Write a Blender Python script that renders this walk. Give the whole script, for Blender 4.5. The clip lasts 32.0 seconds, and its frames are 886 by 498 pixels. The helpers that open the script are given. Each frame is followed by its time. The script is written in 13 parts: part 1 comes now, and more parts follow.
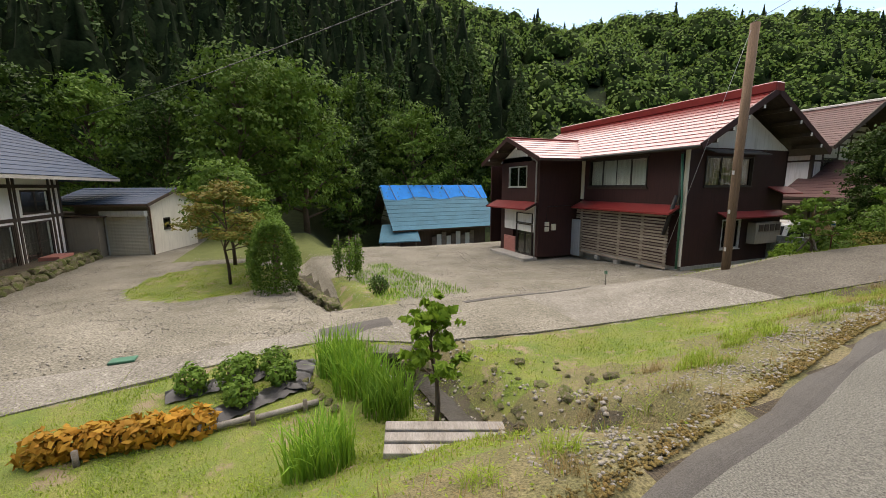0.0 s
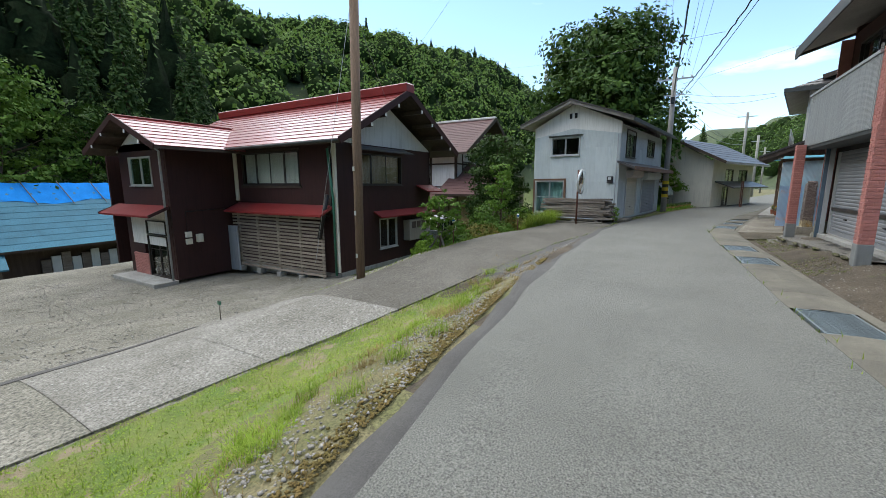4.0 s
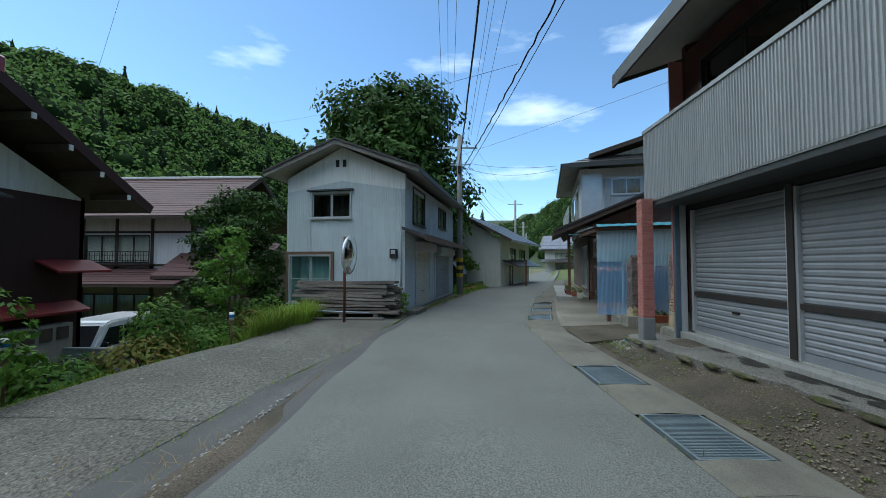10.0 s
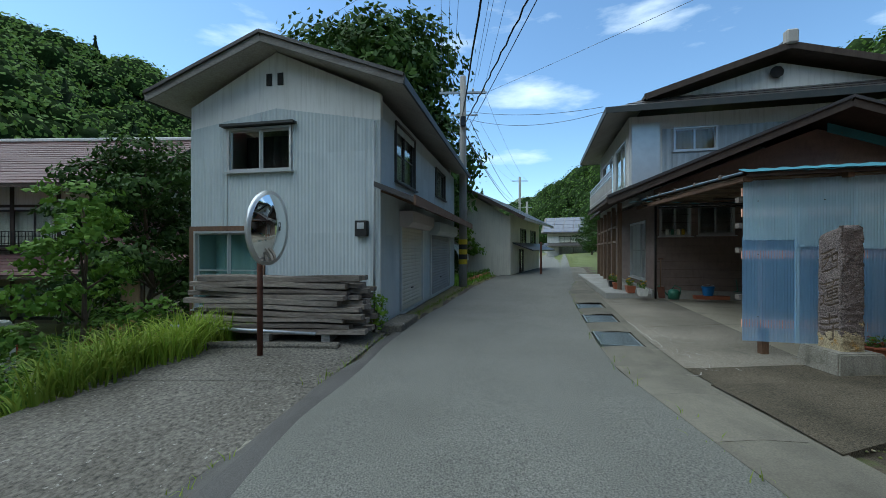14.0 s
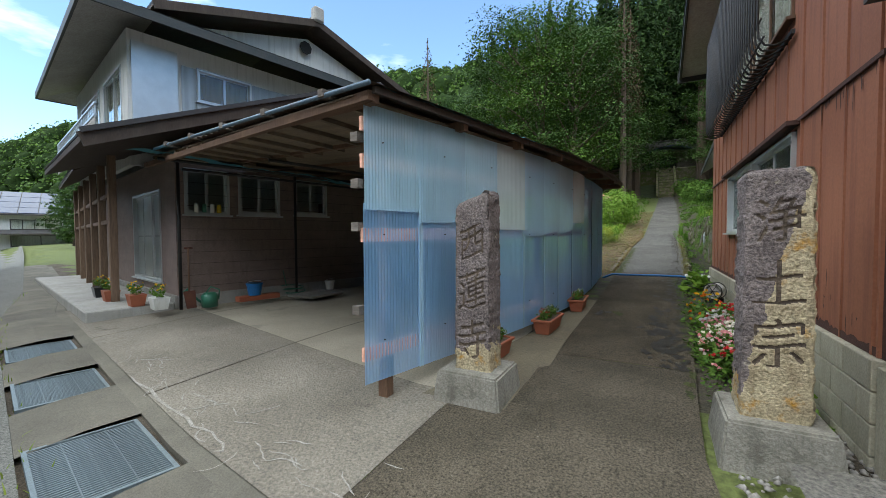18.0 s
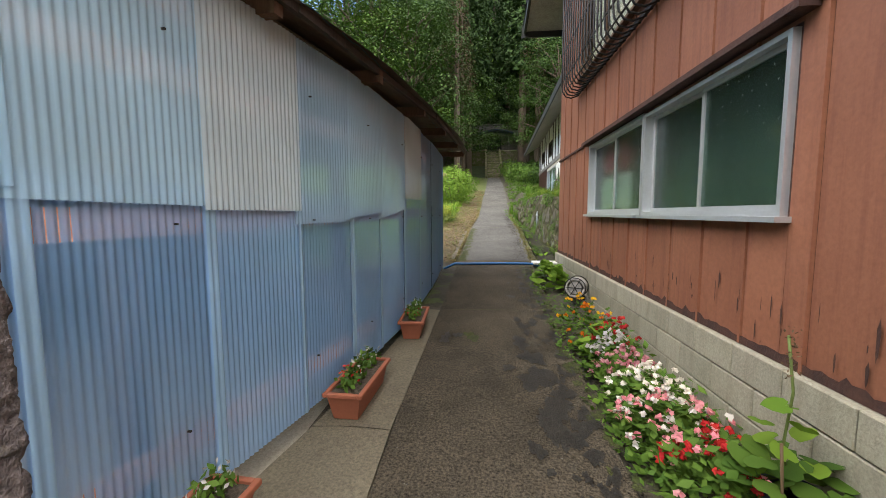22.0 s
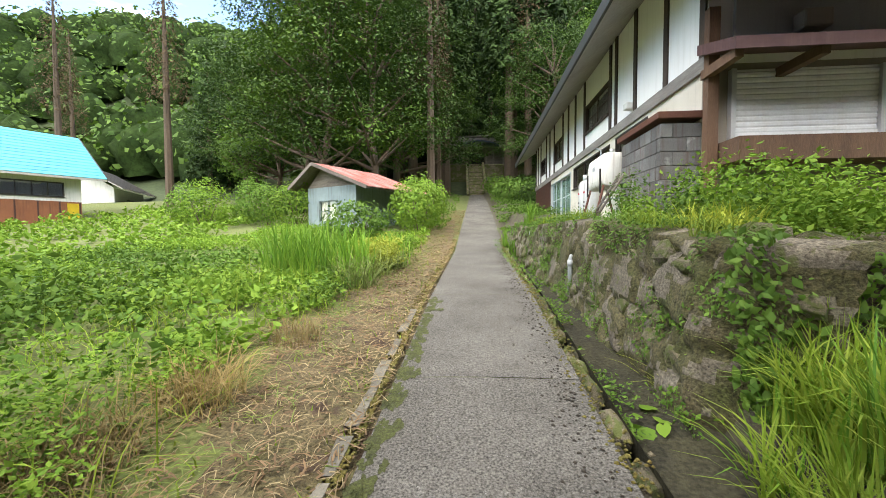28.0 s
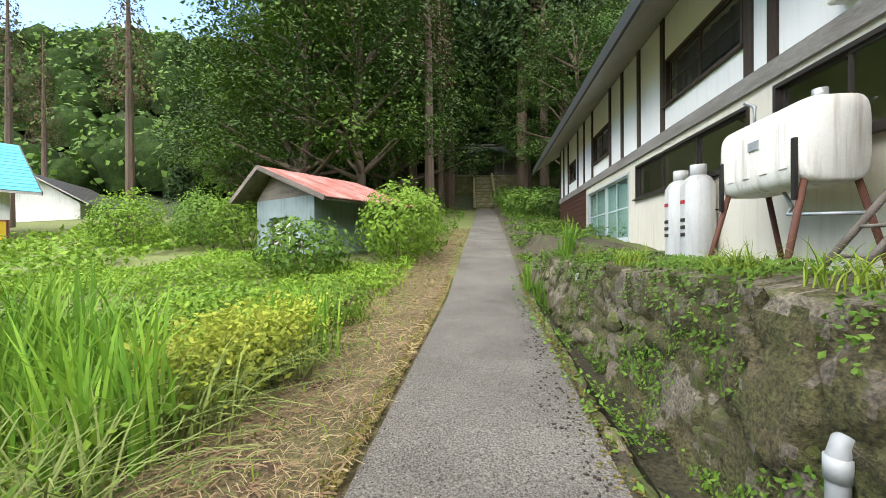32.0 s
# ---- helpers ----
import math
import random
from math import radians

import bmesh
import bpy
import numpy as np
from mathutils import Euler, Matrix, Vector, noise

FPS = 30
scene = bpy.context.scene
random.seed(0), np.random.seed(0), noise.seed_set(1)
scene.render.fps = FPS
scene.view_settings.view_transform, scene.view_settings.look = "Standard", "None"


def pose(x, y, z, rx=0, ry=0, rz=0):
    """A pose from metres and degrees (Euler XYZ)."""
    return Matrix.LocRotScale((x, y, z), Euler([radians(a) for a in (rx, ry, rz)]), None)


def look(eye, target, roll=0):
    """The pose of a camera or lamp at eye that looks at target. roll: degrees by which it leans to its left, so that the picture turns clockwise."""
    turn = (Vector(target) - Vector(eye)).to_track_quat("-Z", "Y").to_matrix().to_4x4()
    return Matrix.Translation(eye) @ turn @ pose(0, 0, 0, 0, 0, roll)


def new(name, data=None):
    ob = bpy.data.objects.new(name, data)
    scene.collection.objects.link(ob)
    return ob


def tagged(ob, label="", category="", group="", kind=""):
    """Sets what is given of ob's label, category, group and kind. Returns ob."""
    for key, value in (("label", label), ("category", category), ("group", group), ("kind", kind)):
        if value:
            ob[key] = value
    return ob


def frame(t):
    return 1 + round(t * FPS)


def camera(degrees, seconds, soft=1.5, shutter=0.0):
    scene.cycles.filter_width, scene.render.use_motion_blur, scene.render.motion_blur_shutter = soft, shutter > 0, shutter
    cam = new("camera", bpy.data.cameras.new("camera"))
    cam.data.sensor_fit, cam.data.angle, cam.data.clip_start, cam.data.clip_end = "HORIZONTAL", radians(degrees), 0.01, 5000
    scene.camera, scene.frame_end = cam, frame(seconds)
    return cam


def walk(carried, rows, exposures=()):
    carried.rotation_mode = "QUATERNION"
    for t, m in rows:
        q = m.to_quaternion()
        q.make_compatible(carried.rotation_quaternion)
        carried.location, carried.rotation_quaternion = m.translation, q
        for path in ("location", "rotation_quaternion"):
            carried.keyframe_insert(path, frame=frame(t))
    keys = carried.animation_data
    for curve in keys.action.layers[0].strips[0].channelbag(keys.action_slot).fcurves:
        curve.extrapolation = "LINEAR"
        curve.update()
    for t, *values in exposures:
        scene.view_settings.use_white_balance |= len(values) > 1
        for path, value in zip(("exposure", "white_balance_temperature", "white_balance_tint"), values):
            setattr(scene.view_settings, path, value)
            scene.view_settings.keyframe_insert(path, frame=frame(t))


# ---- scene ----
cam = camera(97.0, 32.0, 0.8)
METRES, EYE, TILT, LEAN, TURN = 36.0, 1.6, 0.0, 0.0, -21.4
ROWS = [
    (0.0, 0.0, 0.0, 0.0, -0.05, -9.14, 0.28),
    (0.5, 0.014, 0.0085, -0.0002, -1.31, -9.49, 0.29),
    (1.0, 0.029, 0.0179, -0.0004, -3.04, -9.83, 0.3),
    (1.5, 0.0435, 0.0258, -0.0009, -4.91, -9.99, 0.29),
    (2.0, 0.0574, 0.0346, -0.001, -7.39, -10.1, 0.32),
    (2.5, 0.072, 0.0425, -0.0017, -11.31, -10.11, 0.33),
    (3.0, 0.0866, 0.0506, -0.0018, -16.93, -10.08, 0.35),
    (3.5, 0.1016, 0.057, -0.0016, -26.44, -9.91, 0.3),
    (4.0, 0.1167, 0.0642, -0.0014, -38.18, -9.43, 0.15),
    (4.5, 0.1314, 0.0711, -0.0012, -50.52, -8.28, -0.06),
    (6.5, 0.19, 0.1002, -0.0028, -71.0, -2.5, -0.1),
    (7.0, 0.2055, 0.1072, -0.0033, -70.35, -1.68, -0.09),
    (7.5, 0.2204, 0.1148, -0.0037, -69.19, -0.85, -0.07),
    (8.0, 0.236, 0.1213, -0.0041, -68.0, 0.03, -0.01),
    (8.5, 0.2519, 0.1286, -0.0046, -67.11, 0.9, -0.01),
    (9.0, 0.2681, 0.1355, -0.0051, -66.54, 1.57, -0.04),
    (9.5, 0.2834, 0.1433, -0.0056, -66.17, 2.01, -0.06),
    (10.0, 0.2994, 0.1504, -0.006, -65.91, 2.2, -0.05),
    (10.5, 0.3159, 0.158, -0.0064, -65.77, 2.24, -0.05),
    (11.0, 0.3327, 0.1653, -0.0066, -65.71, 2.15, -0.03),
    (11.5, 0.3491, 0.1732, -0.0065, -65.71, 1.93, -0.05),
    (12.0, 0.365, 0.1815, -0.0067, -65.71, 1.55, -0.02),
    (12.5, 0.3805, 0.1893, -0.0071, -65.72, 1.08, -0.04),
    (13.0, 0.3957, 0.1977, -0.0071, -65.76, 0.58, -0.02),
    (13.5, 0.411, 0.2051, -0.0071, -65.92, 0.19, -0.02),
    (15.5, 0.4692, 0.2239, -0.0082, -78.96, -0.61, 0.23),
    (16.0, 0.4844, 0.2244, -0.0086, -88.16, -0.84, 0.28),
    (16.5, 0.4992, 0.2218, -0.0095, -98.63, -1.11, 0.27),
    (17.0, 0.5132, 0.2187, -0.0098, -109.57, -1.37, 0.27),
    (17.5, 0.5251, 0.2129, -0.0102, -120.36, -1.62, 0.28),
    (18.0, 0.5347, 0.2068, -0.0101, -130.43, -1.85, 0.3),
    (18.5, 0.5416, 0.2012, -0.0099, -138.93, -2.04, 0.37),
    (19.0, 0.5455, 0.1967, -0.0102, -145.34, -2.3, 0.42),
    (19.5, 0.548, 0.1945, -0.0101, -149.35, -2.67, 0.46),
    (20.0, 0.549, 0.1919, -0.0105, -151.43, -3.14, 0.49),
    (20.5, 0.5531, 0.1835, -0.0114, -152.3, -3.7, 0.51),
    (21.0, 0.5587, 0.171, -0.0107, -152.73, -4.29, 0.5),
    (21.5, 0.5644, 0.1565, -0.0098, -153.03, -4.83, 0.43),
    (22.0, 0.5714, 0.1426, -0.0085, -153.32, -5.25, 0.19),
    (22.5, 0.5771, 0.1272, -0.0079, -153.67, -5.42, 0.08),
    (23.0, 0.5838, 0.1115, -0.0071, -154.18, -5.38, -0.07),
    (23.5, 0.5891, 0.0944, -0.0064, -154.63, -5.09, -0.13),
    (24.0, 0.5952, 0.0772, -0.0055, -155.11, -4.6, -0.16),
    (24.5, 0.5996, 0.0595, -0.0047, -155.41, -4.11, 0.04),
    (25.0, 0.6052, 0.0426, -0.0034, -155.7, -3.72, 0.17),
    (25.5, 0.6109, 0.0272, -0.0023, -155.9, -3.4, 0.21),
    (27.5, 0.6345, -0.0318, 0.0025, -156.05, -2.62, 0.26),
    (28.0, 0.6393, -0.0461, 0.0033, -155.81, -2.46, 0.28),
    (28.5, 0.6444, -0.0613, 0.0043, -155.46, -2.33, 0.32),
    (29.0, 0.6488, -0.0777, 0.0053, -155.15, -2.13, 0.3),
    (29.5, 0.6543, -0.094, 0.0067, -154.84, -1.91, 0.33),
    (30.0, 0.6593, -0.1101, 0.0081, -154.61, -1.61, 0.31),
    (30.5, 0.6653, -0.1258, 0.0098, -154.46, -1.34, 0.33),
    (31.0, 0.6707, -0.1418, 0.0109, -154.43, -0.99, 0.34),
    (31.5, 0.6758, -0.1577, 0.013, -154.45, -0.64, 0.37),
    (32.0, 0.6811, -0.1717, 0.0149, -154.46, -0.31, 0.38),
]
EXPOSURES = [(0, 1.55, 8200, 13), (3, 1.6, 7500, 10), (4, 1.5, 6600, 5), (4.5, 1.4, 6400, 3), (6.5, 1.12, 6000, 0), (9, 0.95, 5800, -2), (13, 0.9, 5850, -4), (15, 1.0, 5950, -4), (16.5, 1.3, 6050, -3),
             (17.5, 1.5, 6200, 1), (19, 2.0, 6600, 5), (21, 2.15, 6700, 8), (23, 2.4, 7350, 11), (25, 2.75, 7600, 12), (27, 2.65, 7300, 9), (29, 2.55, 7200, 8), (32, 2.45, 7100, 8)]
walk(cam, [(t, pose(0, 0, EYE, TILT, LEAN, TURN) @ pose(METRES * x, METRES * y, METRES * z, 90 + pitch, roll, yaw)) for t, x, y, z, yaw, pitch, roll in ROWS], EXPOSURES)

# ---- world, sun ----
SUN_EL, SUN_AZ = radians(58), radians(12)
world = bpy.data.worlds.new("world")
scene.world = world
world.use_nodes = True
wn, wl = world.node_tree.nodes, world.node_tree.links
wn.clear()
w_out = wn.new("ShaderNodeOutputWorld")
w_bg = wn.new("ShaderNodeBackground")
w_sky = wn.new("ShaderNodeTexSky")
w_sky.sky_type, w_sky.sun_disc = "NISHITA", False
w_sky.sun_elevation, w_sky.sun_rotation = SUN_EL, SUN_AZ
w_sky.altitude, w_sky.air_density, w_sky.dust_density, w_sky.ozone_density = 600, 1.0, 0.3, 2.6
w_co = wn.new("ShaderNodeTexCoord")
w_map = wn.new("ShaderNodeMapping")
w_map.inputs["Scale"].default_value = (1.0, 1.0, 3.6)
w_map.inputs["Location"].default_value = (0.35, 0.1, 0.0)
w_noise = wn.new("ShaderNodeTexNoise")
w_noise.inputs["Scale"].default_value, w_noise.inputs["Detail"].default_value, w_noise.inputs["Roughness"].default_value = 2.2, 9, 0.55
w_ramp = wn.new("ShaderNodeValToRGB")
w_ramp.color_ramp.elements[0].position, w_ramp.color_ramp.elements[1].position = 0.56, 0.84
w_mix = wn.new("ShaderNodeMix")
w_mix.data_type = "RGBA"
w_mix.inputs[7].default_value = (8.0, 8.1, 8.3, 1)
wl.new(w_co.outputs["Generated"], w_map.inputs["Vector"])
wl.new(w_map.outputs["Vector"], w_noise.inputs["Vector"])
wl.new(w_noise.outputs["Fac"], w_ramp.inputs["Fac"])
wl.new(w_ramp.outputs["Color"], w_mix.inputs[0])
wl.new(w_sky.outputs["Color"], w_mix.inputs[6])
wl.new(w_mix.outputs[2], w_bg.inputs["Color"])
w_bg.inputs["Strength"].default_value = 0.115
wl.new(w_bg.outputs["Background"], w_out.inputs["Surface"])
sun = bpy.data.lights.new("sun", "SUN")
sun.energy, sun.angle, sun.color = 2.5, radians(115), (1.0, 0.95, 0.87)
sun_ob = new("sun", sun)
# the sky's rotation is counted clockwise from +y
sx, sy = math.sin(SUN_AZ) * math.cos(SUN_EL), math.cos(SUN_AZ) * math.cos(SUN_EL)
sun_ob.matrix_world = look((40 * sx, 40 * sy, 40 * math.sin(SUN_EL)), (0, 0, 0))


# ---- materials ----
def surf(name, c, c2=None, scale=2.0, rough=0.7, bump=0.15, bscale=40.0, metal=0.0, streak=None, streak_amt=0.5,
         spots=None, spot_scale=6.0, spot_at=0.6, vary=0.0, fine=0.25, stretch=(1, 1, 1), trans=0.0, spec=0.4, coat=0.0):
    """A painted, mineral or metal surface: two tones at a large scale, fine grain, rain streaks, spots of dirt or lichen."""
    m = bpy.data.materials.new(name)
    m.use_nodes = True
    n, l = m.node_tree.nodes, m.node_tree.links
    b = n["Principled BSDF"]
    b.inputs["Roughness"].default_value, b.inputs["Metallic"].default_value = rough, metal
    b.inputs["Specular IOR Level"].default_value = spec
    b.inputs["Coat Weight"].default_value = coat
    co = n.new("ShaderNodeTexCoord")
    mp = n.new("ShaderNodeMapping")
    mp.inputs["Scale"].default_value = stretch
    l.new(co.outputs["Object"], mp.inputs["Vector"])
    vec = mp.outputs["Vector"]
    if vary:
        oi = n.new("ShaderNodeObjectInfo")
        ad = n.new("ShaderNodeVectorMath")
        ad.operation = "MULTIPLY_ADD"
        ad.inputs[1].default_value = (1, 1, 1)
        cm = n.new("ShaderNodeCombineXYZ")
        ml = n.new("ShaderNodeMath")
        ml.operation = "MULTIPLY"
        ml.inputs[1].default_value = 37.0
        l.new(oi.outputs["Random"], ml.inputs[0])
        l.new(ml.outputs[0], cm.inputs[0])
        l.new(ml.outputs[0], cm.inputs[1])
        l.new(vec, ad.inputs[0])
        l.new(cm.outputs[0], ad.inputs[2])
        vec = ad.outputs[0]

    def noise_tex(sc, det=5, rgh=0.6, v=vec):
        t = n.new("ShaderNodeTexNoise")
        t.inputs["Scale"].default_value, t.inputs["Detail"].default_value, t.inputs["Roughness"].default_value = sc, det, rgh
        l.new(v, t.inputs["Vector"])
        return t.outputs["Fac"]

    def ramp(f, a, z):
        r = n.new("ShaderNodeMapRange")
        r.inputs[1].default_value, r.inputs[2].default_value = a, z
        l.new(f, r.inputs[0])
        return r.outputs[0]

    def mix(f, a, z, mode="MIX"):
        x = n.new("ShaderNodeMix")
        x.data_type, x.blend_type = "RGBA", mode
        for sock, val in ((0, f), (6, a), (7, z)):
            if isinstance(val, tuple):
                x.inputs[sock].default_value = (*val, 1)
            elif isinstance(val, (int, float)):
                x.inputs[sock].default_value = val
            else:
                l.new(val, x.inputs[sock])
        return x.outputs[2]

    c2 = c2 or tuple(v * 0.72 for v in c)
    col = mix(ramp(noise_tex(scale), 0.32, 0.68), c, c2)
    g = noise_tex(bscale, 4)
    if fine:
        grey = ramp(g, 0.25, 0.75)
        dark = mix(grey, tuple([1 - fine] * 3), tuple([1 + fine * 0.7] * 3))
        col = mix(1.0, col, dark, "MULTIPLY")
    if streak:
        sm = n.new("ShaderNodeMapping")
        sm.inputs["Scale"].default_value = (9, 9, 0.55)
        l.new(vec, sm.inputs["Vector"])
        f = ramp(noise_tex(1.3, 5, 0.6, sm.outputs["Vector"]), 0.5, 0.72)
        fm = n.new("ShaderNodeMath")
        fm.operation = "MULTIPLY"
        fm.inputs[1].default_value = streak_amt
        l.new(f, fm.inputs[0])
        col = mix(fm.outputs[0], col, streak)
    if spots:
        col = mix(ramp(noise_tex(spot_scale, 7, 0.65), spot_at, spot_at + 0.07), col, spots)
    if vary:
        col = mix(1.0, col, mix(oi.outputs["Random"], tuple([1 - vary] * 3), tuple([1 + vary] * 3)), "MULTIPLY")
    l.new(col, b.inputs["Base Color"])
    if bump:
        bp = n.new("ShaderNodeBump")
        bp.inputs["Strength"].default_value, bp.inputs["Distance"].default_value = bump, 0.02
        l.new(g, bp.inputs["Height"])
        l.new(bp.outputs["Normal"], b.inputs["Normal"])
    if trans:
        tr = n.new("ShaderNodeBsdfTranslucent")
        l.new(col, tr.inputs["Color"])
        ms = n.new("ShaderNodeMixShader")
        ms.inputs[0].default_value = trans
        l.new(b.outputs[0], ms.inputs[1])
        l.new(tr.outputs[0], ms.inputs[2])
        l.new(ms.outputs[0], n["Material Output"].inputs["Surface"])
    return m


def leaf_mat(name, c, c2, trans=0.3, rough=0.65, spread=0.45):
    """Leaves: each leaf has its own tone, light passes through."""
    m = bpy.data.materials.new(name)
    m.use_nodes = True
    n, l = m.node_tree.nodes, m.node_tree.links
    b = n["Principled BSDF"]
    b.inputs["Roughness"].default_value, b.inputs["Specular IOR Level"].default_value = rough, 0.15
    ge = n.new("ShaderNodeNewGeometry")
    oi = n.new("ShaderNodeObjectInfo")
    mx = n.new("ShaderNodeMix")
    mx.data_type = "RGBA"
    mx.inputs[6].default_value, mx.inputs[7].default_value = (*c, 1), (*c2, 1)
    l.new(ge.outputs["Random Per Island"], mx.inputs[0])
    mv = n.new("ShaderNodeMix")
    mv.data_type, mv.blend_type = "RGBA", "MULTIPLY"
    mv.inputs[0].default_value = 1.0
    ra = n.new("ShaderNodeMix")
    ra.data_type = "RGBA"
    ra.inputs[6].default_value, ra.inputs[7].default_value = (1 - spread, 1 - spread, 1 - spread, 1), (1 + spread * 0.6, 1 + spread * 0.5, 1 + spread * 0.2, 1)
    nz = n.new("ShaderNodeTexNoise")
    nz.inputs["Scale"].default_value, nz.inputs["Detail"].default_value = 0.35, 3
    co = n.new("ShaderNodeTexCoord")
    l.new(co.outputs["Object"], nz.inputs["Vector"])
    ad = n.new("ShaderNodeMath")
    ad.operation = "MULTIPLY_ADD"
    ad.inputs[1].default_value = 0.5
    l.new(oi.outputs["Random"], ad.inputs[0])
    sc = n.new("ShaderNodeMapRange")
    sc.inputs[1].default_value, sc.inputs[2].default_value, sc.inputs[3].default_value, sc.inputs[4].default_value = 0.3, 0.7, 0.0, 0.5
    l.new(nz.outputs["Fac"], sc.inputs[0])
    l.new(sc.outputs[0], ad.inputs[2])
    l.new(ad.outputs[0], ra.inputs[0])
    l.new(mx.outputs[2], mv.inputs[6])
    l.new(ra.outputs[2], mv.inputs[7])
    l.new(mv.outputs[2], b.inputs["Base Color"])
    tr = n.new("ShaderNodeBsdfTranslucent")
    l.new(mv.outputs[2], tr.inputs["Color"])
    ms = n.new("ShaderNodeMixShader")
    ms.inputs[0].default_value = trans
    l.new(b.outputs[0], ms.inputs[1])
    l.new(tr.outputs[0], ms.inputs[2])
    l.new(ms.outputs[0], n["Material Output"].inputs["Surface"])
    return m


def glass_mat(name, tint=(0.8, 0.86, 0.84), rough=0.02):
    m = bpy.data.materials.new(name)
    m.use_nodes = True
    b = m.node_tree.nodes["Principled BSDF"]
    b.inputs["Base Color"].default_value = (*tint, 1)
    b.inputs["Roughness"].default_value = rough
    b.inputs["Transmission Weight"].default_value = 1.0
    b.inputs["IOR"].default_value = 1.45
    return m


M = {}
M["asphalt"] = surf("asphalt", (0.175, 0.173, 0.152), (0.14, 0.138, 0.12), 0.7, 0.88, 0.8, 75, fine=0.8, spots=(0.34, 0.34, 0.32), spot_scale=48, spot_at=0.66)
M["asphalt_edge"] = surf("asphalt_edge", (0.075, 0.07, 0.064), (0.1, 0.095, 0.088), 1.2, 0.9, 0.5, 110, fine=0.5)
M["old_concrete"] = surf("old_concrete", (0.15, 0.137, 0.115), (0.1, 0.09, 0.072), 0.8, 0.95, 1.0, 26, fine=0.85, spots=(0.3, 0.285, 0.255), spot_scale=17, spot_at=0.62)
M["gutter_concrete"] = surf("gutter_concrete", (0.159, 0.145, 0.113), (0.100, 0.091, 0.071), 1.6, 0.9, 0.4, 70, fine=0.3, vary=0.12, spots=(0.11, 0.1, 0.085), spot_scale=4, spot_at=0.64)
M["path_concrete"] = surf("path_concrete", (0.158, 0.149, 0.132), (0.1, 0.094, 0.082), 0.9, 0.92, 1.0, 70, fine=0.95, vary=0.05, spots=(0.32, 0.315, 0.3), spot_scale=36, spot_at=0.65, spec=0.15)
M["yard_concrete"] = surf("yard_concrete", (0.26, 0.232, 0.185), (0.15, 0.132, 0.102), 0.6, 0.88, 0.8, 50, fine=0.55, spots=(0.08, 0.068, 0.05), spot_scale=1.3, spot_at=0.64)
M["clean_concrete"] = surf("clean_concrete", (0.36, 0.35, 0.32), (0.27, 0.26, 0.235), 2.0, 0.9, 0.3, 80, fine=0.25, vary=0.1, streak=(0.15, 0.14, 0.12), streak_amt=0.5)
M["gravel"] = surf("gravel", (0.25, 0.232, 0.19), (0.155, 0.145, 0.112), 0.5, 0.95, 1.0, 22, fine=0.9, spots=(0.13, 0.12, 0.09), spot_scale=1.1, spot_at=0.58)
M["dirt"] = surf("dirt", (0.115, 0.09, 0.062), (0.058, 0.046, 0.031), 1.4, 0.95, 1.0, 55, fine=0.75, spots=(0.075, 0.085, 0.03), spot_scale=2.1, spot_at=0.6)
M["lawn"] = surf("lawn", (0.11, 0.17, 0.03), (0.2, 0.21, 0.055), 1.6, 0.9, 1.0, 60, fine=0.5, spots=(0.24, 0.19, 0.12), spot_scale=1.5, spot_at=0.55)
M["bank"] = surf("bank", (0.12, 0.125, 0.045), (0.2, 0.165, 0.09), 1.3, 0.95, 1.0, 45, fine=0.8, spots=(0.3, 0.27, 0.21), spot_scale=5.0, spot_at=0.62)
M["hay"] = surf("hay", (0.15, 0.11, 0.06), (0.085, 0.08, 0.03), 1.3, 0.95, 1.0, 45, fine=0.8, spots=(0.07, 0.045, 0.028), spot_scale=2.5, spot_at=0.55)
M["weed_soil"] = surf("weed_soil", (0.09, 0.11, 0.03), (0.12, 0.14, 0.04), 1.0, 0.95, 1.0, 20, fine=0.5)
M["forest_floor"] = surf("forest_floor", (0.035, 0.05, 0.02), (0.05, 0.07, 0.025), 0.15, 0.95, 1.0, 2, fine=0.4)
M["rust_tin"] = surf("rust_tin", (0.26, 0.10, 0.045), (0.20, 0.072, 0.032), 0.8, 0.55, 0.1, 30, fine=0.12, streak=(0.1, 0.035, 0.02), streak_amt=0.65, vary=0.06)
M["red_tin"] = surf("red_tin", (0.32, 0.128, 0.07), (0.25, 0.095, 0.052), 0.9, 0.6, 0.08, 40, fine=0.15, streak=(0.13, 0.045, 0.03), streak_amt=0.6, vary=0.06, spots=(0.16, 0.06, 0.04), spot_scale=9, spot_at=0.68)
M["tin_lap"] = surf("tin_lap", (0.09, 0.04, 0.028), (0.05, 0.025, 0.02), 6, 0.8, 0.3, 60)
M["steel_blue"] = surf("steel_blue", (0.13, 0.19, 0.25), (0.09, 0.13, 0.17), 3, 0.5, 0.1, 40, metal=0.3, streak=(0.12, 0.06, 0.04), streak_amt=0.5)
M["barn_roof"] = surf("barn_roof", (0.06, 0.2, 0.28), (0.045, 0.15, 0.21), 0.7, 0.6, 0.08, 25, fine=0.15, vary=0.12, streak=(0.03, 0.08, 0.1), streak_amt=0.5, spec=0.25)
M["maroon_tin"] = surf("maroon_tin", (0.05, 0.021, 0.02), (0.038, 0.017, 0.016), 0.8, 0.55, 0.08, 30, fine=0.1, streak=(0.02, 0.011, 0.01), streak_amt=0.5, spec=0.25)
M["maroon_dark"] = surf("maroon_dark", (0.085, 0.032, 0.024), (0.06, 0.025, 0.02), 1.0, 0.6, 0.1, 30, streak=(0.03, 0.014, 0.012))
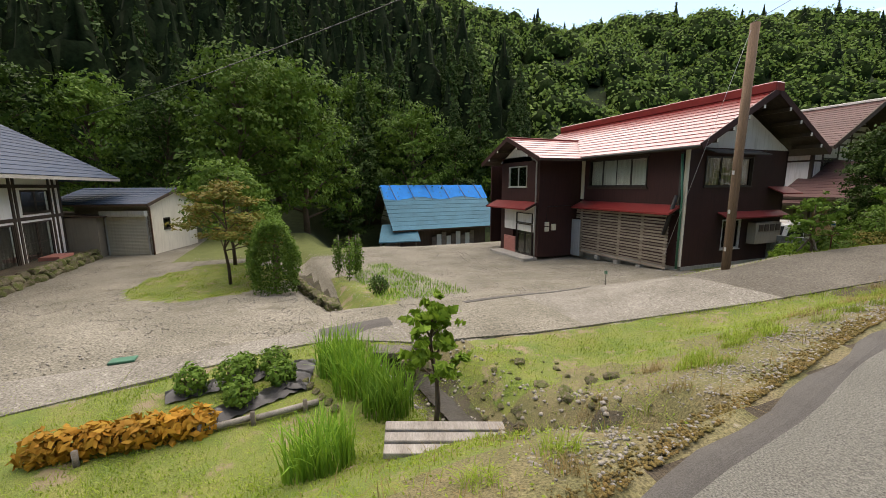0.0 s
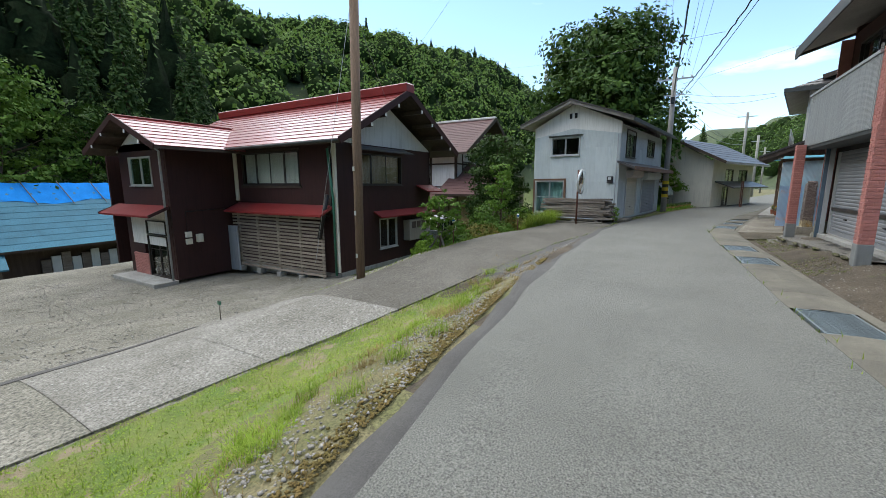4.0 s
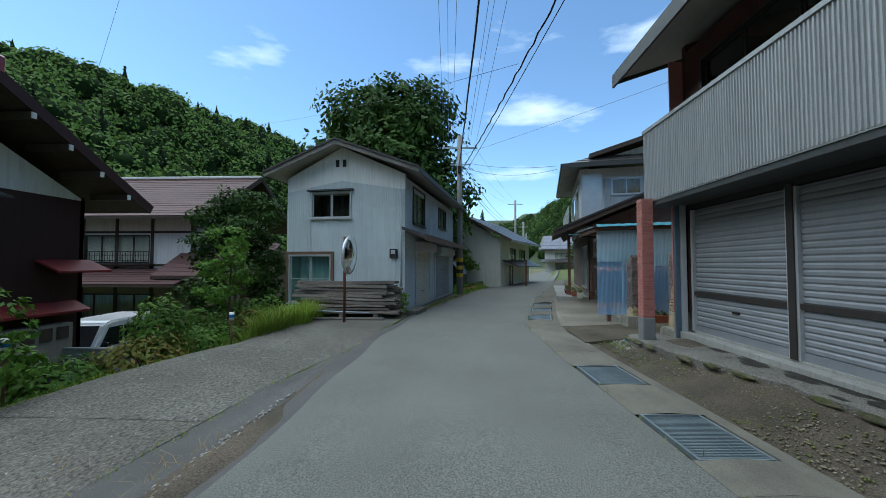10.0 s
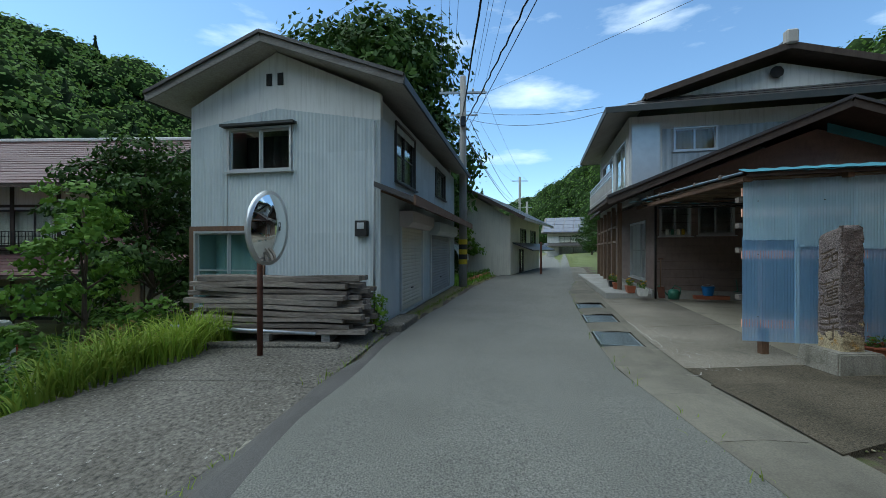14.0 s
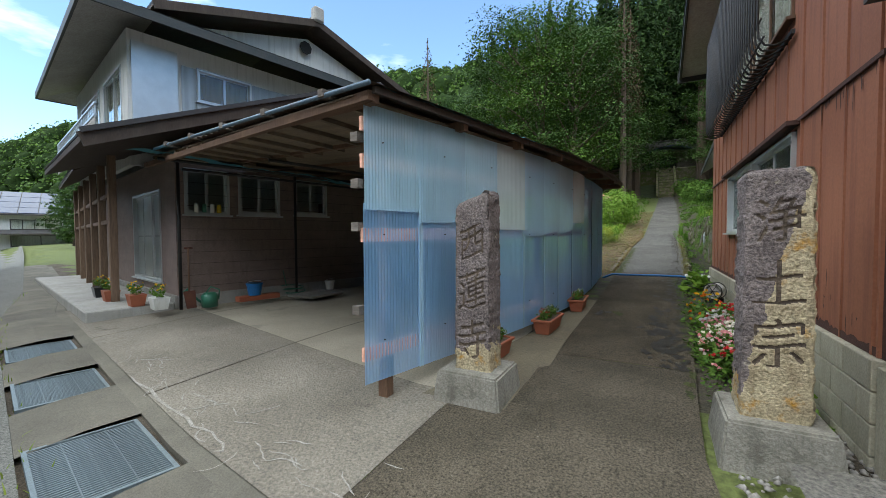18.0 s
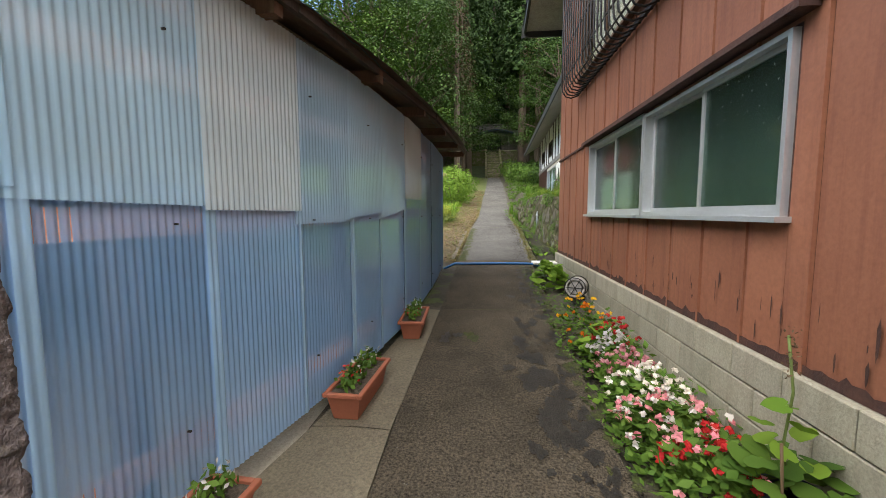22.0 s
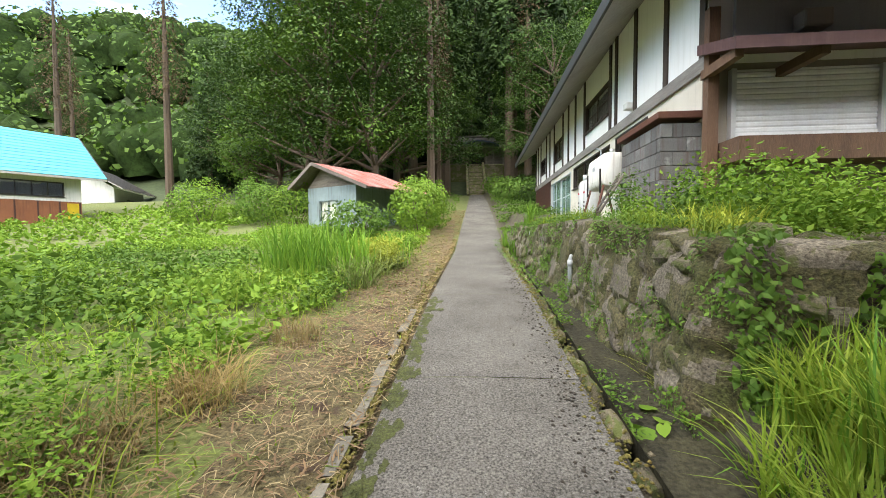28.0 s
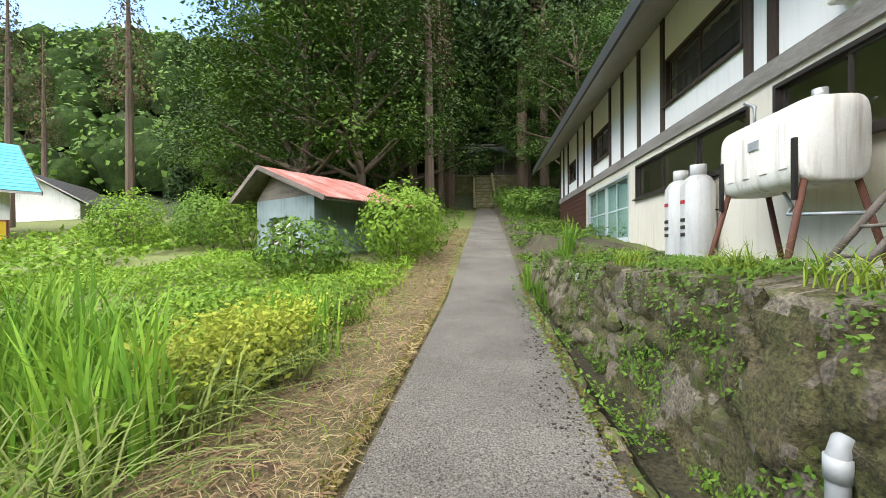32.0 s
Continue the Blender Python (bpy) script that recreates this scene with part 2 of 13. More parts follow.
M["brick_tile"] = surf("brick_tile", (0.42, 0.17, 0.14), (0.36, 0.14, 0.118), 3.0, 0.6, 0.2, 70, fine=0.2, vary=0.1, streak=(0.15, 0.06, 0.05), streak_amt=0.3)
M["mortar"] = surf("mortar", (0.42, 0.19, 0.16), (0.36, 0.16, 0.135), 5, 0.9, 0.2, 80)
M["galv"] = surf("galv", (0.42, 0.45, 0.47), (0.33, 0.36, 0.385), 1.1, 0.42, 0.05, 50, metal=0.35, fine=0.1, streak=(0.22, 0.23, 0.23), streak_amt=0.5, vary=0.06)
M["galv_blue"] = surf("galv_blue", (0.52, 0.56, 0.555), (0.42, 0.46, 0.465), 0.9, 0.5, 0.05, 50, fine=0.08, streak=(0.38, 0.4, 0.4), streak_amt=0.55, vary=0.05)
M["shed_tin"] = surf("shed_tin", (0.24, 0.3, 0.31), (0.17, 0.22, 0.23), 1.2, 0.6, 0.1, 40, fine=0.15, streak=(0.1, 0.1, 0.09), streak_amt=0.6, spots=(0.16, 0.09, 0.06), spot_scale=3, spot_at=0.66)
M["shutter"] = surf("shutter", (0.25, 0.258, 0.27), (0.2, 0.208, 0.22), 1.3, 0.45, 0.04, 40, metal=0.1, fine=0.08, streak=(0.28, 0.26, 0.24), streak_amt=0.35)
M["shutter_cream"] = surf("shutter_cream", (0.56, 0.52, 0.42), (0.5, 0.46, 0.36), 1.3, 0.5, 0.04, 40, fine=0.08, streak=(0.3, 0.25, 0.18), streak_amt=0.35)
M["white_wall"] = surf("white_wall", (0.72, 0.71, 0.68), (0.62, 0.61, 0.575), 0.9, 0.8, 0.1, 60, fine=0.08, streak=(0.36, 0.34, 0.3), streak_amt=0.5)
M["cream_wall"] = surf("cream_wall", (0.66, 0.62, 0.52), (0.58, 0.54, 0.45), 0.9, 0.8, 0.1, 60, fine=0.08, streak=(0.35, 0.32, 0.27), streak_amt=0.4)
M["grey_wall"] = surf("grey_wall", (0.34, 0.34, 0.325), (0.28, 0.28, 0.265), 0.9, 0.8, 0.1, 60, fine=0.1, streak=(0.2, 0.19, 0.18), streak_amt=0.4)
M["beige_wall"] = surf("beige_wall", (0.27, 0.235, 0.19), (0.23, 0.2, 0.16), 1.1, 0.75, 0.1, 60, fine=0.1, streak=(0.16, 0.14, 0.11), streak_amt=0.4)
M["brown_siding"] = surf("brown_siding", (0.25, 0.185, 0.16), (0.19, 0.14, 0.12), 1.4, 0.7, 0.5, 25, fine=0.3, stretch=(1, 1, 4), streak=(0.12, 0.09, 0.075))
M["dark_wood"] = surf("dark_wood", (0.045, 0.03, 0.022), (0.07, 0.05, 0.038), 2.0, 0.75, 0.25, 30, fine=0.3, stretch=(3, 3, 0.4))
M["old_wood"] = surf("old_wood", (0.19, 0.165, 0.14), (0.11, 0.09, 0.075), 2.2, 0.85, 0.4, 28, fine=0.35, stretch=(0.4, 3, 3), vary=0.22)
M["grey_wood"] = surf("grey_wood", (0.3, 0.28, 0.255), (0.19, 0.17, 0.15), 2.4, 0.85, 0.4, 26, fine=0.35, stretch=(3, 0.5, 3), vary=0.2)
M["slat_wood"] = surf("slat_wood", (0.34, 0.285, 0.23), (0.2, 0.16, 0.125), 2.4, 0.85, 0.4, 26, fine=0.35, stretch=(3, 0.5, 3), vary=0.25)
M["pole_wood"] = surf("pole_wood", (0.2, 0.13, 0.085), (0.12, 0.08, 0.055), 1.5, 0.85, 0.4, 22, fine=0.35, stretch=(5, 5, 0.3))
M["brown_wood"] = surf("brown_wood", (0.15, 0.085, 0.05), (0.1, 0.055, 0.034), 2.2, 0.8, 0.3, 28, fine=0.3, stretch=(3, 3, 0.5), vary=0.15)
M["red_roof"] = surf("red_roof", (0.24, 0.03, 0.03), (0.18, 0.022, 0.022), 0.9, 0.3, 0.05, 25, fine=0.12, streak=(0.12, 0.03, 0.03), streak_amt=0.4, vary=0.08, spec=0.5, coat=0.15)
M["maroon_roof"] = surf("maroon_roof", (0.115, 0.062, 0.058), (0.09, 0.05, 0.05), 0.7, 0.62, 0.1, 25, fine=0.12, vary=0.08, streak=(0.2, 0.12, 0.1), streak_amt=0.35, spec=0.2)
M["blue_roof"] = surf("blue_roof", (0.026, 0.048, 0.09), (0.02, 0.038, 0.072), 0.8, 0.55, 0.08, 25, fine=0.1, vary=0.08, spec=0.3)
M["aqua_roof"] = surf("aqua_roof", (0.08, 0.36, 0.46), (0.06, 0.29, 0.38), 0.7, 0.75, 0.08, 25, fine=0.1, vary=0.07, streak=(0.05, 0.16, 0.2), streak_amt=0.4, spec=0.15)
M["dark_roof"] = surf("dark_roof", (0.045, 0.04, 0.04), (0.06, 0.055, 0.052), 0.7, 0.42, 0.08, 25, fine=0.12, vary=0.08)
M["brown_roof"] = surf("brown_roof", (0.10, 0.062, 0.042), (0.07, 0.045, 0.034), 1.2, 0.6, 0.1, 25, fine=0.2, streak=(0.16, 0.1, 0.06))
M["rust_roof"] = surf("rust_roof", (0.27, 0.08, 0.06), (0.34, 0.19, 0.17), 1.5, 0.7, 0.08, 25, fine=0.15, streak=(0.12, 0.045, 0.035), streak_amt=0.8, vary=0.25, spec=0.15)
M["teal_roof"] = surf("teal_roof", (0.07, 0.25, 0.31), (0.05, 0.16, 0.2), 1.5, 0.75, 0.06, 25, fine=0.1, spots=(0.2, 0.1, 0.06), spot_scale=3, spot_at=0.63, spec=0.15)
M["tarp"] = surf("tarp", (0.015, 0.25, 0.72), (0.012, 0.2, 0.6), 1.5, 0.75, 0.3, 12, fine=0.1, spec=0.1)
M["soffit"] = surf("soffit", (0.42, 0.40, 0.37), (0.34, 0.32, 0.29), 1.2, 0.8, 0.1, 30, streak=(0.25, 0.22, 0.2))
M["fascia_dark"] = surf("fascia_dark", (0.035, 0.042, 0.042), (0.05, 0.05, 0.046), 3, 0.55, 0.1, 30)
M["black_metal"] = surf("black_metal", (0.02, 0.02, 0.02), (0.035, 0.03, 0.028), 4, 0.5, 0.1, 50, metal=0.3)
M["rust_metal"] = surf("rust_metal", (0.13, 0.05, 0.03), (0.09, 0.035, 0.025), 5, 0.75, 0.2, 60)
M["alu"] = surf("alu", (0.62, 0.63, 0.63), (0.54, 0.55, 0.55), 3, 0.35, 0.03, 50, metal=0.6, fine=0.05)
M["alu_dark"] = surf("alu_dark", (0.06, 0.05, 0.045), (0.05, 0.042, 0.038), 3, 0.4, 0.03, 50, metal=0.4, fine=0.05)
M["steel_grate"] = surf("steel_grate", (0.2, 0.24, 0.25), (0.15, 0.18, 0.19), 3, 0.5, 0.2, 60, metal=0.4, spots=(0.12, 0.07, 0.05), spot_scale=5, spot_at=0.66)
M["pole_concrete"] = surf("pole_concrete", (0.31, 0.305, 0.29), (0.24, 0.235, 0.22), 1.3, 0.85, 0.3, 60, fine=0.2, streak=(0.15, 0.14, 0.13), streak_amt=0.5)
M["pvc"] = surf("pvc", (0.36, 0.38, 0.39), (0.3, 0.315, 0.32), 4, 0.4, 0.03, 50, fine=0.06)
M["white_plastic"] = surf("white_plastic", (0.72, 0.72, 0.68), (0.64, 0.63, 0.58), 3, 0.45, 0.05, 50, fine=0.06, streak=(0.4, 0.37, 0.3), streak_amt=0.5)
M["terracotta"] = surf("terracotta", (0.36, 0.115, 0.06), (0.3, 0.095, 0.05), 4, 0.6, 0.1, 50, fine=0.1)
M["blue_plastic"] = surf("blue_plastic", (0.02, 0.14, 0.36), (0.018, 0.12, 0.32), 4, 0.4, 0.05, 50, fine=0.06)
M["black_plastic"] = surf("black_plastic", (0.012, 0.013, 0.016), (0.02, 0.021, 0.024), 4, 0.28, 0.4, 14, fine=0.06)
M["green_plastic"] = surf("green_plastic", (0.04, 0.16, 0.1), (0.035, 0.13, 0.085), 4, 0.4, 0.05, 50, fine=0.06)
M["stone"] = surf("stone", (0.25, 0.205, 0.19), (0.14, 0.112, 0.105), 4.5, 0.92, 1.0, 60, fine=0.75, spots=(0.4, 0.35, 0.27), spot_scale=5.5, spot_at=0.64)
M["plinth_concrete"] = surf("plinth_concrete", (0.3, 0.28, 0.235), (0.2, 0.185, 0.15), 2.6, 0.92, 0.6, 60, fine=0.4, streak=(0.1, 0.09, 0.07), streak_amt=0.6, spots=(0.12, 0.11, 0.085), spot_scale=3.5, spot_at=0.58)
M["stone_lichen"] = surf("stone_lichen", (0.56, 0.47, 0.3), (0.33, 0.26, 0.16), 6.0, 0.92, 1.0, 60, fine=0.55, spots=(0.45, 0.23, 0.03), spot_scale=2.6, spot_at=0.53)
M["rubble"] = surf("rubble", (0.2, 0.17, 0.115), (0.115, 0.1, 0.055), 2.2, 0.95, 1.0, 34, fine=0.8, vary=0.3, spots=(0.085, 0.1, 0.026), spot_scale=2.6, spot_at=0.47)
M["moss"] = surf("moss", (0.09, 0.10, 0.02), (0.16, 0.12, 0.03), 4, 0.95, 1.0, 60, fine=0.5)
# Groove colour: brown dirt, with the carving's shade darkened into it.
M["stone_groove_shade"] = surf("stone_groove_shade", (0.055, 0.04, 0.032), (0.16, 0.12, 0.085), 9, 0.95, 0.6, 60, fine=0.5)
M["block"] = surf("block", (0.42, 0.38, 0.285), (0.29, 0.265, 0.19), 1.4, 0.92, 0.4, 70, fine=0.25, vary=0.08, streak=(0.2, 0.17, 0.12), streak_amt=0.4)
M["block_grey"] = surf("block_grey", (0.21, 0.215, 0.21), (0.16, 0.165, 0.16), 1.4, 0.92, 0.4, 70, fine=0.25, vary=0.1, streak=(0.08, 0.075, 0.07))
M["curtain"] = surf("curtain", (0.82, 0.79, 0.72), (0.7, 0.67, 0.6), 2, 0.9, 0.1, 30, stretch=(6, 6, 0.4))
M["curtain_tan"] = surf("curtain_tan", (0.36, 0.25, 0.16), (0.26, 0.18, 0.11), 2, 0.9, 0.1, 30, stretch=(6, 6, 0.4))
# Near-black colour stands in for the shade inside rooms, vents and windows.
M["unlit_inside"] = surf("unlit_inside", (0.03, 0.028, 0.026), (0.02, 0.02, 0.02), 1, 0.9, 0.0, 30)
M["rubber"] = surf("rubber", (0.02, 0.02, 0.02), (0.03, 0.03, 0.03), 4, 0.8, 0.1, 60)
M["gas_grey"] = surf("gas_grey", (0.5, 0.51, 0.5), (0.42, 0.43, 0.42), 2, 0.5, 0.05, 50, fine=0.08, streak=(0.25, 0.2, 0.15))
M["mirror"] = surf("mirror", (0.9, 0.92, 0.92), (0.88, 0.9, 0.9), 1, 0.04, 0.0, 30, metal=1.0, fine=0.0)
M["solar"] = surf("solar", (0.03, 0.045, 0.085), (0.04, 0.06, 0.11), 1, 0.2, 0.0, 30, fine=0.02)
M["red_cloth"] = surf("red_cloth", (0.4, 0.03, 0.04), (0.3, 0.02, 0.03), 4, 0.8, 0.1, 60)
M["insulator"] = surf("insulator", (0.7, 0.7, 0.68), (0.6, 0.6, 0.58), 4, 0.3, 0.0, 60)
M["bark"] = surf("bark", (0.12, 0.085, 0.06), (0.075, 0.055, 0.04), 2, 0.95, 0.8, 18, fine=0.4, stretch=(4, 4, 0.6))
M["glass"] = glass_mat("window_glass")
M["glass_teal"] = glass_mat("teal_glass", (0.45, 0.7, 0.72), 0.12)


def sheet_mat(name, c, clear):
    """Translucent corrugated plastic: milky, lets light and soft shapes through."""
    m = bpy.data.materials.new(name)
    m.use_nodes = True
    n, l = m.node_tree.nodes, m.node_tree.links
    b = n["Principled BSDF"]
    b.inputs["Roughness"].default_value = 0.3
    co, nz, mx = n.new("ShaderNodeTexCoord"), n.new("ShaderNodeTexNoise"), n.new("ShaderNodeMix")
    oi = n.new("ShaderNodeObjectInfo")
    mx.data_type = "RGBA"
    nz.inputs["Scale"].default_value, nz.inputs["Detail"].default_value = 1.6, 4
    l.new(co.outputs["Object"], nz.inputs["Vector"])
    mr = n.new("ShaderNodeMapRange")
    mr.inputs[1].default_value, mr.inputs[2].default_value = 0.3, 0.7
    l.new(nz.outputs["Fac"], mr.inputs[0])
    l.new(mr.outputs[0], mx.inputs[0])
    mx.inputs[6].default_value, mx.inputs[7].default_value = (*c, 1), (*[v * 0.8 for v in c], 1)
    mv, rr = n.new("ShaderNodeMix"), n.new("ShaderNodeMix")
    mv.data_type = rr.data_type = "RGBA"
    mv.blend_type = "MULTIPLY"
    mv.inputs[0].default_value = 1.0
    rr.inputs[6].default_value, rr.inputs[7].default_value = (0.82, 0.84, 0.86, 1), (1.15, 1.12, 1.08, 1)
    l.new(oi.outputs["Random"], rr.inputs[0])
    l.new(mx.outputs[2], mv.inputs[6])
    l.new(rr.outputs[2], mv.inputs[7])
    l.new(mv.outputs[2], b.inputs["Base Color"])
    tr, tp, m1, m2 = n.new("ShaderNodeBsdfTranslucent"), n.new("ShaderNodeBsdfRefraction"), n.new("ShaderNodeMixShader"), n.new("ShaderNodeMixShader")
    tp.inputs["Roughness"].default_value, tp.inputs["IOR"].default_value = 0.28, 1.1
    l.new(mv.outputs[2], tr.inputs["Color"])
    tint = n.new("ShaderNodeMix")
    tint.data_type = "RGBA"
    tint.inputs[0].default_value = 0.85
    tint.inputs[7].default_value = (0.95, 0.95, 0.97, 1)
    l.new(mv.outputs[2], tint.inputs[6])
    l.new(tint.outputs[2], tp.inputs["Color"])
    m1.inputs[0].default_value, m2.inputs[0].default_value = 0.12, clear
    l.new(b.outputs[0], m1.inputs[1])
    l.new(tr.outputs[0], m1.inputs[2])
    l.new(m1.outputs[0], m2.inputs[1])
    l.new(tp.outputs[0], m2.inputs[2])
    l.new(m2.outputs[0], n["Material Output"].inputs["Surface"])
    return m


M["sheet_blue"] = sheet_mat("sheet_blue", (0.36, 0.64, 1.0), 0.5)
M["sheet_pale"] = sheet_mat("sheet_pale", (0.56, 0.82, 1.0), 0.36)
M["sheet_white"] = sheet_mat("sheet_white", (0.8, 0.9, 0.9), 0.2)
M["frost"] = glass_mat("frosted_glass", (0.82, 0.88, 0.86), 0.35)
M["frost_green"] = glass_mat("frosted_green_glass", (0.36, 0.52, 0.48), 0.22)
M["vinyl"] = sheet_mat("vinyl", (0.6, 0.75, 0.72), 0.3)
M["leaf_mid"] = leaf_mat("leaf_mid", (0.07, 0.15, 0.024), (0.135, 0.235, 0.038), 0.22)
M["leaf_dark"] = leaf_mat("leaf_dark", (0.022, 0.053, 0.012), (0.062, 0.118, 0.022), 0.13)
M["damp_dark"] = surf("damp_dark", (0.035, 0.029, 0.02), (0.02, 0.017, 0.012), 6, 0.6, 0.9, 70, fine=0.8, spots=(0.16, 0.15, 0.13), spot_scale=36, spot_at=0.7)
M["lime_white"] = surf("lime_white", (0.36, 0.34, 0.3), (0.26, 0.24, 0.2), 12, 0.9, 0.6, 60, fine=0.5)
M["hood_red"] = surf("hood_red", (0.2, 0.028, 0.028), (0.15, 0.02, 0.02), 0.9, 0.65, 0.05, 25, fine=0.12, streak=(0.1, 0.03, 0.03), streak_amt=0.4, spec=0.2)
M["stream"] = surf("stream", (0.02, 0.018, 0.013), (0.04, 0.035, 0.025), 2.5, 0.4, 1.0, 14, fine=0.5, spec=0.25)
M["strip_cement"] = surf("strip_cement", (0.2, 0.168, 0.11), (0.125, 0.105, 0.07), 1.1, 0.88, 0.6, 60, fine=0.45, spots=(0.07, 0.06, 0.03), spot_scale=2.4, spot_at=0.66)
M["moss_green"] = surf("moss_green", (0.075, 0.085, 0.02), (0.04, 0.045, 0.014), 8, 0.95, 1.0, 60, fine=0.7)
M["pot_blue"] = surf("pot_blue", (0.02, 0.035, 0.075), (0.015, 0.025, 0.055), 4, 0.4, 0.05, 30)
M["stem_green"] = surf("stem_green", (0.13, 0.18, 0.04), (0.1, 0.13, 0.03), 8, 0.6, 0.1, 40)
# Darker copy of the broadleaf colour, with the south slope's shade in it.
M["leaf_south_shade"] = leaf_mat("leaf_south_shade", (0.042, 0.095, 0.015), (0.105, 0.185, 0.027), 0.16)
# Shaded copy of the cedar leaf colour, darkened for trees round the shrine.
M["leaf_cedar_shade"] = leaf_mat("leaf_cedar_shade", (0.016, 0.036, 0.011), (0.042, 0.08, 0.02), 0.1, 0.8)
M["leaf_cedar"] = leaf_mat("leaf_cedar", (0.03, 0.064, 0.02), (0.068, 0.12, 0.034), 0.15, 0.8)
M["leaf_dead"] = leaf_mat("leaf_dead", (0.1, 0.068, 0.042), (0.06, 0.05, 0.026), 0.1, 0.85)
M["leaf_bright"] = leaf_mat("leaf_bright", (0.105, 0.21, 0.026), (0.2, 0.32, 0.043))
M["leaf_lime"] = leaf_mat("leaf_lime", (0.3, 0.38, 0.05), (0.42, 0.46, 0.08))
M["leaf_yellow"] = leaf_mat("leaf_yellow", (0.42, 0.2, 0.03), (0.5, 0.3, 0.05))
M["leaf_maple"] = leaf_mat("leaf_maple", (0.2, 0.15, 0.04), (0.14, 0.18, 0.04))
M["grass_blade"] = leaf_mat("grass_blade", (0.17, 0.28, 0.03), (0.28, 0.36, 0.06))
M["reed"] = leaf_mat("reed", (0.10, 0.24, 0.03), (0.22, 0.38, 0.05))
M["dry_blade"] = leaf_mat("dry_blade", (0.36, 0.27, 0.13), (0.25, 0.2, 0.09))
M["petal_white"] = leaf_mat("petal_white", (0.75, 0.72, 0.7), (0.8, 0.75, 0.72), 0.2)
M["petal_pink"] = leaf_mat("petal_pink", (0.7, 0.22, 0.3), (0.75, 0.4, 0.42), 0.2)
M["petal_red"] = leaf_mat("petal_red", (0.5, 0.02, 0.03), (0.6, 0.05, 0.04), 0.2)
M["petal_orange"] = leaf_mat("petal_orange", (0.75, 0.16, 0.01), (0.8, 0.24, 0.02), 0.2)
M["petal_gold"] = leaf_mat("petal_gold", (0.75, 0.35, 0.02), (0.8, 0.55, 0.03), 0.2)
# Near-black greens: the shade between leaves is put into these colours.
M["woods_shade_core"] = surf("woods_shade_core", (0.014, 0.027, 0.008), (0.024, 0.042, 0.011), 0.5, 0.95, 1.0, 2.2, fine=0.6, spec=0.05)
M["cedar_shade_core"] = surf("cedar_shade_core", (0.007, 0.014, 0.006), (0.011, 0.02, 0.008), 0.5, 0.95, 1.0, 2.6, fine=0.6, spec=0.05)
M["white_paint_old"] = surf("white_paint_old", (0.8, 0.79, 0.74), (0.7, 0.68, 0.62), 2, 0.4, 0.05, 40, fine=0.06, streak=(0.22, 0.13, 0.07), streak_amt=0.55, spots=(0.3, 0.26, 0.2), spot_scale=5, spot_at=0.68)
M["white_paint"] = surf("white_paint", (0.78, 0.78, 0.77), (0.74, 0.74, 0.73), 2, 0.25, 0.02, 40, fine=0.03, coat=0.4)
M["rubber"] = surf("rubber", (0.02, 0.02, 0.02), (0.03, 0.03, 0.03), 6, 0.85, 0.2, 50)
M["car_glass"] = surf("car_glass", (0.015, 0.02, 0.022), (0.02, 0.025, 0.027), 2, 0.06, 0.0, 40, fine=0.0, spec=0.7)
M["yellow_band"] = surf("yellow_band", (0.6, 0.42, 0.02), (0.5, 0.36, 0.02), 4, 0.5, 0.05, 40)
M["lamp_red"] = surf("lamp_red", (0.4, 0.02, 0.02), (0.35, 0.02, 0.02), 4, 0.3, 0.05, 40)
M["mossy_face"] = surf("mossy_face", (0.095, 0.078, 0.042), (0.06, 0.066, 0.018), 3.2, 0.95, 1.0, 40, fine=0.9, spots=(0.27, 0.25, 0.21), spot_scale=6, spot_at=0.67)
M["wall_rock"] = surf("wall_rock", (0.2, 0.172, 0.13), (0.1, 0.085, 0.062), 3.0, 0.95, 1.0, 40, fine=0.8, spots=(0.09, 0.1, 0.035), spot_scale=7, spot_at=0.56, streak=(0.07, 0.06, 0.04), streak_amt=0.5)
M["wet_bed"] = surf("wet_bed", (0.03, 0.028, 0.02), (0.05, 0.046, 0.026), 3, 0.7, 1.0, 30, fine=0.8, spec=0.15)
M["plaster"] = surf("plaster", (0.86, 0.85, 0.82), (0.8, 0.79, 0.76), 0.9, 0.8, 0.1, 60, fine=0.04, streak=(0.6, 0.57, 0.5), streak_amt=0.3)
M["roof_ply"] = surf("roof_ply", (0.22, 0.165, 0.11), (0.13, 0.1, 0.07), 1.6, 0.85, 0.25, 30, fine=0.3, stretch=(0.5, 3, 3), vary=0.18)
M["rail_pink"] = surf("rail_pink", (0.92, 0.5, 0.36), (0.8, 0.42, 0.3), 2, 0.8, 0.2, 30)
M["straw"] = leaf_mat("straw", (0.42, 0.34, 0.2), (0.24, 0.18, 0.1), 0.15)
M["straw_green"] = leaf_mat("straw_green", (0.24, 0.3, 0.09), (0.13, 0.18, 0.05), 0.15)
M["hay_brown"] = leaf_mat("hay_brown", (0.22, 0.15, 0.09), (0.12, 0.08, 0.05), 0.15)
# Damp alley slabs, darkened further to carry the shade between the walls.
M["path_wet_shade"] = surf("path_wet_shade", (0.118, 0.096, 0.066), (0.058, 0.048, 0.033), 1.1, 0.88, 1.0, 70, fine=0.95, vary=0.05, spots=(0.27, 0.25, 0.21), spot_scale=36, spot_at=0.66, spec=0.15)
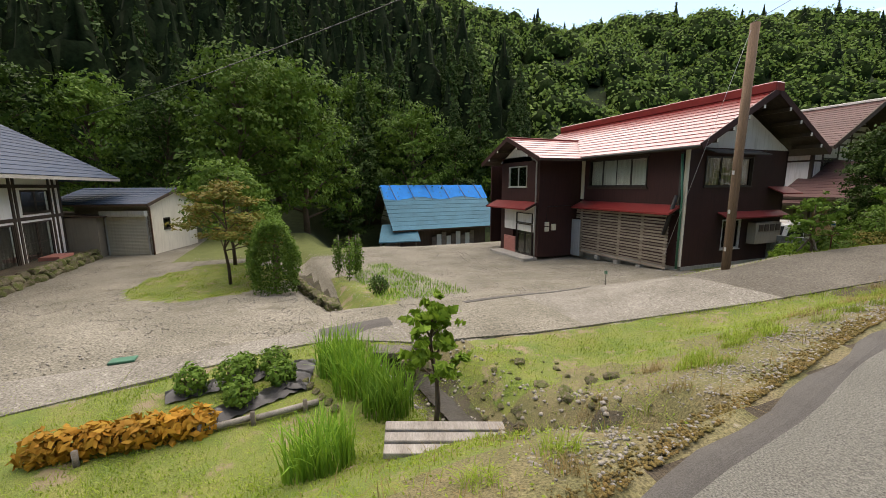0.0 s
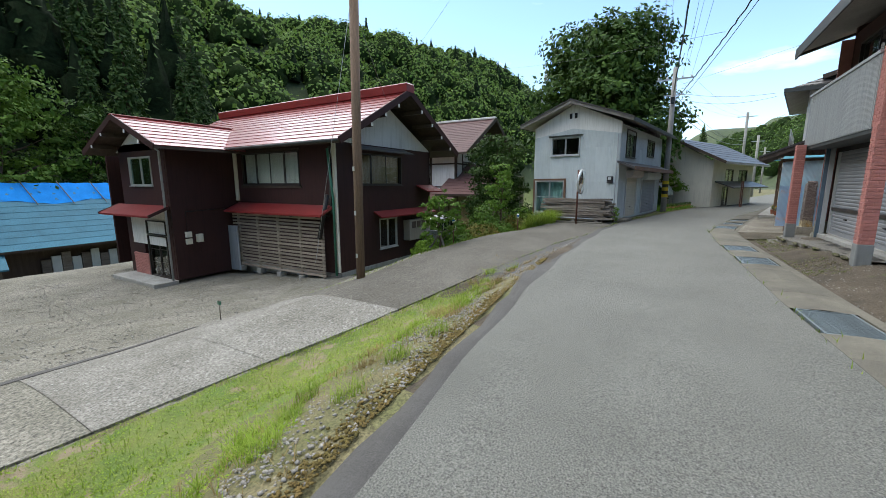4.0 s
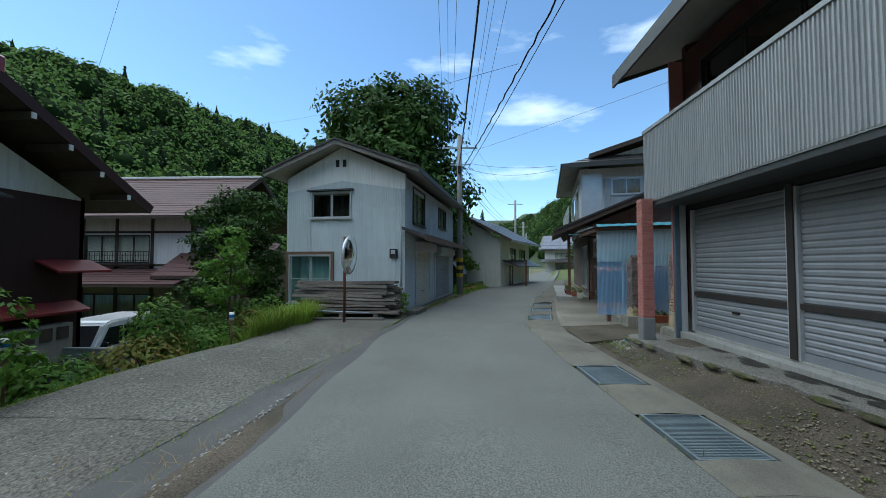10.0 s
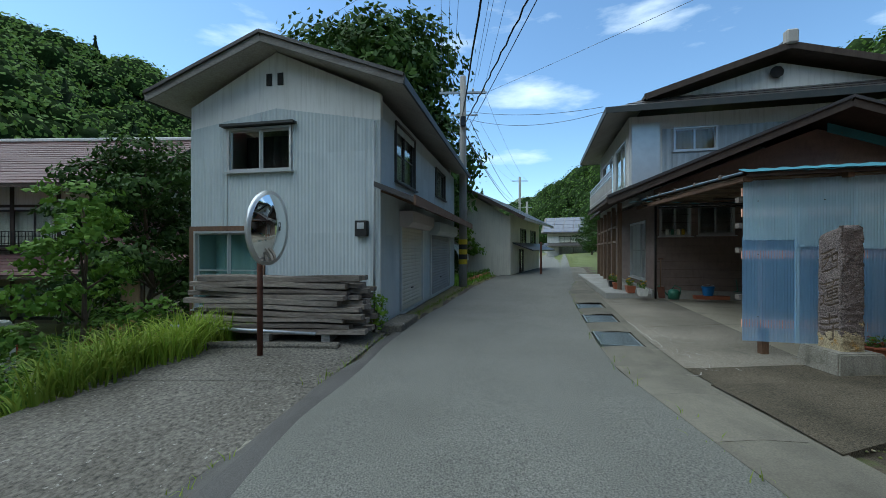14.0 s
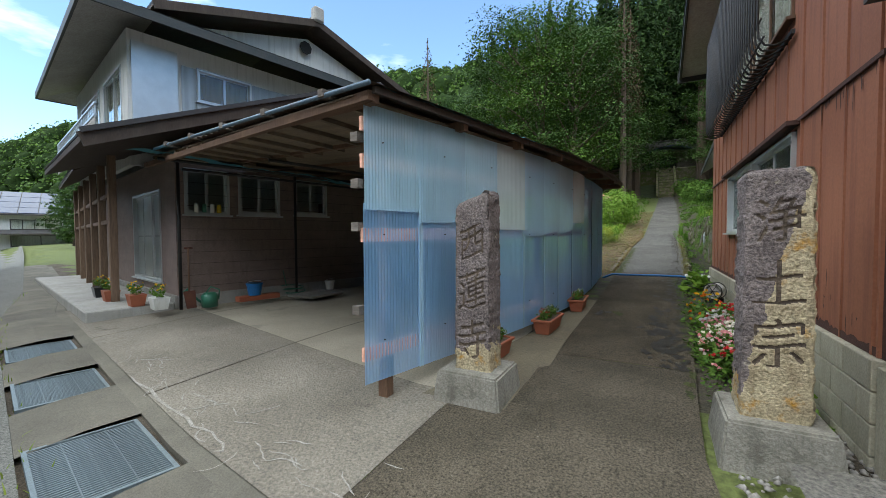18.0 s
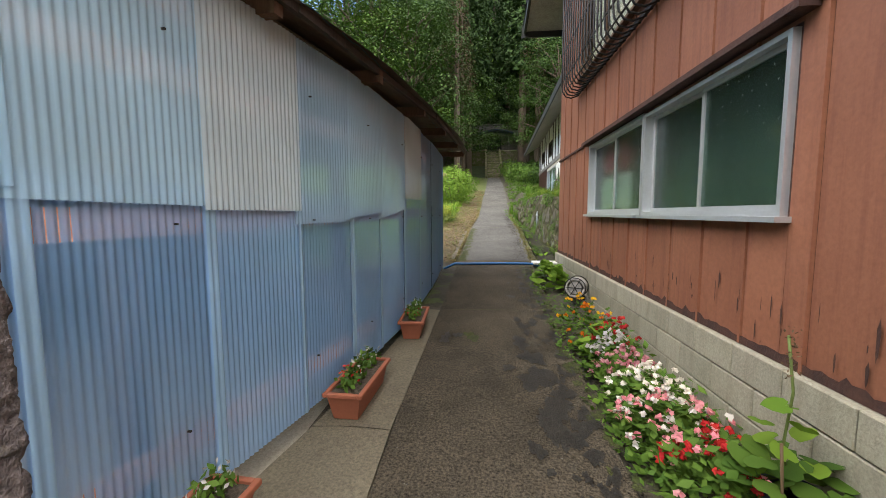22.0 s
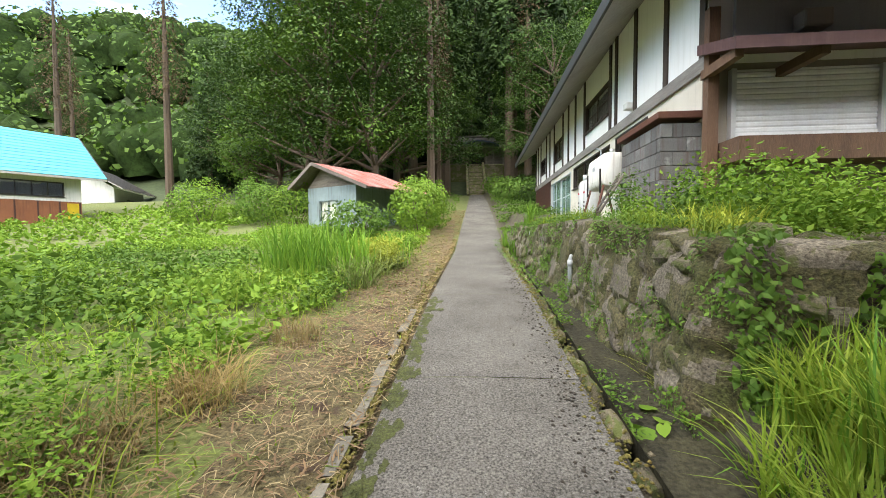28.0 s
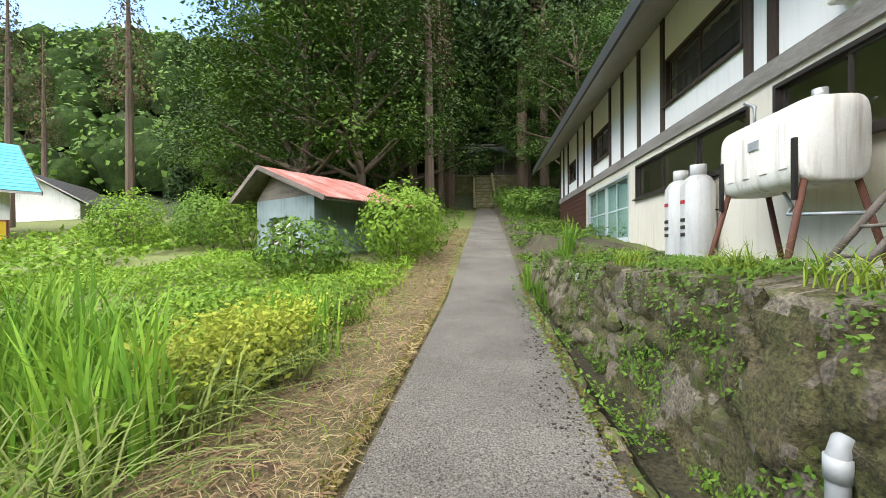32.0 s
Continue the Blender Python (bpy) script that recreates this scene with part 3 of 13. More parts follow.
M["block_stained"] = surf("block_stained", (0.2, 0.2, 0.195), (0.085, 0.08, 0.076), 1.1, 0.6, 0.5, 60, fine=0.3, vary=0.3, streak=(0.075, 0.03, 0.018), streak_amt=0.85, spots=(0.3, 0.3, 0.29), spot_scale=2.2, spot_at=0.62)
M["leaf_woods"] = leaf_mat("leaf_woods", (0.12, 0.22, 0.05), (0.22, 0.34, 0.075))
# Backing sheet colour, lighter than the unlit room behind it would look.
M["inner_green"] = surf("inner_green", (0.1, 0.16, 0.12), (0.05, 0.085, 0.065), 3.0, 0.7, 0.3, 30, fine=0.5, spots=(0.4, 0.38, 0.25), spot_scale=2.5, spot_at=0.62)
M["drum_pink"] = surf("drum_pink", (0.52, 0.46, 0.44), (0.46, 0.4, 0.385), 2, 0.5, 0.05, 40, streak=(0.3, 0.25, 0.22), streak_amt=0.3)
M["plank_old"] = surf("plank_old", (0.26, 0.225, 0.19), (0.13, 0.105, 0.085), 3.0, 0.85, 0.7, 22, fine=0.5, stretch=(3, 0.4, 3), vary=0.4)
M["lane_pale"] = surf("lane_pale", (0.27, 0.255, 0.225), (0.18, 0.168, 0.142), 0.7, 0.95, 1.0, 24, fine=0.7, spots=(0.36, 0.345, 0.31), spot_scale=9, spot_at=0.6, spec=0.15)
M["old_asphalt"] = surf("old_asphalt", (0.2, 0.186, 0.158), (0.13, 0.12, 0.1), 0.8, 0.92, 1.0, 45, fine=0.7, spots=(0.07, 0.062, 0.05), spot_scale=1.6, spot_at=0.63)
M["damp_soil"] = surf("damp_soil", (0.085, 0.07, 0.048), (0.045, 0.04, 0.024), 2.2, 0.85, 1.0, 40, fine=0.8, spots=(0.07, 0.09, 0.022), spot_scale=3.0, spot_at=0.54)
M["shutter_white"] = surf("shutter_white", (0.76, 0.77, 0.77), (0.66, 0.67, 0.67), 1.3, 0.45, 0.04, 40, fine=0.08, streak=(0.5, 0.46, 0.4), streak_amt=0.3)
M["sheet_clear"] = sheet_mat("sheet_clear", (0.38, 0.66, 0.98), 0.56)
M["brown_moss"] = surf("brown_moss", (0.2, 0.13, 0.04), (0.13, 0.11, 0.03), 4, 0.95, 1.0, 60, fine=0.5)
M["pale_cement"] = surf("pale_cement", (0.4, 0.355, 0.275), (0.28, 0.25, 0.19), 0.7, 0.85, 0.5, 60, fine=0.3, spots=(0.2, 0.18, 0.145), spot_scale=1.1, spot_at=0.6)
M["path_front"] = surf("path_front", (0.138, 0.116, 0.083), (0.07, 0.06, 0.042), 1.0, 0.9, 1.0, 70, fine=0.85, vary=0.05, spots=(0.32, 0.3, 0.26), spot_scale=36, spot_at=0.67, spec=0.15)
M["etched"] = surf("etched", (0.42, 0.5, 0.48), (0.34, 0.42, 0.4), 3, 0.5, 0.05, 40)
M["parapet_grey"] = surf("parapet_grey", (0.35, 0.36, 0.355), (0.29, 0.3, 0.3), 1.1, 0.45, 0.05, 50, metal=0.1, fine=0.1, streak=(0.22, 0.22, 0.21), streak_amt=0.4, vary=0.05)


# ---- building tools ----
def part(name, bm, material, parent=None, label="", smooth=False):
    """Links a bmesh as one mesh object under its parent."""
    me = bpy.data.meshes.new(name)
    bm.normal_update()
    bm.to_mesh(me)
    bm.free()
    me.materials.append(M[material])
    if smooth:
        me.shade_smooth()
    ob = new(name, me)
    if parent is not None:
        ob.parent = parent
    if label:
        ob["label"] = label
    return ob


def shared(name, me, parent, m):
    """One more object on a mesh that exists already."""
    ob = new(name, me)
    ob.parent = parent
    ob.matrix_basis = m
    return ob


def thing(name, m, label, category, group="", kind=""):
    ob = new(name)
    ob.matrix_basis = m
    ob.empty_display_size = 0.2
    return tagged(ob, label, category, group, kind)


def hexa(bm, p):
    """A solid from eight corners: four below, four above, in the same turn."""
    v = [bm.verts.new(q) for q in p]
    for f in ((3, 2, 1, 0), (4, 5, 6, 7), (0, 1, 5, 4), (1, 2, 6, 5), (2, 3, 7, 6), (3, 0, 4, 7)):
        bm.faces.new([v[i] for i in f])


def box(bm, x0, x1, y0, y1, z0, z1):
    hexa(bm, [(x0, y0, z0), (x1, y0, z0), (x1, y1, z0), (x0, y1, z0), (x0, y0, z1), (x1, y0, z1), (x1, y1, z1), (x0, y1, z1)])


def bx(name, mat, parent, x0, x1, y0, y1, z0, z1, bevel=0.0, label=""):
    bm = bmesh.new()
    box(bm, x0, x1, y0, y1, z0, z1)
    if bevel:
        bmesh.ops.bevel(bm, geom=bm.edges[:], offset=bevel, segments=1, affect="EDGES")
    return part(name, bm, mat, parent, label)


def beam(bm, a, b, w, h=None):
    """A squared timber from a to b."""
    a, b = Vector(a), Vector(b)
    h = h or w
    d = (b - a).normalized()
    side = d.cross(Vector((0, 0, 1)))
    side = side.normalized() if side.length > 1e-3 else Vector((1, 0, 0))
    up = side.cross(d).normalized()
    s, u = side * w / 2, up * h / 2
    hexa(bm, [a - s - u, a + s - u, a + s + u, a - s + u, b - s - u, b + s - u, b + s + u, b - s + u])


def tube(bm, pts, radii, seg=8, cap=True):
    """A round, tapering body along points."""
    pts = [Vector(p) for p in pts]
    if isinstance(radii, (int, float)):
        radii = [radii] * len(pts)
    rings = []
    for i, p in enumerate(pts):
        d = (pts[min(i + 1, len(pts) - 1)] - pts[max(i - 1, 0)]).normalized()
        s = d.cross(Vector((0.31, 0.17, 0.93)))
        s = s.normalized() if s.length > 1e-3 else Vector((1, 0, 0))
        u = d.cross(s).normalized()
        rings.append([bm.verts.new(p + (s * math.cos(a) + u * math.sin(a)) * radii[i]) for a in [2 * math.pi * k / seg for k in range(seg)]])
    for r, q in zip(rings, rings[1:]):
        for k in range(seg):
            bm.faces.new((r[k], r[(k + 1) % seg], q[(k + 1) % seg], q[k]))
    if cap:
        bm.faces.new(rings[0][::-1])
        bm.faces.new(rings[-1])


def extrude_poly(bm, pts, depth):
    """A solid from a flat polygon of 3D points, pushed by a vector."""
    d = Vector(depth)
    a = [bm.verts.new(Vector(p)) for p in pts]
    b = [bm.verts.new(Vector(p) + d) for p in pts]
    bm.faces.new(a[::-1])
    bm.faces.new(b)
    for i in range(len(a)):
        j = (i + 1) % len(a)
        bm.faces.new((a[i], a[j], b[j], b[i]))
    bmesh.ops.recalc_face_normals(bm, faces=bm.faces[:])


def spot(axis, pos, sgn, a, d, z):
    """A point of a wall plane: a along it, d outwards, z up."""
    return (pos + sgn * d, a, z) if axis == "x" else (a, pos + sgn * d, z)


def wbox(bm, axis, pos, sgn, a0, a1, d0, d1, z0, z1):
    p, q = spot(axis, pos, sgn, a0, d0, z0), spot(axis, pos, sgn, a1, d1, z1)
    box(bm, min(p[0], q[0]), max(p[0], q[0]), min(p[1], q[1]), max(p[1], q[1]), z0, z1)


def wall(name, mat, parent, axis, pos, sgn, a0, a1, z0, z1, holes=(), t=0.12, label=""):
    """A thick wall with openings right through it."""
    bm = bmesh.new()
    ca = sorted({a0, a1, *[min(max(q, a0), a1) for h in holes for q in h[:2]]})
    cz = sorted({z0, z1, *[min(max(q, z0), z1) for h in holes for q in h[2:4]]})

    def solid(i, k):
        if not (0 <= i < len(ca) - 1 and 0 <= k < len(cz) - 1):
            return False
        ma, mz = (ca[i] + ca[i + 1]) / 2, (cz[k] + cz[k + 1]) / 2
        return not any(h[0] < ma < h[1] and h[2] < mz < h[3] for h in holes)

    seen = {}

    def vert(i, k, d):
        if (i, k, d) not in seen:
            seen[i, k, d] = bm.verts.new(spot(axis, pos, sgn, ca[i], -t * d, cz[k]))
        return seen[i, k, d]

    for i in range(len(ca) - 1):
        for k in range(len(cz) - 1):
            if not solid(i, k):
                continue
            for d in (0, 1):
                bm.faces.new([vert(i, k, d), vert(i + 1, k, d), vert(i + 1, k + 1, d), vert(i, k + 1, d)])
            for (i2, k2), (p, q) in (((i - 1, k), ((i, k), (i, k + 1))), ((i + 1, k), ((i + 1, k), (i + 1, k + 1))), ((i, k - 1), ((i, k), (i + 1, k))), ((i, k + 1), ((i, k + 1), (i + 1, k + 1)))):
                if not solid(i2, k2):
                    bm.faces.new([vert(*p, 0), vert(*q, 0), vert(*q, 1), vert(*p, 1)])
    bmesh.ops.recalc_face_normals(bm, faces=bm.faces[:])
    return part(name, bm, mat, parent, label)


def gable(name, mat, parent, axis, pos, sgn, pts, t=0.12, label=""):
    bm = bmesh.new()
    extrude_poly(bm, [spot(axis, pos, sgn, a, 0, z) for a, z in pts], Vector(spot(axis, 0, sgn, 0, -t, 0)))
    return part(name, bm, mat, parent, label)


def window(parent, axis, pos, sgn, a0, a1, z0, z1, panes=2, frame_mat="alu", glass="glass", fw=0.045, back="", bars=0, sill=True, proud=0.02, back_d=0.16):
    """A sliding window in a wall: outer frame, sashes, panes, and behind them a curtain or a sheet coloured as the
    unlit room.
    """
    bm = bmesh.new()
    for b0, b1, c0, c1 in ((a0, a1, z0, z0 + fw), (a0, a1, z1 - fw, z1), (a0, a0 + fw, z0 + fw, z1 - fw), (a1 - fw, a1, z0 + fw, z1 - fw)):
        wbox(bm, axis, pos, sgn, b0, b1, -0.09, proud, c0, c1)
    win = part("window", bm, frame_mat, parent)
    if sill:
        bm = bmesh.new()
        wbox(bm, axis, pos, sgn, a0 - 0.04, a1 + 0.04, 0, proud + 0.05, z0 - 0.03, z0)
        part("sill", bm, frame_mat, win)
    w = (a1 - a0 - 2 * fw) / panes
    for i in range(panes):
        b0, b1, c0, c1 = a0 + fw + i * w, a0 + fw + (i + 1) * w, z0 + fw, z1 - fw
        d, s = (-0.03 if i % 2 else -0.06), 0.032
        bm = bmesh.new()
        for e0, e1, g0, g1 in ((b0, b1, c0, c0 + s), (b0, b1, c1 - s, c1), (b0, b0 + s, c0 + s, c1 - s), (b1 - s, b1, c0 + s, c1 - s)):
            wbox(bm, axis, pos, sgn, e0, e1, d - 0.015, d + 0.012, g0, g1)
        for k in range(bars):
            zb_ = c0 + (c1 - c0) * (k + 1) / (bars + 1)
            wbox(bm, axis, pos, sgn, b0 + s, b1 - s, d - 0.012, d + 0.01, zb_ - 0.014, zb_ + 0.014)
        part("sash", bm, frame_mat, win)
        bm = bmesh.new()
        wbox(bm, axis, pos, sgn, b0 + s, b1 - s, d - 0.004, d + 0.001, c0 + s, c1 - s)
        part("pane", bm, glass, win).visible_shadow = False
    if back:
        bm = bmesh.new()
        n = max(8, int((a1 - a0) / 0.06))
        col = []
        for i in range(n + 1):
            a = a0 + fw + (a1 - a0 - 2 * fw) * i / n
            d = -back_d + 0.02 * math.sin(i * 1.7) + 0.008 * math.sin(i * 0.7)
            col.append((bm.verts.new(spot(axis, pos, sgn, a, d, z0 + fw)), bm.verts.new(spot(axis, pos, sgn, a, d, z1 - fw))))
        for p, q in zip(col, col[1:]):
            bm.faces.new((p[0], q[0], q[1], p[1]))
        # Either a real curtain or a coloured stand-in for the unlit room.
        part("curtain", bm, back, win)
    return win


def corrugated(name, mat, parent, p, along, up, width, height, pitch=0.076, amp=0.009, top=None, label="", seg=4):
    """A corrugated sheet: p is its lower corner, along and up are unit vectors; top(s) may shape its upper edge."""
    along, up, p = Vector(along), Vector(up), Vector(p)
    out = along.cross(up).normalized()
    n = max(4, int(round(width / pitch)) * seg)
    bm = bmesh.new()
    cols = []
    for i in range(n + 1):
        s = width * i / n
        o = out * amp * math.sin(2 * math.pi * s / pitch)
        h = top(s) if top else height
        cols.append((bm.verts.new(p + along * s + o), bm.verts.new(p + along * s + up * h + o)))
    for a, b in zip(cols, cols[1:]):
        bm.faces.new((a[0], b[0], b[1], a[1]))
    return part(name, bm, mat, parent, label, smooth=True)


def courses(parent, mat, e0, e1, r0, r1, rows, thick=0.02, name="roof_course"):
    """Overlapping rows of a metal roof from the eave e0-e1 to the ridge r0-r1."""
    e0, e1, r0, r1 = Vector(e0), Vector(e1), Vector(r0), Vector(r1)
    nrm = (e1 - e0).cross(r0 - e0).normalized()
    nrm = nrm if nrm.z > 0 else -nrm
    for i in range(rows):
        f0, f1 = i / rows, min(1.0, (i + 1.12) / rows)
        a, b, c, d = e0.lerp(r0, f0), e1.lerp(r1, f0), e1.lerp(r1, f1), e0.lerp(r0, f1)
        up, lo = nrm * (thick + 0.014), nrm * 0.004
        bm = bmesh.new()
        hexa(bm, [a + lo, b + lo, c + lo * 0.2, d + lo * 0.2, a + up, b + up, c + nrm * 0.012, d + nrm * 0.012])
        bmesh.ops.recalc_face_normals(bm, faces=bm.faces[:])
        part(name, bm, mat, parent)


def slab(name, mat, parent, pts, thick, label=""):
    """A sloping plate: upper corners in turn, thickness straight down."""
    bm = bmesh.new()
    extrude_poly(bm, pts, (0, 0, -thick))
    return part(name, bm, mat, parent, label)


def verge(parent, mat, a, b, w=0.05, h=0.2, name="bargeboard"):
    bm = bmesh.new()
    beam(bm, a, b, w, h)
    return part(name, bm, mat, parent)


def pipe(name, mat, parent, pts, r, seg=8, label=""):
    bm = bmesh.new()
    tube(bm, pts, r, seg)
    return part(name, bm, mat, parent, label, smooth=True)


def roller_shutter(parent, axis, pos, sgn, a0, a1, z0, z1, mat, box_mat=None, box_h=0.3, pitch=0.085, frame="alu", slot=True):
    """A slatted roller shutter with its guide rails, bottom rail and, where seen, the drum box."""
    bm = bmesh.new()
    rows = int((z1 - z0 - 0.1) / pitch)
    prof = []
    for i in range(rows):
        z = z0 + 0.1 + i * pitch
        prof += [(z, 0.0), (z + pitch * 0.25, 0.014), (z + pitch * 0.7, 0.014), (z + pitch * 0.95, 0.0)]
    prof.append((z1, 0.0))
    cols = [(bm.verts.new(spot(axis, pos, sgn, a0, d - 0.03, z)), bm.verts.new(spot(axis, pos, sgn, a1, d - 0.03, z))) for z, d in prof]
    for p, q in zip(cols, cols[1:]):
        bm.faces.new((p[0], p[1], q[1], q[0]))
    sh = part("roller_shutter", bm, mat, parent)
    bm = bmesh.new()
    wbox(bm, axis, pos, sgn, a0, a1, -0.05, 0.0, z0, z0 + 0.1)
    part("bottom_rail", bm, mat, sh)
    for a in (a0, a1):
        bm = bmesh.new()
        wbox(bm, axis, pos, sgn, a - 0.03, a + 0.03, -0.06, 0.03, z0, z1)
        part("guide_rail", bm, frame, sh)
    if slot:
        bm = bmesh.new()
        m_ = (a0 + a1) / 2
        wbox(bm, axis, pos, sgn, m_ - 0.07, m_ + 0.07, -0.03, 0.004, z0 + 0.42, z0 + 0.45)
        part("letter_slot", bm, "black_metal", sh)
    if box_mat:
        bm = bmesh.new()
        q = [spot(axis, pos, sgn, a0 - 0.08, d, z) for d, z in ((-0.03, z1 - 0.02), (0.2, z1 - 0.02), (0.3, z1 + 0.08), (0.3, z1 + box_h), (-0.03, z1 + box_h))]
        extrude_poly(bm, q, Vector(spot(axis, 0, 1, a1 - a0 + 0.16, 0, 0)))
        part("drum_box", bm, box_mat, sh)
    return sh


def raw_mesh(name, verts, faces, mats, idx=None, smooth=False):
    """A mesh straight from arrays of triangles or of quads."""
    me = bpy.data.meshes.new(name)
    k = faces.shape[1]
    me.vertices.add(len(verts))
    me.vertices.foreach_set("co", verts.astype(np.float32).ravel())
    me.loops.add(faces.size)
    me.loops.foreach_set("vertex_index", faces.astype(np.int32).ravel())
    me.polygons.add(len(faces))
    me.polygons.foreach_set("loop_start", np.arange(0, faces.size, k, dtype=np.int32))
    me.polygons.foreach_set("loop_total", np.full(len(faces), k, dtype=np.int32))
    for m in mats:
        me.materials.append(M[m])
    if idx is not None:
        me.polygons.foreach_set("material_index", idx.astype(np.int32))
    me.update(calc_edges=True)
    if smooth:
        me.shade_smooth()
    return me


rng = np.random.default_rng(7)


def leaf_arrays(pos, out, size, aspect=0.55, fold=0.25, droop=0.2):
    """Leaves: one folded rhomb (two triangles) at each place, facing roughly outwards."""
    n = len(pos)
    size = np.broadcast_to(np.asarray(size, float), (n,))[:, None]
    o = out + rng.normal(0, 0.45, (n, 3))
    o /= np.linalg.norm(o, axis=1, keepdims=True) + 1e-9
    r = rng.normal(0, 1, (n, 3)) + np.array([0, 0, -droop])
    a = r - (r * o).sum(1, keepdims=True) * o
    a /= np.linalg.norm(a, axis=1, keepdims=True) + 1e-9
    b = np.cross(o, a)
    tip0, tip1 = pos - a * size * 0.5, pos + a * size * 0.5 - o * size * 0.1
    s0, s1 = pos + b * size * aspect * 0.5 - o * size * fold * 0.5, pos - b * size * aspect * 0.5 - o * size * fold * 0.5
    v = np.stack([tip0, s0, tip1, s1], 1).reshape(-1, 3)
    k = np.arange(n)[:, None] * 4
    f = np.concatenate([k + np.array([[0, 1, 2]]), k + np.array([[0, 2, 3]])], 1).reshape(-1, 3)
    return v, f


def blade_arrays(base, height, width, lean, segs=2):
    """Grass and reed blades: bent, tapering strips."""
    n = len(base)
    height = np.broadcast_to(np.asarray(height, float), (n,))
    az = rng.uniform(0, 2 * math.pi, n)
    side = np.stack([-np.sin(az), np.cos(az), np.zeros(n)], 1)
    fwd = np.stack([np.cos(az), np.sin(az), np.zeros(n)], 1)
    ln = np.abs(rng.normal(lean, lean * 0.5, n))
    rows = []
    for s in range(segs + 1):
        f = s / segs
        c = base + fwd * (ln * height * f ** 2)[:, None] + np.array([0, 0, 1]) * (height * (f - 0.35 * np.minimum(ln, 1.2) * f ** 3))[:, None]
        if s < segs:
            w = side * (width * (1 - 0.55 * f))
            rows += [c - w / 2, c + w / 2]
        else:
            rows.append(c)
    v = np.stack(rows, 1).reshape(-1, 3)
    k = np.arange(n)[:, None] * (2 * segs + 1)
    tri = []
    for s in range(segs - 1):
        tri += [[2 * s, 2 * s + 1, 2 * s + 3], [2 * s, 2 * s + 3, 2 * s + 2]]
    tri.append([2 * segs - 2, 2 * segs - 1, 2 * segs])
    f = np.concatenate([k + np.array([t]) for t in tri], 1).reshape(-1, 3)
    return v, f


def ball_points(n, c, r, shell=0.55):
    """Random places in an uneven ellipsoid, denser near its skin, with outward directions."""
    d = rng.normal(0, 1, (n, 3))
    d /= np.linalg.norm(d, axis=1, keepdims=True)
    q = shell + (1 - shell) * rng.random(n) ** 0.6
    lump = 1 + 0.16 * np.sin(d[:, 0] * 5 + d[:, 2] * 4 + c[0] * 3) * np.cos(d[:, 1] * 6 + c[1] * 2)
    return np.asarray(c) + d * np.asarray(r) * (q * lump)[:, None], d


def join_arrays(parts):
    v, f, k = [], [], 0
    for a, b in parts:
        v.append(a)
        f.append(b + k)
        k += len(a)
    return np.concatenate(v), np.concatenate(f)


# ---- lie of the land ----
def smooth(t):
    t = np.clip(t, 0, 1)
    return t * t * (3 - 2 * t)


def road_left(x):
    return np.interp(x, [-40, -10, 0, 3.8, 6.8, 10.9, 14.6, 20.7, 22.6, 24.8, 33, 41, 60, 120, 300], [-9, -0.9, 1.15, 1.83, 2.36, 2.83, 3.08, 3.06, 2.82, 2.6, 0.9, -1.2, -5.5, -22, -60])


def road_right(x):
    return np.interp(x, [-40, -10, 0, 5, 9.4, 12, 16, 19, 22, 23.5, 27.3, 30.2, 34.4, 56, 120, 300], [-14, -5, -2.2, -1.4, -1.06, -0.87, -0.7, -0.56, -0.55, -0.8, -1.63, -2.28, -3.7, -9.5, -26, -64])


def lane_low(x):
    """The lower edge of the lane that leaves the road down to the yard."""
    return np.interp(x, [-40, -10, -4, 0, 0.83, 1.6, 2.6, 3.2, 4.1, 6.0, 7.95, 13.95, 17.5, 20.7, 24], [4, 6.0, 7.8, 8.8, 8.75, 8.4, 7.85, 7.78, 7.6, 7.2, 6.9, 5.1, 4.1, 3.1, 2.75])


def lane_high(x):
    return np.interp(x, [-40, -3, 2.5, 4.6, 10.2, 13, 15.2, 19.6, 22.2, 23.9], [8, 9.2, 9.9, 10.5, 10.9, 8.2, 7.8, 6.4, 5.7, 5.0])


def lane_z(x):
    return np.interp(x, [-40, -10, 2, 5, 8, 11, 14, 18, 22, 26], [-2.2, -1.95, -1.85, -1.82, -1.68, -1.35, -0.92, -0.45, -0.24, -0.2])


def alley_z(y):
    return np.interp(y, [-80, -47, -45, -36, -26, -22, -15.7, -13.6, -12.3, -10.6, -9.2, -8, -6.5, -4.6, -3, -1.6, -0.5], [8.0, 5.2, 4.95, 3.3, 1.75, 1.12, 0.79, 0.56, 0.42, 0.25, 0.15, 0.07, 0.0, -0.07, -0.13, -0.19, -0.2])


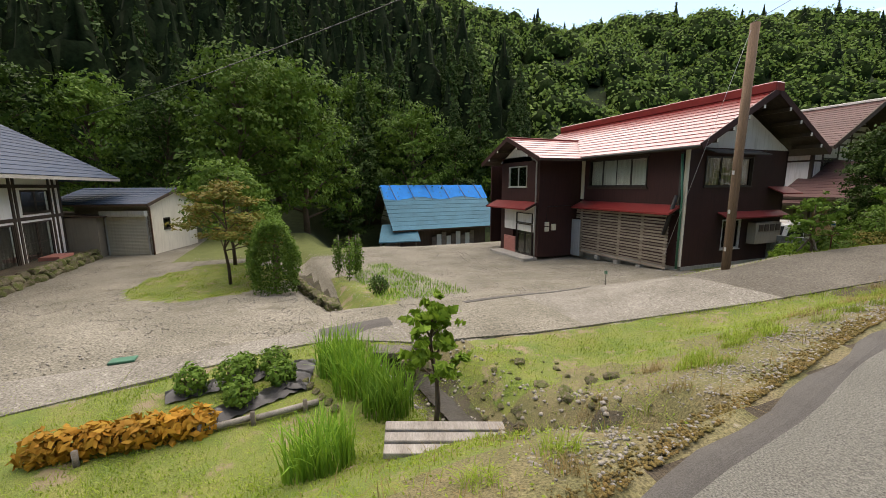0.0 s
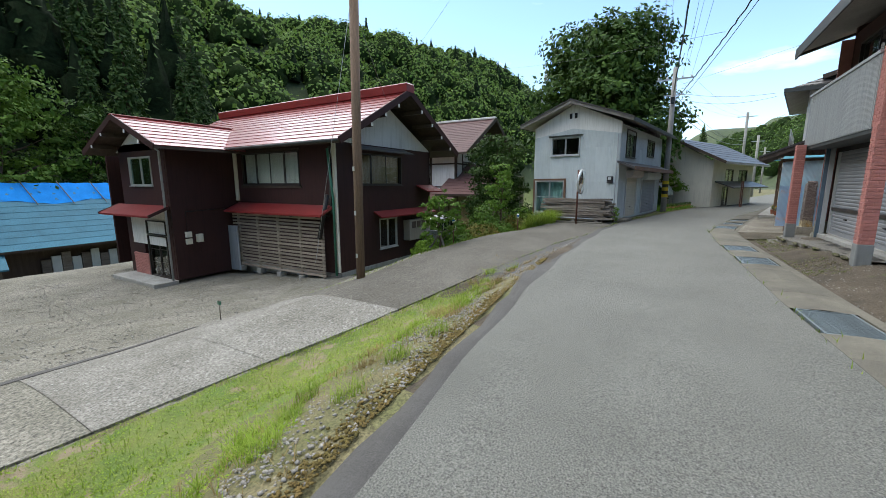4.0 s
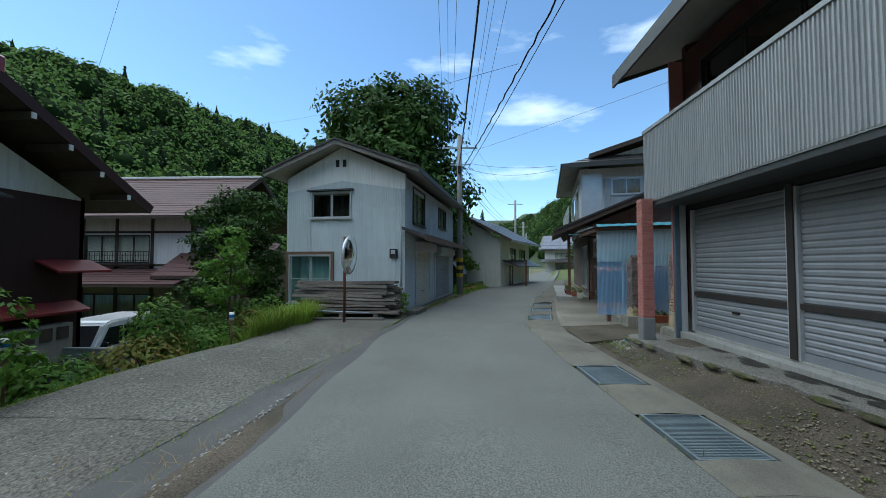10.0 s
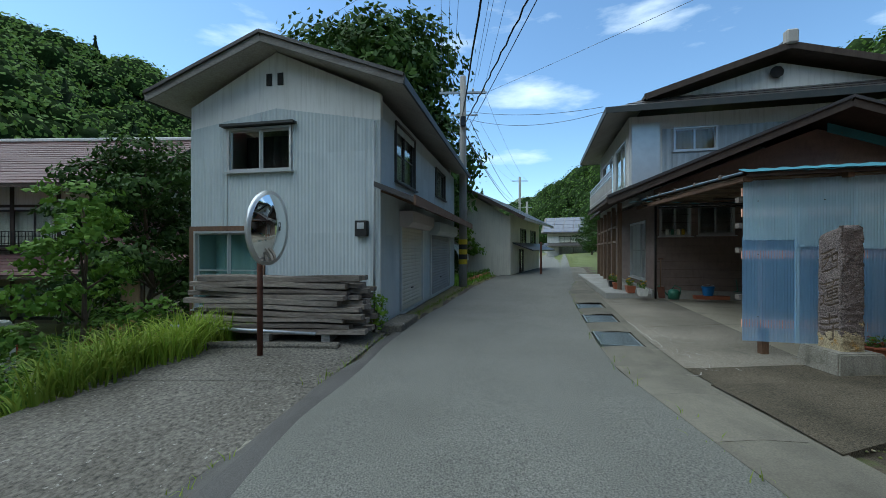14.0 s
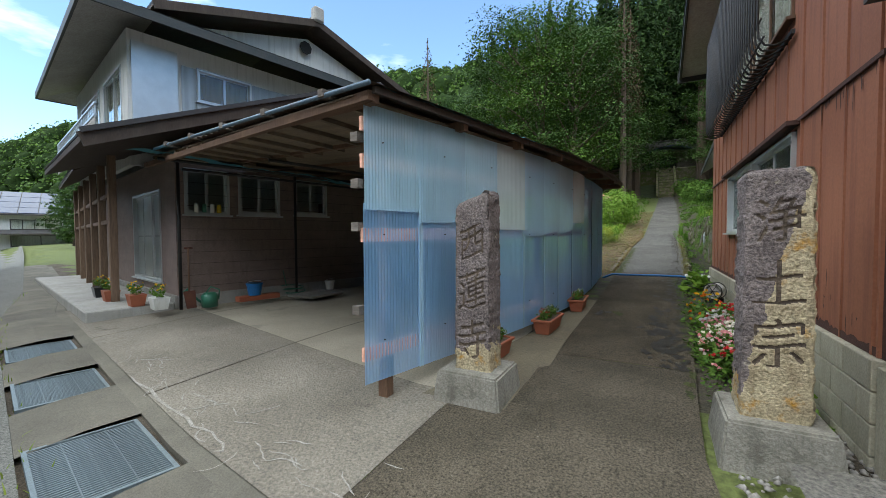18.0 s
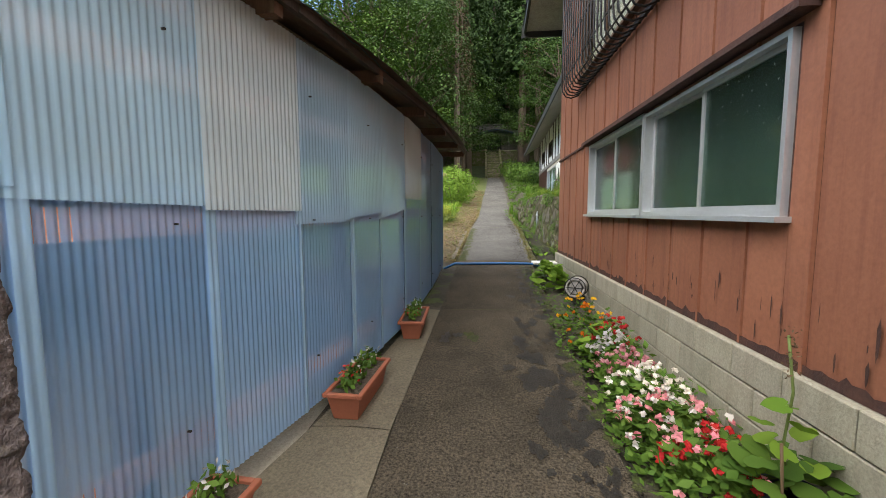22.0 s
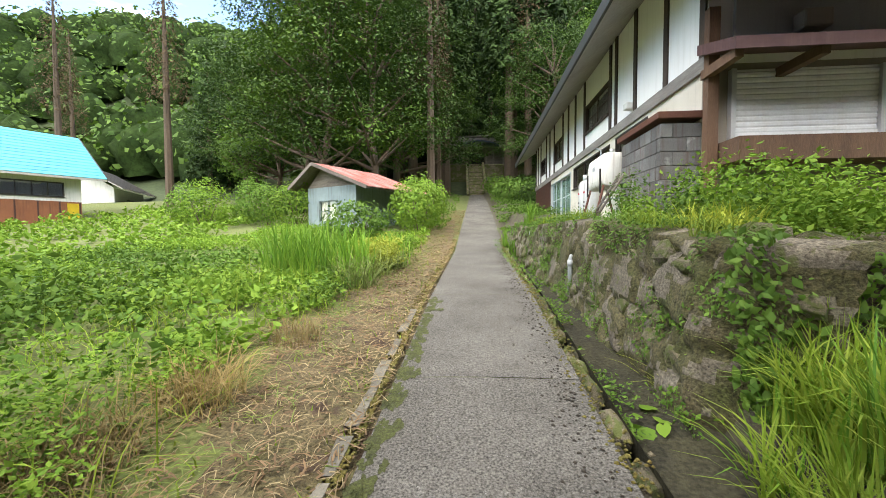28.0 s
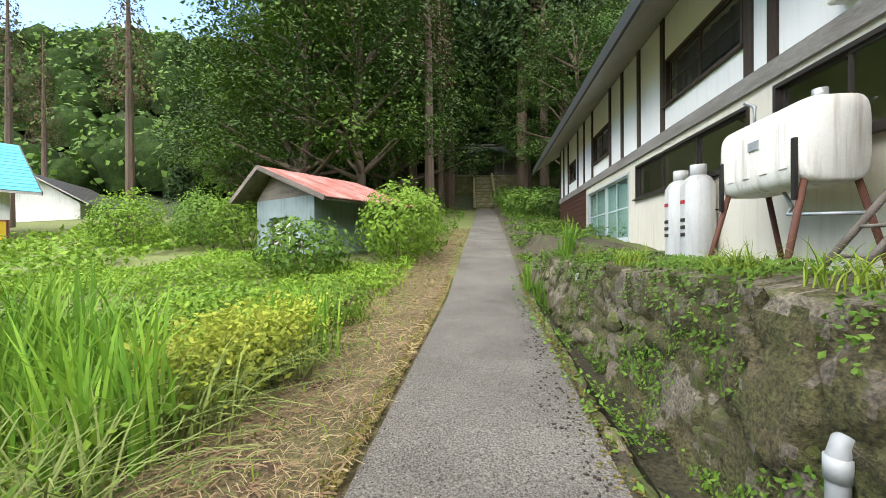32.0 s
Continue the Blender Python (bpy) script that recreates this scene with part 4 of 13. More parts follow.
def ground_z(x, y):
    x, y = np.asarray(x, float), np.asarray(y, float)
    yl, yr, e = road_left(x), road_right(x), lane_low(x)
    # north of the road: bank, lane, yard, lower terrace by the stream
    t = np.clip((y - yl) / np.maximum(e - yl, 0.3), 0, 1)
    steep = np.clip(t * np.interp(x, [-5, 2, 8], [2.0, 1.7, 1.15]), 0, 1)
    lz = lane_z(x)
    z = -0.2 + (lz + 0.2) * smooth(steep) ** 0.85
    yard = -1.85 - 0.07 * np.clip(y - 9.5, 0, 9) - 0.18 * smooth((x - 5) / 4) + 0.15 * smooth((1 - x) / 3)
    z = np.where(y > e, lz + (yard - lz) * smooth((y - e - np.interp(x, [8, 16, 20], [1.2, 3.0, 2.8])) / np.interp(x, [10, 18, 21], [4, 3, 1.2])), z)
    z = z - 2.6 * smooth((y - 26.5) / 6) * smooth((x - 1) / 4)
    # the small stream that runs under the lane
    sx_ = np.interp(y, [0, 3.5, 8.5, 16, 30], [3.4, 2.75, 2.15, 0.9, -0.5])
    w = np.interp(y, [2, 5, 9.5, 10, 25], [0.35, 0.75, 0.6, 0.7, 0.8])
    cut = np.clip(1.4 - np.abs(x - sx_) / w, 0, 1)
    z = z - np.where((y > 2.0) & (y < 26) & ~((y > 7.75) & (y < 11.2)), 0.55, 0.0) * smooth(cut)
    # south of the road
    s = alley_z(y) + np.where((x < 19.3) & (y > -12), 0.2 * smooth((-y - 1.7) / 0.9), 0)
    s = s + 1.05 * smooth((18.9 - x) / 0.35) * smooth((-12.7 - y) / 0.5) * np.interp(y, [-30, -23, -12], [0.35, 0.85, 1.0])
    s = s - 0.42 * (x > 18.82) * (x < np.interp(y, [-24, -17, -11], [19.3, 19.58, 19.76])) * (y < -10.9) * (y > -24.5)
    s = s + 0.012 * np.clip(x - 24, 0, 40) * smooth((-12 - y) / 6) * -1.0
    z = np.where(y < yr, s, z)
    z = np.where((y <= yl) & (y >= yr), -0.2, z)
    # hills
    hx = np.interp(x, [-300, -100, 0, 80, 131, 180, 222, 300, 400], [80, 76, 70, 64, 65, 56, 40, 16, 8])
    y0 = np.interp(x, [-200, 0, 60, 130, 220, 400], [30, 40, 36, 22, 8, 0])
    wn_h = np.interp(x, [0, 60, 130, 220], [120, 112, 88, 60])
    z = z + hx * smooth((y - y0) / wn_h) ** 0.8 * (0.94 + 0.06 * np.sin(x * 0.045) + 0.04 * np.sin(x * 0.13 + y * 0.05))
    hs = np.interp(x, [-200, -20, 30, 70, 103, 208, 316, 400], [55, 56, 54, 46, 41, 33, 33, 28])
    y1 = np.interp(x, [-200, 0, 25, 50, 103, 208, 316, 400], [-40, -44, -47, -52, -56, -30, -8, 20])
    ws_h = np.interp(x, [20, 60, 103, 208, 316], [95, 70, 52, 45, 45])
    z = z + hs * smooth((y1 - y) / ws_h) ** 0.8 * (0.94 + 0.06 * np.sin(x * 0.06 + 1))
    z = z + 55 * smooth((-60 - x) / 110) * smooth((np.abs(y) + 10) / 60)
    z = z + 26 * smooth((x - 330) / 150)
    return z


# ---- ground, road, lane, path ----
def axis_lines(a, b, fine, far, step=0.22, grow=1.13):
    mid = list(np.arange(a, b, step))
    up, dn, s = [b], [a], step
    while up[-1] < far:
        s = min(s * grow, 9.0)
        up.append(up[-1] + s)
    s = step
    while dn[-1] > fine:
        s = min(s * grow, 9.0)
        dn.append(dn[-1] - s)
    return np.array(dn[:0:-1] + mid + up)


gx, gy = axis_lines(-7.0, 25.0, -320, 480), axis_lines(-23.0, 14.0, -260, 300)
GX, GY = np.meshgrid(gx, gy, indexing="ij")
GZ = ground_z(GX, GY)
rough_land = np.sin(GX * 1.7 + np.sin(GY * 2.3)) * np.cos(GY * 1.9 + np.sin(GX * 1.3)) + 0.6 * np.sin(GX * 5.1 + GY * 3.7) * np.cos(GY * 4.6 - GX * 2.2)
GZ = GZ + 0.018 * rough_land
paved = (GY <= road_left(GX) + 0.1) & (GY >= road_right(GX) - 0.9)
lane_in = (GX > -6.1) & (GX < 24.3) & (GY > lane_low(GX) - 0.05) & (GY < lane_high(GX) + 0.1)
path_in = (GX > 19.6) & (GX < 21.75) & (GY < -1.0) & (GY > -45)
court_in = (GX > 21.2) & (GX < 30) & (GY < road_right(GX) - 0.6) & (GY > -9)
GZ = np.where(paved | lane_in | path_in | court_in, GZ - 0.035, GZ)
GZ = np.where((GX > 22.1) & (GX < 30) & (GY < -3) & (GY > -9.9), np.minimum(GZ, float(alley_z(-4.0)) - 0.06), GZ)
nx, ny = len(gx), len(gy)
ids = np.arange(nx * ny).reshape(nx, ny)
quads = np.stack([ids[:-1, :-1], ids[1:, :-1], ids[1:, 1:], ids[:-1, 1:]], -1).reshape(-1, 4)
CX, CY = (GX[:-1, :-1] + GX[1:, 1:]) / 2, (GY[:-1, :-1] + GY[1:, 1:]) / 2
wob = 0.25 * np.sin(CX * 3.1 + CY * 2.2) + 0.2 * np.sin(CY * 4.3 - CX * 1.7)
GROUND_MATS = ["lawn", "bank", "gravel", "dirt", "hay", "weed_soil", "forest_floor", "damp_soil"]
region = np.full(CX.shape, 5)
region[(CY > road_left(CX)) & (CY < lane_low(CX) + 0.1)] = 1
region[(CY > np.maximum(road_left(CX) + 1.35 + wob, lane_low(CX) - 2.3 + 2.2 * wob)) & (CY < lane_low(CX) - 0.1) & (CX > 3.3 + wob)] = 0
region[(CY > road_left(CX) + 1.3 + wob * 0.5) & (CX < 1.9) & (CY < 8.8)] = 0
region[(CX > 12.5) & (CX < 24) & (CY > road_left(CX)) & (CY < lane_low(CX) + 0.1)] = 3
region[(CY > lane_low(CX)) & (CX < 30) & (CY < 40)] = 2
region[(CX < 1.6) & (CX > -14) & (CY > 8.8) & (CY < 30)] = 2
region[(np.abs(CX - np.interp(CY, [0, 3.5, 8.5, 16, 30], [3.4, 2.75, 2.15, 0.9, -0.5])) < 0.45) & (((CY > 3) & (CY < 7.8)) | ((CY > 11.1) & (CY < 22)))] = 7
region[((CX + 3.1) / 2.9) ** 2 + ((CY - 18.6) / 4.0) ** 2 < 1 + wob * 0.1] = 0
region[(CX > 1.5) & (CY > 11.1) & (CY < 18.2) & (CX < np.interp(CY, [11.1, 12, 13.7, 18.2], [2.7, 3.3, 3.6, 1.7]) + 0.4 * wob)] = 0
region[(CY > 24.5) & (CX > -6) & (CX < 4)] = 5
region[(CX > 16.5) & (CY > lane_high(CX)) & (CY < 34)] = 5
region[(CY < road_right(CX)) & (CY > -12) & (CX < 19.6)] = 3
region[(CY < road_right(CX)) & (CY > -11) & (CX > 19.3) & (CX < 20.4) & (CY < -3.6)] = 7
region[(CX > 21.2) & (CX < 23.6 + wob) & (CY < -10.7) & (CY > -30)] = 4
region[(CX > 22.7 + wob) & (CX < 24) & (CY < -10.7) & (CY > -30)] = 5
region[(CX > 17.4) & (CX < 19.95) & (CY < -10.7)] = 7
region[(CY < road_left(CX)) & (CY > road_right(CX) - 1.3) & (CX < 45)] = 3
region[(CX > 21.4) & (CX < 24) & (CY < -2) & (CY > -10.9)] = 7
region[(CX > 22) & (CX < 30) & (CY < -2) & (CY > -10.2)] = 3
region[(CY > 38) | (CY < -47) | (CX < -60) | (np.abs(CX) > 140)] = 6
land = tagged(new("ground", raw_mesh("ground", np.stack([GX, GY, GZ], -1).reshape(-1, 3), quads, GROUND_MATS, region.ravel(), smooth=True)),
              "grassy and gravelly valley floor rising into wooded hills", "ground", kind="structure")


def strip(name, mat, lo, hi, xs, across, lift, label, category, kind="structure", parent=None, skirt=0.12):
    """A paved band between two edge lines, resting on the land."""
    bm = bmesh.new()
    rows = []
    for x in xs:
        a, b = float(lo(x)), float(hi(x))
        r = []
        for k in range(across + 1):
            y = a + (b - a) * k / across
            r.append((x, y, float(ground_z(x, y)) + lift + (0.02 * math.sin(math.pi * k / across))))
        rows.append([bm.verts.new((r[0][0], r[0][1], r[0][2] - skirt))] + [bm.verts.new(p) for p in r] + [bm.verts.new((r[-1][0], r[-1][1], r[-1][2] - skirt))])
    for p, q in zip(rows, rows[1:]):
        for k in range(len(p) - 1):
            bm.faces.new((p[k], q[k], q[k + 1], p[k + 1]))
    ob = part(name, bm, mat, parent, smooth=False)
    if parent is None:
        tagged(ob, label, category, kind=kind)
    return ob


xs_road = [x for x in np.arange(-38, 45, 0.5)] + list(np.arange(45, 300, 5))
strip("road", "asphalt", lambda x: road_right(x) - 0.003, lambda x: road_left(x) - 0.2 - 0.03 * math.sin(x * 2.1), xs_road, 6, 0.012, "grey weathered asphalt village road with fine cracks", "road")
strip("road_shoulder", "asphalt_edge", lambda x: road_left(x) - 0.22 - 0.03 * math.sin(x * 2.1), lambda x: float(np.interp(x, [-40, 10.5, 12.5, 14.5, 21.5, 22.5], [road_left(x), road_left(x), road_left(x) + 0.4, lane_low(x) + 0.06, lane_low(x) + 0.06, road_left(x)])) + 0.04 * math.sin(x * 3.3), [x for x in xs_road if x < 26], 3, 0.004, "dark worn strip of old asphalt along the road edge", "road")

# lane of cast concrete slabs, parted by joints
lane = thing("concrete_lane", Matrix(), "worn pale concrete lane sloping down from the road", "lane", kind="structure")
cuts_x = [-6.0, -3.0, -0.4, 2.4, 4.3, 6.5, 8.85, 11.6, 14.2, 16.8, 19.2, 21.6, 24.2]
for c0, c1 in zip(cuts_x, cuts_x[1:]):
    strip("slab", "gravel" if 2.3 < c0 < 4.4 else "lane_pale" if c1 < 12 else "old_concrete", lambda x: float(lane_low(x)) + 0.02, lane_high, list(np.linspace(c0 + 0.005, c1 - 0.005, 6)), 6, 0.015, "", "", parent=lane)
strip("patch", "asphalt_edge", lambda x: 8.95 + 0.12 * math.sin(x * 4), lambda x: min(10.1 + 0.08 * math.sin(x * 5), float(lane_high(x)) - 0.05), list(np.linspace(0.5, 2.25, 9)), 2, 0.028, "", "", parent=lane)
strip("drain_line", "asphalt_edge", lambda x: 10.2 + 0.04 * (x - 4.7), lambda x: 10.42 + 0.04 * (x - 4.7), list(np.linspace(4.7, 9.6, 8)), 1, 0.03, "", "", parent=lane)

# gutter along the road: cover slabs and steel grates
gutter = thing("roadside_gutter", Matrix(), "concrete roadside gutter with cover slabs, mossy at its edge", "gutter", kind="structure")
grate_at = [(10.75, 11.8), (15.3, 16.25), (17.3, 18.2), (23.25, 24.25), (25.15, 26.05), (27.0, 27.85)]
x = -4.0
while x < 44:
    g = next((g for g in grate_at if abs(g[0] - x) < 0.35), None)
    x1 = g[1] if g else min([x + 1.0] + [g_[0] for g_ in grate_at if g_[0] > x + 0.35 and g_[0] < x + 1.35])
    if not g:
        strip("cover_slab", "gutter_concrete", lambda t: float(road_right(t)) - 0.72, lambda t: float(road_right(t)) - 0.005, [x + 0.003, (x + x1) / 2, x1 - 0.003], 2, 0.012 + 0.004 * random.random(), "", "", parent=gutter, skirt=0.15)
    else:
        m_, y_ = (g[0] + g[1]) / 2, float(road_right((g[0] + g[1]) / 2)) - 0.36
        ang = math.degrees(math.atan2(float(road_right(g[1]) - road_right(g[0])), g[1] - g[0]))
        gr = thing("drain_grate", pose(m_, y_, -0.185, 0, 0, ang), "blue-grey steel drain grate set in the gutter", "grate", "grates along the gutter")
        w, d = (g[1] - g[0]) / 2, 0.31
        fm = bmesh.new()
        for q in ((-w, w, -d, -d + 0.025), (-w, w, d - 0.025, d), (-w, -w + 0.025, -d + 0.025, d - 0.025), (w - 0.025, w, -d + 0.025, d - 0.025)):
            box(fm, q[0], q[1], q[2], q[3], -0.03, 0.012)
        part("grate_frame", fm, "steel_grate", gr)
        bb = bmesh.new()
        box(bb, 0, 0.012, -d + 0.025, d - 0.025, -0.03, 0.006)
        first = part("grate_bar", bb, "steel_grate", gr)
        k = -w + 0.045
        first.location.x = k
        while k < w - 0.08:
            k += 0.028
            shared("grate_bar", first.data, gr, Matrix.Translation((k, 0, 0)))
        for yy in (-0.12, 0.12):
            bx("cross_bar", "steel_grate", gr, -w + 0.026, w - 0.026, yy, yy + 0.008, -0.015, 0.004)
        bx("drain_pit", "asphalt_edge", gr, -w, w, -d, d, -0.3, -0.06)
    x = x1
strip("gutter_kerb", "gutter_concrete", lambda t: float(road_right(t)) - 0.86, lambda t: float(road_right(t)) - 0.723, list(np.arange(-4, 44, 0.5)), 1, 0.006, "", "", parent=gutter)

# concrete path up the alley, cast in lengths
walkway = thing("concrete_path", Matrix(), "narrow grey concrete path with moss and dark stains along its edges", "path", kind="structure")


def path_l(y):
    return np.interp(y, [-46, -30, -17, -11, -5, -2.2, -1.3], [20.1, 20.75, 21.22, 21.45, 21.56, 21.5, 21.5])


def path_r(y):
    return np.interp(y, [-46, -30, -17, -11, -5, -3, -2.2, -1.3], [18.7, 19.2, 19.76, 19.95, 20.24, 20.35, 20.3, 20.0])


def cross_strip(name, mat, lo, hi, ys, across, lift, parent):
    bm = bmesh.new()
    rows = []
    for y in ys:
        a, b = float(lo(y)), float(hi(y))
        z = float(alley_z(y)) + lift
        r = [(a + (b - a) * k / across, y, z + 0.012 * math.sin(math.pi * k / across)) for k in range(across + 1)]
        rows.append([bm.verts.new((a, y, z - 0.2))] + [bm.verts.new(p) for p in r] + [bm.verts.new((b, y, z - 0.2))])
    for p, q in zip(rows, rows[1:]):
        for k in range(len(p) - 1):
            bm.faces.new((p[k], p[k + 1], q[k + 1], q[k]))
    bmesh.ops.recalc_face_normals(bm, faces=bm.faces[:])
    return part(name, bm, mat, parent)


pj = [-1.35, -4.4, -7.6, -10.9, -13.1, -15.65, -18.8, -22.0, -26, -31, -37, -41, -45.2]
for a, b in zip(pj, pj[1:]):
    cross_strip("slab", "path_front" if a > -2 else "path_wet_shade" if b > -11 else "path_concrete", path_r, path_l, list(np.linspace(a - 0.005, b + 0.005, 5)), 4, 0.02, walkway)
def sheet_foot(y):
    return float(np.interp(y, [-10.15, -8.6, -7, -5.5, -3.9, -2.5], [21.74, 21.76, 21.84, 22.0, 22.32, 22.64])) - 0.03


for a, b in ((-2.95, -5.0), (-5.0, -7.6)):
    cross_strip("side_strip", "strip_cement", lambda y: float(path_l(y)) + 0.008, sheet_foot, list(np.linspace(a - 0.004, b + 0.004, 5)), 3, 0.012, walkway)
for a, b in ((-11.0, -11.9), (-11.95, -12.3), (-12.4, -13.4), (-13.5, -13.9), (-14.1, -14.9)):
    cross_strip("edging", "gutter_concrete", lambda y: path_l(y) + 0.1, lambda y: path_l(y) + 0.18 + 0.02 * math.sin(y * 7), list(np.linspace(a, b, 5)), 1, 0.035, walkway)

# floor of the carport and the apron before it
apron = thing("carport_floor", Matrix(), "stained concrete floor running from the gutter under the carport", "floor", kind="structure")
for (u0, u1) in ((21.46, 22.1), (22.106, 24.6), (24.62, 27.4), (27.42, 30.2)):
    for inside in (0, 1):
        bm = bmesh.new()
        rows = []
        for x in np.linspace(u0, u1, 7):
            mid_ = -3.1 - 0.22 * max(0.0, x - 22.6)
            a, b = (float(road_right(x)) - 0.85, mid_) if not inside else (mid_ - 0.006, -9.9)
            rows.append([bm.verts.new((x, a + (b - a) * k / 8, float(alley_z(max(a + (b - a) * k / 8, -4.0))) + 0.016)) for k in range(9)])
        for p, q in zip(rows, rows[1:]):
            for k in range(8):
                bm.faces.new((p[k], p[k + 1], q[k + 1], q[k]))
        bmesh.ops.recalc_face_normals(bm, faces=bm.faces[:])
        part("slab", bm, "pale_cement" if inside and u0 > 22 else "path_front" if u0 < 22 else "yard_concrete", apron)


# ---- red shop building by the alley ----
def brick_face(parent, axis, pos, sgn, a0, a1, z0, z1, bw=0.2, bh=0.065, joint=0.01, d=0.007):
    """Rows of brick tiles, each a piece of its own on shared meshes."""
    made = {}
    row, z = 0, z0
    while z < z1 - 0.02:
        h = min(bh, z1 - z)
        a = a0 - (bw / 2 if row % 2 else 0)
        while a < a1 - 0.015:
            b0, b1 = max(a, a0), min(a + bw - joint, a1)
            if b1 - b0 > 0.02:
                key = (round(b1 - b0, 3), round(h, 3))
                if key not in made:
                    bm = bmesh.new()
                    w, hh = (b1 - b0) / 2, (h - joint) / 2
                    p = [(-w, -hh), (w, -hh), (w, hh), (-w, hh)]
                    q = [(c[0] * (1 - 0.004 / w), c[1] * (1 - 0.004 / hh)) for c in p]
                    lo = [spot(axis, 0, sgn, c[0], 0, c[1]) for c in p]
                    hi = [spot(axis, 0, sgn, c[0], d, c[1]) for c in q]
                    hexa(bm, lo + hi)
                    bmesh.ops.recalc_face_normals(bm, faces=bm.faces[:])
                    me = bpy.data.meshes.new("brick")
                    bm.to_mesh(me)
                    bm.free()
                    me.materials.append(M["brick_tile"])
                    made[key] = me
                shared("brick", made[key], parent, Matrix.Translation(spot(axis, pos, sgn, (b0 + b1) / 2, 0, z + (h - joint) / 2)))
            a += bw
        z += bh
        row += 1


shop = thing("shop_building", Matrix(), "two-storey shop in rusty red tin with brick pillars and shutters", "house")
SX0, SX1, SY0, SY1 = 14.9, 19.5, -10.6, -3.05
# concrete foot
wall("foundation", "clean_concrete", shop, "x", SX1 - 0.02, 1, SY0, SY1, -0.3, 0.1, t=0.2)
wall("foundation", "clean_concrete", shop, "x", SX0 + 0.02, -1, SY0, SY1, -0.3, 0.28, t=0.2)
wall("foundation", "clean_concrete", shop, "y", SY1, 1, SX0 + 0.22, SX1 - 0.22, -0.3, 0.2, t=0.2)
# core walls
win_low = [(-8.45, -6.62, 1.27, 2.21), (-6.6, -4.87, 1.27, 2.19)]
grille_w = (-9.1, -5.0, 3.3, 4.75)
wall("wall", "tin_lap", shop, "x", SX1 - 0.03, 1, SY0, SY1, 0.5, 5.6, [*win_low, grille_w])
wall("wall", "tin_lap", shop, "x", SX0 + 0.03, -1, SY0, SY1, 0.28, 5.6)
wall("wall", "tin_lap", shop, "y", SY0, -1, SX0 + 0.15, SX1 - 0.15, 0.0, 5.3)
wall("wall", "maroon_dark", shop, "y", SY1, 1, SX0 + 0.15, SX1 - 0.15, 2.55, 5.3, [(15.9, 18.9, 4.1, 4.95)], label="dark red-brown upper wall above the balcony")
wall("wall", "unlit_inside", shop, "y", SY1, 1, SX0 + 0.15, SX1 - 0.15, 0.2, 2.55, [(15.0, 17.1, 0.2, 2.38), (17.17, 19.3, 0.2, 2.38)])
gable("wall", "red_tin", shop, "x", SX1 - 0.03, 1, [(SY0, 5.6), (SY1, 5.6), ((SY0 + SY1) / 2, 6.5)])
gable("wall", "rust_tin", shop, "x", SX0 + 0.03, -1, [(SY0, 5.6), (SY1, 5.6), ((SY0 + SY1) / 2, 6.5)])
wall("floor_slab", "unlit_inside", shop, "y", SY1 - 0.4, 1, SX0 + 0.2, SX1 - 0.2, 2.4, 2.5, t=7.0)


def tin_panels(parent, mat, axis, pos, sgn, a0, a1, rows, holes, w=0.455, seed=1):
    """Tin panels, each with its folded standing edge."""
    r = random.Random(seed)
    for z0, z1 in rows:
        a = a0
        while a < a1 - 0.05:
            b = min(a + w, a1)
            d = 0.004 + 0.006 * r.random()
            cuts = sorted({a, b, *[e for h in holes for e in h[:2] if a + 0.05 < e < b - 0.05 and h[2] < z1 and h[3] > z0]})
            for c0, c1 in zip(cuts, cuts[1:]):
                parts = [(z0, z1)]
                for h in holes:
                    if h[0] < c1 - 0.03 and h[1] > c0 + 0.03:
                        parts = [s for p in parts for s in ((p[0], min(p[1], h[2])), (max(p[0], h[3]), p[1])) if s[1] - s[0] > 0.03]
                for p in parts:
                    bm = bmesh.new()
                    fold = c1 == b
                    wbox(bm, axis, pos, sgn, c0 + 0.003, c1 - (0.022 if fold else 0.0), -0.005, d, p[0], p[1])
                    if fold:
                        wbox(bm, axis, pos, sgn, b - 0.022, b - 0.004, -0.005, d + 0.013, p[0], p[1])
                    part("tin_panel", bm, mat, parent)
            a = b


tin_panels(shop, "red_tin", "x", SX1 - 0.03, 1, SY0, SY1 - 0.2, [(0.52, 2.27), (2.28, 5.6)], [*[(h[0] - 0.02, h[1] + 0.02, h[2] - 0.03, h[3] + 0.02) for h in win_low], grille_w])
bm = bmesh.new()
wbox(bm, "x", SX1 - 0.03, 1, SY0, SY1 - 0.2, 0, 0.03, 2.255, 2.285)
part("lap_seam", bm, "tin_lap", shop, "dark rusted lap between the tin sheets")
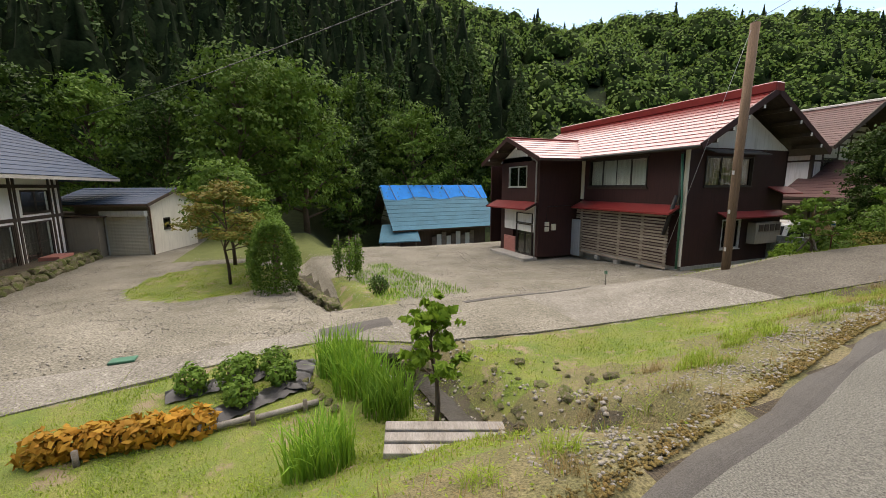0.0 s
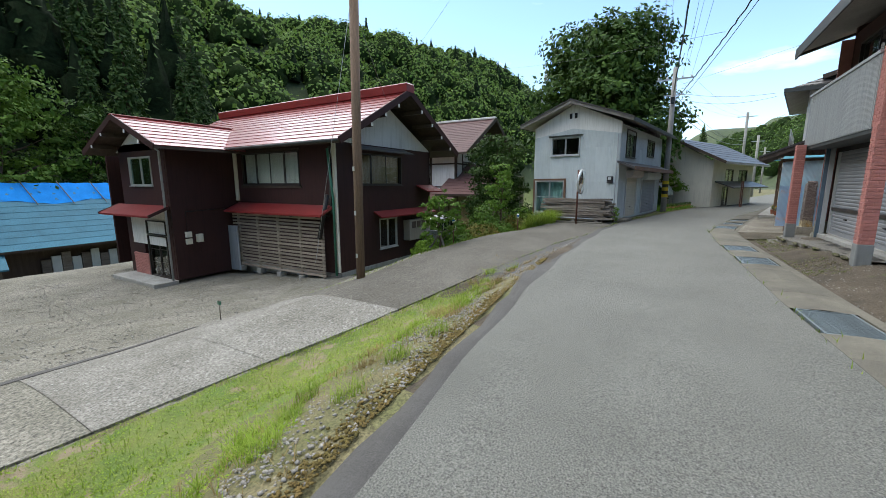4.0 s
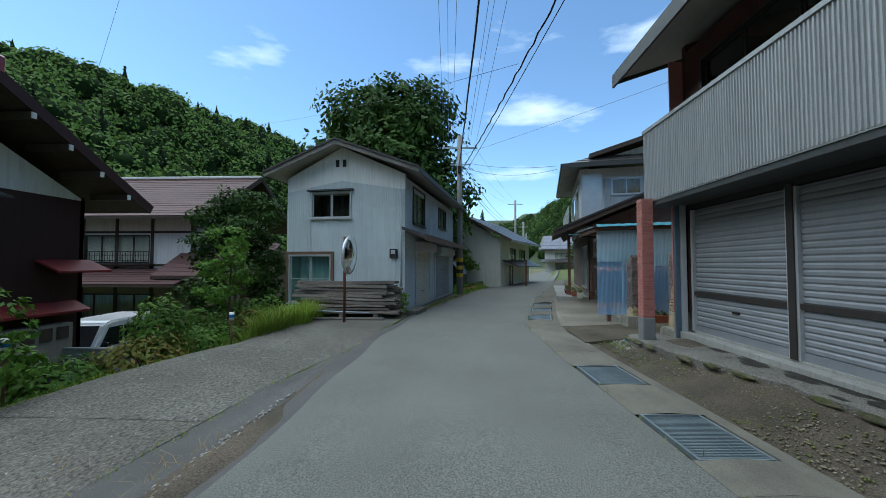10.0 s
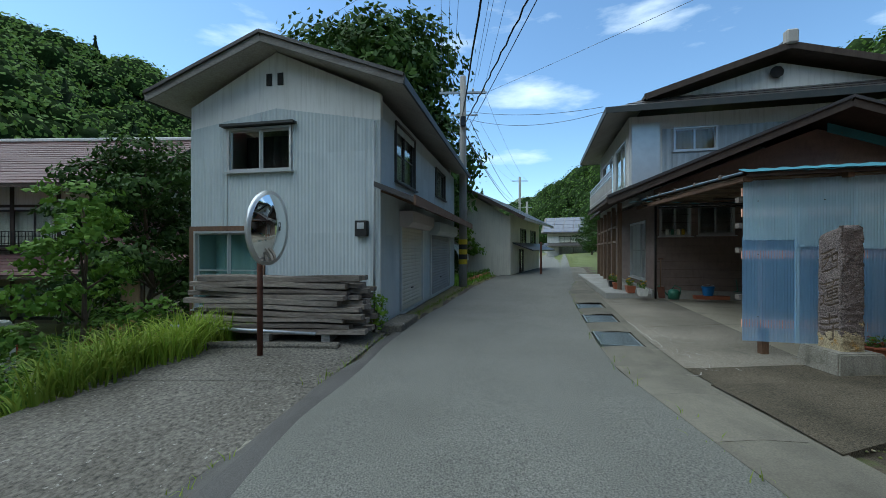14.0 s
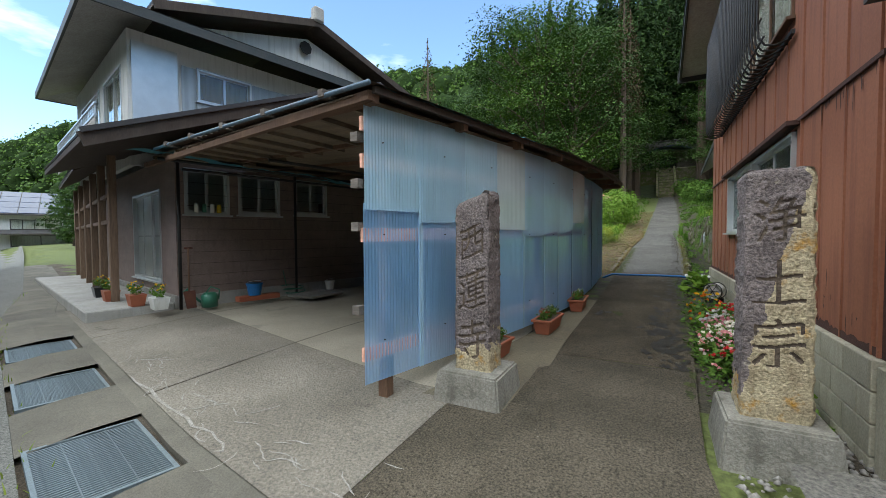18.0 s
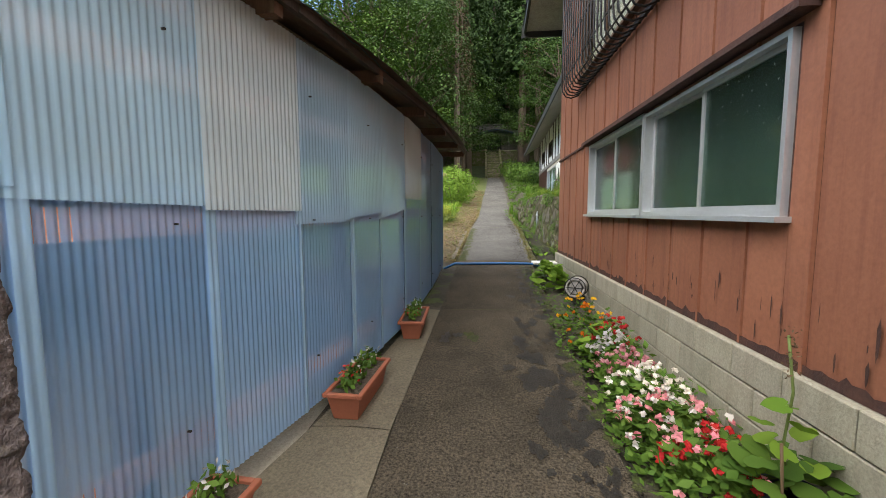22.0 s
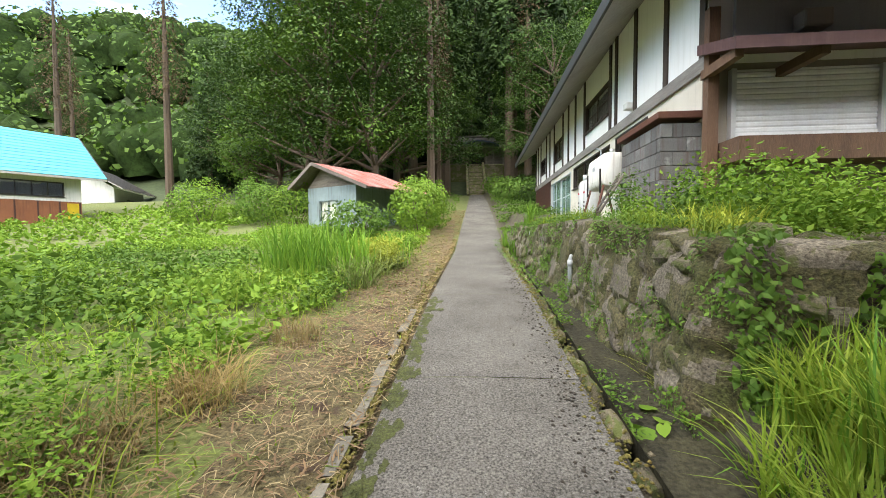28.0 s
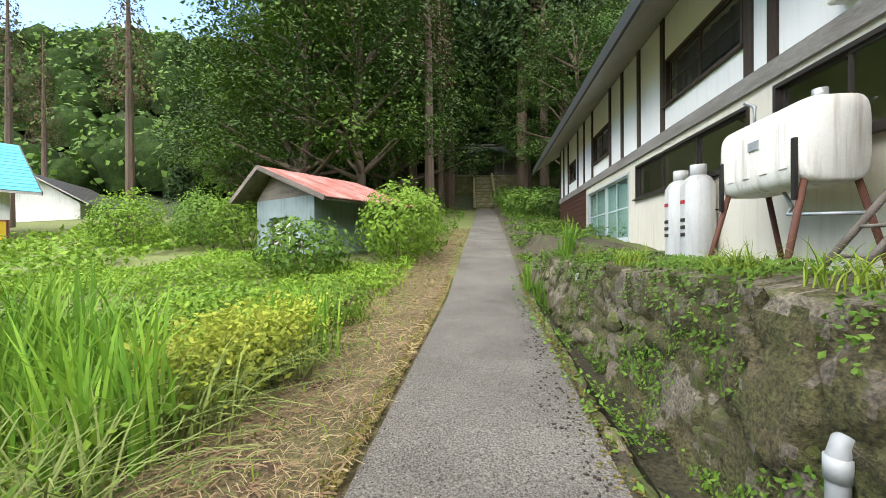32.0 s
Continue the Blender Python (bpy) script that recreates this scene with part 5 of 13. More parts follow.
# rust eaten into the lower edge and run down from the lap
def rust_runs(name, z, n, fall, rise, seed):
    r = random.Random(seed)
    bm = bmesh.new()
    d = 0.0165
    def at(a, h):
        return bm.verts.new(spot("x", SX1 - 0.03, 1, a, d, h))
    for k in range(n):
        a, w = r.uniform(SY0 + 0.05, SY1 - 0.3), r.uniform(0.003, 0.011)
        if z > 1 and -8.7 < a < -4.7:
            continue
        h = fall * r.random() ** 2 + 0.02
        z0 = z + (r.uniform(0.02, 0.3) if rise else 0)
        z0, z1 = (z0, z0 + h) if rise else (z - h, z)
        bm.faces.new([at(a, z0), at(a + w * 0.7, z0 + 0.2 * h), at(a + w, z0 + 0.7 * h), at(a + w * 0.4, z1), at(a - w * 0.6, z0 + 0.75 * h), at(a - w * 0.4, z0 + 0.2 * h)])
    if rise:
        a = SY0
        h0 = 0.05
        while a < SY1 - 0.22:
            b, h1 = a + r.uniform(0.02, 0.06), r.uniform(0.035, 0.06) + (0.03 if r.random() < 0.1 else 0)
            b = min(b, SY1 - 0.2)
            bm.faces.new([at(a, z - 0.004), at(b, z - 0.004), at(b, z + h1), at(a, z + h0)])
            a, h0 = b, h1
    tagged(part(name, bm, "tin_lap", shop, "dark rust eaten into the tin"), kind="stuff")


rust_runs("rust_stain", 0.524, 90, 0.2, True, 3)
rust_runs("rust_stain", 2.256, 80, 0.22, False, 4)
# concrete block footing on the alley side
blocks = thing("block_footing", Matrix(), "weathered pale concrete block footing of the red building", "wall", kind="structure")
made_block = {}
for row in range(-1, 3):
    y = SY0 + (0.2 if row % 2 else 0)
    while y < SY1 - 0.15:
        ln = min(0.39, SY1 - 0.15 - y)
        key = round(ln, 2)
        if key not in made_block:
            bm = bmesh.new()
            box(bm, -0.06, 0.06, 0.004, ln - 0.004, 0.004, 0.186)
            bmesh.ops.bevel(bm, geom=bm.edges[:], offset=0.006, segments=1, affect="EDGES")
            me = bpy.data.meshes.new("block")
            bm.to_mesh(me)
            bm.free()
            me.materials.append(M["block"])
            made_block[key] = me
        shared("block", made_block[key], blocks, Matrix.Translation((SX1 - 0.03, y, -0.05 + row * 0.19)))
        y += 0.39
for h in win_low:
    win = window(shop, "x", SX1 - 0.02, 1, *h, panes=2, frame_mat="alu", glass="frost_green", fw=0.03, proud=0.03, back="inner_green", back_d=0.26)
    bm = bmesh.new()
    rs_ = random.Random(8)
    half = (h[0] + h[1]) / 2
    for i in range(16):
        for j in range(8):
            a_, z_ = h[0] + 0.1 + (h[1] - h[0] - 0.2) * (i + 0.5 * (j % 2)) / 15.5 + rs_.uniform(-0.015, 0.015), h[2] + 0.1 + (h[3] - h[2] - 0.2) * j / 7 + rs_.uniform(-0.015, 0.015)
            if abs(a_ - half) < 0.06 or a_ > h[1] - 0.08 or rs_.random() < 0.2:
                continue
            d_ = (-0.06 if a_ < half else -0.03) + 0.003
            t_ = rs_.uniform(0, 3.14)
            for q in (0, 2.1, 4.2):
                ca, sa = math.cos(t_ + q) * 0.012, math.sin(t_ + q) * 0.012
                bm.faces.new([bm.verts.new(spot("x", SX1 - 0.02, 1, a_ + u, d_, z_ + v_)) for u, v_ in ((-ca * 0.2 - sa * 0.18, -sa * 0.2 + ca * 0.18), (-ca * 0.2 + sa * 0.18, -sa * 0.2 - ca * 0.18), (ca, sa))])
    part("etched_star", bm, "etched", win)
bm = bmesh.new()
wbox(bm, "x", SX1 - 0.02, 1, -8.6, -4.75, 0, 0.1, 2.23, 2.27)
part("window_hood", bm, "tin_lap", shop)
bx("wardrobe", "curtain", shop, 19.3, 19.38, -8.3, -7.3, 0.75, 1.75, 0.06, label="pale sacks standing inside the window")
bx("inner_shelf", "green_plastic", shop, 18.8, 19.15, -6.9, -5.2, 0.6, 1.55, 0.03)
bx("hung_cloth", "red_cloth", shop, 19.3, 19.36, -8.1, -7.4, 1.78, 2.15, 0.02)
# upper window behind a rusty iron grille that bellies out
window(shop, "x", SX1 - 0.02, 1, -9.1, -5.0, 3.3, 4.75, panes=4, frame_mat="brown_wood", glass="glass", back="curtain")
gr = part("window_grille", (lambda b: (wbox(b, "x", SX1, 1, -9.2, -4.88, 0.0, 0.03, 3.1, 3.14), wbox(b, "x", SX1, 1, -9.2, -4.88, 0.0, 0.03, 4.85, 4.89), b)[-1])(bmesh.new()), "black_metal", shop, "rusty black iron window grille")
y = -9.15
while y < -4.9:
    pipe("grille_bar", "black_metal", gr, [(SX1, y, 3.1), (SX1 + 0.12, y, 3.06), (SX1 + 0.2, y, 3.08), (SX1 + 0.25, y, 3.16), (SX1 + 0.26, y, 3.28), (SX1 + 0.26, y, 4.8), (SX1, y, 4.87)], 0.011, 6)
    y += 0.13
for z, d in ((3.13, 0.225), (3.3, 0.25), (3.72, 0.25), (4.25, 0.25)):
    pipe("grille_rail", "black_metal", gr, [(SX1 + d, -9.18, z), (SX1 + d, -4.9, z)], 0.01, 5)
# rusty sheets on the yard side
bands = [(0.28, 2.25), (2.23, 4.02), (4.0, 5.6)]
for k, (z0, z1) in enumerate(bands):
    y = SY1 - 0.08
    i = 0
    while y > SY0 + 0.1:
        w = min(0.78, y - SY0)
        corrugated("tin_sheet", "rust_tin", shop, (SX0 - 0.01 - 0.008 * (k + i % 2), y, z0), (0, -1, 0), (0, 0, 1), w, z1 - z0, pitch=0.19 if k else 0.11, amp=0.004 if k else 0.007)
        y -= 0.75
        i += 1
    bm = bmesh.new()
    wbox(bm, "x", SX0, -1, SY0, SY1 - 0.08, 0, 0.035, z1 - 0.03, z1)
    part("lap_seam", bm, "tin_lap", shop)
# shutters
roller_shutter(shop, "y", SY1 - 0.02, 1, 15.03, 17.08, 0.2, 2.36, "shutter", slot=True)
roller_shutter(shop, "y", SY1 - 0.02, 1, 17.2, 19.28, 0.2, 2.36, "shutter", slot=True)
for a0, a1 in ((15.03, 17.08), (17.2, 19.28)):
    bm = bmesh.new()
    wbox(bm, "y", SY1, 1, a0 + 0.03, a1 - 0.03, -0.03, 0.0, 0.83, 0.9)
    part("shutter_band", bm, "alu_dark", shop)
bm = bmesh.new()
wbox(bm, "y", SY1, 1, 17.09, 17.19, -0.05, 0.03, 0.2, 2.4)
part("mullion", bm, "alu_dark", shop)
bx("sill_step", "clean_concrete", shop, SX0, SX1 - 0.1, SY1 + 0.01, SY1 + 0.18, -0.2, 0.17, 0.01)
# brick-tiled pillars on concrete feet and the corner strips
for px, pc, hw_ in ((15.02, -2.5, 0.11), (19.4, -2.28, 0.1)):
    core = bx("pillar", "mortar", shop, px - hw_, px + hw_, pc - hw_, pc + hw_, 0.4, 2.58)
    bx("pillar_foot", "block_grey", shop, px - hw_ - 0.01, px + hw_ + 0.01, pc - hw_ - 0.01, pc + hw_ + 0.01, -0.2, 0.42, 0.015)
    brick_face(core, "x", px - hw_, -1, pc - hw_, pc + hw_, 0.42, 2.58)
    brick_face(core, "x", px + hw_, 1, pc - hw_, pc + hw_, 0.42, 2.58)
    brick_face(core, "y", pc + hw_, 1, px - hw_, px + hw_, 0.42, 2.58)
corner = bx("corner_strip", "mortar", shop, 19.462, SX1 + 0.0, -3.06, -2.81, 0.5, 5.2)
brick_face(corner, "x", SX1 + 0.0, 1, -3.06, -2.81, 0.5, 4.4)
bx("steel_post", "steel_blue", shop, 19.405, 19.458, -2.98, -2.82, 0.02, 2.52, 0.006, "weathered blue-grey steel guide post of the shutter")
bx("shutter_guide", "alu", shop, 19.36, 19.4, -3.0, -2.9, 0.02, 2.5, 0.004)
corner = bx("corner_strip", "mortar", shop, SX0 - 0.0, 15.02, -3.2, SY1 + 0.1, 0.45, 5.2)
brick_face(corner, "x", SX0 - 0.0, -1, -3.2, SY1 + 0.1, 0.45, 5.2)
# balcony: floor, ribbed parapet, brick end
bx("balcony_floor", "fascia_dark", shop, 14.95, 19.66, SY1 + 0.01, -2.42, 2.46, 2.62)
bm = bmesh.new()
box(bm, 15.28, 19.66, -2.42, -2.404, 2.54, 3.9)
parapet = part("parapet", bm, "parapet_grey", shop, "grey ribbed metal balcony parapet")
bm = bmesh.new()
hexa(bm, [(0, -2.405, 2.56), (0.03, -2.405, 2.56), (0.024, -2.388, 2.56), (0.006, -2.388, 2.56), (0, -2.405, 3.86), (0.03, -2.405, 3.86), (0.024, -2.388, 3.86), (0.006, -2.388, 3.86)])
rib = part("rib", bm, "parapet_grey", parapet)
rib.location.x = 15.3
for k in range(1, 84):
    shared("rib", rib.data, parapet, Matrix.Translation((15.3 + k * 0.052, 0, 0)))
bm = bmesh.new()
box(bm, 15.28, 19.66, -2.45, -2.37, 3.87, 3.93)
part("parapet_cap", bm, "parapet_grey", shop)
core = bx("balcony_end", "mortar", shop, 14.93, 15.28, SY1 + 0.0, -2.42, 2.57, 3.98)
brick_face(core, "x", 14.93, -1, SY1 + 0.02, -2.42, 2.58, 3.98)
brick_face(core, "y", -2.42, 1, 14.93, 15.28, 2.58, 3.98)
core = bx("balcony_end", "galv", shop, 19.66, 19.7, SY1 + 0.0, -2.42, 2.57, 3.9)
window(shop, "y", SY1, 1, 15.9, 18.9, 4.1, 4.95, panes=3, frame_mat="alu_dark", glass="glass")
# roof: eaves front and back, dark fascia, pale soffit
RE, RZ, RR = -2.05, 5.12, 6.75
ym = (SY0 + SY1) / 2
for e, s in ((RE, 1), (SY0 - 1.0, -1)):
    slab("roof_deck", "soffit", shop, [(14.35, e, RZ + 0.12), (20.1, e, RZ + 0.12), (20.1, ym, RR), (14.35, ym, RR)], 0.1)
    courses(shop, "dark_roof", (14.33, e + 0.03 * s, RZ + 0.13), (20.12, e + 0.03 * s, RZ + 0.13), (14.33, ym, RR + 0.01), (20.12, ym, RR + 0.01), 9)
    bx("fascia", "fascia_dark", shop, 14.3, 20.14, min(e, e + 0.04 * s), max(e, e + 0.04 * s), RZ - 0.1, RZ + 0.15)
    for xb in (14.32, 20.08):
        verge(shop, "fascia_dark", (xb, e, RZ + 0.06), (xb, ym, RR - 0.02), 0.05, 0.22)
bx("ridge_cap", "dark_roof", shop, 14.3, 20.14, ym - 0.12, ym + 0.12, RR - 0.02, RR + 0.1, 0.02)
bx("plinth_step", "block", shop, 19.462, 19.515, -3.18, -2.815, -0.25, 0.49, 0.006)

# things on the lot beside the shop
pole = thing("utility_pole", pose(11.55, -2.08, -0.1), "tall grey concrete utility pole with straps and a conduit", "utility pole")
bm = bmesh.new()
tube(bm, [(0, 0, -0.2), (0, 0, 4), (0, 0, 9.5)], [0.19, 0.165, 0.13], 20)
part("shaft", bm, "pole_concrete", pole, smooth=True)
bm = bmesh.new()
tube(bm, [(0.02, 0.19, 0.0), (0.02, 0.19, 2.6), (0.0, 0.16, 5.0)], 0.022, 8)
part("conduit", bm, "pvc", pole, smooth=True)
for z in (0.75, 1.7, 2.45, 3.05, 3.6):
    bm = bmesh.new()
    tube(bm, [(0, 0, z), (0, 0, z + 0.025)], 0.2 - 0.006 * z, 20)
    part("strap", bm, "galv", pole)
for z, a in ((1.9, 200), (2.7, 20), (2.3, 100), (3.3, 200), (3.9, 20)):
    c, s = math.cos(radians(a)), math.sin(radians(a))
    pipe("step_bolt", "rust_metal", pole, [(0.15 * c, 0.15 * s, z), (0.36 * c, 0.36 * s, z)], 0.009, 6)
bm = bmesh.new()
tube(bm, [(0.1, 0.15, 3.6), (-0.05, 0.2, 3.3), (0.0, 0.19, 2.9), (0.08, 0.17, 2.5)], 0.01, 6)
part("cable", bm, "black_metal", pole, smooth=True)

tarp = thing("blue_tarp_heap", pose(13.25, -4.85, 0.05) @ Matrix.Diagonal((0.85, 0.8, 0.95, 1)), "bright blue plastic tarp thrown over a heap on the gravel", "tarp")
bm = bmesh.new()
n = 26
gv = [[None] * (n + 1) for _ in range(n + 1)]
for i in range(n + 1):
    for j in range(n + 1):
        u, v = i / n * 2 - 1, j / n * 2 - 1
        body = max(0.0, 1 - max(abs(u), abs(v)) ** 3.2)
        fold = 0.05 * math.sin(9 * u + 4 * v) * math.sin(5 * v - 2 * u) + 0.035 * math.sin(16 * v + 5 * u)
        gv[i][j] = bm.verts.new((u * 0.95 * (1 + 0.08 * math.sin(7 * v)), v * 1.35 * (1 + 0.06 * math.sin(6 * u)), 0.02 + 0.72 * body ** 0.7 * (1 - 0.25 * u * v) + fold * (0.25 + body)))
for i in range(n):
    for j in range(n):
        bm.faces.new((gv[i][j], gv[i + 1][j], gv[i + 1][j + 1], gv[i][j + 1]))
part("sheet", bm, "tarp", tarp, smooth=True)
ladder = thing("aluminium_ladder", pose(13.2, -5.0, 0.68, 0, 4, 78), "grey aluminium ladder lying on the tarp heap", "ladder")
for s in (-0.18, 0.18):
    bx("rail", "galv", ladder, -1.4, 1.4, s - 0.015, s + 0.015, 0, 0.06)
for k in range(9):
    bx("rung", "galv", ladder, -1.25 + k * 0.3, -1.22 + k * 0.3, -0.165, 0.165, 0.015, 0.045)
slabs = thing("fallen_wall_tiles", pose(14.3, -3.5, 0.2, -28, 0, 80) @ Matrix.Diagonal((1.25, 1.1, 1, 1)), "broken piece of pink brick-tiled cladding leaning on the ground", "rubble")
core = bx("backing", "clean_concrete", slabs, -0.5, 0.5, -0.32, 0.32, 0.02, 0.06)
made_b = {}
for i in range(5):
    for j in range(8):
        bm_key = "t"
        if bm_key not in made_b:
            bm = bmesh.new()
            box(bm, 0.004, 0.194, 0.003, 0.073, 0.06, 0.075)
            me = bpy.data.meshes.new("brick")
            bm.to_mesh(me)
            bm.free()
            me.materials.append(M["brick_tile"])
            made_b[bm_key] = me
        shared("brick", made_b[bm_key], core, Matrix.Translation((-0.5 + 0.2 * i, -0.32 + 0.078 * j, 0)))

# ---- two carved stone pillars ----
def glyph_mask(char, nx, nz, slant):
    """Cells of a square grid that a character of the built-in font covers."""
    cu = bpy.data.curves.new("glyph", "FONT")
    cu.body = char
    ob = bpy.data.objects.new("glyph", cu)
    scene.collection.objects.link(ob)
    bpy.context.view_layer.update()
    ev = ob.evaluated_get(bpy.context.evaluated_depsgraph_get())
    me = ev.to_mesh()
    me.calc_loop_triangles()
    co = np.array([v.co[:2] for v in me.vertices])
    tri = np.array([t.vertices[:] for t in me.loop_triangles])
    ev.to_mesh_clear()
    bpy.data.objects.remove(ob)
    bpy.data.curves.remove(cu)
    lo, hi = co.min(0), co.max(0)
    co = (co - lo) / (hi - lo)
    gx_, gz_ = np.meshgrid((np.arange(nx) + 0.5) / nx, (np.arange(nz) + 0.5) / nz, indexing="ij")
    gz_ = gz_ - slant * (gx_ - 0.5) + 0.03 * np.sin(gx_ * 5)
    hit = np.zeros((nx, nz), bool)
    for t in tri:
        a, b, c = co[t]
        s0 = (b[0] - a[0]) * (gz_ - a[1]) - (b[1] - a[1]) * (gx_ - a[0])
        s1 = (c[0] - b[0]) * (gz_ - b[1]) - (c[1] - b[1]) * (gx_ - b[0])
        s2 = (a[0] - c[0]) * (gz_ - c[1]) - (a[1] - c[1]) * (gx_ - c[0])
        hit |= ((s0 >= 0) & (s1 >= 0) & (s2 >= 0)) | ((s0 <= 0) & (s1 <= 0) & (s2 <= 0))
    return hit


def stone_pillar(px, py, w, d, h, label, carved, lichen_from, slope):
    base_z = float(alley_z(py)) - 0.02
    st = thing("stone_pillar", pose(px, py, base_z), label, "stone pillar", "gate stones of the alley")
    bm = bmesh.new()
    b, t = 0.3, 0.26
    hexa(bm, [(-b, -b, -0.05), (b, -b, -0.05), (b, b, -0.05), (-b, b, -0.05), (-t, -t, 0.27), (t, -t, 0.27), (t, t, 0.27), (-t, t, 0.27)])
    bmesh.ops.bevel(bm, geom=bm.edges[:], offset=0.015, segments=2, affect="EDGES")
    part("plinth", bm, "plinth_concrete", st, "grey concrete plinth")
    nz, nf, ns = 250, 60, 16
    # chiselled characters, sunk into the front
    cut = np.zeros((nf + 1, nz + 1))
    for char, cz, sw, sh, slant in carved:
        cx, cw, ch = nf // 2, int(nf * sw), int(nz * sh / h)
        m = glyph_mask(char, cw, ch, slant)
        z0 = int(nz * cz / h) - ch // 2
        cut[cx - cw // 2:cx - cw // 2 + cw, z0:z0 + ch] = m
    soft = cut.copy()
    for ax in (0, 1):
        soft = (soft * 2 + np.roll(soft, 1, ax) + np.roll(soft, -1, ax)) / 4
    verts, tags = [], []
    sides = (((-1, -1), (1, -1), ns), ((1, -1), (1, 1), ns), ((1, 1), (-1, 1), nf), ((-1, 1), (-1, -1), ns))
    m = ns * 3 + nf
    for k in range(nz + 1):
        f = k / nz
        for q, (p0, p1, cnt) in enumerate(sides):
            for i in range(cnt):
                u = i / cnt
                sx_, sy_ = w / 2 * (1 - 0.06 * f), d / 2 * (1 - 0.06 * f)
                cx, cy = p0[0] + (p1[0] - p0[0]) * u, p0[1] + (p1[1] - p0[1]) * u
                z = 0.27 + f * (h + slope * cx)
                x, y = cx * sx_, cy * sy_
                v = Vector((x + px, y, z))
                n1 = noise.noise(v * 7) * 0.007 + noise.noise(v * 40) * 0.0022
                pit = max(0.0, noise.noise(v * 55 + Vector((3, 1, 7))) - 0.28) * 0.022
                if q != 2:
                    cell = noise.cell(v * 22)
                    n1 += noise.noise(v * 21) * 0.011 + 0.005 * cell
                near = min(u, 1 - u) * (2 * sx_ if q in (0, 2) else 2 * sy_)
                chip = max(0.0, 1 - near / 0.03) * (0.006 + 0.014 * max(0.0, noise.noise(v * 11)))
                top = max(0.0, (f - 0.965) / 0.035)
                inn = pit + chip - n1 + 0.03 * top * top
                deep = 0.0
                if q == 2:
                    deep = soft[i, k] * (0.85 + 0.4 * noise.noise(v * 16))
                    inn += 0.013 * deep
                if q == 0 or q == 2:
                    y -= cy * inn
                    x *= 1 - 0.02 * top
                else:
                    x -= cx * inn
                    y *= 1 - 0.02 * top
                if near < 0.012:
                    x, y = x * (1 - 0.3 * chip / sx_), y * (1 - 0.3 * chip / sy_)
                verts.append((x, y, z + 0.01 * top * noise.noise(v * 14)))
                low = f * h < lichen_from(x) + 0.16 * noise.noise(v * 5) + 0.1 * noise.noise(v * 14) + 0.05 * noise.noise(v * 37)
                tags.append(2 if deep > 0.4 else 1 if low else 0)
    verts.append((0, 0, 0.27 + h + 0.004))
    idx = np.arange((nz + 1) * m).reshape(nz + 1, m)
    nxt = np.roll(idx, -1, 1)
    quad = np.stack([idx[:-1], nxt[:-1], nxt[1:], idx[1:]], -1).reshape(-1, 4)
    faces = [tuple(int(c) for c in r) for r in quad] + [(int(idx[-1, i]), int(nxt[-1, i]), len(verts) - 1) for i in range(m)]
    me = bpy.data.meshes.new("shaft")
    me.from_pydata(verts, [], faces)
    for mt in ("stone", "stone_lichen", "stone_groove_shade"):
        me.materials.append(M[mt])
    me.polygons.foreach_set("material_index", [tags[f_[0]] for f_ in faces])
    me.shade_smooth()
    shared("shaft", me, st, Matrix())
    return st


stone_pillar(21.95, -3.17, 0.32, 0.27, 1.43, "dark carved stone pillar with three chiselled characters on a plinth", [("\u897f", 1.06, 0.74, 0.27, 0.12), ("\u84ee", 0.67, 0.8, 0.33, 0.1), ("\u5bfa", 0.26, 0.8, 0.33, 0.1)], lambda x: 0.2 - 0.3 * x, -0.05)
stone_pillar(19.98, -3.2, 0.35, 0.3, 1.5, "tall carved stone pillar, yellow with lichen below, on a plinth", [("\u6d44", 1.2, 0.7, 0.27, 0.1), ("\u571f", 0.83, 0.74, 0.27, 0.08), ("\u5b97", 0.47, 0.74, 0.3, 0.08)], lambda x: 0.85 - 4.2 * (x - 0.02), 0.0)


# ---- translucent sheet wall and carport ----
carport = thing("carport", Matrix(), "lean-to carport walled with blue translucent corrugated sheets", "carport")
WALL_LINE = [(22.64, -2.5), (22.32, -3.9), (22.0, -5.5), (21.84, -7.0), (21.76, -8.6), (21.74, -10.15)]


def wall_at(s):
    """A place on the bending line of the sheet wall, s metres from its front end, and its direction."""
    for a, b in zip(WALL_LINE, WALL_LINE[1:]):
        ln = math.dist(a, b)
        if s <= ln or b == WALL_LINE[-1]:
            f = s / ln
            return Vector((a[0] + (b[0] - a[0]) * f, a[1] + (b[1] - a[1]) * f, 0)), Vector((b[0] - a[0], b[1] - a[1], 0)).normalized()
        s -= ln


def bent_sheet(mat, s0, s1, z0, z1, off, name="plastic_sheet", pitch=0.032, amp=0.0048, slope=0.0, label="", rise=0.0):
    n = max(6, int((s1 - s0) / pitch) * 5)
    bm = bmesh.new()
    cols = []
    for i in range(n + 1):
        s = s0 + (s1 - s0) * i / n
        p, d = wall_at(max(0.0, s))
        out = Vector((d.y, -d.x, 0))
        q = p + out * (off + amp * math.sin(2 * math.pi * s / pitch))
        g = float(alley_z(q.y))
        cols.append((bm.verts.new((q.x, q.y, max(z0 + slope * (s - s0), g + 0.04) if z0 < 0.6 else z0 + rise * (s - s0))), bm.verts.new((q.x, q.y, z1(s) if callable(z1) else z1 + slope * (s - s0)))))
    for a, b in zip(cols, cols[1:]):
        bm.faces.new((a[0], b[0], b[1], a[1]))
    return part(name, bm, mat, carport, label, smooth=True)


def overhang(s):
    return 0.16 + 0.28 * min(1.0, max(0.0, (s - 2.5) / 5.0))


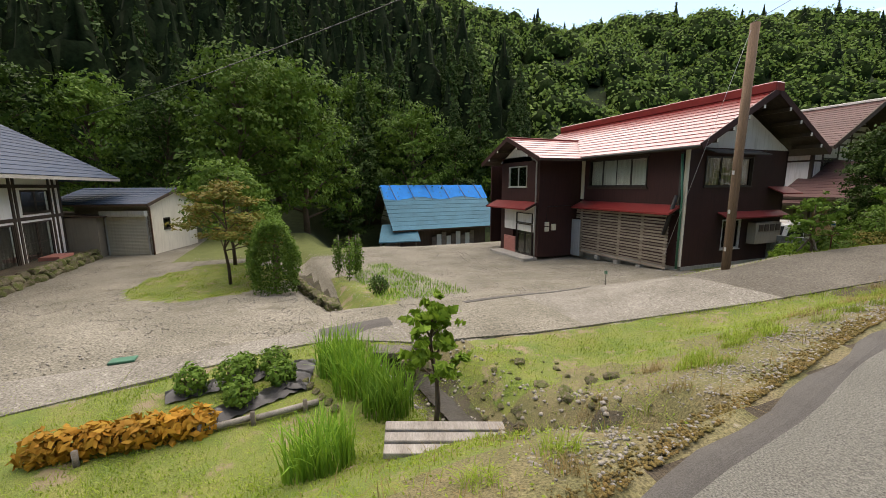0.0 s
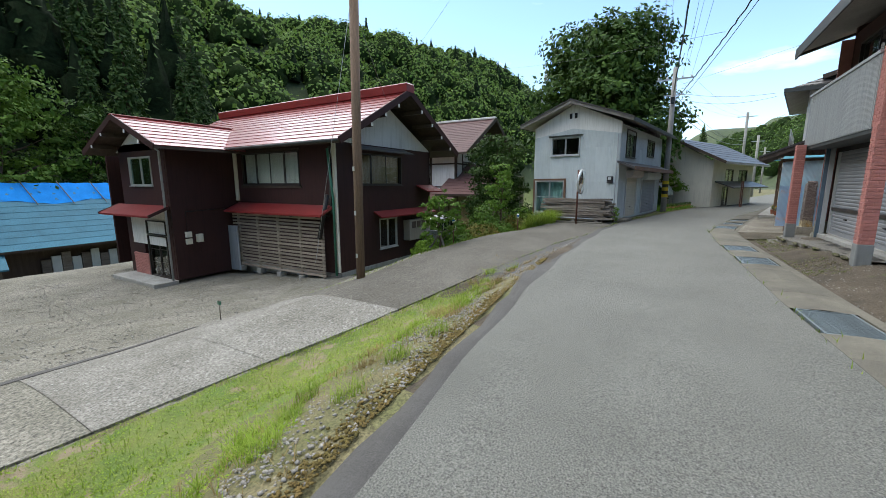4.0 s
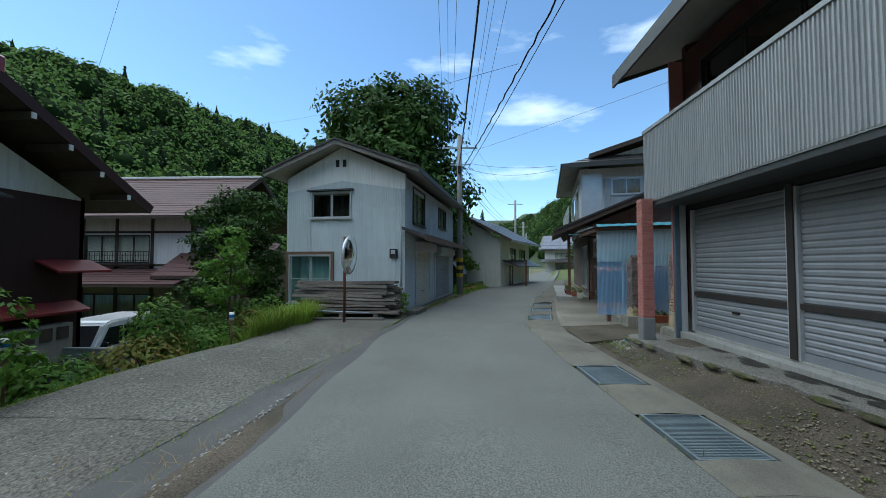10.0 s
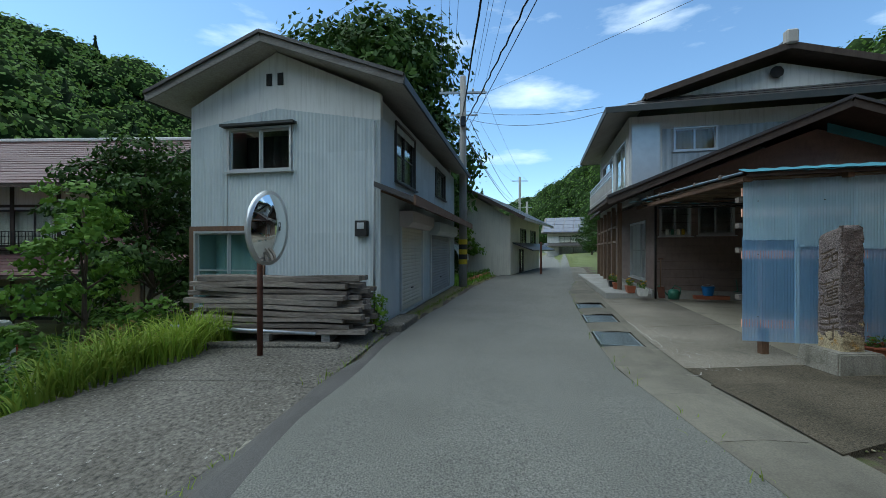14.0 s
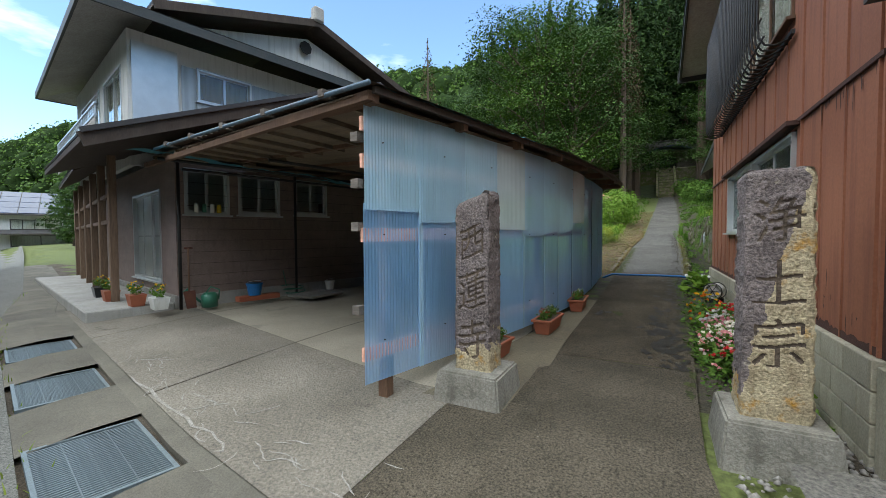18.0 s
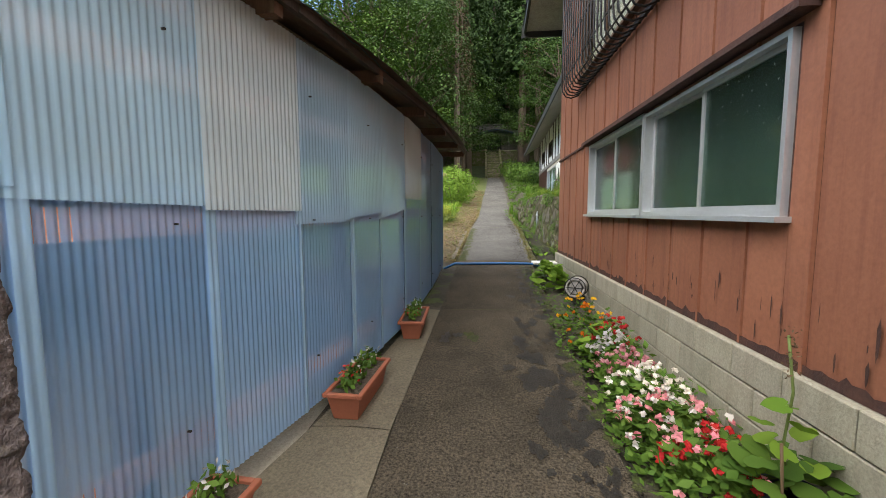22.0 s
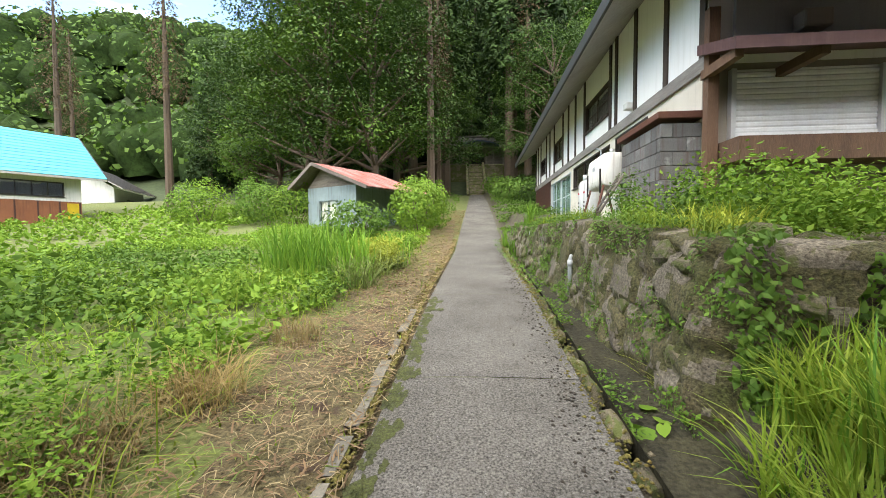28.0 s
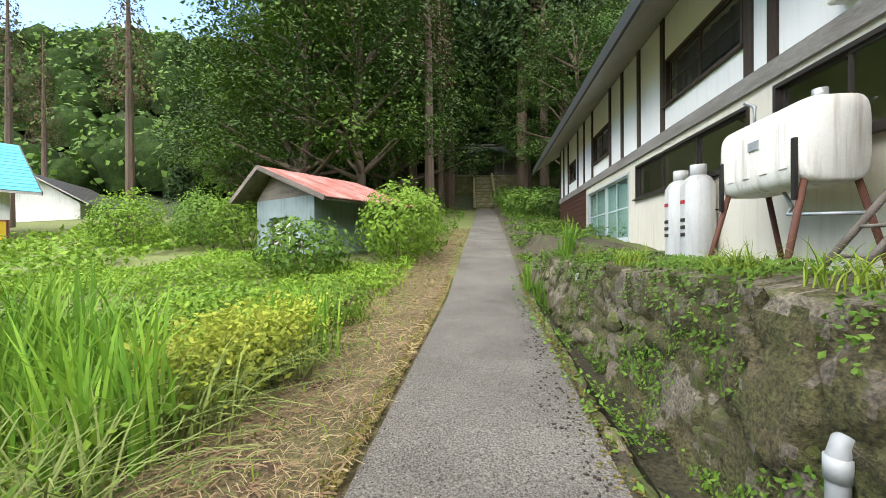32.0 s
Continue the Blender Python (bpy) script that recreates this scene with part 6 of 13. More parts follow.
def eave_z(s):
    return 2.27 + 0.012 * s


lows = [(0.0, 0.66, 1.5), (0.6, 1.3, 1.42), (1.24, 1.95, 1.42), (1.88, 2.55, 1.4), (2.5, 3.2, 1.42), (3.12, 3.8, 1.44), (3.72, 4.52, 1.46), (4.46, 5.32, 1.6), (5.26, 6.2, 0), (6.15, 7.0, 0), (6.95, 7.9, 0)]
for k, (a, b, top) in enumerate(lows):
    bent_sheet("sheet_blue" if top else "sheet_clear", a, b, 0.06, top or eave_z, 0.008 + 0.008 * (k % 2))
ups = [(0.0, 0.66, 1.45, "sheet_pale", 0.0), (0.6, 1.26, 1.36, "sheet_pale", 0.02), (1.22, 1.94, 1.34, "sheet_pale", -0.02), (1.88, 2.53, 1.31, "sheet_white", 0.0), (2.48, 3.16, 1.23, "sheet_pale", 0.01), (3.1, 3.76, 1.26, "sheet_pale", 0.07), (3.7, 4.5, 1.24, "sheet_pale", 0.12), (4.48, 5.32, 1.45, "sheet_white", 0.01)]
for k, (a, b, bot, mt, rise) in enumerate(ups):
    bent_sheet(mt, a, b, bot, eave_z, 0.026 + 0.008 * (k % 2), rise=rise)
# paler bands where neighbouring sheets overlap
for k, (a, b, top) in enumerate(lows[1:]):
    bent_sheet("sheet_pale", a + 0.005, a + 0.055, 0.06, min(top or 1.55, 1.4), 0.022, "lap_band")
# timber behind the sheets: posts, rails
for s in (0.3, 1.6, 3.1, 4.7, 6.3, 7.8):
    p, d = wall_at(s)
    bx("post", "brown_wood", carport, p.x + 0.03, p.x + 0.12, p.y - 0.045, p.y + 0.045, float(alley_z(p.y)) - 0.05, 2.25)
for z in (0.3, 1.25, 1.83, 2.12):
    for s0, s1 in ((0.0, 1.4), (1.4, 3.0), (3.0, 4.5), (4.5, 6.1), (6.1, 7.85)):
        a, b = wall_at(s0)[0], wall_at(s1)[0]
        bm = bmesh.new()
        beam(bm, (a.x + 0.011, a.y, z + 0.008 * s0), (b.x + 0.011, b.y, z + 0.008 * s1), 0.03, 0.11)
        part("rail", bm, "rail_pink", carport)
for z in (0.62, 1.28, 1.62, 1.98):
    bx("rail_end", "old_wood", carport, 22.66, 22.73, -2.54, -2.47, z, z + 0.07)
for s in (0.15, 0.9, 1.7, 2.6, 3.4, 4.3, 5.2, 6.0, 6.9, 7.6):
    p, d = wall_at(s)
    for z in (0.4, 1.25, 1.98):
        bx("nail_washer", "black_metal", carport, p.x - 0.07, p.x - 0.055, p.y - 0.004, p.y + 0.004, z, z + 0.008)
# roof: rafters, purlins, rusty corrugated cover
bm = bmesh.new()
beam(bm, (22.5, -2.45, 2.29), (28.2, -3.6, 2.46), 0.06, 0.07)
part("front_beam", bm, "brown_wood", carport)
for k in range(8):
    f = k / 7
    a = wall_at(7.85 * f)[0]
    bm = bmesh.new()
    beam(bm, (a.x + 0.02 - overhang(7.85 * f), a.y, 2.29 + 0.1 * f), (27.9 + 0.1 * f, a.y - 1.2 * (1 - f), 2.62), 0.07, 0.09)
    part("rafter", bm, "brown_wood", carport)
for k in range(6):
    x = 23.0 + k * 0.95
    bm = bmesh.new()
    beam(bm, (x, -2.35 - 0.2 * (x - 22.6), 2.37 + 0.05 * (x - 22.6)), (x - 0.4, -10.1, 2.45 + 0.05 * (x - 22.6)), 0.06, 0.06)
    part("purlin", bm, "old_wood", carport)
bm = bmesh.new()
n, m = 60, 14
grid = []
for j in range(m + 1):
    s = 7.95 * j / m
    a = wall_at(min(s, 7.84))[0]
    ya = a.y + 0.12 if j == 0 else a.y
    row = []
    for i in range(n + 1):
        f = i / n
        x = a.x - 0.04 - overhang(s) + (28.2 - a.x) * f
        row.append(bm.verts.new((x, ya - 1.15 * f * (1 - s / 8), 2.36 + 0.1 * s / 8 + 0.28 * f + 0.012 * math.sin(i * 3.0) + 0.015 * math.sin(s * 2.3 + i * 0.15))))
    grid.append(row)
for j in range(m):
    for i in range(n):
        bm.faces.new((grid[j][i], grid[j][i + 1], grid[j + 1][i + 1], grid[j + 1][i]))
part("roof_sheet", bm, "brown_roof", carport, "rusty brown corrugated roof sheets")
for s0, s1 in ((0.0, 2.4), (2.4, 4.9), (4.9, 7.9)):
    a, b = wall_at(s0)[0], wall_at(s1)[0]
    bm = bmesh.new()
    beam(bm, (a.x - overhang(s0), a.y + 0.05, 2.33 + 0.012 * s0), (b.x - overhang(s1), b.y, 2.33 + 0.012 * s1), 0.03, 0.05)
    part("eave_board", bm, "dark_wood", carport)
# pale boarding under the corrugated cover
for j in range(8):
    s0, s1 = 7.9 * j / 8, 7.9 * (j + 1) / 8 - 0.012
    a, b = wall_at(min(s0, 7.84))[0], wall_at(min(s1, 7.84))[0]
    slab("roof_board", "roof_ply", carport, [(a.x + 0.03, a.y + (0.06 if j == 0 else 0), 2.325 + 0.0125 * s0), (28.1, a.y - 1.15 * (1 - s0 / 8), 2.6 + 0.0125 * s0), (28.1, b.y - 1.15 * (1 - s1 / 8), 2.6 + 0.0125 * s1), (b.x + 0.03, b.y, 2.325 + 0.0125 * s1)], 0.012)
for k in range(11):
    x = 22.85 + k * 0.5
    yb = -2.5 - 0.2 * (x - 22.6)
    bm = bmesh.new()
    beam(bm, (x, yb, 2.295 + 0.049 * (x - 22.6)), (x - 0.03, yb - 1.3, 2.31 + 0.049 * (x - 22.6)), 0.045, 0.05)
    part("rafter_tail", bm, "roof_ply", carport)
pipe("gutter_pipe", "steel_blue", carport, [(22.45, -2.36, 2.35), (25.5, -2.95, 2.5), (27.4, -3.35, 2.6)], 0.02)
flue = thing("chimney_flue", pose(26.6, -9.6, 2.5), "shiny steel flue pipe above the carport roof", "chimney")
bm = bmesh.new()
tube(bm, [(0, 0, 0), (0, 0, 1.85)], 0.06, 12)
part("pipe", bm, "alu", flue, smooth=True)
bm = bmesh.new()
tube(bm, [(0, 0, 1.85), (0, 0, 2.05)], 0.08, 12)
part("cap", bm, "alu", flue, smooth=True)
for z in (0.6, 1.2):
    bm = bmesh.new()
    tube(bm, [(0, 0, z), (0, 0, z + 0.03)], 0.066, 12)
    part("band", bm, "alu", flue)
# lower lip of the roof sheets over the sheet wall: teal above, rusty below
for nm, mt, lift in (("eave_flap", "brown_roof", 0.0), ("eave_cover", "teal_roof", 0.006)):
    bm = bmesh.new()
    cols = []
    for i in range(121):
        s_ = 7.9 * i / 120
        p, d = wall_at(s_)
        out = Vector((d.y, -d.x, 0))
        w_ = 0.008 * math.sin(i * 1.7)
        cols.append((bm.verts.new(p + out * 0.2 + Vector((0, 0, 2.35 + 0.012 * s_ + w_ + lift))), bm.verts.new(p - out * 0.12 + Vector((0, 0, 2.45 + 0.012 * s_ + w_ + lift)))))
    for a, b in zip(cols, cols[1:]):
        bm.faces.new((a[0], b[0], b[1], a[1]))
    part(nm, bm, mt, carport, smooth=True)


# ---- white corrugated house at the bend ----
wh = thing("corrugated_house", pose(24.5, 2.92, -0.15, 0, 0, -9), "two-storey house in pale blue-grey corrugated metal with roller shutters", "house")
WD, WW, WE, WA = 8.6, 4.2, 4.35, 5.45
up_w, lo_w = (1.85, 3.3, 3.05, 3.95), (2.55, 4.1, 0.22, 1.85)
wall("wall", "white_wall", wh, "x", 0, -1, 0, WW, 0, WE, [up_w, lo_w])
gable("wall", "white_wall", wh, "x", 0, -1, [(0, WE), (WW, WE), (WW, WE + 0.1), (2.2, WA), (0, WE + 0.1)], label="white boarded gable")
side_w = [(0.82, 2.42, 2.92, 4.2), (4.9, 6.5, 3.15, 4.05)]
wall("wall", "galv_blue", wh, "y", 0, -1, 0.12, WD, 0, WE, [(a, b, c, d) for a, b, c, d in side_w] + [(1.2, 3.2, 0.12, 1.98), (4.2, 7.4, 0.12, 1.9)])
wall("wall", "white_wall", wh, "y", WW, 1, 0.12, WD, 0, WE)
wall("wall", "white_wall", wh, "x", WD, 1, 0.12, WW - 0.12, 0, WE + 0.6)
wall("floor_slab", "unlit_inside", wh, "y", 0.12, -1, 0.15, WD - 0.15, 2.3, 2.4, t=3.9)
bx("foundation", "clean_concrete", wh, 0.02, WD, 0.02, WW - 0.02, -0.4, 0.05)


def clad(parent, mat, p, along, width, z0, z1, holes, sheet=0.78, seed=0, top=None, pitch=0.076):
    """Rows of corrugated sheets with overlaps, leaving the openings free."""
    r = random.Random(seed)
    along = Vector(along)
    s = 0.0
    while s < width - 0.05:
        w = min(sheet, width - s)
        cuts = sorted({s, s + w, *[max(s, min(s + w, h[i])) for h in holes for i in (0, 1)]})
        for c0, c1 in zip(cuts, cuts[1:]):
            if c1 - c0 < 0.03:
                continue
            z = z0
            spans = []
            for h in sorted([h for h in holes if h[0] < (c0 + c1) / 2 < h[1]], key=lambda h: h[2]):
                spans.append((z, h[2]))
                z = h[3]
            spans.append((z, z1))
            for a, b in spans:
                lap = [a] + [q for q in (1.75 + 0.05 * r.random(), 3.35 + 0.05 * r.random()) if a + 0.15 < q < b - 0.15] + [b]
                for q0, q1 in zip(lap, lap[1:]):
                    out = along.cross(Vector((0, 0, 1)))
                    base = Vector(p) + along * c0 + out * (0.012 + 0.008 * r.random()) + Vector((0, 0, q0 - (0.03 if q0 > a else 0)))
                    tp = None
                    if top and q1 == z1:
                        tp = (lambda c: (lambda t: top(c + t) - base.z))(c0)
                    corrugated("metal_sheet", mat, parent, base, along, (0, 0, 1), c1 - c0, q1 - base.z, pitch=pitch, top=tp)
        s += w


def lift(h):
    return (h[0] - 0.02, h[1] + 0.02, h[2] - 0.02, h[3] + 0.02)


def gable_line(t):
    y = WW - t
    return 3.95 + max(0.0, 0.36 - abs(y - 2.2) * 0.17)


hf = [(WW - h[1] - 0.02, WW - h[0] + 0.02, h[2] - 0.02, h[3] + 0.02) for h in (up_w, lo_w)]
clad(wh, "galv_blue", (0, WW, 0), (0, -1, 0), WW, 0.05, 3.95, hf, seed=3, top=gable_line)
clad(wh, "galv_blue", (0, 0, 0), (1, 0, 0), WD, 0.05, 4.0, [lift(h) for h in side_w] + [(1.12, 3.28, 0, 2.3), (4.12, 7.48, 0, 2.24)], seed=4)
window(wh, "x", -0.01, -1, *up_w, panes=2, frame_mat="alu", proud=0.05, back="unlit_inside", back_d=0.5)
window(wh, "x", -0.01, -1, *lo_w, panes=2, bars=1, frame_mat="alu", proud=0.05, glass="glass_teal", back="curtain", back_d=0.5)
bm = bmesh.new()
for q in ((lo_w[0] - 0.1, lo_w[1] + 0.1, lo_w[3], lo_w[3] + 0.1), (lo_w[0] - 0.1, lo_w[0], 0.1, lo_w[3]), (lo_w[1], lo_w[1] + 0.1, 0.1, lo_w[3])):
    wbox(bm, "x", 0, -1, q[0], q[1], 0.0, 0.06, q[2], q[3])
part("window_trim", bm, "brown_wood", wh)
bm = bmesh.new()
wbox(bm, "x", 0, -1, up_w[0] - 0.1, up_w[1] + 0.1, 0.0, 0.16, up_w[3] + 0.02, up_w[3] + 0.07)
part("window_hood", bm, "fascia_dark", wh)
for h in side_w:
    window(wh, "y", -0.01, -1, *h, panes=2, bars=1 if h[3] - h[2] > 1.2 else 0, frame_mat="alu_dark", proud=0.05, back="curtain")
for yv in (2.05, 2.3):
    bx("gable_vent", "unlit_inside", wh, -0.02, 0.0, yv, yv + 0.12, 4.78, 5.02)
mt = bx("electric_meter", "black_metal", wh, -0.14, -0.02, 0.23, 0.47, 1.72, 2.02, 0.01, "grey electric meter box")
bx("meter_dial", "alu", mt, -0.15, -0.14, 0.28, 0.42, 1.86, 1.98)
roller_shutter(wh, "y", -0.03, -1, 1.2, 3.2, 0.1, 1.99, "shutter_cream", "drum_pink", 0.32)
roller_shutter(wh, "y", -0.03, -1, 4.2, 7.4, 0.1, 1.92, "shutter", "galv_blue", 0.34)
slab("hood_roof", "dark_roof", wh, [(-0.35, -0.75, 2.42), (WD - 0.2, -0.75, 2.42), (WD - 0.2, 0.0, 2.72), (-0.35, 0.0, 2.72)], 0.1, "dark rusted lean-to roof over the shutters")
bx("hood_fascia", "brown_wood", wh, -0.36, WD - 0.2, -0.79, -0.75, 2.27, 2.45)
for i in range(10):
    bm = bmesh.new()
    beam(bm, (0.0 + i * 0.9, -0.72, 2.33), (0.0 + i * 0.9, -0.02, 2.6), 0.05, 0.07)
    part("bracket", bm, "brown_wood", wh)
for e, s in ((-0.62, 0), (WW + 0.58, 1)):
    ez = WA - (abs(e - 2.2)) * 0.36 + 0.05
    slab("roof_deck", "soffit", wh, [(-0.5, e, ez), (WD + 0.5, e, ez), (WD + 0.5, 2.2, WA + 0.12), (-0.5, 2.2, WA + 0.12)], 0.1)
    courses(wh, "dark_roof", (-0.52, e, ez + 0.01), (WD + 0.52, e, ez + 0.01), (-0.52, 2.2, WA + 0.13), (WD + 0.52, 2.2, WA + 0.13), 9)
    verge(wh, "grey_wood", (-0.52, e, ez - 0.04), (-0.52, 2.2, WA + 0.04), 0.03, 0.16)
    verge(wh, "dark_roof", (-0.55, e, ez + 0.04), (-0.55, 2.2, WA + 0.13), 0.06, 0.06, "verge_cap")
    bx("eave_board", "fascia_dark", wh, -0.53, WD + 0.5, e - 0.02, e + 0.02, ez - 0.12, ez + 0.03)
pipe("downpipe", "pvc", wh, [(-0.08, 0.1, 0.2), (-0.08, 0.1, 3.9)], 0.025)
bx("step_wall", "old_concrete", wh, -0.3, 0.9, -0.5, -0.1, -0.1, 0.1, 0.02)

# pile of old boards in front
pr = random.Random(9)
board_meshes = []
for k in range(5):
    bm = bmesh.new()
    ln, wd_, hh_ = pr.uniform(2.5, 3.1), pr.uniform(0.14, 0.2), pr.uniform(0.055, 0.095)
    n_ = 6
    rows = []
    for i in range(n_ + 1):
        y_ = -ln / 2 + ln * i / n_
        b_ = 0.012 * math.sin(i * 1.3 + k)
        rows.append([bm.verts.new((sx_ * wd_ / 2, y_, sz_ * hh_ + b_)) for sx_, sz_ in ((-1, 0), (1, 0), (1, 1), (-1, 1))])
    for a, b in zip(rows, rows[1:]):
        for q in range(4):
            bm.faces.new((a[q], a[(q + 1) % 4], b[(q + 1) % 4], b[q]))
    bm.faces.new(rows[0])
    bm.faces.new(rows[-1][::-1])
    bmesh.ops.recalc_face_normals(bm, faces=bm.faces[:])
    me = bpy.data.meshes.new("board")
    bm.to_mesh(me)
    bm.free()
    me.materials.append(M["plank_old"])
    board_meshes.append(me)
for row in range(10):
    for q in range(5):
        off = 0.05 + q * 0.19 + 0.02 * row
        if off > 1.0 - 0.02 * row:
            continue
        y_ = 4.62 + pr.uniform(-0.22, 0.22) - 0.06 * (row < 4)
        x_ = 23.45 + off + 0.156 * (y_ - 4.6)
        b_ = tagged(new("board", board_meshes[pr.randrange(5)]), "grey weathered plank on a stack before the house", "plank", "stacked old planks")
        b_.matrix_basis = pose(x_, y_, -0.06 + row * 0.093, pr.uniform(-0.8, 0.8), pr.uniform(-3, 3), pr.uniform(-2.5, 2.5) - 9)
for y in (3.6, 4.6, 5.7):
    tagged(bx("bearer", "grey_wood", None, 23.35, 24.3, y - 0.07, y + 0.07, -0.26, -0.06, 0.005), "short timber bearer under the stack of planks", "timber", "bearers under the planks")
tagged(bx("low_kerb", "old_concrete", None, 23.0, 23.2, 3.3, 6.4, -0.5, -0.14, 0.02), "low stained concrete kerb before the plank stack", "kerb", kind="structure")
pipe_ = thing("iron_pipe", pose(23.4, 4.9, -0.02, 0, 0, -9), "rusty iron pipe lying before the planks", "pipe")
pipe("pipe", "galv", pipe_, [(0, -1.2, 0), (0, 1.5, 0.03)], 0.025)

# round traffic mirror
mir = thing("traffic_mirror", pose(22.6, 4.3, -0.22, 0, 0, 0), "round convex traffic mirror on a rusty red post", "mirror")
pipe("post", "rust_metal", mir, [(0, 0, 0), (0, 0, 2.35)], 0.04, 10)
bm = bmesh.new()
ax = Vector((-0.06, -1.0, -0.05)).normalized()
sd = ax.cross(Vector((0, 0, 1))).normalized()
upv = sd.cross(ax)
c = Vector((-0.05, -0.13, 1.85))
rings = []
for k in range(7):
    a = k / 6 * 0.42
    rr, dd = 0.5 * math.sin(a) / math.sin(0.42), 0.16 * (math.cos(a) - math.cos(0.42)) / (1 - math.cos(0.42))
    rings.append([bm.verts.new(c + ax * (0.04 + dd * 0.6) + (sd * math.cos(t) + upv * math.sin(t)) * rr) for t in [2 * math.pi * i / 36 for i in range(36)]] if k else [bm.verts.new(c + ax * (0.04 + dd * 0.6))])
for i in range(36):
    bm.faces.new((rings[0][0], rings[1][i], rings[1][(i + 1) % 36]))
for a, b in zip(rings[1:], rings[2:]):
    for i in range(36):
        bm.faces.new((a[i], b[i], b[(i + 1) % 36], a[(i + 1) % 36]))
part("mirror_face", bm, "mirror", mir, smooth=True)
bm = bmesh.new()
tube(bm, [c - ax * 0.05, c + ax * 0.0, c + ax * 0.05, c + ax * 0.04], [0.46, 0.53, 0.53, 0.5], 36, cap=False)
bm.faces.new([v for v in bm.verts[:36]][::-1])
part("rim", bm, "alu", mir, smooth=True)
pipe("bracket", "rust_metal", mir, [(0, 0, 1.85), tuple(c - ax * 0.05)], 0.03)

# ---- side house with carport gable ----
sh = thing("brown_house", pose(28.4, -4.15, 0, 0, 0, -12), "two-storey house, brown siding below, white above, dark gabled roof", "house")
lw = [(-0.94, -0.14, 1.68, 2.55), (-2.0, -1.11, 1.7, 2.55), (-3.2, -2.35, 1.74, 2.55)]
wall("wall", "brown_siding", sh, "x", 0, -1, -9.0, 0, 0.15, 3.0, lw)
for z in np.arange(0.3, 3.0, 0.22):
    bm = bmesh.new()
    wbox(bm, "x", 0, -1, -9.0, 0, 0, 0.004, z, z + 0.006)
    part("siding_joint", bm, "dark_wood", sh)
for h in lw:
    window(sh, "x", 0, -1, *h, panes=2, frame_mat="alu", back="")
side_h = [(0.9, 3.0, 0.35, 2.2)]
wall("wall", "brown_siding", sh, "y", 0, 1, 0.12, 9.5, 0.15, 2.75, side_h)
window(sh, "y", 0, 1, *side_h[0], panes=3, frame_mat="alu", glass="frost", bars=1)
wall("wall", "brown_siding", sh, "y", -9.0, -1, 0.12, 9.5, 0.0, 2.9)
wall("wall", "white_wall", sh, "x", 9.5, 1, -9.0, 0.0, 0.0, 5.6)
bx("foundation", "clean_concrete", sh, -0.05, 9.5, -9.0, 0.06, -0.4, 0.16)
bx("porch_step", "clean_concrete", sh, -0.1, 8.5, 0.08, 1.3, -0.3, 0.06, 0.02)
gable("wall", "brown_siding", sh, "x", -0.0, -1, [(-9.0, 3.0), (0, 3.0), (-3.85, 4.45)], label="dark boarded gable")
# lower gabled roof
EA, AZ_ = 1.43, 4.78
for e, s in ((1.43, 1), (-9.2, -1)):
    ez = AZ_ - abs(e + 3.85) * 0.405
    slab("roof_deck", "dark_wood", sh, [(-1.2, e, ez), (3.2, e, ez), (3.2, -3.85, AZ_), (-1.2, -3.85, AZ_)], 0.09)
    courses(sh, "dark_roof", (-1.22, e, ez + 0.01), (3.2, e, ez + 0.01), (-1.22, -3.85, AZ_ + 0.01), (3.2, -3.85, AZ_ + 0.01), 12)
    verge(sh, "dark_wood", (-1.22, e, ez - 0.06), (-1.22, -3.85, AZ_ - 0.06), 0.05, 0.2)
    verge(sh, "dark_roof", (-1.25, e, ez + 0.06), (-1.25, -3.85, AZ_ + 0.06), 0.08, 0.07, "verge_cap")
slab("roof_deck", "dark_wood", sh, [(3.2, 1.0, 2.78), (9.6, 0.6, 2.9), (9.6, 0.0, 3.3), (3.2, 0.0, 3.3)], 0.08)
courses(sh, "dark_roof", (3.2, 1.0, 2.79), (9.62, 0.6, 2.91), (3.2, 0.0, 3.31), (9.62, 0.0, 3.31), 5)
slab("gable_strip", "teal_roof", sh, [(-0.35, -6.0, 3.72), (-0.35, -3.9, 4.5), (-0.3, -3.9, 4.5), (-0.3, -6.0, 3.72)], 0.22)
# teal sheet leaning on the front beam
bm = bmesh.new()
n = 40
grid = [[bm.verts.new((-1.55 + 0.55 * k, 0.9 - 5.1 * i / n + 0.0, 2.5 + 0.06 * k - 0.004 * i + 0.012 * math.sin(i * 1.9) + 0.02 * math.sin(i * 0.37))) for k in range(2)] for i in range(n + 1)]
for a, b in zip(grid, grid[1:]):
    bm.faces.new((a[0], a[1], b[1], b[0]))
part("edge_sheet", bm, "teal_roof", sh, "teal corrugated sheet along the carport edge")
# row of posts carrying the road-side eave and a balcony
def front_v(u):
    return 0.8 - 0.057 * u


for u in (0.9, 2.4, 3.9, 5.4, 7.0, 8.6):
    bx("porch_post", "pole_wood", sh, u - 0.06, u + 0.06, front_v(u) - 0.06, front_v(u) + 0.06, 0.0, 2.75, 0.008)
for z in (1.55, 2.05):
    bm = bmesh.new()
    beam(bm, (0.9, front_v(0.9), z), (8.6, front_v(8.6), z), 0.06, 0.07)
    part("porch_rail", bm, "pole_wood", sh)
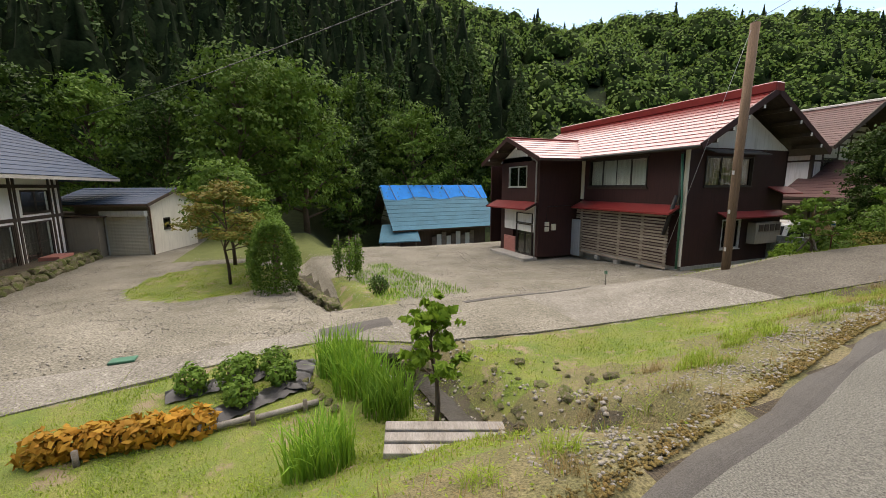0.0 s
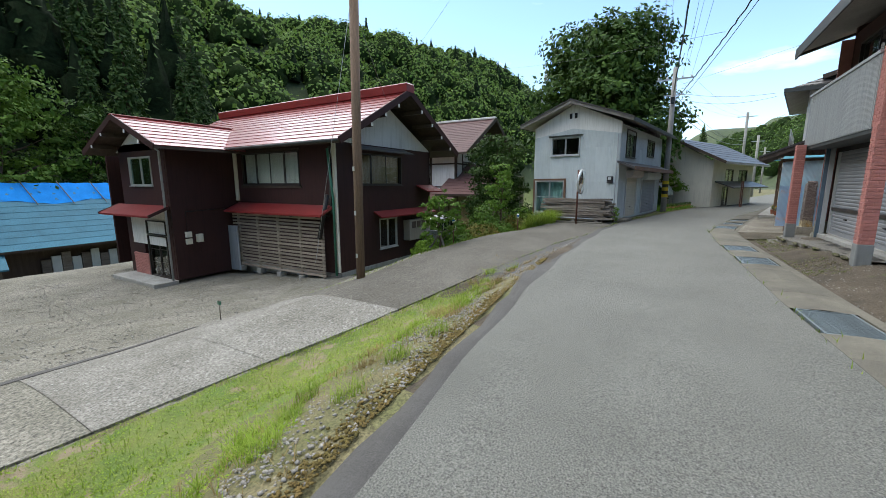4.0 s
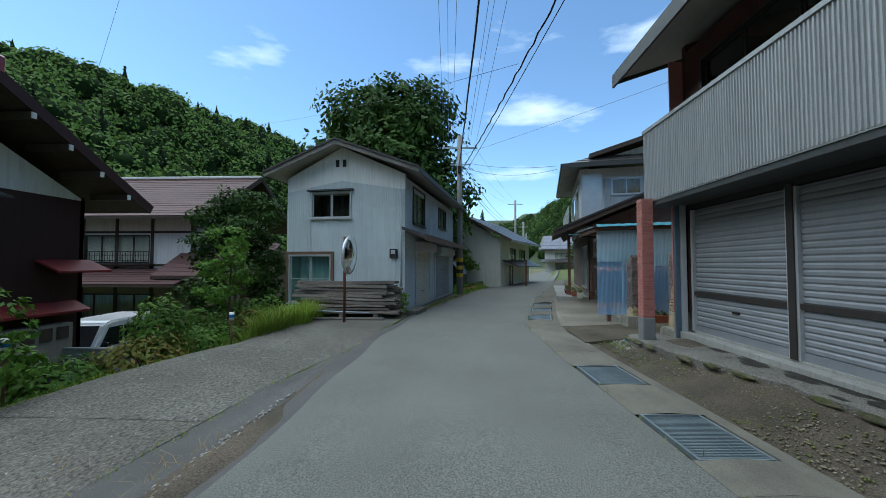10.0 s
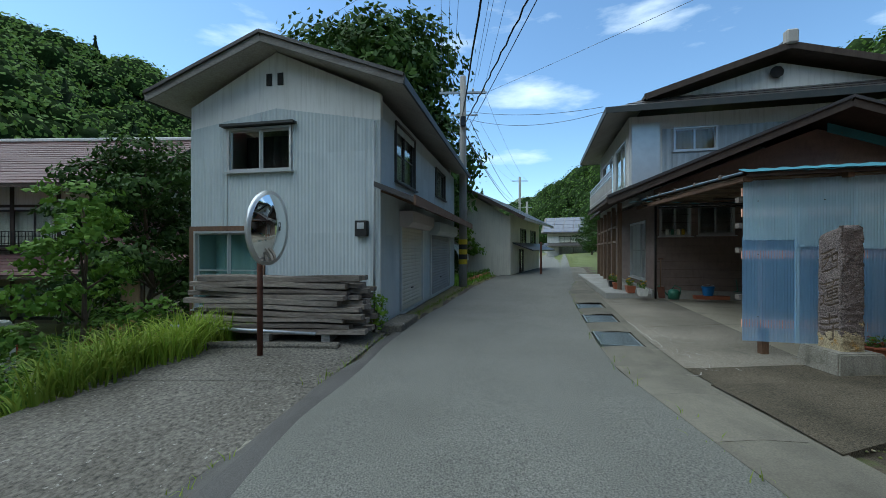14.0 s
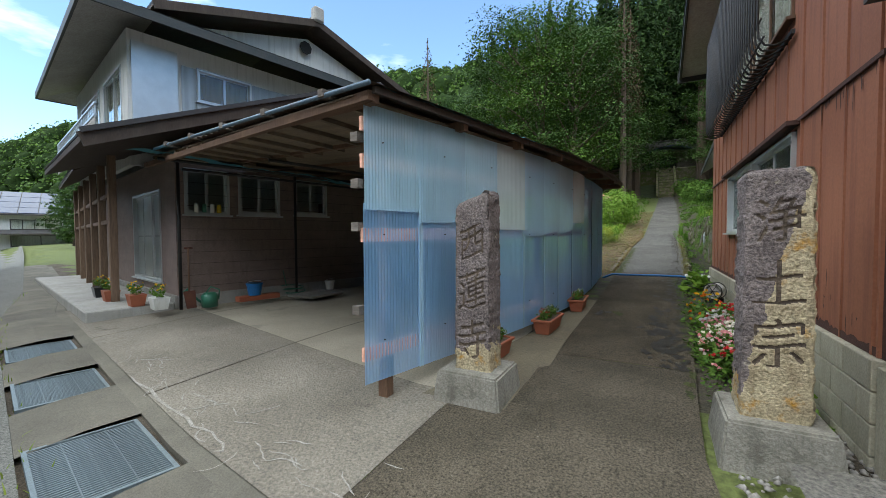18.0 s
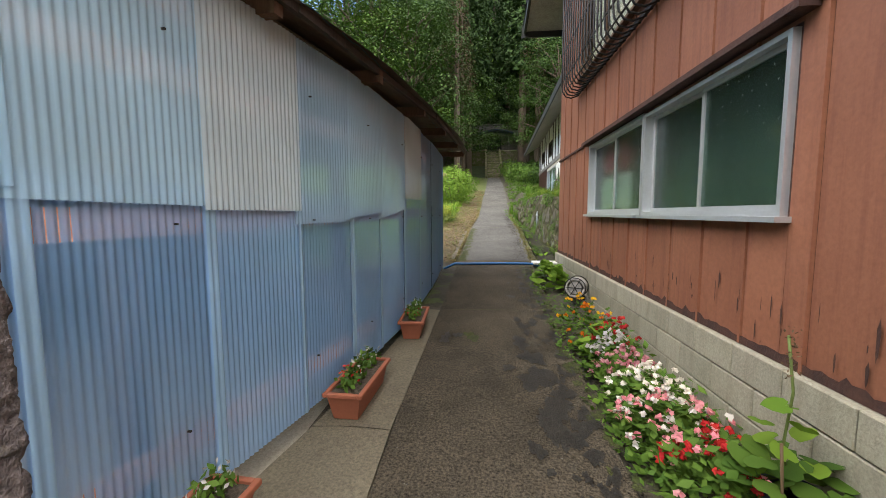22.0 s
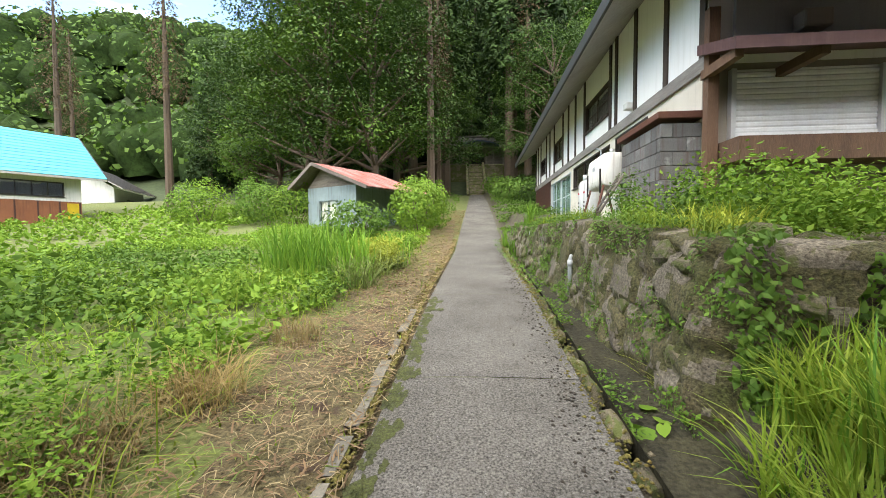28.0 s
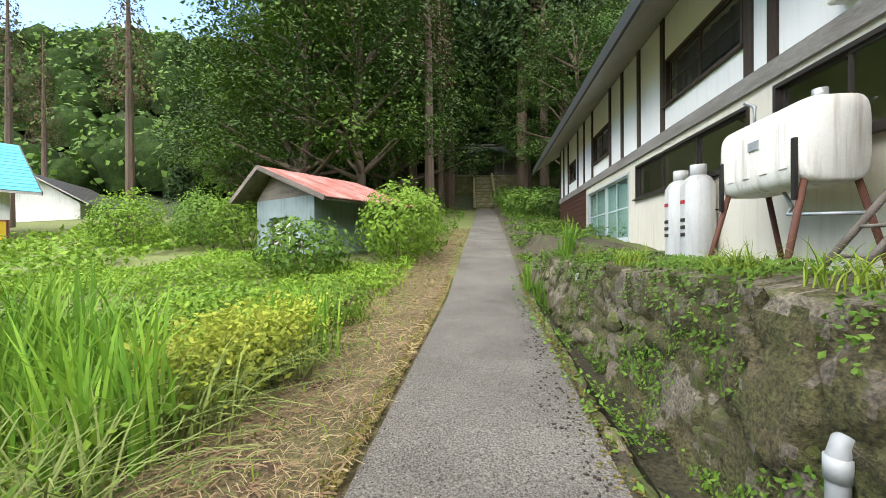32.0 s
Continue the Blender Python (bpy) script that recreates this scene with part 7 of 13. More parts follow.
# upper storey
uw = [(-2.63, -1.3, 4.66, 5.47), (-8.2, -6.6, 4.62, 5.42)]
U0 = 2.73
wall("wall", "white_wall", sh, "x", U0, -1, -8.9, 0.1, 2.9, 5.95, [uw[0], uw[1]])
clad(sh, "galv", (U0 - 0.005, -0.95, 0), (0, -1, 0), 7.9, 3.3, 5.45, [(-0.95 - h[1] - 0.02, -0.95 - h[0] + 0.02, h[2] - 0.02, h[3] + 0.02) for h in uw], seed=6, pitch=0.2)
bm = bmesh.new()
wbox(bm, "x", U0, -1, -0.87, 0.03, 0.0, 0.05, 3.3, 5.7)
part("storm_panel", bm, "alu", sh, "white metal shutter case")
for h in uw:
    window(sh, "x", U0, -1, *h, panes=2, frame_mat="alu", back="curtain_tan", proud=0.04)
wall("wall", "white_wall", sh, "y", 0.1, 1, U0 + 0.12, 9.5, 2.9, 5.95, [(3.3, 5.2, 3.5, 5.3), (5.8, 8.6, 3.5, 5.3)])
window(sh, "y", 0.1, 1, 3.3, 5.2, 3.5, 5.3, panes=2, frame_mat="alu", back="curtain")
window(sh, "y", 0.1, 1, 5.8, 8.6, 3.5, 5.3, panes=3, frame_mat="alu", back="curtain")
wall("wall", "white_wall", sh, "y", -8.9, -1, U0 + 0.12, 9.5, 2.9, 5.95)
for z in (3.45, 3.95, 4.2):
    bx("balcony_rail", "alu", sh, 3.0, 9.3, 0.6, 0.64, z, z + 0.04)
for k in range(28):
    bx("baluster", "alu", sh, 3.05 + k * 0.23, 3.07 + k * 0.23, 0.61, 0.63, 3.49, 4.2)
bx("balcony_panel", "soffit", sh, 3.0, 9.3, 0.62, 0.64, 3.3, 3.9)
# hip-and-gable roof
R0, R1, S0, S1 = 1.75, 10.3, 1.0, -9.9
ez, gz, rz = 5.95, 6.55, 7.75
mid = -4.45
q = [(R0, S0), (R1, S0), (R1, S1), (R0, S1)]
bm = bmesh.new()
ins = [(R0 + 1.0, S0 - 1.5), (R1 - 1.0, S0 - 1.5), (R1 - 1.0, S1 + 1.5), (R0 + 1.0, S1 + 1.5)]
lowv = [(x, y, ez) for x, y in q]
topv = [(x, y, gz) for x, y in ins]
for i in range(4):
    j = (i + 1) % 4
    courses(sh, "dark_roof", lowv[i], lowv[j], topv[i], topv[j], 4)
    slab("roof_deck", "soffit", sh, [lowv[i], lowv[j], topv[j], topv[i]], 0.09)
    verge(sh, "fascia_dark", lowv[i], lowv[j], 0.05, 0.2, "eave_board")
for e, ee in ((S0 - 1.3, 1), (S1 + 1.3, -1)):
    slab("roof_deck", "dark_wood", sh, [(R0 + 0.5, e, gz - 0.05), (R1 - 0.5, e, gz - 0.05), (R1 - 0.5, mid, rz), (R0 + 0.5, mid, rz)], 0.08)
    courses(sh, "dark_roof", (R0 + 0.48, e, gz - 0.04), (R1 - 0.48, e, gz - 0.04), (R0 + 0.48, mid, rz + 0.01), (R1 - 0.48, mid, rz + 0.01), 9)
    verge(sh, "dark_wood", (R0 + 0.46, e, gz - 0.1), (R0 + 0.46, mid, rz - 0.06), 0.05, 0.2)
gable("wall", "white_wall", sh, "x", R0 + 1.05, -1, [(S1 + 2.0, gz - 0.1), (S0 - 2.0, gz - 0.1), (mid, rz - 0.35)], label="white plaster gable")
bm = bmesh.new()
tube(bm, [(R0 + 0.9, mid + 0.15, 7.05), (R0 + 0.92, mid + 0.15, 7.05)], 0.2, 8)
part("gable_vent", bm, "unlit_inside", sh)
bx("ridge_cap", "dark_roof", sh, R0 + 0.45, R1 - 0.45, mid - 0.14, mid + 0.14, rz - 0.02, rz + 0.16, 0.03)
bx("ridge_end", "soffit", sh, R0 + 0.35, R0 + 0.6, mid - 0.17, mid + 0.17, rz - 0.05, rz + 0.4, 0.05)
# posts under the carport roof
for u, v in ((-0.35, 0.05), (-0.3, -2.2), (-0.4, -4.6), (-2.6, -3.2)):
    pipe("carport_post", "black_metal", sh, [(u, v, -0.05), (u, v, 2.6)], 0.028)
for a, b in (((-0.4, 0.0, 2.45), (-0.4, -6.5, 2.45)), ((-1.4, 0.6, 2.42), (-1.4, -6.5, 2.42)), ((-2.6, -0.5, 2.4), (-2.6, -6.5, 2.4))):
    pipe("carport_rail", "black_metal", sh, [a, b], 0.025)

# ---- brown house in the yard ----
bh = thing("maroon_house", Matrix(), "two-storey dark maroon tin house with a red metal roof", "house")
Z0 = -2.3
w1 = (14.15, 18.05, 1.52, 2.95)
wall("wall", "maroon_tin", bh, "x", 16.05, -1, 12.1, 18.6, Z0 + 0.25, 3.35, [w1])
wg = (17.1, 20.3, 1.5, 2.85)
wl2 = (18.6, 19.9, -1.4, 0.0)
wall("wall", "maroon_tin", bh, "y", 12.1, -1, 16.17, 22.9, Z0 + 0.25, 3.2, [wg, wl2])
gable("wall", "white_wall", bh, "y", 12.1, -1, [(16.05, 3.2), (22.9, 3.2), (19.5, 4.9)], label="white plaster gable")
wall("wall", "maroon_tin", bh, "x", 22.9, 1, 12.1, 24.5, Z0, 3.3)
wall("wall", "maroon_tin", bh, "y", 24.5, 1, 13.2, 22.8, Z0, 3.3)
bx("foundation", "clean_concrete", bh, 16.1, 22.9, 12.06, 24.4, Z0 - 0.6, Z0 + 0.27)
window(bh, "x", 16.05, -1, *w1, panes=4, frame_mat="alu_dark", back="curtain", proud=0.04)
bm = bmesh.new()
wbox(bm, "x", 16.05, -1, w1[0] - 0.1, w1[1] + 0.1, 0, 0.06, w1[2] - 0.12, w1[2] - 0.04)
wbox(bm, "x", 16.05, -1, w1[0] - 0.1, w1[1] + 0.1, 0, 0.06, w1[3] + 0.02, w1[3] + 0.1)
part("window_trim", bm, "dark_wood", bh)
window(bh, "y", 12.1, -1, *wg, panes=3, frame_mat="alu_dark", back="curtain_tan", proud=0.05)
slab("window_roof", "dark_roof", bh, [(16.9, 11.5, 2.95), (20.6, 11.5, 2.95), (20.6, 12.08, 3.15), (16.9, 12.08, 3.15)], 0.05)
window(bh, "y", 12.1, -1, *wl2, panes=2, frame_mat="alu", back="")
bx("window_box", "beige_wall", bh, 20.4, 22.3, 11.7, 12.08, -1.2, -0.2, 0.01, "grey panelled bay with slatted top")
for k in range(4):
    bx("bay_slat", "dark_wood", bh, 20.6 + k * 0.42, 20.9 + k * 0.42, 11.67, 11.7, -0.6, -0.28)
slab("hood_roof", "hood_red", bh, [(18.2, 11.6, 0.12), (22.7, 11.6, 0.12), (22.7, 12.08, 0.36), (18.2, 12.08, 0.36)], 0.06, "red metal lean-to roof")
slab("hood_roof", "hood_red", bh, [(21.6, 11.4, 1.2), (23.1, 11.4, 1.2), (23.1, 12.08, 1.5), (21.6, 12.08, 1.5)], 0.06, "red metal lean-to roof")
# slatted rack on the yard side
slat = thing("slatted_wall", Matrix(), "weathered timber slat screen over the yard side of the house", "screen")
for z in np.arange(-2.12, 0.22, 0.145):
    if random.random() < 0.97:
        bm = bmesh.new()
        jit = random.uniform(-0.015, 0.015)
        beam(bm, (15.62, 12.45, z + jit), (15.62, 18.45, z - jit), 0.025, 0.085)
        part("slat", bm, "slat_wood", slat)
for y in (12.6, 13.9, 15.3, 16.7, 18.1):
    bx("upright", "slat_wood", slat, 15.64, 15.72, y - 0.05, y + 0.05, Z0 + 0.05, 0.25)
    bx("foot_stone", "clean_concrete", slat, 15.55, 15.82, y - 0.13, y + 0.13, Z0 - 0.15, Z0 + 0.07, 0.02)
slab("rack_roof", "red_roof", bh, [(15.25, 12.2, 0.38), (15.25, 18.5, 0.38), (16.0, 18.5, 0.72), (16.0, 12.2, 0.72)], 0.08, "red metal roof strip over the slats")
for y in (12.5, 14.0, 15.5, 17.0, 18.4):
    bx("gutter_bracket", "fascia_dark", bh, 15.28, 16.0, y - 0.02, y + 0.02, 0.26, 0.32)
bx("post_trim", "cream_wall", bh, 15.97, 16.03, 12.02, 12.2, Z0 + 0.3, 3.2)
bx("post_trim", "cream_wall", bh, 15.97, 16.03, 18.4, 18.62, 0.8, 3.2)
bx("leaning_panel", "galv", bh, 15.5, 15.56, 18.0, 18.75, Z0 - 0.15, -0.35, 0.01)
pipe("downpipe", "green_plastic", bh, [(15.9, 12.15, Z0 + 0.2), (15.9, 12.15, 1.0), (15.75, 12.2, 2.9)], 0.05)
pipe("broken_gutter", "black_metal", bh, [(15.75, 12.3, 1.15), (15.5, 12.6, -0.6)], 0.09, label="black broken gutter hanging askew")
# main roof
RIDX, RIZ, EZ = 19.6, 5.55, 3.12
for e in (15.2, 24.0):
    slab("roof_deck", "dark_wood", bh, [(e, 11.0, EZ if e < 18 else EZ), (e, 25.0, EZ), (RIDX, 25.0, RIZ), (RIDX, 11.0, RIZ)], 0.12)
    courses(bh, "red_roof", (e, 10.98, EZ + 0.01), (e, 25.0, EZ + 0.01), (RIDX, 10.98, RIZ + 0.01), (RIDX, 25.0, RIZ + 0.01), 13)
    verge(bh, "maroon_tin", (e, 10.98, EZ - 0.03), (RIDX, 10.98, RIZ - 0.03), 0.05, 0.26)
    for k in range(1, 5):
        f = k / 5
        bm = bmesh.new()
        x_, z_ = e + (RIDX - e) * f, EZ + (RIZ - EZ) * f - 0.26
        beam(bm, (x_, 10.97, z_), (x_, 12.1, z_), 0.13, 0.16)
        part("purlin_end", bm, "dark_wood", bh)
        bx("purlin_cap", "white_wall", bh, x_ - 0.05, x_ + 0.05, 10.945, 10.968, z_ - 0.07, z_ + 0.07)
bx("ridge_wall", "red_roof", bh, RIDX - 0.3, RIDX + 0.3, 10.95, 25.05, RIZ - 0.08, RIZ + 0.32, 0.04, "raised red ridge")
pipe("gutter", "fascia_dark", bh, [(15.12, 11.0, EZ - 0.03), (15.12, 18.5, EZ - 0.05)], 0.055)
bx("gutter_drop", "fascia_dark", bh, 15.95, 16.0, 12.3, 12.4, 0.4, 3.0)
# entrance wing
wn_ = (19.95, 21.95, 1.5, 2.75)
wall("wall", "maroon_tin", bh, "x", 13.15, -1, 18.85, 22.9, Z0 - 0.25, 3.3, [wn_, (19.15, 21.4, -2.5, -0.1)])
wall("wall", "maroon_tin", bh, "y", 18.7, -1, 13.15, 16.0, Z0 - 0.2, 3.3)
wall("wall", "maroon_tin", bh, "y", 22.9, 1, 13.27, 17, Z0 - 0.3, 3.3)
window(bh, "x", 13.15, -1, *wn_, panes=2, frame_mat="alu", proud=0.04, glass="glass_teal")
bm = bmesh.new()
wbox(bm, "x", 13.15, -1, 19.1, 22.4, 0, 0.02, -1.1, 0.55)
part("porch_wall", bm, "white_wall", bh, "white rendered wall by the entrance")
door = window(bh, "x", 13.12, -1, 19.2, 20.9, -2.5, -0.65, panes=2, bars=2, frame_mat="alu_dark", back="unlit_inside", sill=False, proud=0.06)
window(bh, "x", 13.12, -1, 19.2, 20.9, -0.62, 0.0, panes=2, frame_mat="alu_dark", back="unlit_inside", sill=False, proud=0.06)
bfoot = bx("brick_panel", "mortar", bh, 13.05, 13.13, 20.95, 22.3, -2.55, -1.55)
brick_face(bfoot, "x", 13.05, -1, 20.95, 22.3, -2.55, -1.57, bw=0.22, bh=0.075)
bx("porch_floor", "clean_concrete", bh, 12.2, 13.15, 18.7, 22.6, -2.75, -2.5, 0.02)
slab("porch_roof", "hood_red", bh, [(12.3, 18.75, 0.3), (12.3, 23.4, 0.3), (13.1, 23.4, 0.68), (13.1, 18.75, 0.68)], 0.08, "red metal porch roof")
for yy, zz in ((18.72, 0.45), (23.4, 0.45)):
    verge(bh, "maroon_tin", (12.28, yy, 0.27), (13.1, yy, 0.62), 0.04, 0.12)
pipe("downpipe", "pvc", bh, [(12.95, 18.75, -2.5), (12.95, 18.75, 2.9), (12.5, 18.6, 3.1)], 0.045)
for yy, zz in ((18.62, -0.7), (18.62, -1.0)):
    bx("meter_box", "cream_wall", bh, 13.5 + (yy - 18.6) * 3, 13.8, 18.55, 18.68, zz, zz + 0.24, 0.01)
bx("meter_box", "cream_wall", bh, 14.0, 14.25, 18.52, 18.68, -0.95, -0.6, 0.01)
pipe("conduit", "black_metal", bh, [(13.65, 18.62, -0.5), (13.65, 18.62, 0.4), (15.4, 18.62, 0.45)], 0.02)
WRY, WRZ = 20.85, 4.35
for e in (17.6, 24.1):
    ez_ = 3.0
    slab("roof_deck", "dark_wood", bh, [(12.3, e, ez_), (17.6, e, ez_), (17.6, WRY, WRZ), (12.3, WRY, WRZ)], 0.1)
    courses(bh, "red_roof", (12.28, e, ez_ + 0.01), (17.6, e, ez_ + 0.01), (12.28, WRY, WRZ + 0.01), (17.6, WRY, WRZ + 0.01), 8)
    verge(bh, "maroon_tin", (12.28, e, ez_ - 0.04), (12.28, WRY, WRZ - 0.04), 0.05, 0.24)
    for k in (1, 2):
        f = k / 3
        y_, z_ = e + (WRY - e) * f, ez_ + (WRZ - ez_) * f - 0.24
        bm = bmesh.new()
        beam(bm, (12.27, y_, z_), (13.2, y_, z_), 0.12, 0.15)
        part("purlin_end", bm, "dark_wood", bh)
        bx("purlin_cap", "white_wall", bh, 12.245, 12.268, y_ - 0.05, y_ + 0.05, z_ - 0.06, z_ + 0.06)
gable("wall", "white_wall", bh, "x", 13.15, -1, [(18.6, 3.0), (23.1, 3.0), (WRY, 4.1)], label="white plaster gable")
bx("ridge_cap", "red_roof", bh, 12.25, 17.5, WRY - 0.1, WRY + 0.1, WRZ, WRZ + 0.08, 0.02)

# wooden pole by the lane
wp = thing("wooden_pole", pose(13.0, 8.2, -1.5), "old brown wooden utility pole with a guy wire", "utility pole")
pipe("shaft", "pole_wood", wp, [(0, 0, 0), (0.06, 0.02, 4), (0.16, 0.03, 7.8)], 0.125, 12)
wp.children[0].data.materials[0] = M["pole_wood"]
pipe("guy_wire", "galv", wp, [(0.03, 0.05, 7.6), (1.2, 3.2, 0.3)], 0.006, 5)
for z in (1.0, 2.2, 3.4):
    bx("tag", "alu", wp, -0.14, -0.12, -0.03, 0.03, z, z + 0.12)

# ---- farmhouse behind ----
fh = thing("farmhouse", Matrix(), "large half-timbered white farmhouse with a brown-red metal roof", "house")
FB = -1.9
fw = (18.75, 22.6, 1.42, 3.02)
wall("wall", "white_wall", fh, "x", 33.4, -1, 16.2, 30.0, 0.3, 4.4, [fw, (24.5, 27.5, 1.42, 3.02)])
wall("wall", "beige_wall", fh, "x", 33.4, -1, 16.2, 30.0, FB, 0.3, [(18.4, 24.4, -1.7, -0.3)])
wall("wall", "white_wall", fh, "y", 16.2, -1, 33.52, 42.0, 0.3, 4.4, [(34.6, 36.2, 2.6, 3.4)])
wall("wall", "beige_wall", fh, "y", 16.2, -1, 33.52, 42.0, FB, 0.3)
wall("wall", "white_wall", fh, "x", 42.0, 1, 16.2, 30.0, FB, 4.4)
gable("wall", "white_wall", fh, "y", 16.2, -1, [(33.4, 4.4), (42.0, 4.4), (37.7, 6.7)])
window(fh, "x", 33.4, -1, *fw, panes=4, frame_mat="alu_dark", back="curtain")
window(fh, "x", 33.4, -1, 24.5, 27.5, 1.42, 3.02, panes=4, frame_mat="alu_dark", back="curtain")
window(fh, "x", 33.4, -1, 18.4, 24.4, -1.7, -0.3, panes=5, frame_mat="alu_dark", back="curtain")
window(fh, "y", 16.2, -1, 34.6, 36.2, 2.6, 3.4, panes=2, frame_mat="alu_dark", back="curtain")
for y in (16.25, 18.6, 20.7, 22.7, 24.4, 26.0, 27.6, 29.9):
    bm = bmesh.new()
    wbox(bm, "x", 33.4, -1, y - 0.09, y + 0.09, 0, 0.03, FB, 4.4)
    part("timber_post", bm, "dark_wood", fh)
for z in (0.35, 1.25, 3.12, 4.25):
    bm = bmesh.new()
    wbox(bm, "x", 33.4, -1, 16.2, 30.0, 0, 0.022, z, z + 0.12)
    part("timber_beam", bm, "dark_wood", fh)
    bm = bmesh.new()
    wbox(bm, "y", 16.2, -1, 33.4, 42.0, 0, 0.022, z, z + 0.12)
    part("timber_beam", bm, "dark_wood", fh)
for k, z in enumerate((4.75, 5.2, 5.65, 6.1)):
    hw = 4.3 * (6.7 - z) / 2.3
    bm = bmesh.new()
    wbox(bm, "y", 16.2, -1, 37.7 - hw, 37.7 + hw, 0, 0.04, z, z + 0.14)
    part("timber_beam", bm, "dark_wood", fh)
for x in (33.5, 34.5, 36.3, 37.7, 39.5, 41.9):
    bm = bmesh.new()
    wbox(bm, "y", 16.2, -1, x - 0.08, x + 0.08, 0, 0.03, FB, 4.4 + max(0, 2.1 - abs(x - 37.7) * 0.53))
    part("timber_post", bm, "dark_wood", fh)
for z in (1.55, 1.85, 2.05):
    bx("balcony_rail", "black_metal", fh, 33.02, 33.06, 18.5, 22.9, z, z + 0.03)
for k in range(30):
    bx("baluster", "black_metal", fh, 33.03, 33.05, 18.5 + k * 0.15, 18.515 + k * 0.15, 1.4, 2.05)
bx("balcony_shelf", "dark_wood", fh, 33.0, 33.38, 18.4, 23.0, 1.3, 1.38)
for e in (32.2, 43.2):
    slab("roof_deck", "dark_wood", fh, [(e, 14.6, 3.95), (e, 31.0, 3.95), (37.7, 31.0, 7.15), (37.7, 14.6, 7.15)], 0.14)
    courses(fh, "maroon_roof", (e, 14.58, 3.96), (e, 31.0, 3.96), (37.7, 14.58, 7.16), (37.7, 31.0, 7.16), 18)
    verge(fh, "dark_wood", (e, 14.58, 3.9), (37.7, 14.58, 7.1), 0.06, 0.3)
bx("ridge_cap", "white_wall", fh, 37.5, 37.9, 14.6, 31.0, 7.12, 7.3, 0.03, "pale ridge capping")
slab("roof_deck", "dark_wood", fh, [(30.6, 15.2, 0.35), (30.6, 30.0, 0.35), (33.35, 30.0, 1.1), (33.35, 15.2, 1.1)], 0.12)
courses(fh, "maroon_roof", (30.6, 15.2, 0.36), (30.6, 30.0, 0.36), (33.35, 15.2, 1.11), (33.35, 30.0, 1.11), 7)
# entrance wing with its own roof
slab("roof_deck", "dark_wood", fh, [(31.2, 11.6, 0.75), (31.2, 16.9, 0.75), (36.0, 16.9, 3.4), (36.0, 12.4, 2.6)], 0.14)
courses(fh, "maroon_roof", (31.2, 11.6, 0.76), (31.2, 16.9, 0.76), (36.0, 12.4, 2.62), (36.0, 16.9, 3.42), 12)
wall("wall", "beige_wall", fh, "x", 32.2, -1, 12.0, 16.2, FB, 1.1, [(14.0, 15.3, -1.8, 0.1)])
wall("wall", "beige_wall", fh, "y", 12.0, -1, 32.3, 38, FB, 2.2)
bx("door", "curtain_tan", fh, 32.2, 32.25, 14.05, 15.25, -1.85, 0.05, label="yellow-brown entrance door")
for y in (12.1, 13.0, 13.9, 15.4, 16.2):
    bx("timber_post", "dark_wood", fh, 32.15, 32.2, y - 0.07, y + 0.07, FB, 1.1)

# ---- grey pole and far road-side houses ----
pale = thing("pale_house", pose(41.5, 3.4, -0.3, 0, 0, -22), "pale cream two-storey house with a barn-like roof beside the road", "house")
wall("wall", "cream_wall", pale, "x", 0, -1, -5.4, 0, 0, 3.4)
gable("wall", "cream_wall", pale, "x", 0, -1, [(-5.4, 3.4), (0, 3.4), (-2.7, 5.0)])
wall("wall", "cream_wall", pale, "y", -5.4, -1, 0.12, 9, 0, 3.6, [(2.5, 4.2, 1.9, 2.9), (5.5, 7.5, 1.9, 2.9), (2.2, 3.4, 0.1, 1.6)])
window(pale, "y", -5.4, -1, 2.5, 4.2, 1.9, 2.9, panes=2, frame_mat="alu_dark", back="curtain")
window(pale, "y", -5.4, -1, 5.5, 7.5, 1.9, 2.9, panes=2, frame_mat="alu_dark", back="curtain")
window(pale, "y", -5.4, -1, 2.2, 3.4, 0.1, 1.6, panes=2, frame_mat="alu_dark", back="unlit_inside")
wall("wall", "cream_wall", pale, "y", 0, 1, 0.12, 9, 0, 3.6)
wall("wall", "cream_wall", pale, "x", 9, 1, -5.4, 0, 0, 3.6)
for e in (-6.4, 1.0):
    slab("roof_deck", "soffit", pale, [(-0.8, e, 3.3), (9.6, e, 3.3), (9.6, -2.7, 5.25), (-0.8, -2.7, 5.25)], 0.12)
    courses(pale, "dark_roof", (-0.82, e, 3.31), (9.62, e, 3.31), (-0.82, -2.7, 5.26), (9.62, -2.7, 5.26), 8)
    verge(pale, "dark_wood", (-0.82, e, 3.27), (-0.82, -2.7, 5.2), 0.05, 0.18)
slab("hood_roof", "dark_roof", pale, [(0.5, -6.6, 1.55), (9, -6.6, 1.55), (9, -5.4, 2.0), (0.5, -5.4, 2.0)], 0.08)
for k in range(2):
    lad = bx("ladder_rail", "rust_metal", pale, 1.2 + 0.35 * k, 1.25 + 0.35 * k, -6.9, -6.84, 0, 2.0)

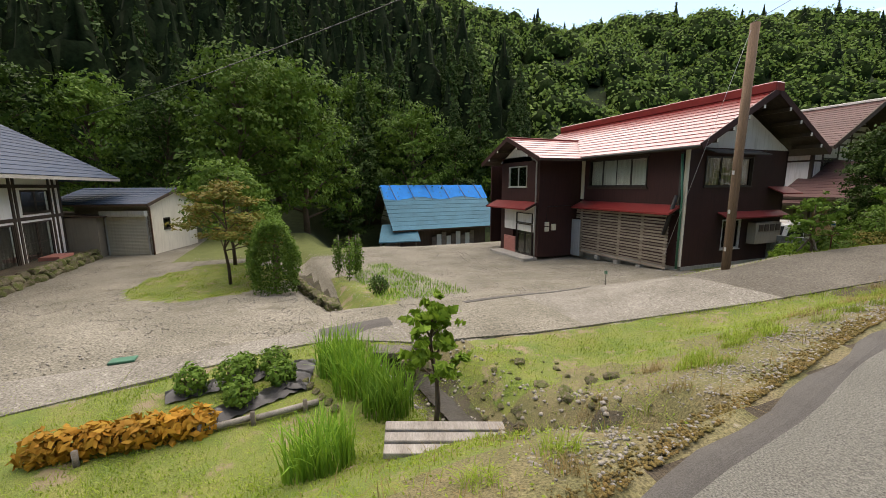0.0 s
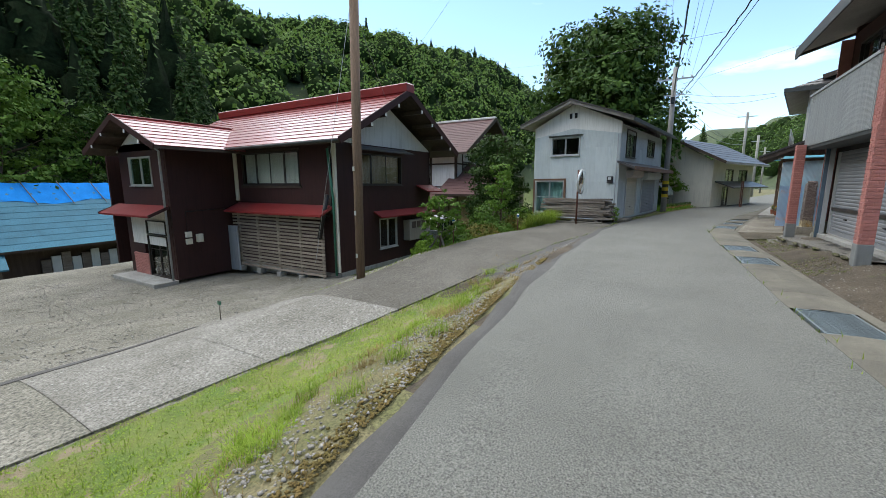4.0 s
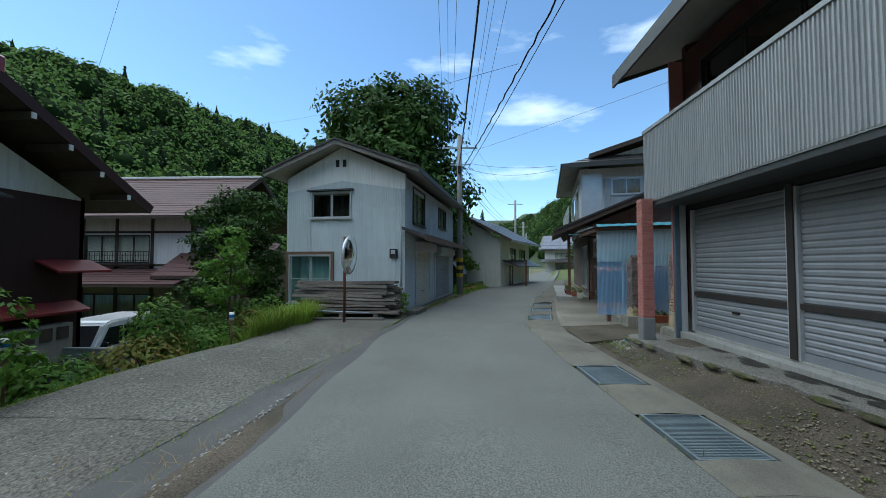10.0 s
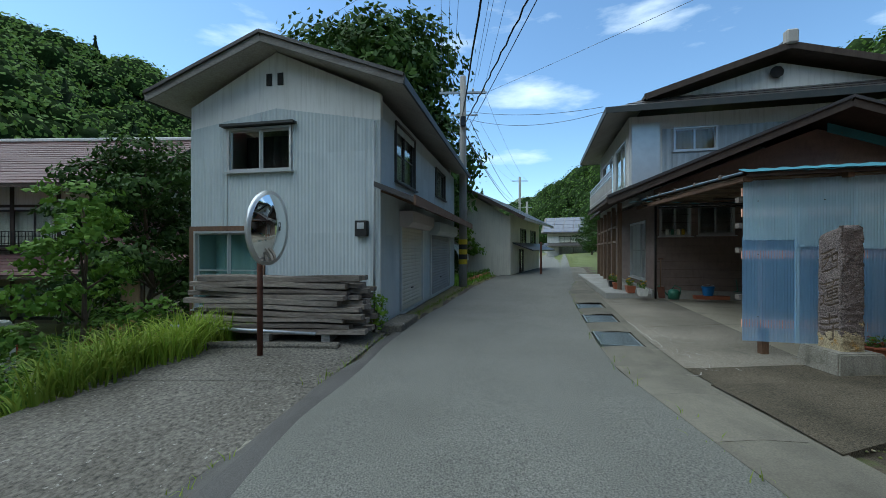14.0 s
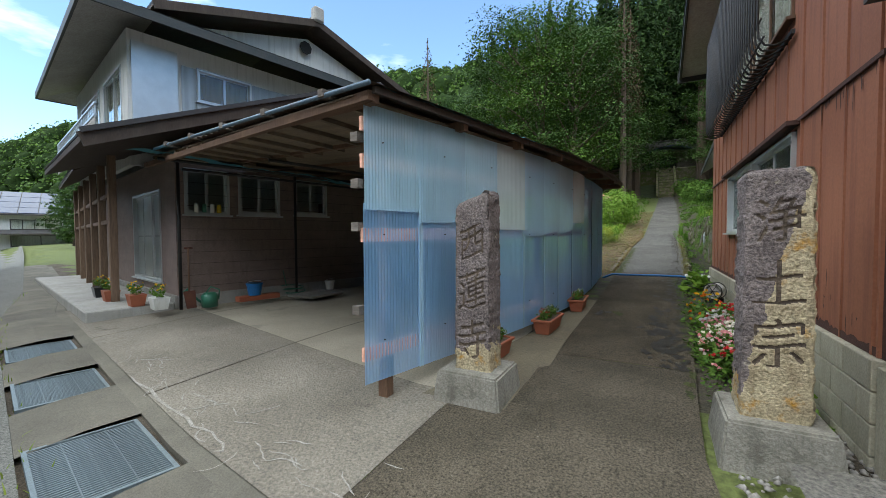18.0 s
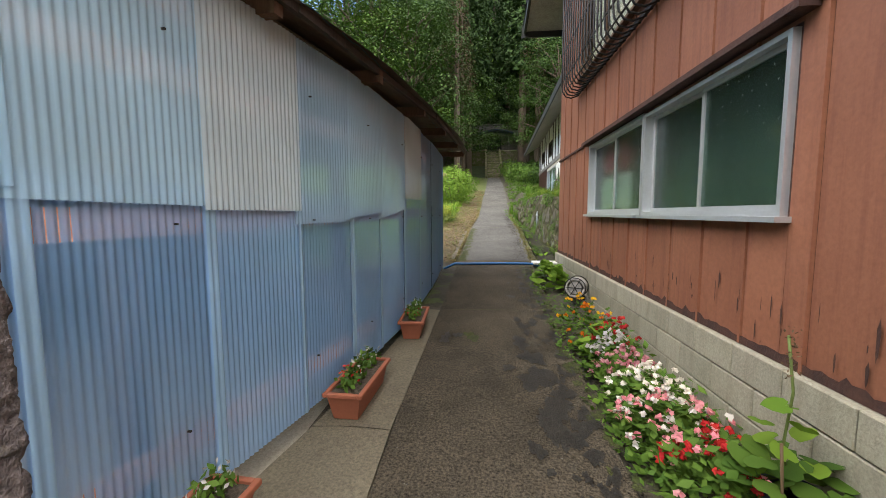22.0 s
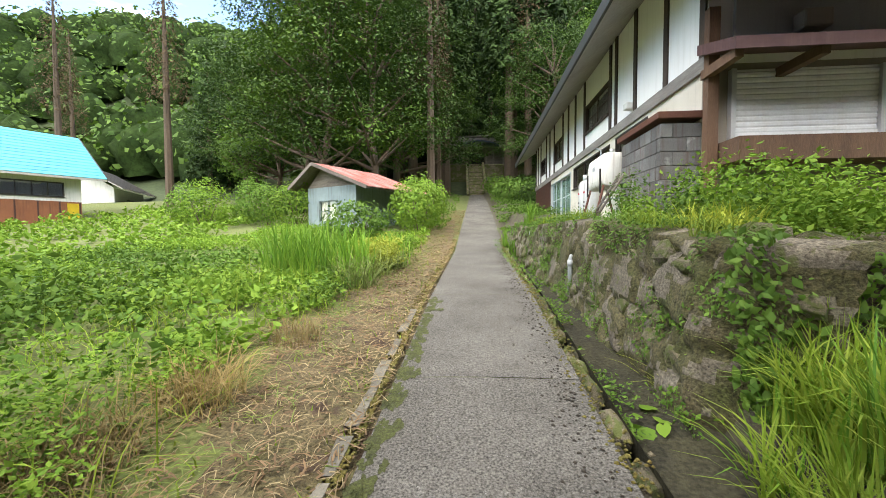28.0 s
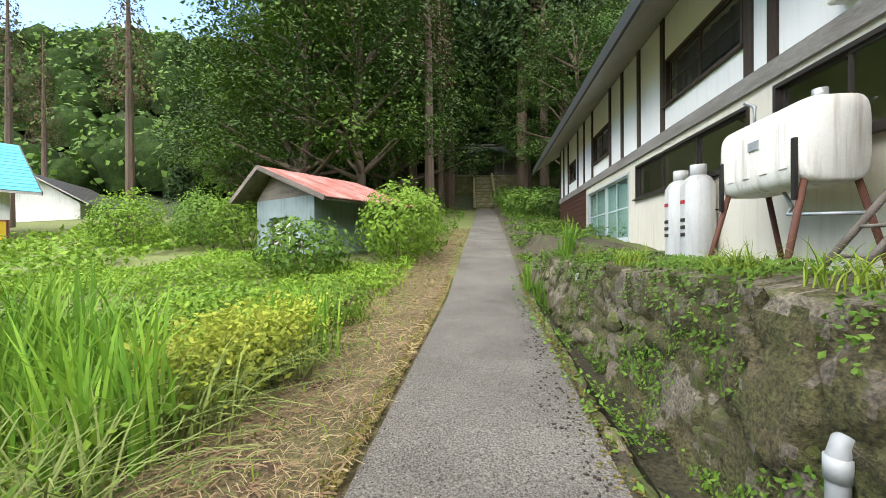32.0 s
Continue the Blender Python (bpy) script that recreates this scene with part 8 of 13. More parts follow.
far = thing("solar_house", pose(86, -20.5, -0.3, 0, 0, -20), "distant house with a dark blue solar roof", "house")
wall("wall", "white_wall", far, "x", 0, -1, -8, 6, 0, 4.6, [(-6, -2, 2.6, 3.8), (0, 4, 2.6, 3.8), (-6, 4, 0.6, 1.9)])
for h in ((-6, -2, 2.6, 3.8), (0, 4, 2.6, 3.8), (-6, 4, 0.6, 1.9)):
    window(far, "x", 0, -1, *h, panes=4, frame_mat="alu_dark", back="curtain")
wall("wall", "white_wall", far, "y", -8, -1, 0.12, 9, 0, 4.6)
wall("wall", "white_wall", far, "y", 6, 1, 0.12, 9, 0, 4.6)
slab("roof_deck", "dark_roof", far, [(-1, -9, 4.4), (-1, 7, 4.4), (4.5, 7, 7.4), (4.5, -9, 7.4)], 0.15)
for i in range(9):
    for j in range(4):
        a, b = -8.6 + i * 1.7, j / 4
        x0, x1, z0, z1 = -0.9 + 5.3 * b, -0.9 + 5.3 * (b + 0.235), 4.5 + 2.9 * b, 4.5 + 2.9 * (b + 0.235)
        bm = bmesh.new()
        hexa(bm, [(x0, a, z0), (x1, a, z1), (x1, a + 1.62, z1), (x0, a + 1.62, z0), (x0, a, z0 + 0.05), (x1, a, z1 + 0.05), (x1, a + 1.62, z1 + 0.05), (x0, a + 1.62, z0 + 0.05)])
        part("solar_panel", bm, "solar", far)
slab("hood_roof", "dark_roof", far, [(-2.2, -8.5, 2.1), (-2.2, 6.5, 2.1), (0, 6.5, 2.6), (0, -8.5, 2.6)], 0.1)
for p in ((70, -8), (92, -12)):
    fp = thing("distant_pole", pose(p[0], p[1], -0.4), "distant grey utility pole", "utility pole", "distant poles")
    pipe("shaft", "pole_concrete", fp, [(0, 0, 0), (0, 0, 8)], 0.14, 8)
    bx("cross_arm", "galv", fp, -0.05, 0.05, -0.7, 0.7, 7.2, 7.3)


# ---- temple house above the stone wall ----
th = thing("temple_house", pose(17.45, -15.6, 0, 0, 0, -2.46), "long white-plastered timber house with deep eaves on a terrace", "house")
TL = -16.2
TB = 1.75
tw = [(-6.2, -4.1, 4.55, 5.35), (-10.9, -9.4, 4.5, 5.3), (-14.3, -13.2, 4.5, 5.2)]
lw_ = [(-11.6, -8.0, 2.25, 3.75), (-3.6, -1.9, 3.05, 3.85), (-7.6, -4.0, 3.1, 3.8)]
wall("wall", "plaster", th, "x", 0, 1, TL, 0, 4.05, 6.1, tw)
wall("wall", "cream_wall", th, "x", 0, 1, -8.0, 0, TB, 4.05, lw_[1:], label="pale grey rendered lower wall")
wall("wall", "cream_wall", th, "x", 0, 1, -11.8, -8.0, TB, 4.05, lw_[:1])
wall("wall", "maroon_dark", th, "x", 0, 1, TL, -11.8, TB, 4.05, label="red-brown boarded lower wall")
for z in np.arange(TB + 0.3, 4.0, 0.16):
    bm = bmesh.new()
    wbox(bm, "x", 0, 1, TL, -11.8, 0, 0.02, z, z + 0.14)
    part("board", bm, "maroon_dark", th)
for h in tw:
    window(th, "x", 0, 1, *h, panes=2, frame_mat="dark_wood", back="unlit_inside", bars=1)
window(th, "x", 0, 1, *lw_[0], panes=4, frame_mat="galv_blue", glass="glass_teal", back="curtain", bars=1)
window(th, "x", 0, 1, *lw_[1], panes=2, frame_mat="alu_dark", back="")
window(th, "x", 0, 1, *lw_[2], panes=3, frame_mat="alu_dark", back="")
for y in (-0.1, -1.2, -2.5, -3.6, -4.0, -6.3, -7.4, -8.4, -9.3, -11.0, -12.0, -12.9, -14.5, -15.4, -16.1):
    bm = bmesh.new()
    wbox(bm, "x", 0, 1, y - 0.07, y + 0.07, 0, 0.03, 4.05, 6.1)
    part("timber_post", bm, "dark_wood", th)
bm = bmesh.new()
wbox(bm, "x", 0, 1, TL, 0, 0, 0.05, 3.92, 4.12)
part("timber_beam", bm, "grey_wood", th)
for y0_, y1_, z0_, z1_ in ((-2.75, -2.57, 4.2, 4.34),):
    bx("vent_hood", "white_plastic", th, 0.0, 0.16, y0_, y1_, z0_, z1_, 0.02)
bx("sill_board", "brown_wood", th, 0.0, 0.35, -11.7, -8.0, 2.0, 2.2)
# end wall to the south of the lot: awning, shutter, timber
wall("wall", "plaster", th, "y", 0, 1, -9.0, 0.0, 4.0, 6.4, [(-1.4, 0.0 - 0.2, 5.0, 5.8)])
wall("wall", "beige_wall", th, "y", 0, 1, -9.0, 0.0, TB - 0.5, 4.0, [(-2.15, -0.3, 2.95, 3.9)])
roller_shutter(th, "y", 0.06, 1, -2.15, -0.3, 2.95, 3.9, "shutter_white", slot=False, pitch=0.075)
slab("awning", "maroon_roof", th, [(-2.6, 0.85, 3.98), (0.15, 0.85, 3.98), (0.15, 0.02, 4.25), (-2.6, 0.02, 4.25)], 0.14, "dark metal awning over the shutter")
for x in (-2.5, -0.9, 0.05):
    bx("bracket", "brown_wood", th, x - 0.05, x + 0.05, 0.02, 0.75, 3.78, 3.9)
bx("upper_panel", "grey_wall", th, -2.6, -0.3, 0.02, 0.08, 4.3, 4.85, 0.01)
bx("meter_box", "beige_wall", th, -1.35, -1.0, 0.08, 0.3, 4.32, 4.55, 0.02)
slab("porch_roof", "maroon_roof", th, [(-8.0, 1.6, 4.72), (0.6, 1.6, 4.72), (0.6, 0.02, 5.15), (-8.0, 0.02, 5.15)], 0.16, "small dark roof over the end wall")
bx("porch_beam", "grey_wood", th, -6.0, 0.5, 1.2, 1.32, 4.4, 4.55)
bx("corner_post", "brown_wood", th, -0.08, 0.06, 0.02, 0.14, TB, 4.7)
bx("brick_corner", "brick_tile", th, -2.9, -2.3, 0.02, 0.1, TB, 3.0)
bx("shelf", "brown_wood", th, -2.4, -0.1, 0.02, 0.55, 2.6, 2.9)
# roof
for e, s in ((1.0, 1), (-9.6, -1)):
    slab("roof_deck", "soffit", th, [(e, 1.4, 5.62), (e, TL - 1.3, 5.62), (-4.3, TL - 1.3, 9.0), (-4.3, 1.4, 9.0)], 0.12)
    courses(th, "blue_roof", (e, 1.42, 5.63), (e, TL - 1.32, 5.63), (-4.3, 1.42, 9.02), (-4.3, TL - 1.32, 9.02), 16)
    verge(th, "fascia_dark", (e, 1.42, 5.56), (-4.3, 1.42, 8.94), 0.05, 0.24)
    bx("eave_board", "fascia_dark", th, e - 0.02, e + 0.03, TL - 1.3, 1.42, 5.42, 5.66)
gable("wall", "plaster", th, "y", 0, 1, [(-9.0, 6.0), (0, 6.0), (-4.3, 8.7)])
gable("wall", "plaster", th, "y", TL, -1, [(-9.0, TB), (0, TB), (0, 6.0), (-4.3, 8.7), (-9.0, 6.0)])
# block enclosure beside the house
enc = thing("block_enclosure", pose(17.45, -15.6, 0, 0, 0, -2.46), "grey concrete block enclosure with a dark timber-edged top", "enclosure")
for row, z in enumerate(np.arange(TB - 0.1, 3.2, 0.2)):
    for a0_, a1_ in ((0.0, 0.39), (0.39, 0.56)) if row % 2 else ((0.0, 0.2), (0.2, 0.56)):
        bx("block", "block_stained", enc, a0_ + 0.003, a1_ - 0.003, -0.22, -0.1, z, z + 0.193, 0.005)
    a = -0.22 - (0.2 if row % 2 else 0.0)
    cuts_b = sorted({-1.62, -0.225, *[-0.225 - 0.39 * k - (0.2 if row % 2 else 0.0) for k in range(5) if -0.225 - 0.39 * k - 0.2 > -1.6]})
    for a0_, a1_ in zip(cuts_b, cuts_b[1:]):
        bx("block", "block_stained", enc, 0.44, 0.56, a0_ + 0.003, a1_ - 0.003, z, z + 0.193, 0.005)
bx("top_board", "rust_metal", enc, -0.02, 0.62, -1.7, -0.04, 3.3, 3.4, 0.01)
# oil tank on a stand
tank = thing("oil_tank", pose(17.8, -18.4, 1.66, 0, 0, -4), "white steel heating-oil tank with rusty stains on an iron stand", "oil tank")
bm = bmesh.new()
rings = []
for y, k in ((-0.575, 0.8), (-0.56, 0.91), (-0.52, 0.97), (-0.44, 1.0), (0.44, 1.0), (0.52, 0.97), (0.56, 0.91), (0.575, 0.8)):
    ring = []
    for q in range(28):
        t = 2 * math.pi * (q + 0.5) / 28
        cx, cz = math.copysign(abs(math.cos(t)) ** 0.42, math.cos(t)), math.copysign(abs(math.sin(t)) ** 0.42, math.sin(t))
        ring.append(bm.verts.new(((0.24 - 0.24 * (1 - k) * 0.7) * cx, y, 1.28 + (0.34 - 0.34 * (1 - k) * 0.5) * cz)))
    rings.append(ring)
for u, w in zip(rings, rings[1:]):
    for q in range(28):
        bm.faces.new((u[q], u[(q + 1) % 28], w[(q + 1) % 28], w[q]))
bm.faces.new(rings[0])
bm.faces.new(rings[-1][::-1])
bmesh.ops.recalc_face_normals(bm, faces=bm.faces[:])
part("body", bm, "white_paint_old", tank, smooth=True)
for y in (-0.36, -0.12, 0.12, 0.36):
    bx("pressed_ridge", "white_paint_old", tank, 0.232, 0.247, y - 0.05, y + 0.05, 1.08, 1.46, 0.007)
for y in (-0.5, 0.5):
    for x in (-0.32, 0.32):
        pipe("leg", "rust_metal", tank, [(x * 1.3, y * 1.15, 0), (x * 0.55, y, 1.0)], 0.025)
    bx("foot_block", "rust_metal", tank, -0.5, 0.5, y * 1.15 - 0.1, y * 1.15 + 0.1, -0.06, 0.06, 0.01)
    bx("side_bracket", "black_metal", tank, 0.236, 0.262, y - 0.02, y + 0.02, 0.82, 1.3)
bx("name_plate", "galv", tank, 0.24, 0.252, -0.07, 0.07, 1.32, 1.4)
pipe("fuel_pipe", "galv", tank, [(0.0, 0.0, 0.95), (0.0, 0.1, 0.8), (0.2, 0.35, 0.72), (-0.1, 0.7, 0.7)], 0.015)
pipe("filler_cap", "alu", tank, [(0, 0.4, 1.62), (0, 0.4, 1.7)], 0.05, 12)
pipe("vent_pipe", "galv", tank, [(0, -0.4, 1.62), (0, -0.4, 1.84), (0.1, -0.4, 1.88)], 0.018)
# gas cylinders
for k, yy in enumerate((-20.35, -20.8)):
    cyl = thing("gas_cylinder", pose(17.45, yy, 1.86), "grey steel gas cylinder with faded lettering standing by the wall", "gas cylinder", "gas cylinders by the house")
    bm = bmesh.new()
    tube(bm, [(0, 0, 0), (0, 0, 0.06), (0, 0, 1.1), (0, 0, 1.2), (0, 0, 1.26)], [0.19, 0.21, 0.21, 0.15, 0.06], 20)
    part("body", bm, "gas_grey", cyl, smooth=True)
    bm = bmesh.new()
    tube(bm, [(0, 0, 1.22), (0, 0, 1.38)], 0.1, 14)
    part("valve_guard", bm, "gas_grey", cyl, smooth=True)
    for z in (0.4, 0.5, 0.6, 0.85):
        bx("lettering_bar", "red_cloth" if z > 0.8 else "alu_dark", cyl, 0.205, 0.214, -0.05, 0.05, z, z + 0.05)
    pipe("chain", "black_metal", cyl, [(-0.2, -0.2, 0.75), (0.19, 0, 0.75), (-0.2, 0.2, 0.75)], 0.008, 5)
lad = thing("leaning_ladder", pose(18.25, -17.0, 1.75, 0, 0, 0) @ Matrix.Diagonal((0.6, 0.6, 0.6, 1)), "old wooden ladder leaning by the oil tank", "ladder")
for y in (-0.2, 0.2):
    pipe("rail", "old_wood", lad, [(0.5, y - 0.4, 0), (-0.3, y + 0.2, 1.6)], 0.035)
for k in range(5):
    f = 0.15 + k * 0.18
    pipe("rung", "old_wood", lad, [(0.5 - 0.8 * f, -0.6 + 0.6 * f, 1.6 * f), (0.5 - 0.8 * f, -0.2 + 0.6 * f, 1.6 * f)], 0.02)
gp = thing("drain_pipe", pose(19.05, -16.45, 0.75), "grey plastic drain pipe rising beside the stone wall", "pipe")
pipe("pipe", "pvc", gp, [(0, 0, 0), (0, 0, 0.5), (-0.02, 0, 0.56), (-0.07, 0.0, 0.6), (-0.3, 0, 0.62)], 0.042, 12)
bm = bmesh.new()
tube(bm, [(0, 0, 0.4), (0, 0, 0.5)], 0.05, 12)
part("collar", bm, "pvc", gp, smooth=True)
gp2 = thing("drain_pipe", pose(18.95, -20.8, 1.0), "grey plastic drain pipe rising beside the stone wall", "pipe")
pipe("pipe", "pvc", gp2, [(0, 0, 0), (0, 0, 0.7), (-0.2, 0, 0.78)], 0.045, 10)

# ---- stone retaining wall of the terrace ----
TERR_FILL = tagged(bx("terrace_fill", "dirt", None, 15.5, 18.86, -24, -12.95, 0.2, 1.6, 0.05), "earth bank behind the stone wall", "earth", kind="structure")
rw = thing("retaining_wall", Matrix(), "mossy dry-stone retaining wall of uneven boulders beside the path", "wall", kind="structure")
stone_meshes = []
for k in range(14):
    bm = bmesh.new()
    bmesh.ops.create_icosphere(bm, subdivisions=2, radius=0.5)
    for v in bm.verts:
        d = v.co.normalized()
        box_f = 1.0 / max(abs(d.x), abs(d.y), abs(d.z)) ** 0.55
        v.co = d * 0.5 * box_f * (1 + 0.16 * noise.noise(d * 1.7 + Vector((k * 7, 0, 0))) + 0.06 * noise.noise(d * 5 + Vector((0, k * 3, 0))))
    cutter = random.Random(100 + k)
    for _ in range(9):
        nrm = Vector((cutter.gauss(0, 1), cutter.gauss(0, 1), cutter.gauss(0, 1))).normalized()
        lim = cutter.uniform(0.3, 0.46)
        for v in bm.verts:
            over = v.co.dot(nrm) - lim
            if over > 0:
                v.co -= nrm * over * 0.92
    me = bpy.data.meshes.new("boulder")
    bm.to_mesh(me)
    bm.free()
    me.materials.append(M["rubble"])
    stone_meshes.append(me)
rs = random.Random(5)


def boulder(parent, x, y, z, sx_, sy_, sz_, name="stone", turn=1.0):
    return shared(name, rs.choice(stone_meshes), parent, Matrix.Translation((x, y, z)) @ Euler((rs.uniform(-.25, .25), rs.uniform(-.25, .25) * turn, rs.uniform(-.4, .4) * turn)).to_matrix().to_4x4() @ Matrix.Diagonal((sx_, sy_, sz_, 1)))


def wall_rise(y):
    return float(np.interp(y, [-24, -21, -17, -12], [0.55, 0.85, 1.1, 1.2]))


bm = bmesh.new()
cols, mossy = [], []
NR = 26
for i in range(300):
    y = -12.6 - 0.038 * i
    turn_in = 0.75 * max(0.0, 1 - (i / 14)) ** 2
    base, top = float(alley_z(y)) - 0.4, float(alley_z(y)) + 1.0 * wall_rise(y)
    col = []
    for k in range(NR + 1):
        f = k / NR
        q = Vector((f * 3.4, y * 1.9, 3.1))
        q += Vector((noise.noise(q * 2.1), noise.noise(q * 2.3 + Vector((5, 0, 0))), 0)) * 0.28
        ds, pts = noise.voronoi(q)
        gap = ds[1] - ds[0]
        block = min(1.0, gap / 0.16) ** 0.6
        lean = noise.cell_vector(pts[0] * 3.7)
        off = block * (0.07 + 0.06 * lean[0]) + 0.04 * (lean[1] - 0.5) * (q.x - pts[0].x) + 0.015 * noise.noise(q * 7) + 0.008 * noise.noise(q * 19)
        off += 0.06 * noise.noise(Vector((f * 1.3, y * 0.7, 8.0)))
        col.append(bm.verts.new((19.06 - turn_in - 0.2 * f + off - (0.3 if k == NR else 0), y, base + (top - base) * f)))
        mossy.append(block < 0.75 or 0.5 * noise.noise(Vector((f * 2.6, y * 1.5, 0))) + 0.5 * noise.noise(Vector((f * 8, y * 5, 4))) + 0.12 * (f - 0.4) > 0.0)
    cols.append(col)
bm.verts.index_update()
for a, b in zip(cols, cols[1:]):
    for k in range(NR):
        fc = bm.faces.new((a[k], a[k + 1], b[k + 1], b[k]))
        fc.material_index = 0 if mossy[a[k].index] else 1
face_ob = part("rock_face", bm, "mossy_face", rw, "mossy rock face of fitted stones", smooth=True)
face_ob.data.materials.append(M["wall_rock"])
y = -12.75
while y > -24.0:
    base = float(alley_z(y)) - 0.35
    top = float(alley_z(y)) + 0.95 * wall_rise(y)
    z = base
    while z < top - 0.1:
        h, w = rs.uniform(0.1, 0.26), rs.uniform(0.15, 0.42)
        f = (z - base) / (top - base)
        if rs.random() < 0.34:
            boulder(rw, 19.07 - 0.2 * f - float(np.interp(y, [-13.3, -12.7], [0, 0.5])) + rs.uniform(-0.03, 0.02), y + rs.uniform(-0.12, 0.12), z + h / 2, 0.15, w * 1.2, h * 1.2, turn=0.25)
        z += h * 1.1
    y -= 0.34
x = 18.6
while x > 15.5:
    z = 0.4
    while z < 1.5:
        h = rs.uniform(0.16, 0.34)
        boulder(rw, x + rs.uniform(-0.1, 0.1), -12.85 - 0.15 * z + rs.uniform(-0.05, 0.05), z + h / 2, rs.uniform(0.3, 0.6), 0.3, h * 1.2)
        z += h * 0.85
    x -= 0.5
edge = thing("ditch_edge_stones", Matrix(), "row of rough stones along the ditch beside the path", "stones", kind="structure")
y = -10.9
while y > -24:
    boulder(edge, float(path_r(y)) - 0.1, y, float(alley_z(y)) - 0.1, 0.2, rs.uniform(0.2, 0.5), 0.24)
    y -= rs.uniform(0.25, 0.5)
# small stream with its culvert under the lane, stony bank, dry-stone garden edge
def stream_x(y):
    return float(np.interp(y, [0, 3.5, 8.5, 16, 30], [3.4, 2.75, 2.15, 0.9, -0.5]))


for ya, yb in ((3.0, 7.72), (11.25, 19.5)):
    bm = bmesh.new()
    rows = []
    for y in np.linspace(ya, yb, 26):
        c, z = stream_x(y), float(ground_z(stream_x(y), y)) + 0.07
        rows.append([bm.verts.new((c + u, y, z + 0.012 * math.sin(7 * y + 9 * u))) for u in (-0.19, -0.1, 0.0, 0.1, 0.19)])
    for u, w in zip(rows, rows[1:]):
        for k in range(4):
            bm.faces.new((u[k], u[k + 1], w[k + 1], w[k]))
    bmesh.ops.recalc_face_normals(bm, faces=bm.faces[:])
    tagged(part("water", bm, "stream", smooth=True), "shallow dark water of the small stream", "water", kind="structure")
cul = thing("culvert", pose(1.85, 7.62, -1.86, 0, 0, -28), "stone-lined culvert mouth with a flat concrete lintel", "culvert", kind="structure")
bx("lintel", "old_concrete", cul, -0.42, 0.4, -0.3, 0.12, 0.02, 0.14, 0.015)
bx("side_stone", "rubble", cul, -0.5, -0.27, -0.22, 0.15, -0.55, 0.018, 0.03)
bx("side_stone", "rubble", cul, 0.27, 0.52, -0.22, 0.15, -0.55, 0.018, 0.03)
# Added plate closes the mouth; its near-black colour stands in for unlit depth.
bx("back_stone", "wet_bed", cul, -0.28, 0.28, 0.1, 0.2, -0.6, 0.02)
for x_, y_, w_ in ((2.4, 7.4, 0.42), (2.62, 7.55, 0.3), (2.25, 7.15, 0.32), (2.62, 7.1, 0.36), (1.35, 7.75, 0.3), (1.15, 7.9, 0.26)):
    boulder(cul, x_ - 1.85, y_ - 7.62, 0.02, w_, w_ * 0.8, w_ * 0.7)
stony = thing("bank_rocks", Matrix(), "angular stones lying in the earth bank beside the stream", "stones", kind="structure")
rk = random.Random(31)
for k in range(90):
    y_ = rk.uniform(3.2, 7.2)
    side = 1 if k % 4 else -1
    x_ = stream_x(y_) + side * (0.35 + abs(rk.gauss(0, 0.25 if side < 0 else 0.95)))
    w_ = rk.choice((0.06, 0.08, 0.1, 0.12, 0.16, 0.26)) * rk.uniform(0.8, 1.2)
    if y_ > float(road_left(x_)) + 0.7 and y_ < float(lane_low(x_)) - 0.2:
        boulder(stony, x_, y_, float(ground_z(x_, y_)) + w_ * 0.05, w_, w_ * rk.uniform(0.7, 1.2), w_ * rk.uniform(0.5, 0.8))
drystone = thing("garden_wall", Matrix(), "low dry-stone edge of dark stones beside the stream", "wall", kind="structure")
y_ = 11.4
while y_ < 19.4:
    c = stream_x(y_) - 0.55
    for z_ in (-0.12, 0.1):
        boulder(drystone, c + rk.uniform(-0.06, 0.06) - 0.05 * (z_ > 0), y_, float(ground_z(c - 0.4, y_)) + z_, rk.uniform(0.28, 0.42), rk.uniform(0.3, 0.5), 0.24)
    y_ += rk.uniform(0.28, 0.42)
# lid and hose where the path crosses the ditch
lid = tagged(bx("ditch_cover", "white_plastic", None, 19.42, 19.98, -10.74, -10.4, 0.29, 0.33, 0.006), "white board laid over the ditch by the corner", "board")
hose = thing("blue_hose", Matrix(), "flat blue hose lying across the path", "hose")
pipe("hose", "blue_plastic", hose, [(21.72, -10.3, 0.2), (21.5, -10.38, 0.3), (21.2, -10.42, 0.295), (20.6, -10.48, 0.3), (20.1, -10.5, 0.295), (19.96, -10.5, 0.29), (19.85, -10.42, 0.24)], 0.024, 8)
reel = thing("hose_reel", pose(19.7, -8.15, 0.13, 0, 0, 65) @ Matrix.Scale(0.85, 4), "dark wire hose reel wound with pale hose by the footing", "hose reel")
bm = bmesh.new()
tube(bm, [(-0.1, 0, 0.18), (0.1, 0, 0.18)], 0.1, 18)
part("drum", bm, "soffit", reel)
for q in range(7):
    pts = [(-0.09 + 0.03 * q + 0.004 * k, 0.14 * math.cos(k * 0.52), 0.18 + 0.14 * math.sin(k * 0.52)) for k in range(13)]
    pipe("hose_loop", "soffit", reel, pts, 0.015, 6)
for xx in (-0.12, 0.12):
    bm = bmesh.new()
    tube(bm, [(xx, 0.165 * math.cos(k * 0.4488), 0.18 + 0.165 * math.sin(k * 0.4488)) for k in range(15)], 0.008, 5)
    for a_ in (0, 60, 120):
        beam(bm, (xx, 0.16 * math.cos(radians(a_)), 0.18 + 0.16 * math.sin(radians(a_))), (xx, -0.16 * math.cos(radians(a_)), 0.18 - 0.16 * math.sin(radians(a_))), 0.01)
    part("flange", bm, "black_metal", reel)
    bx("stand", "black_metal", reel, xx - 0.012, xx + 0.012, -0.12, 0.12, -0.05, 0.03)

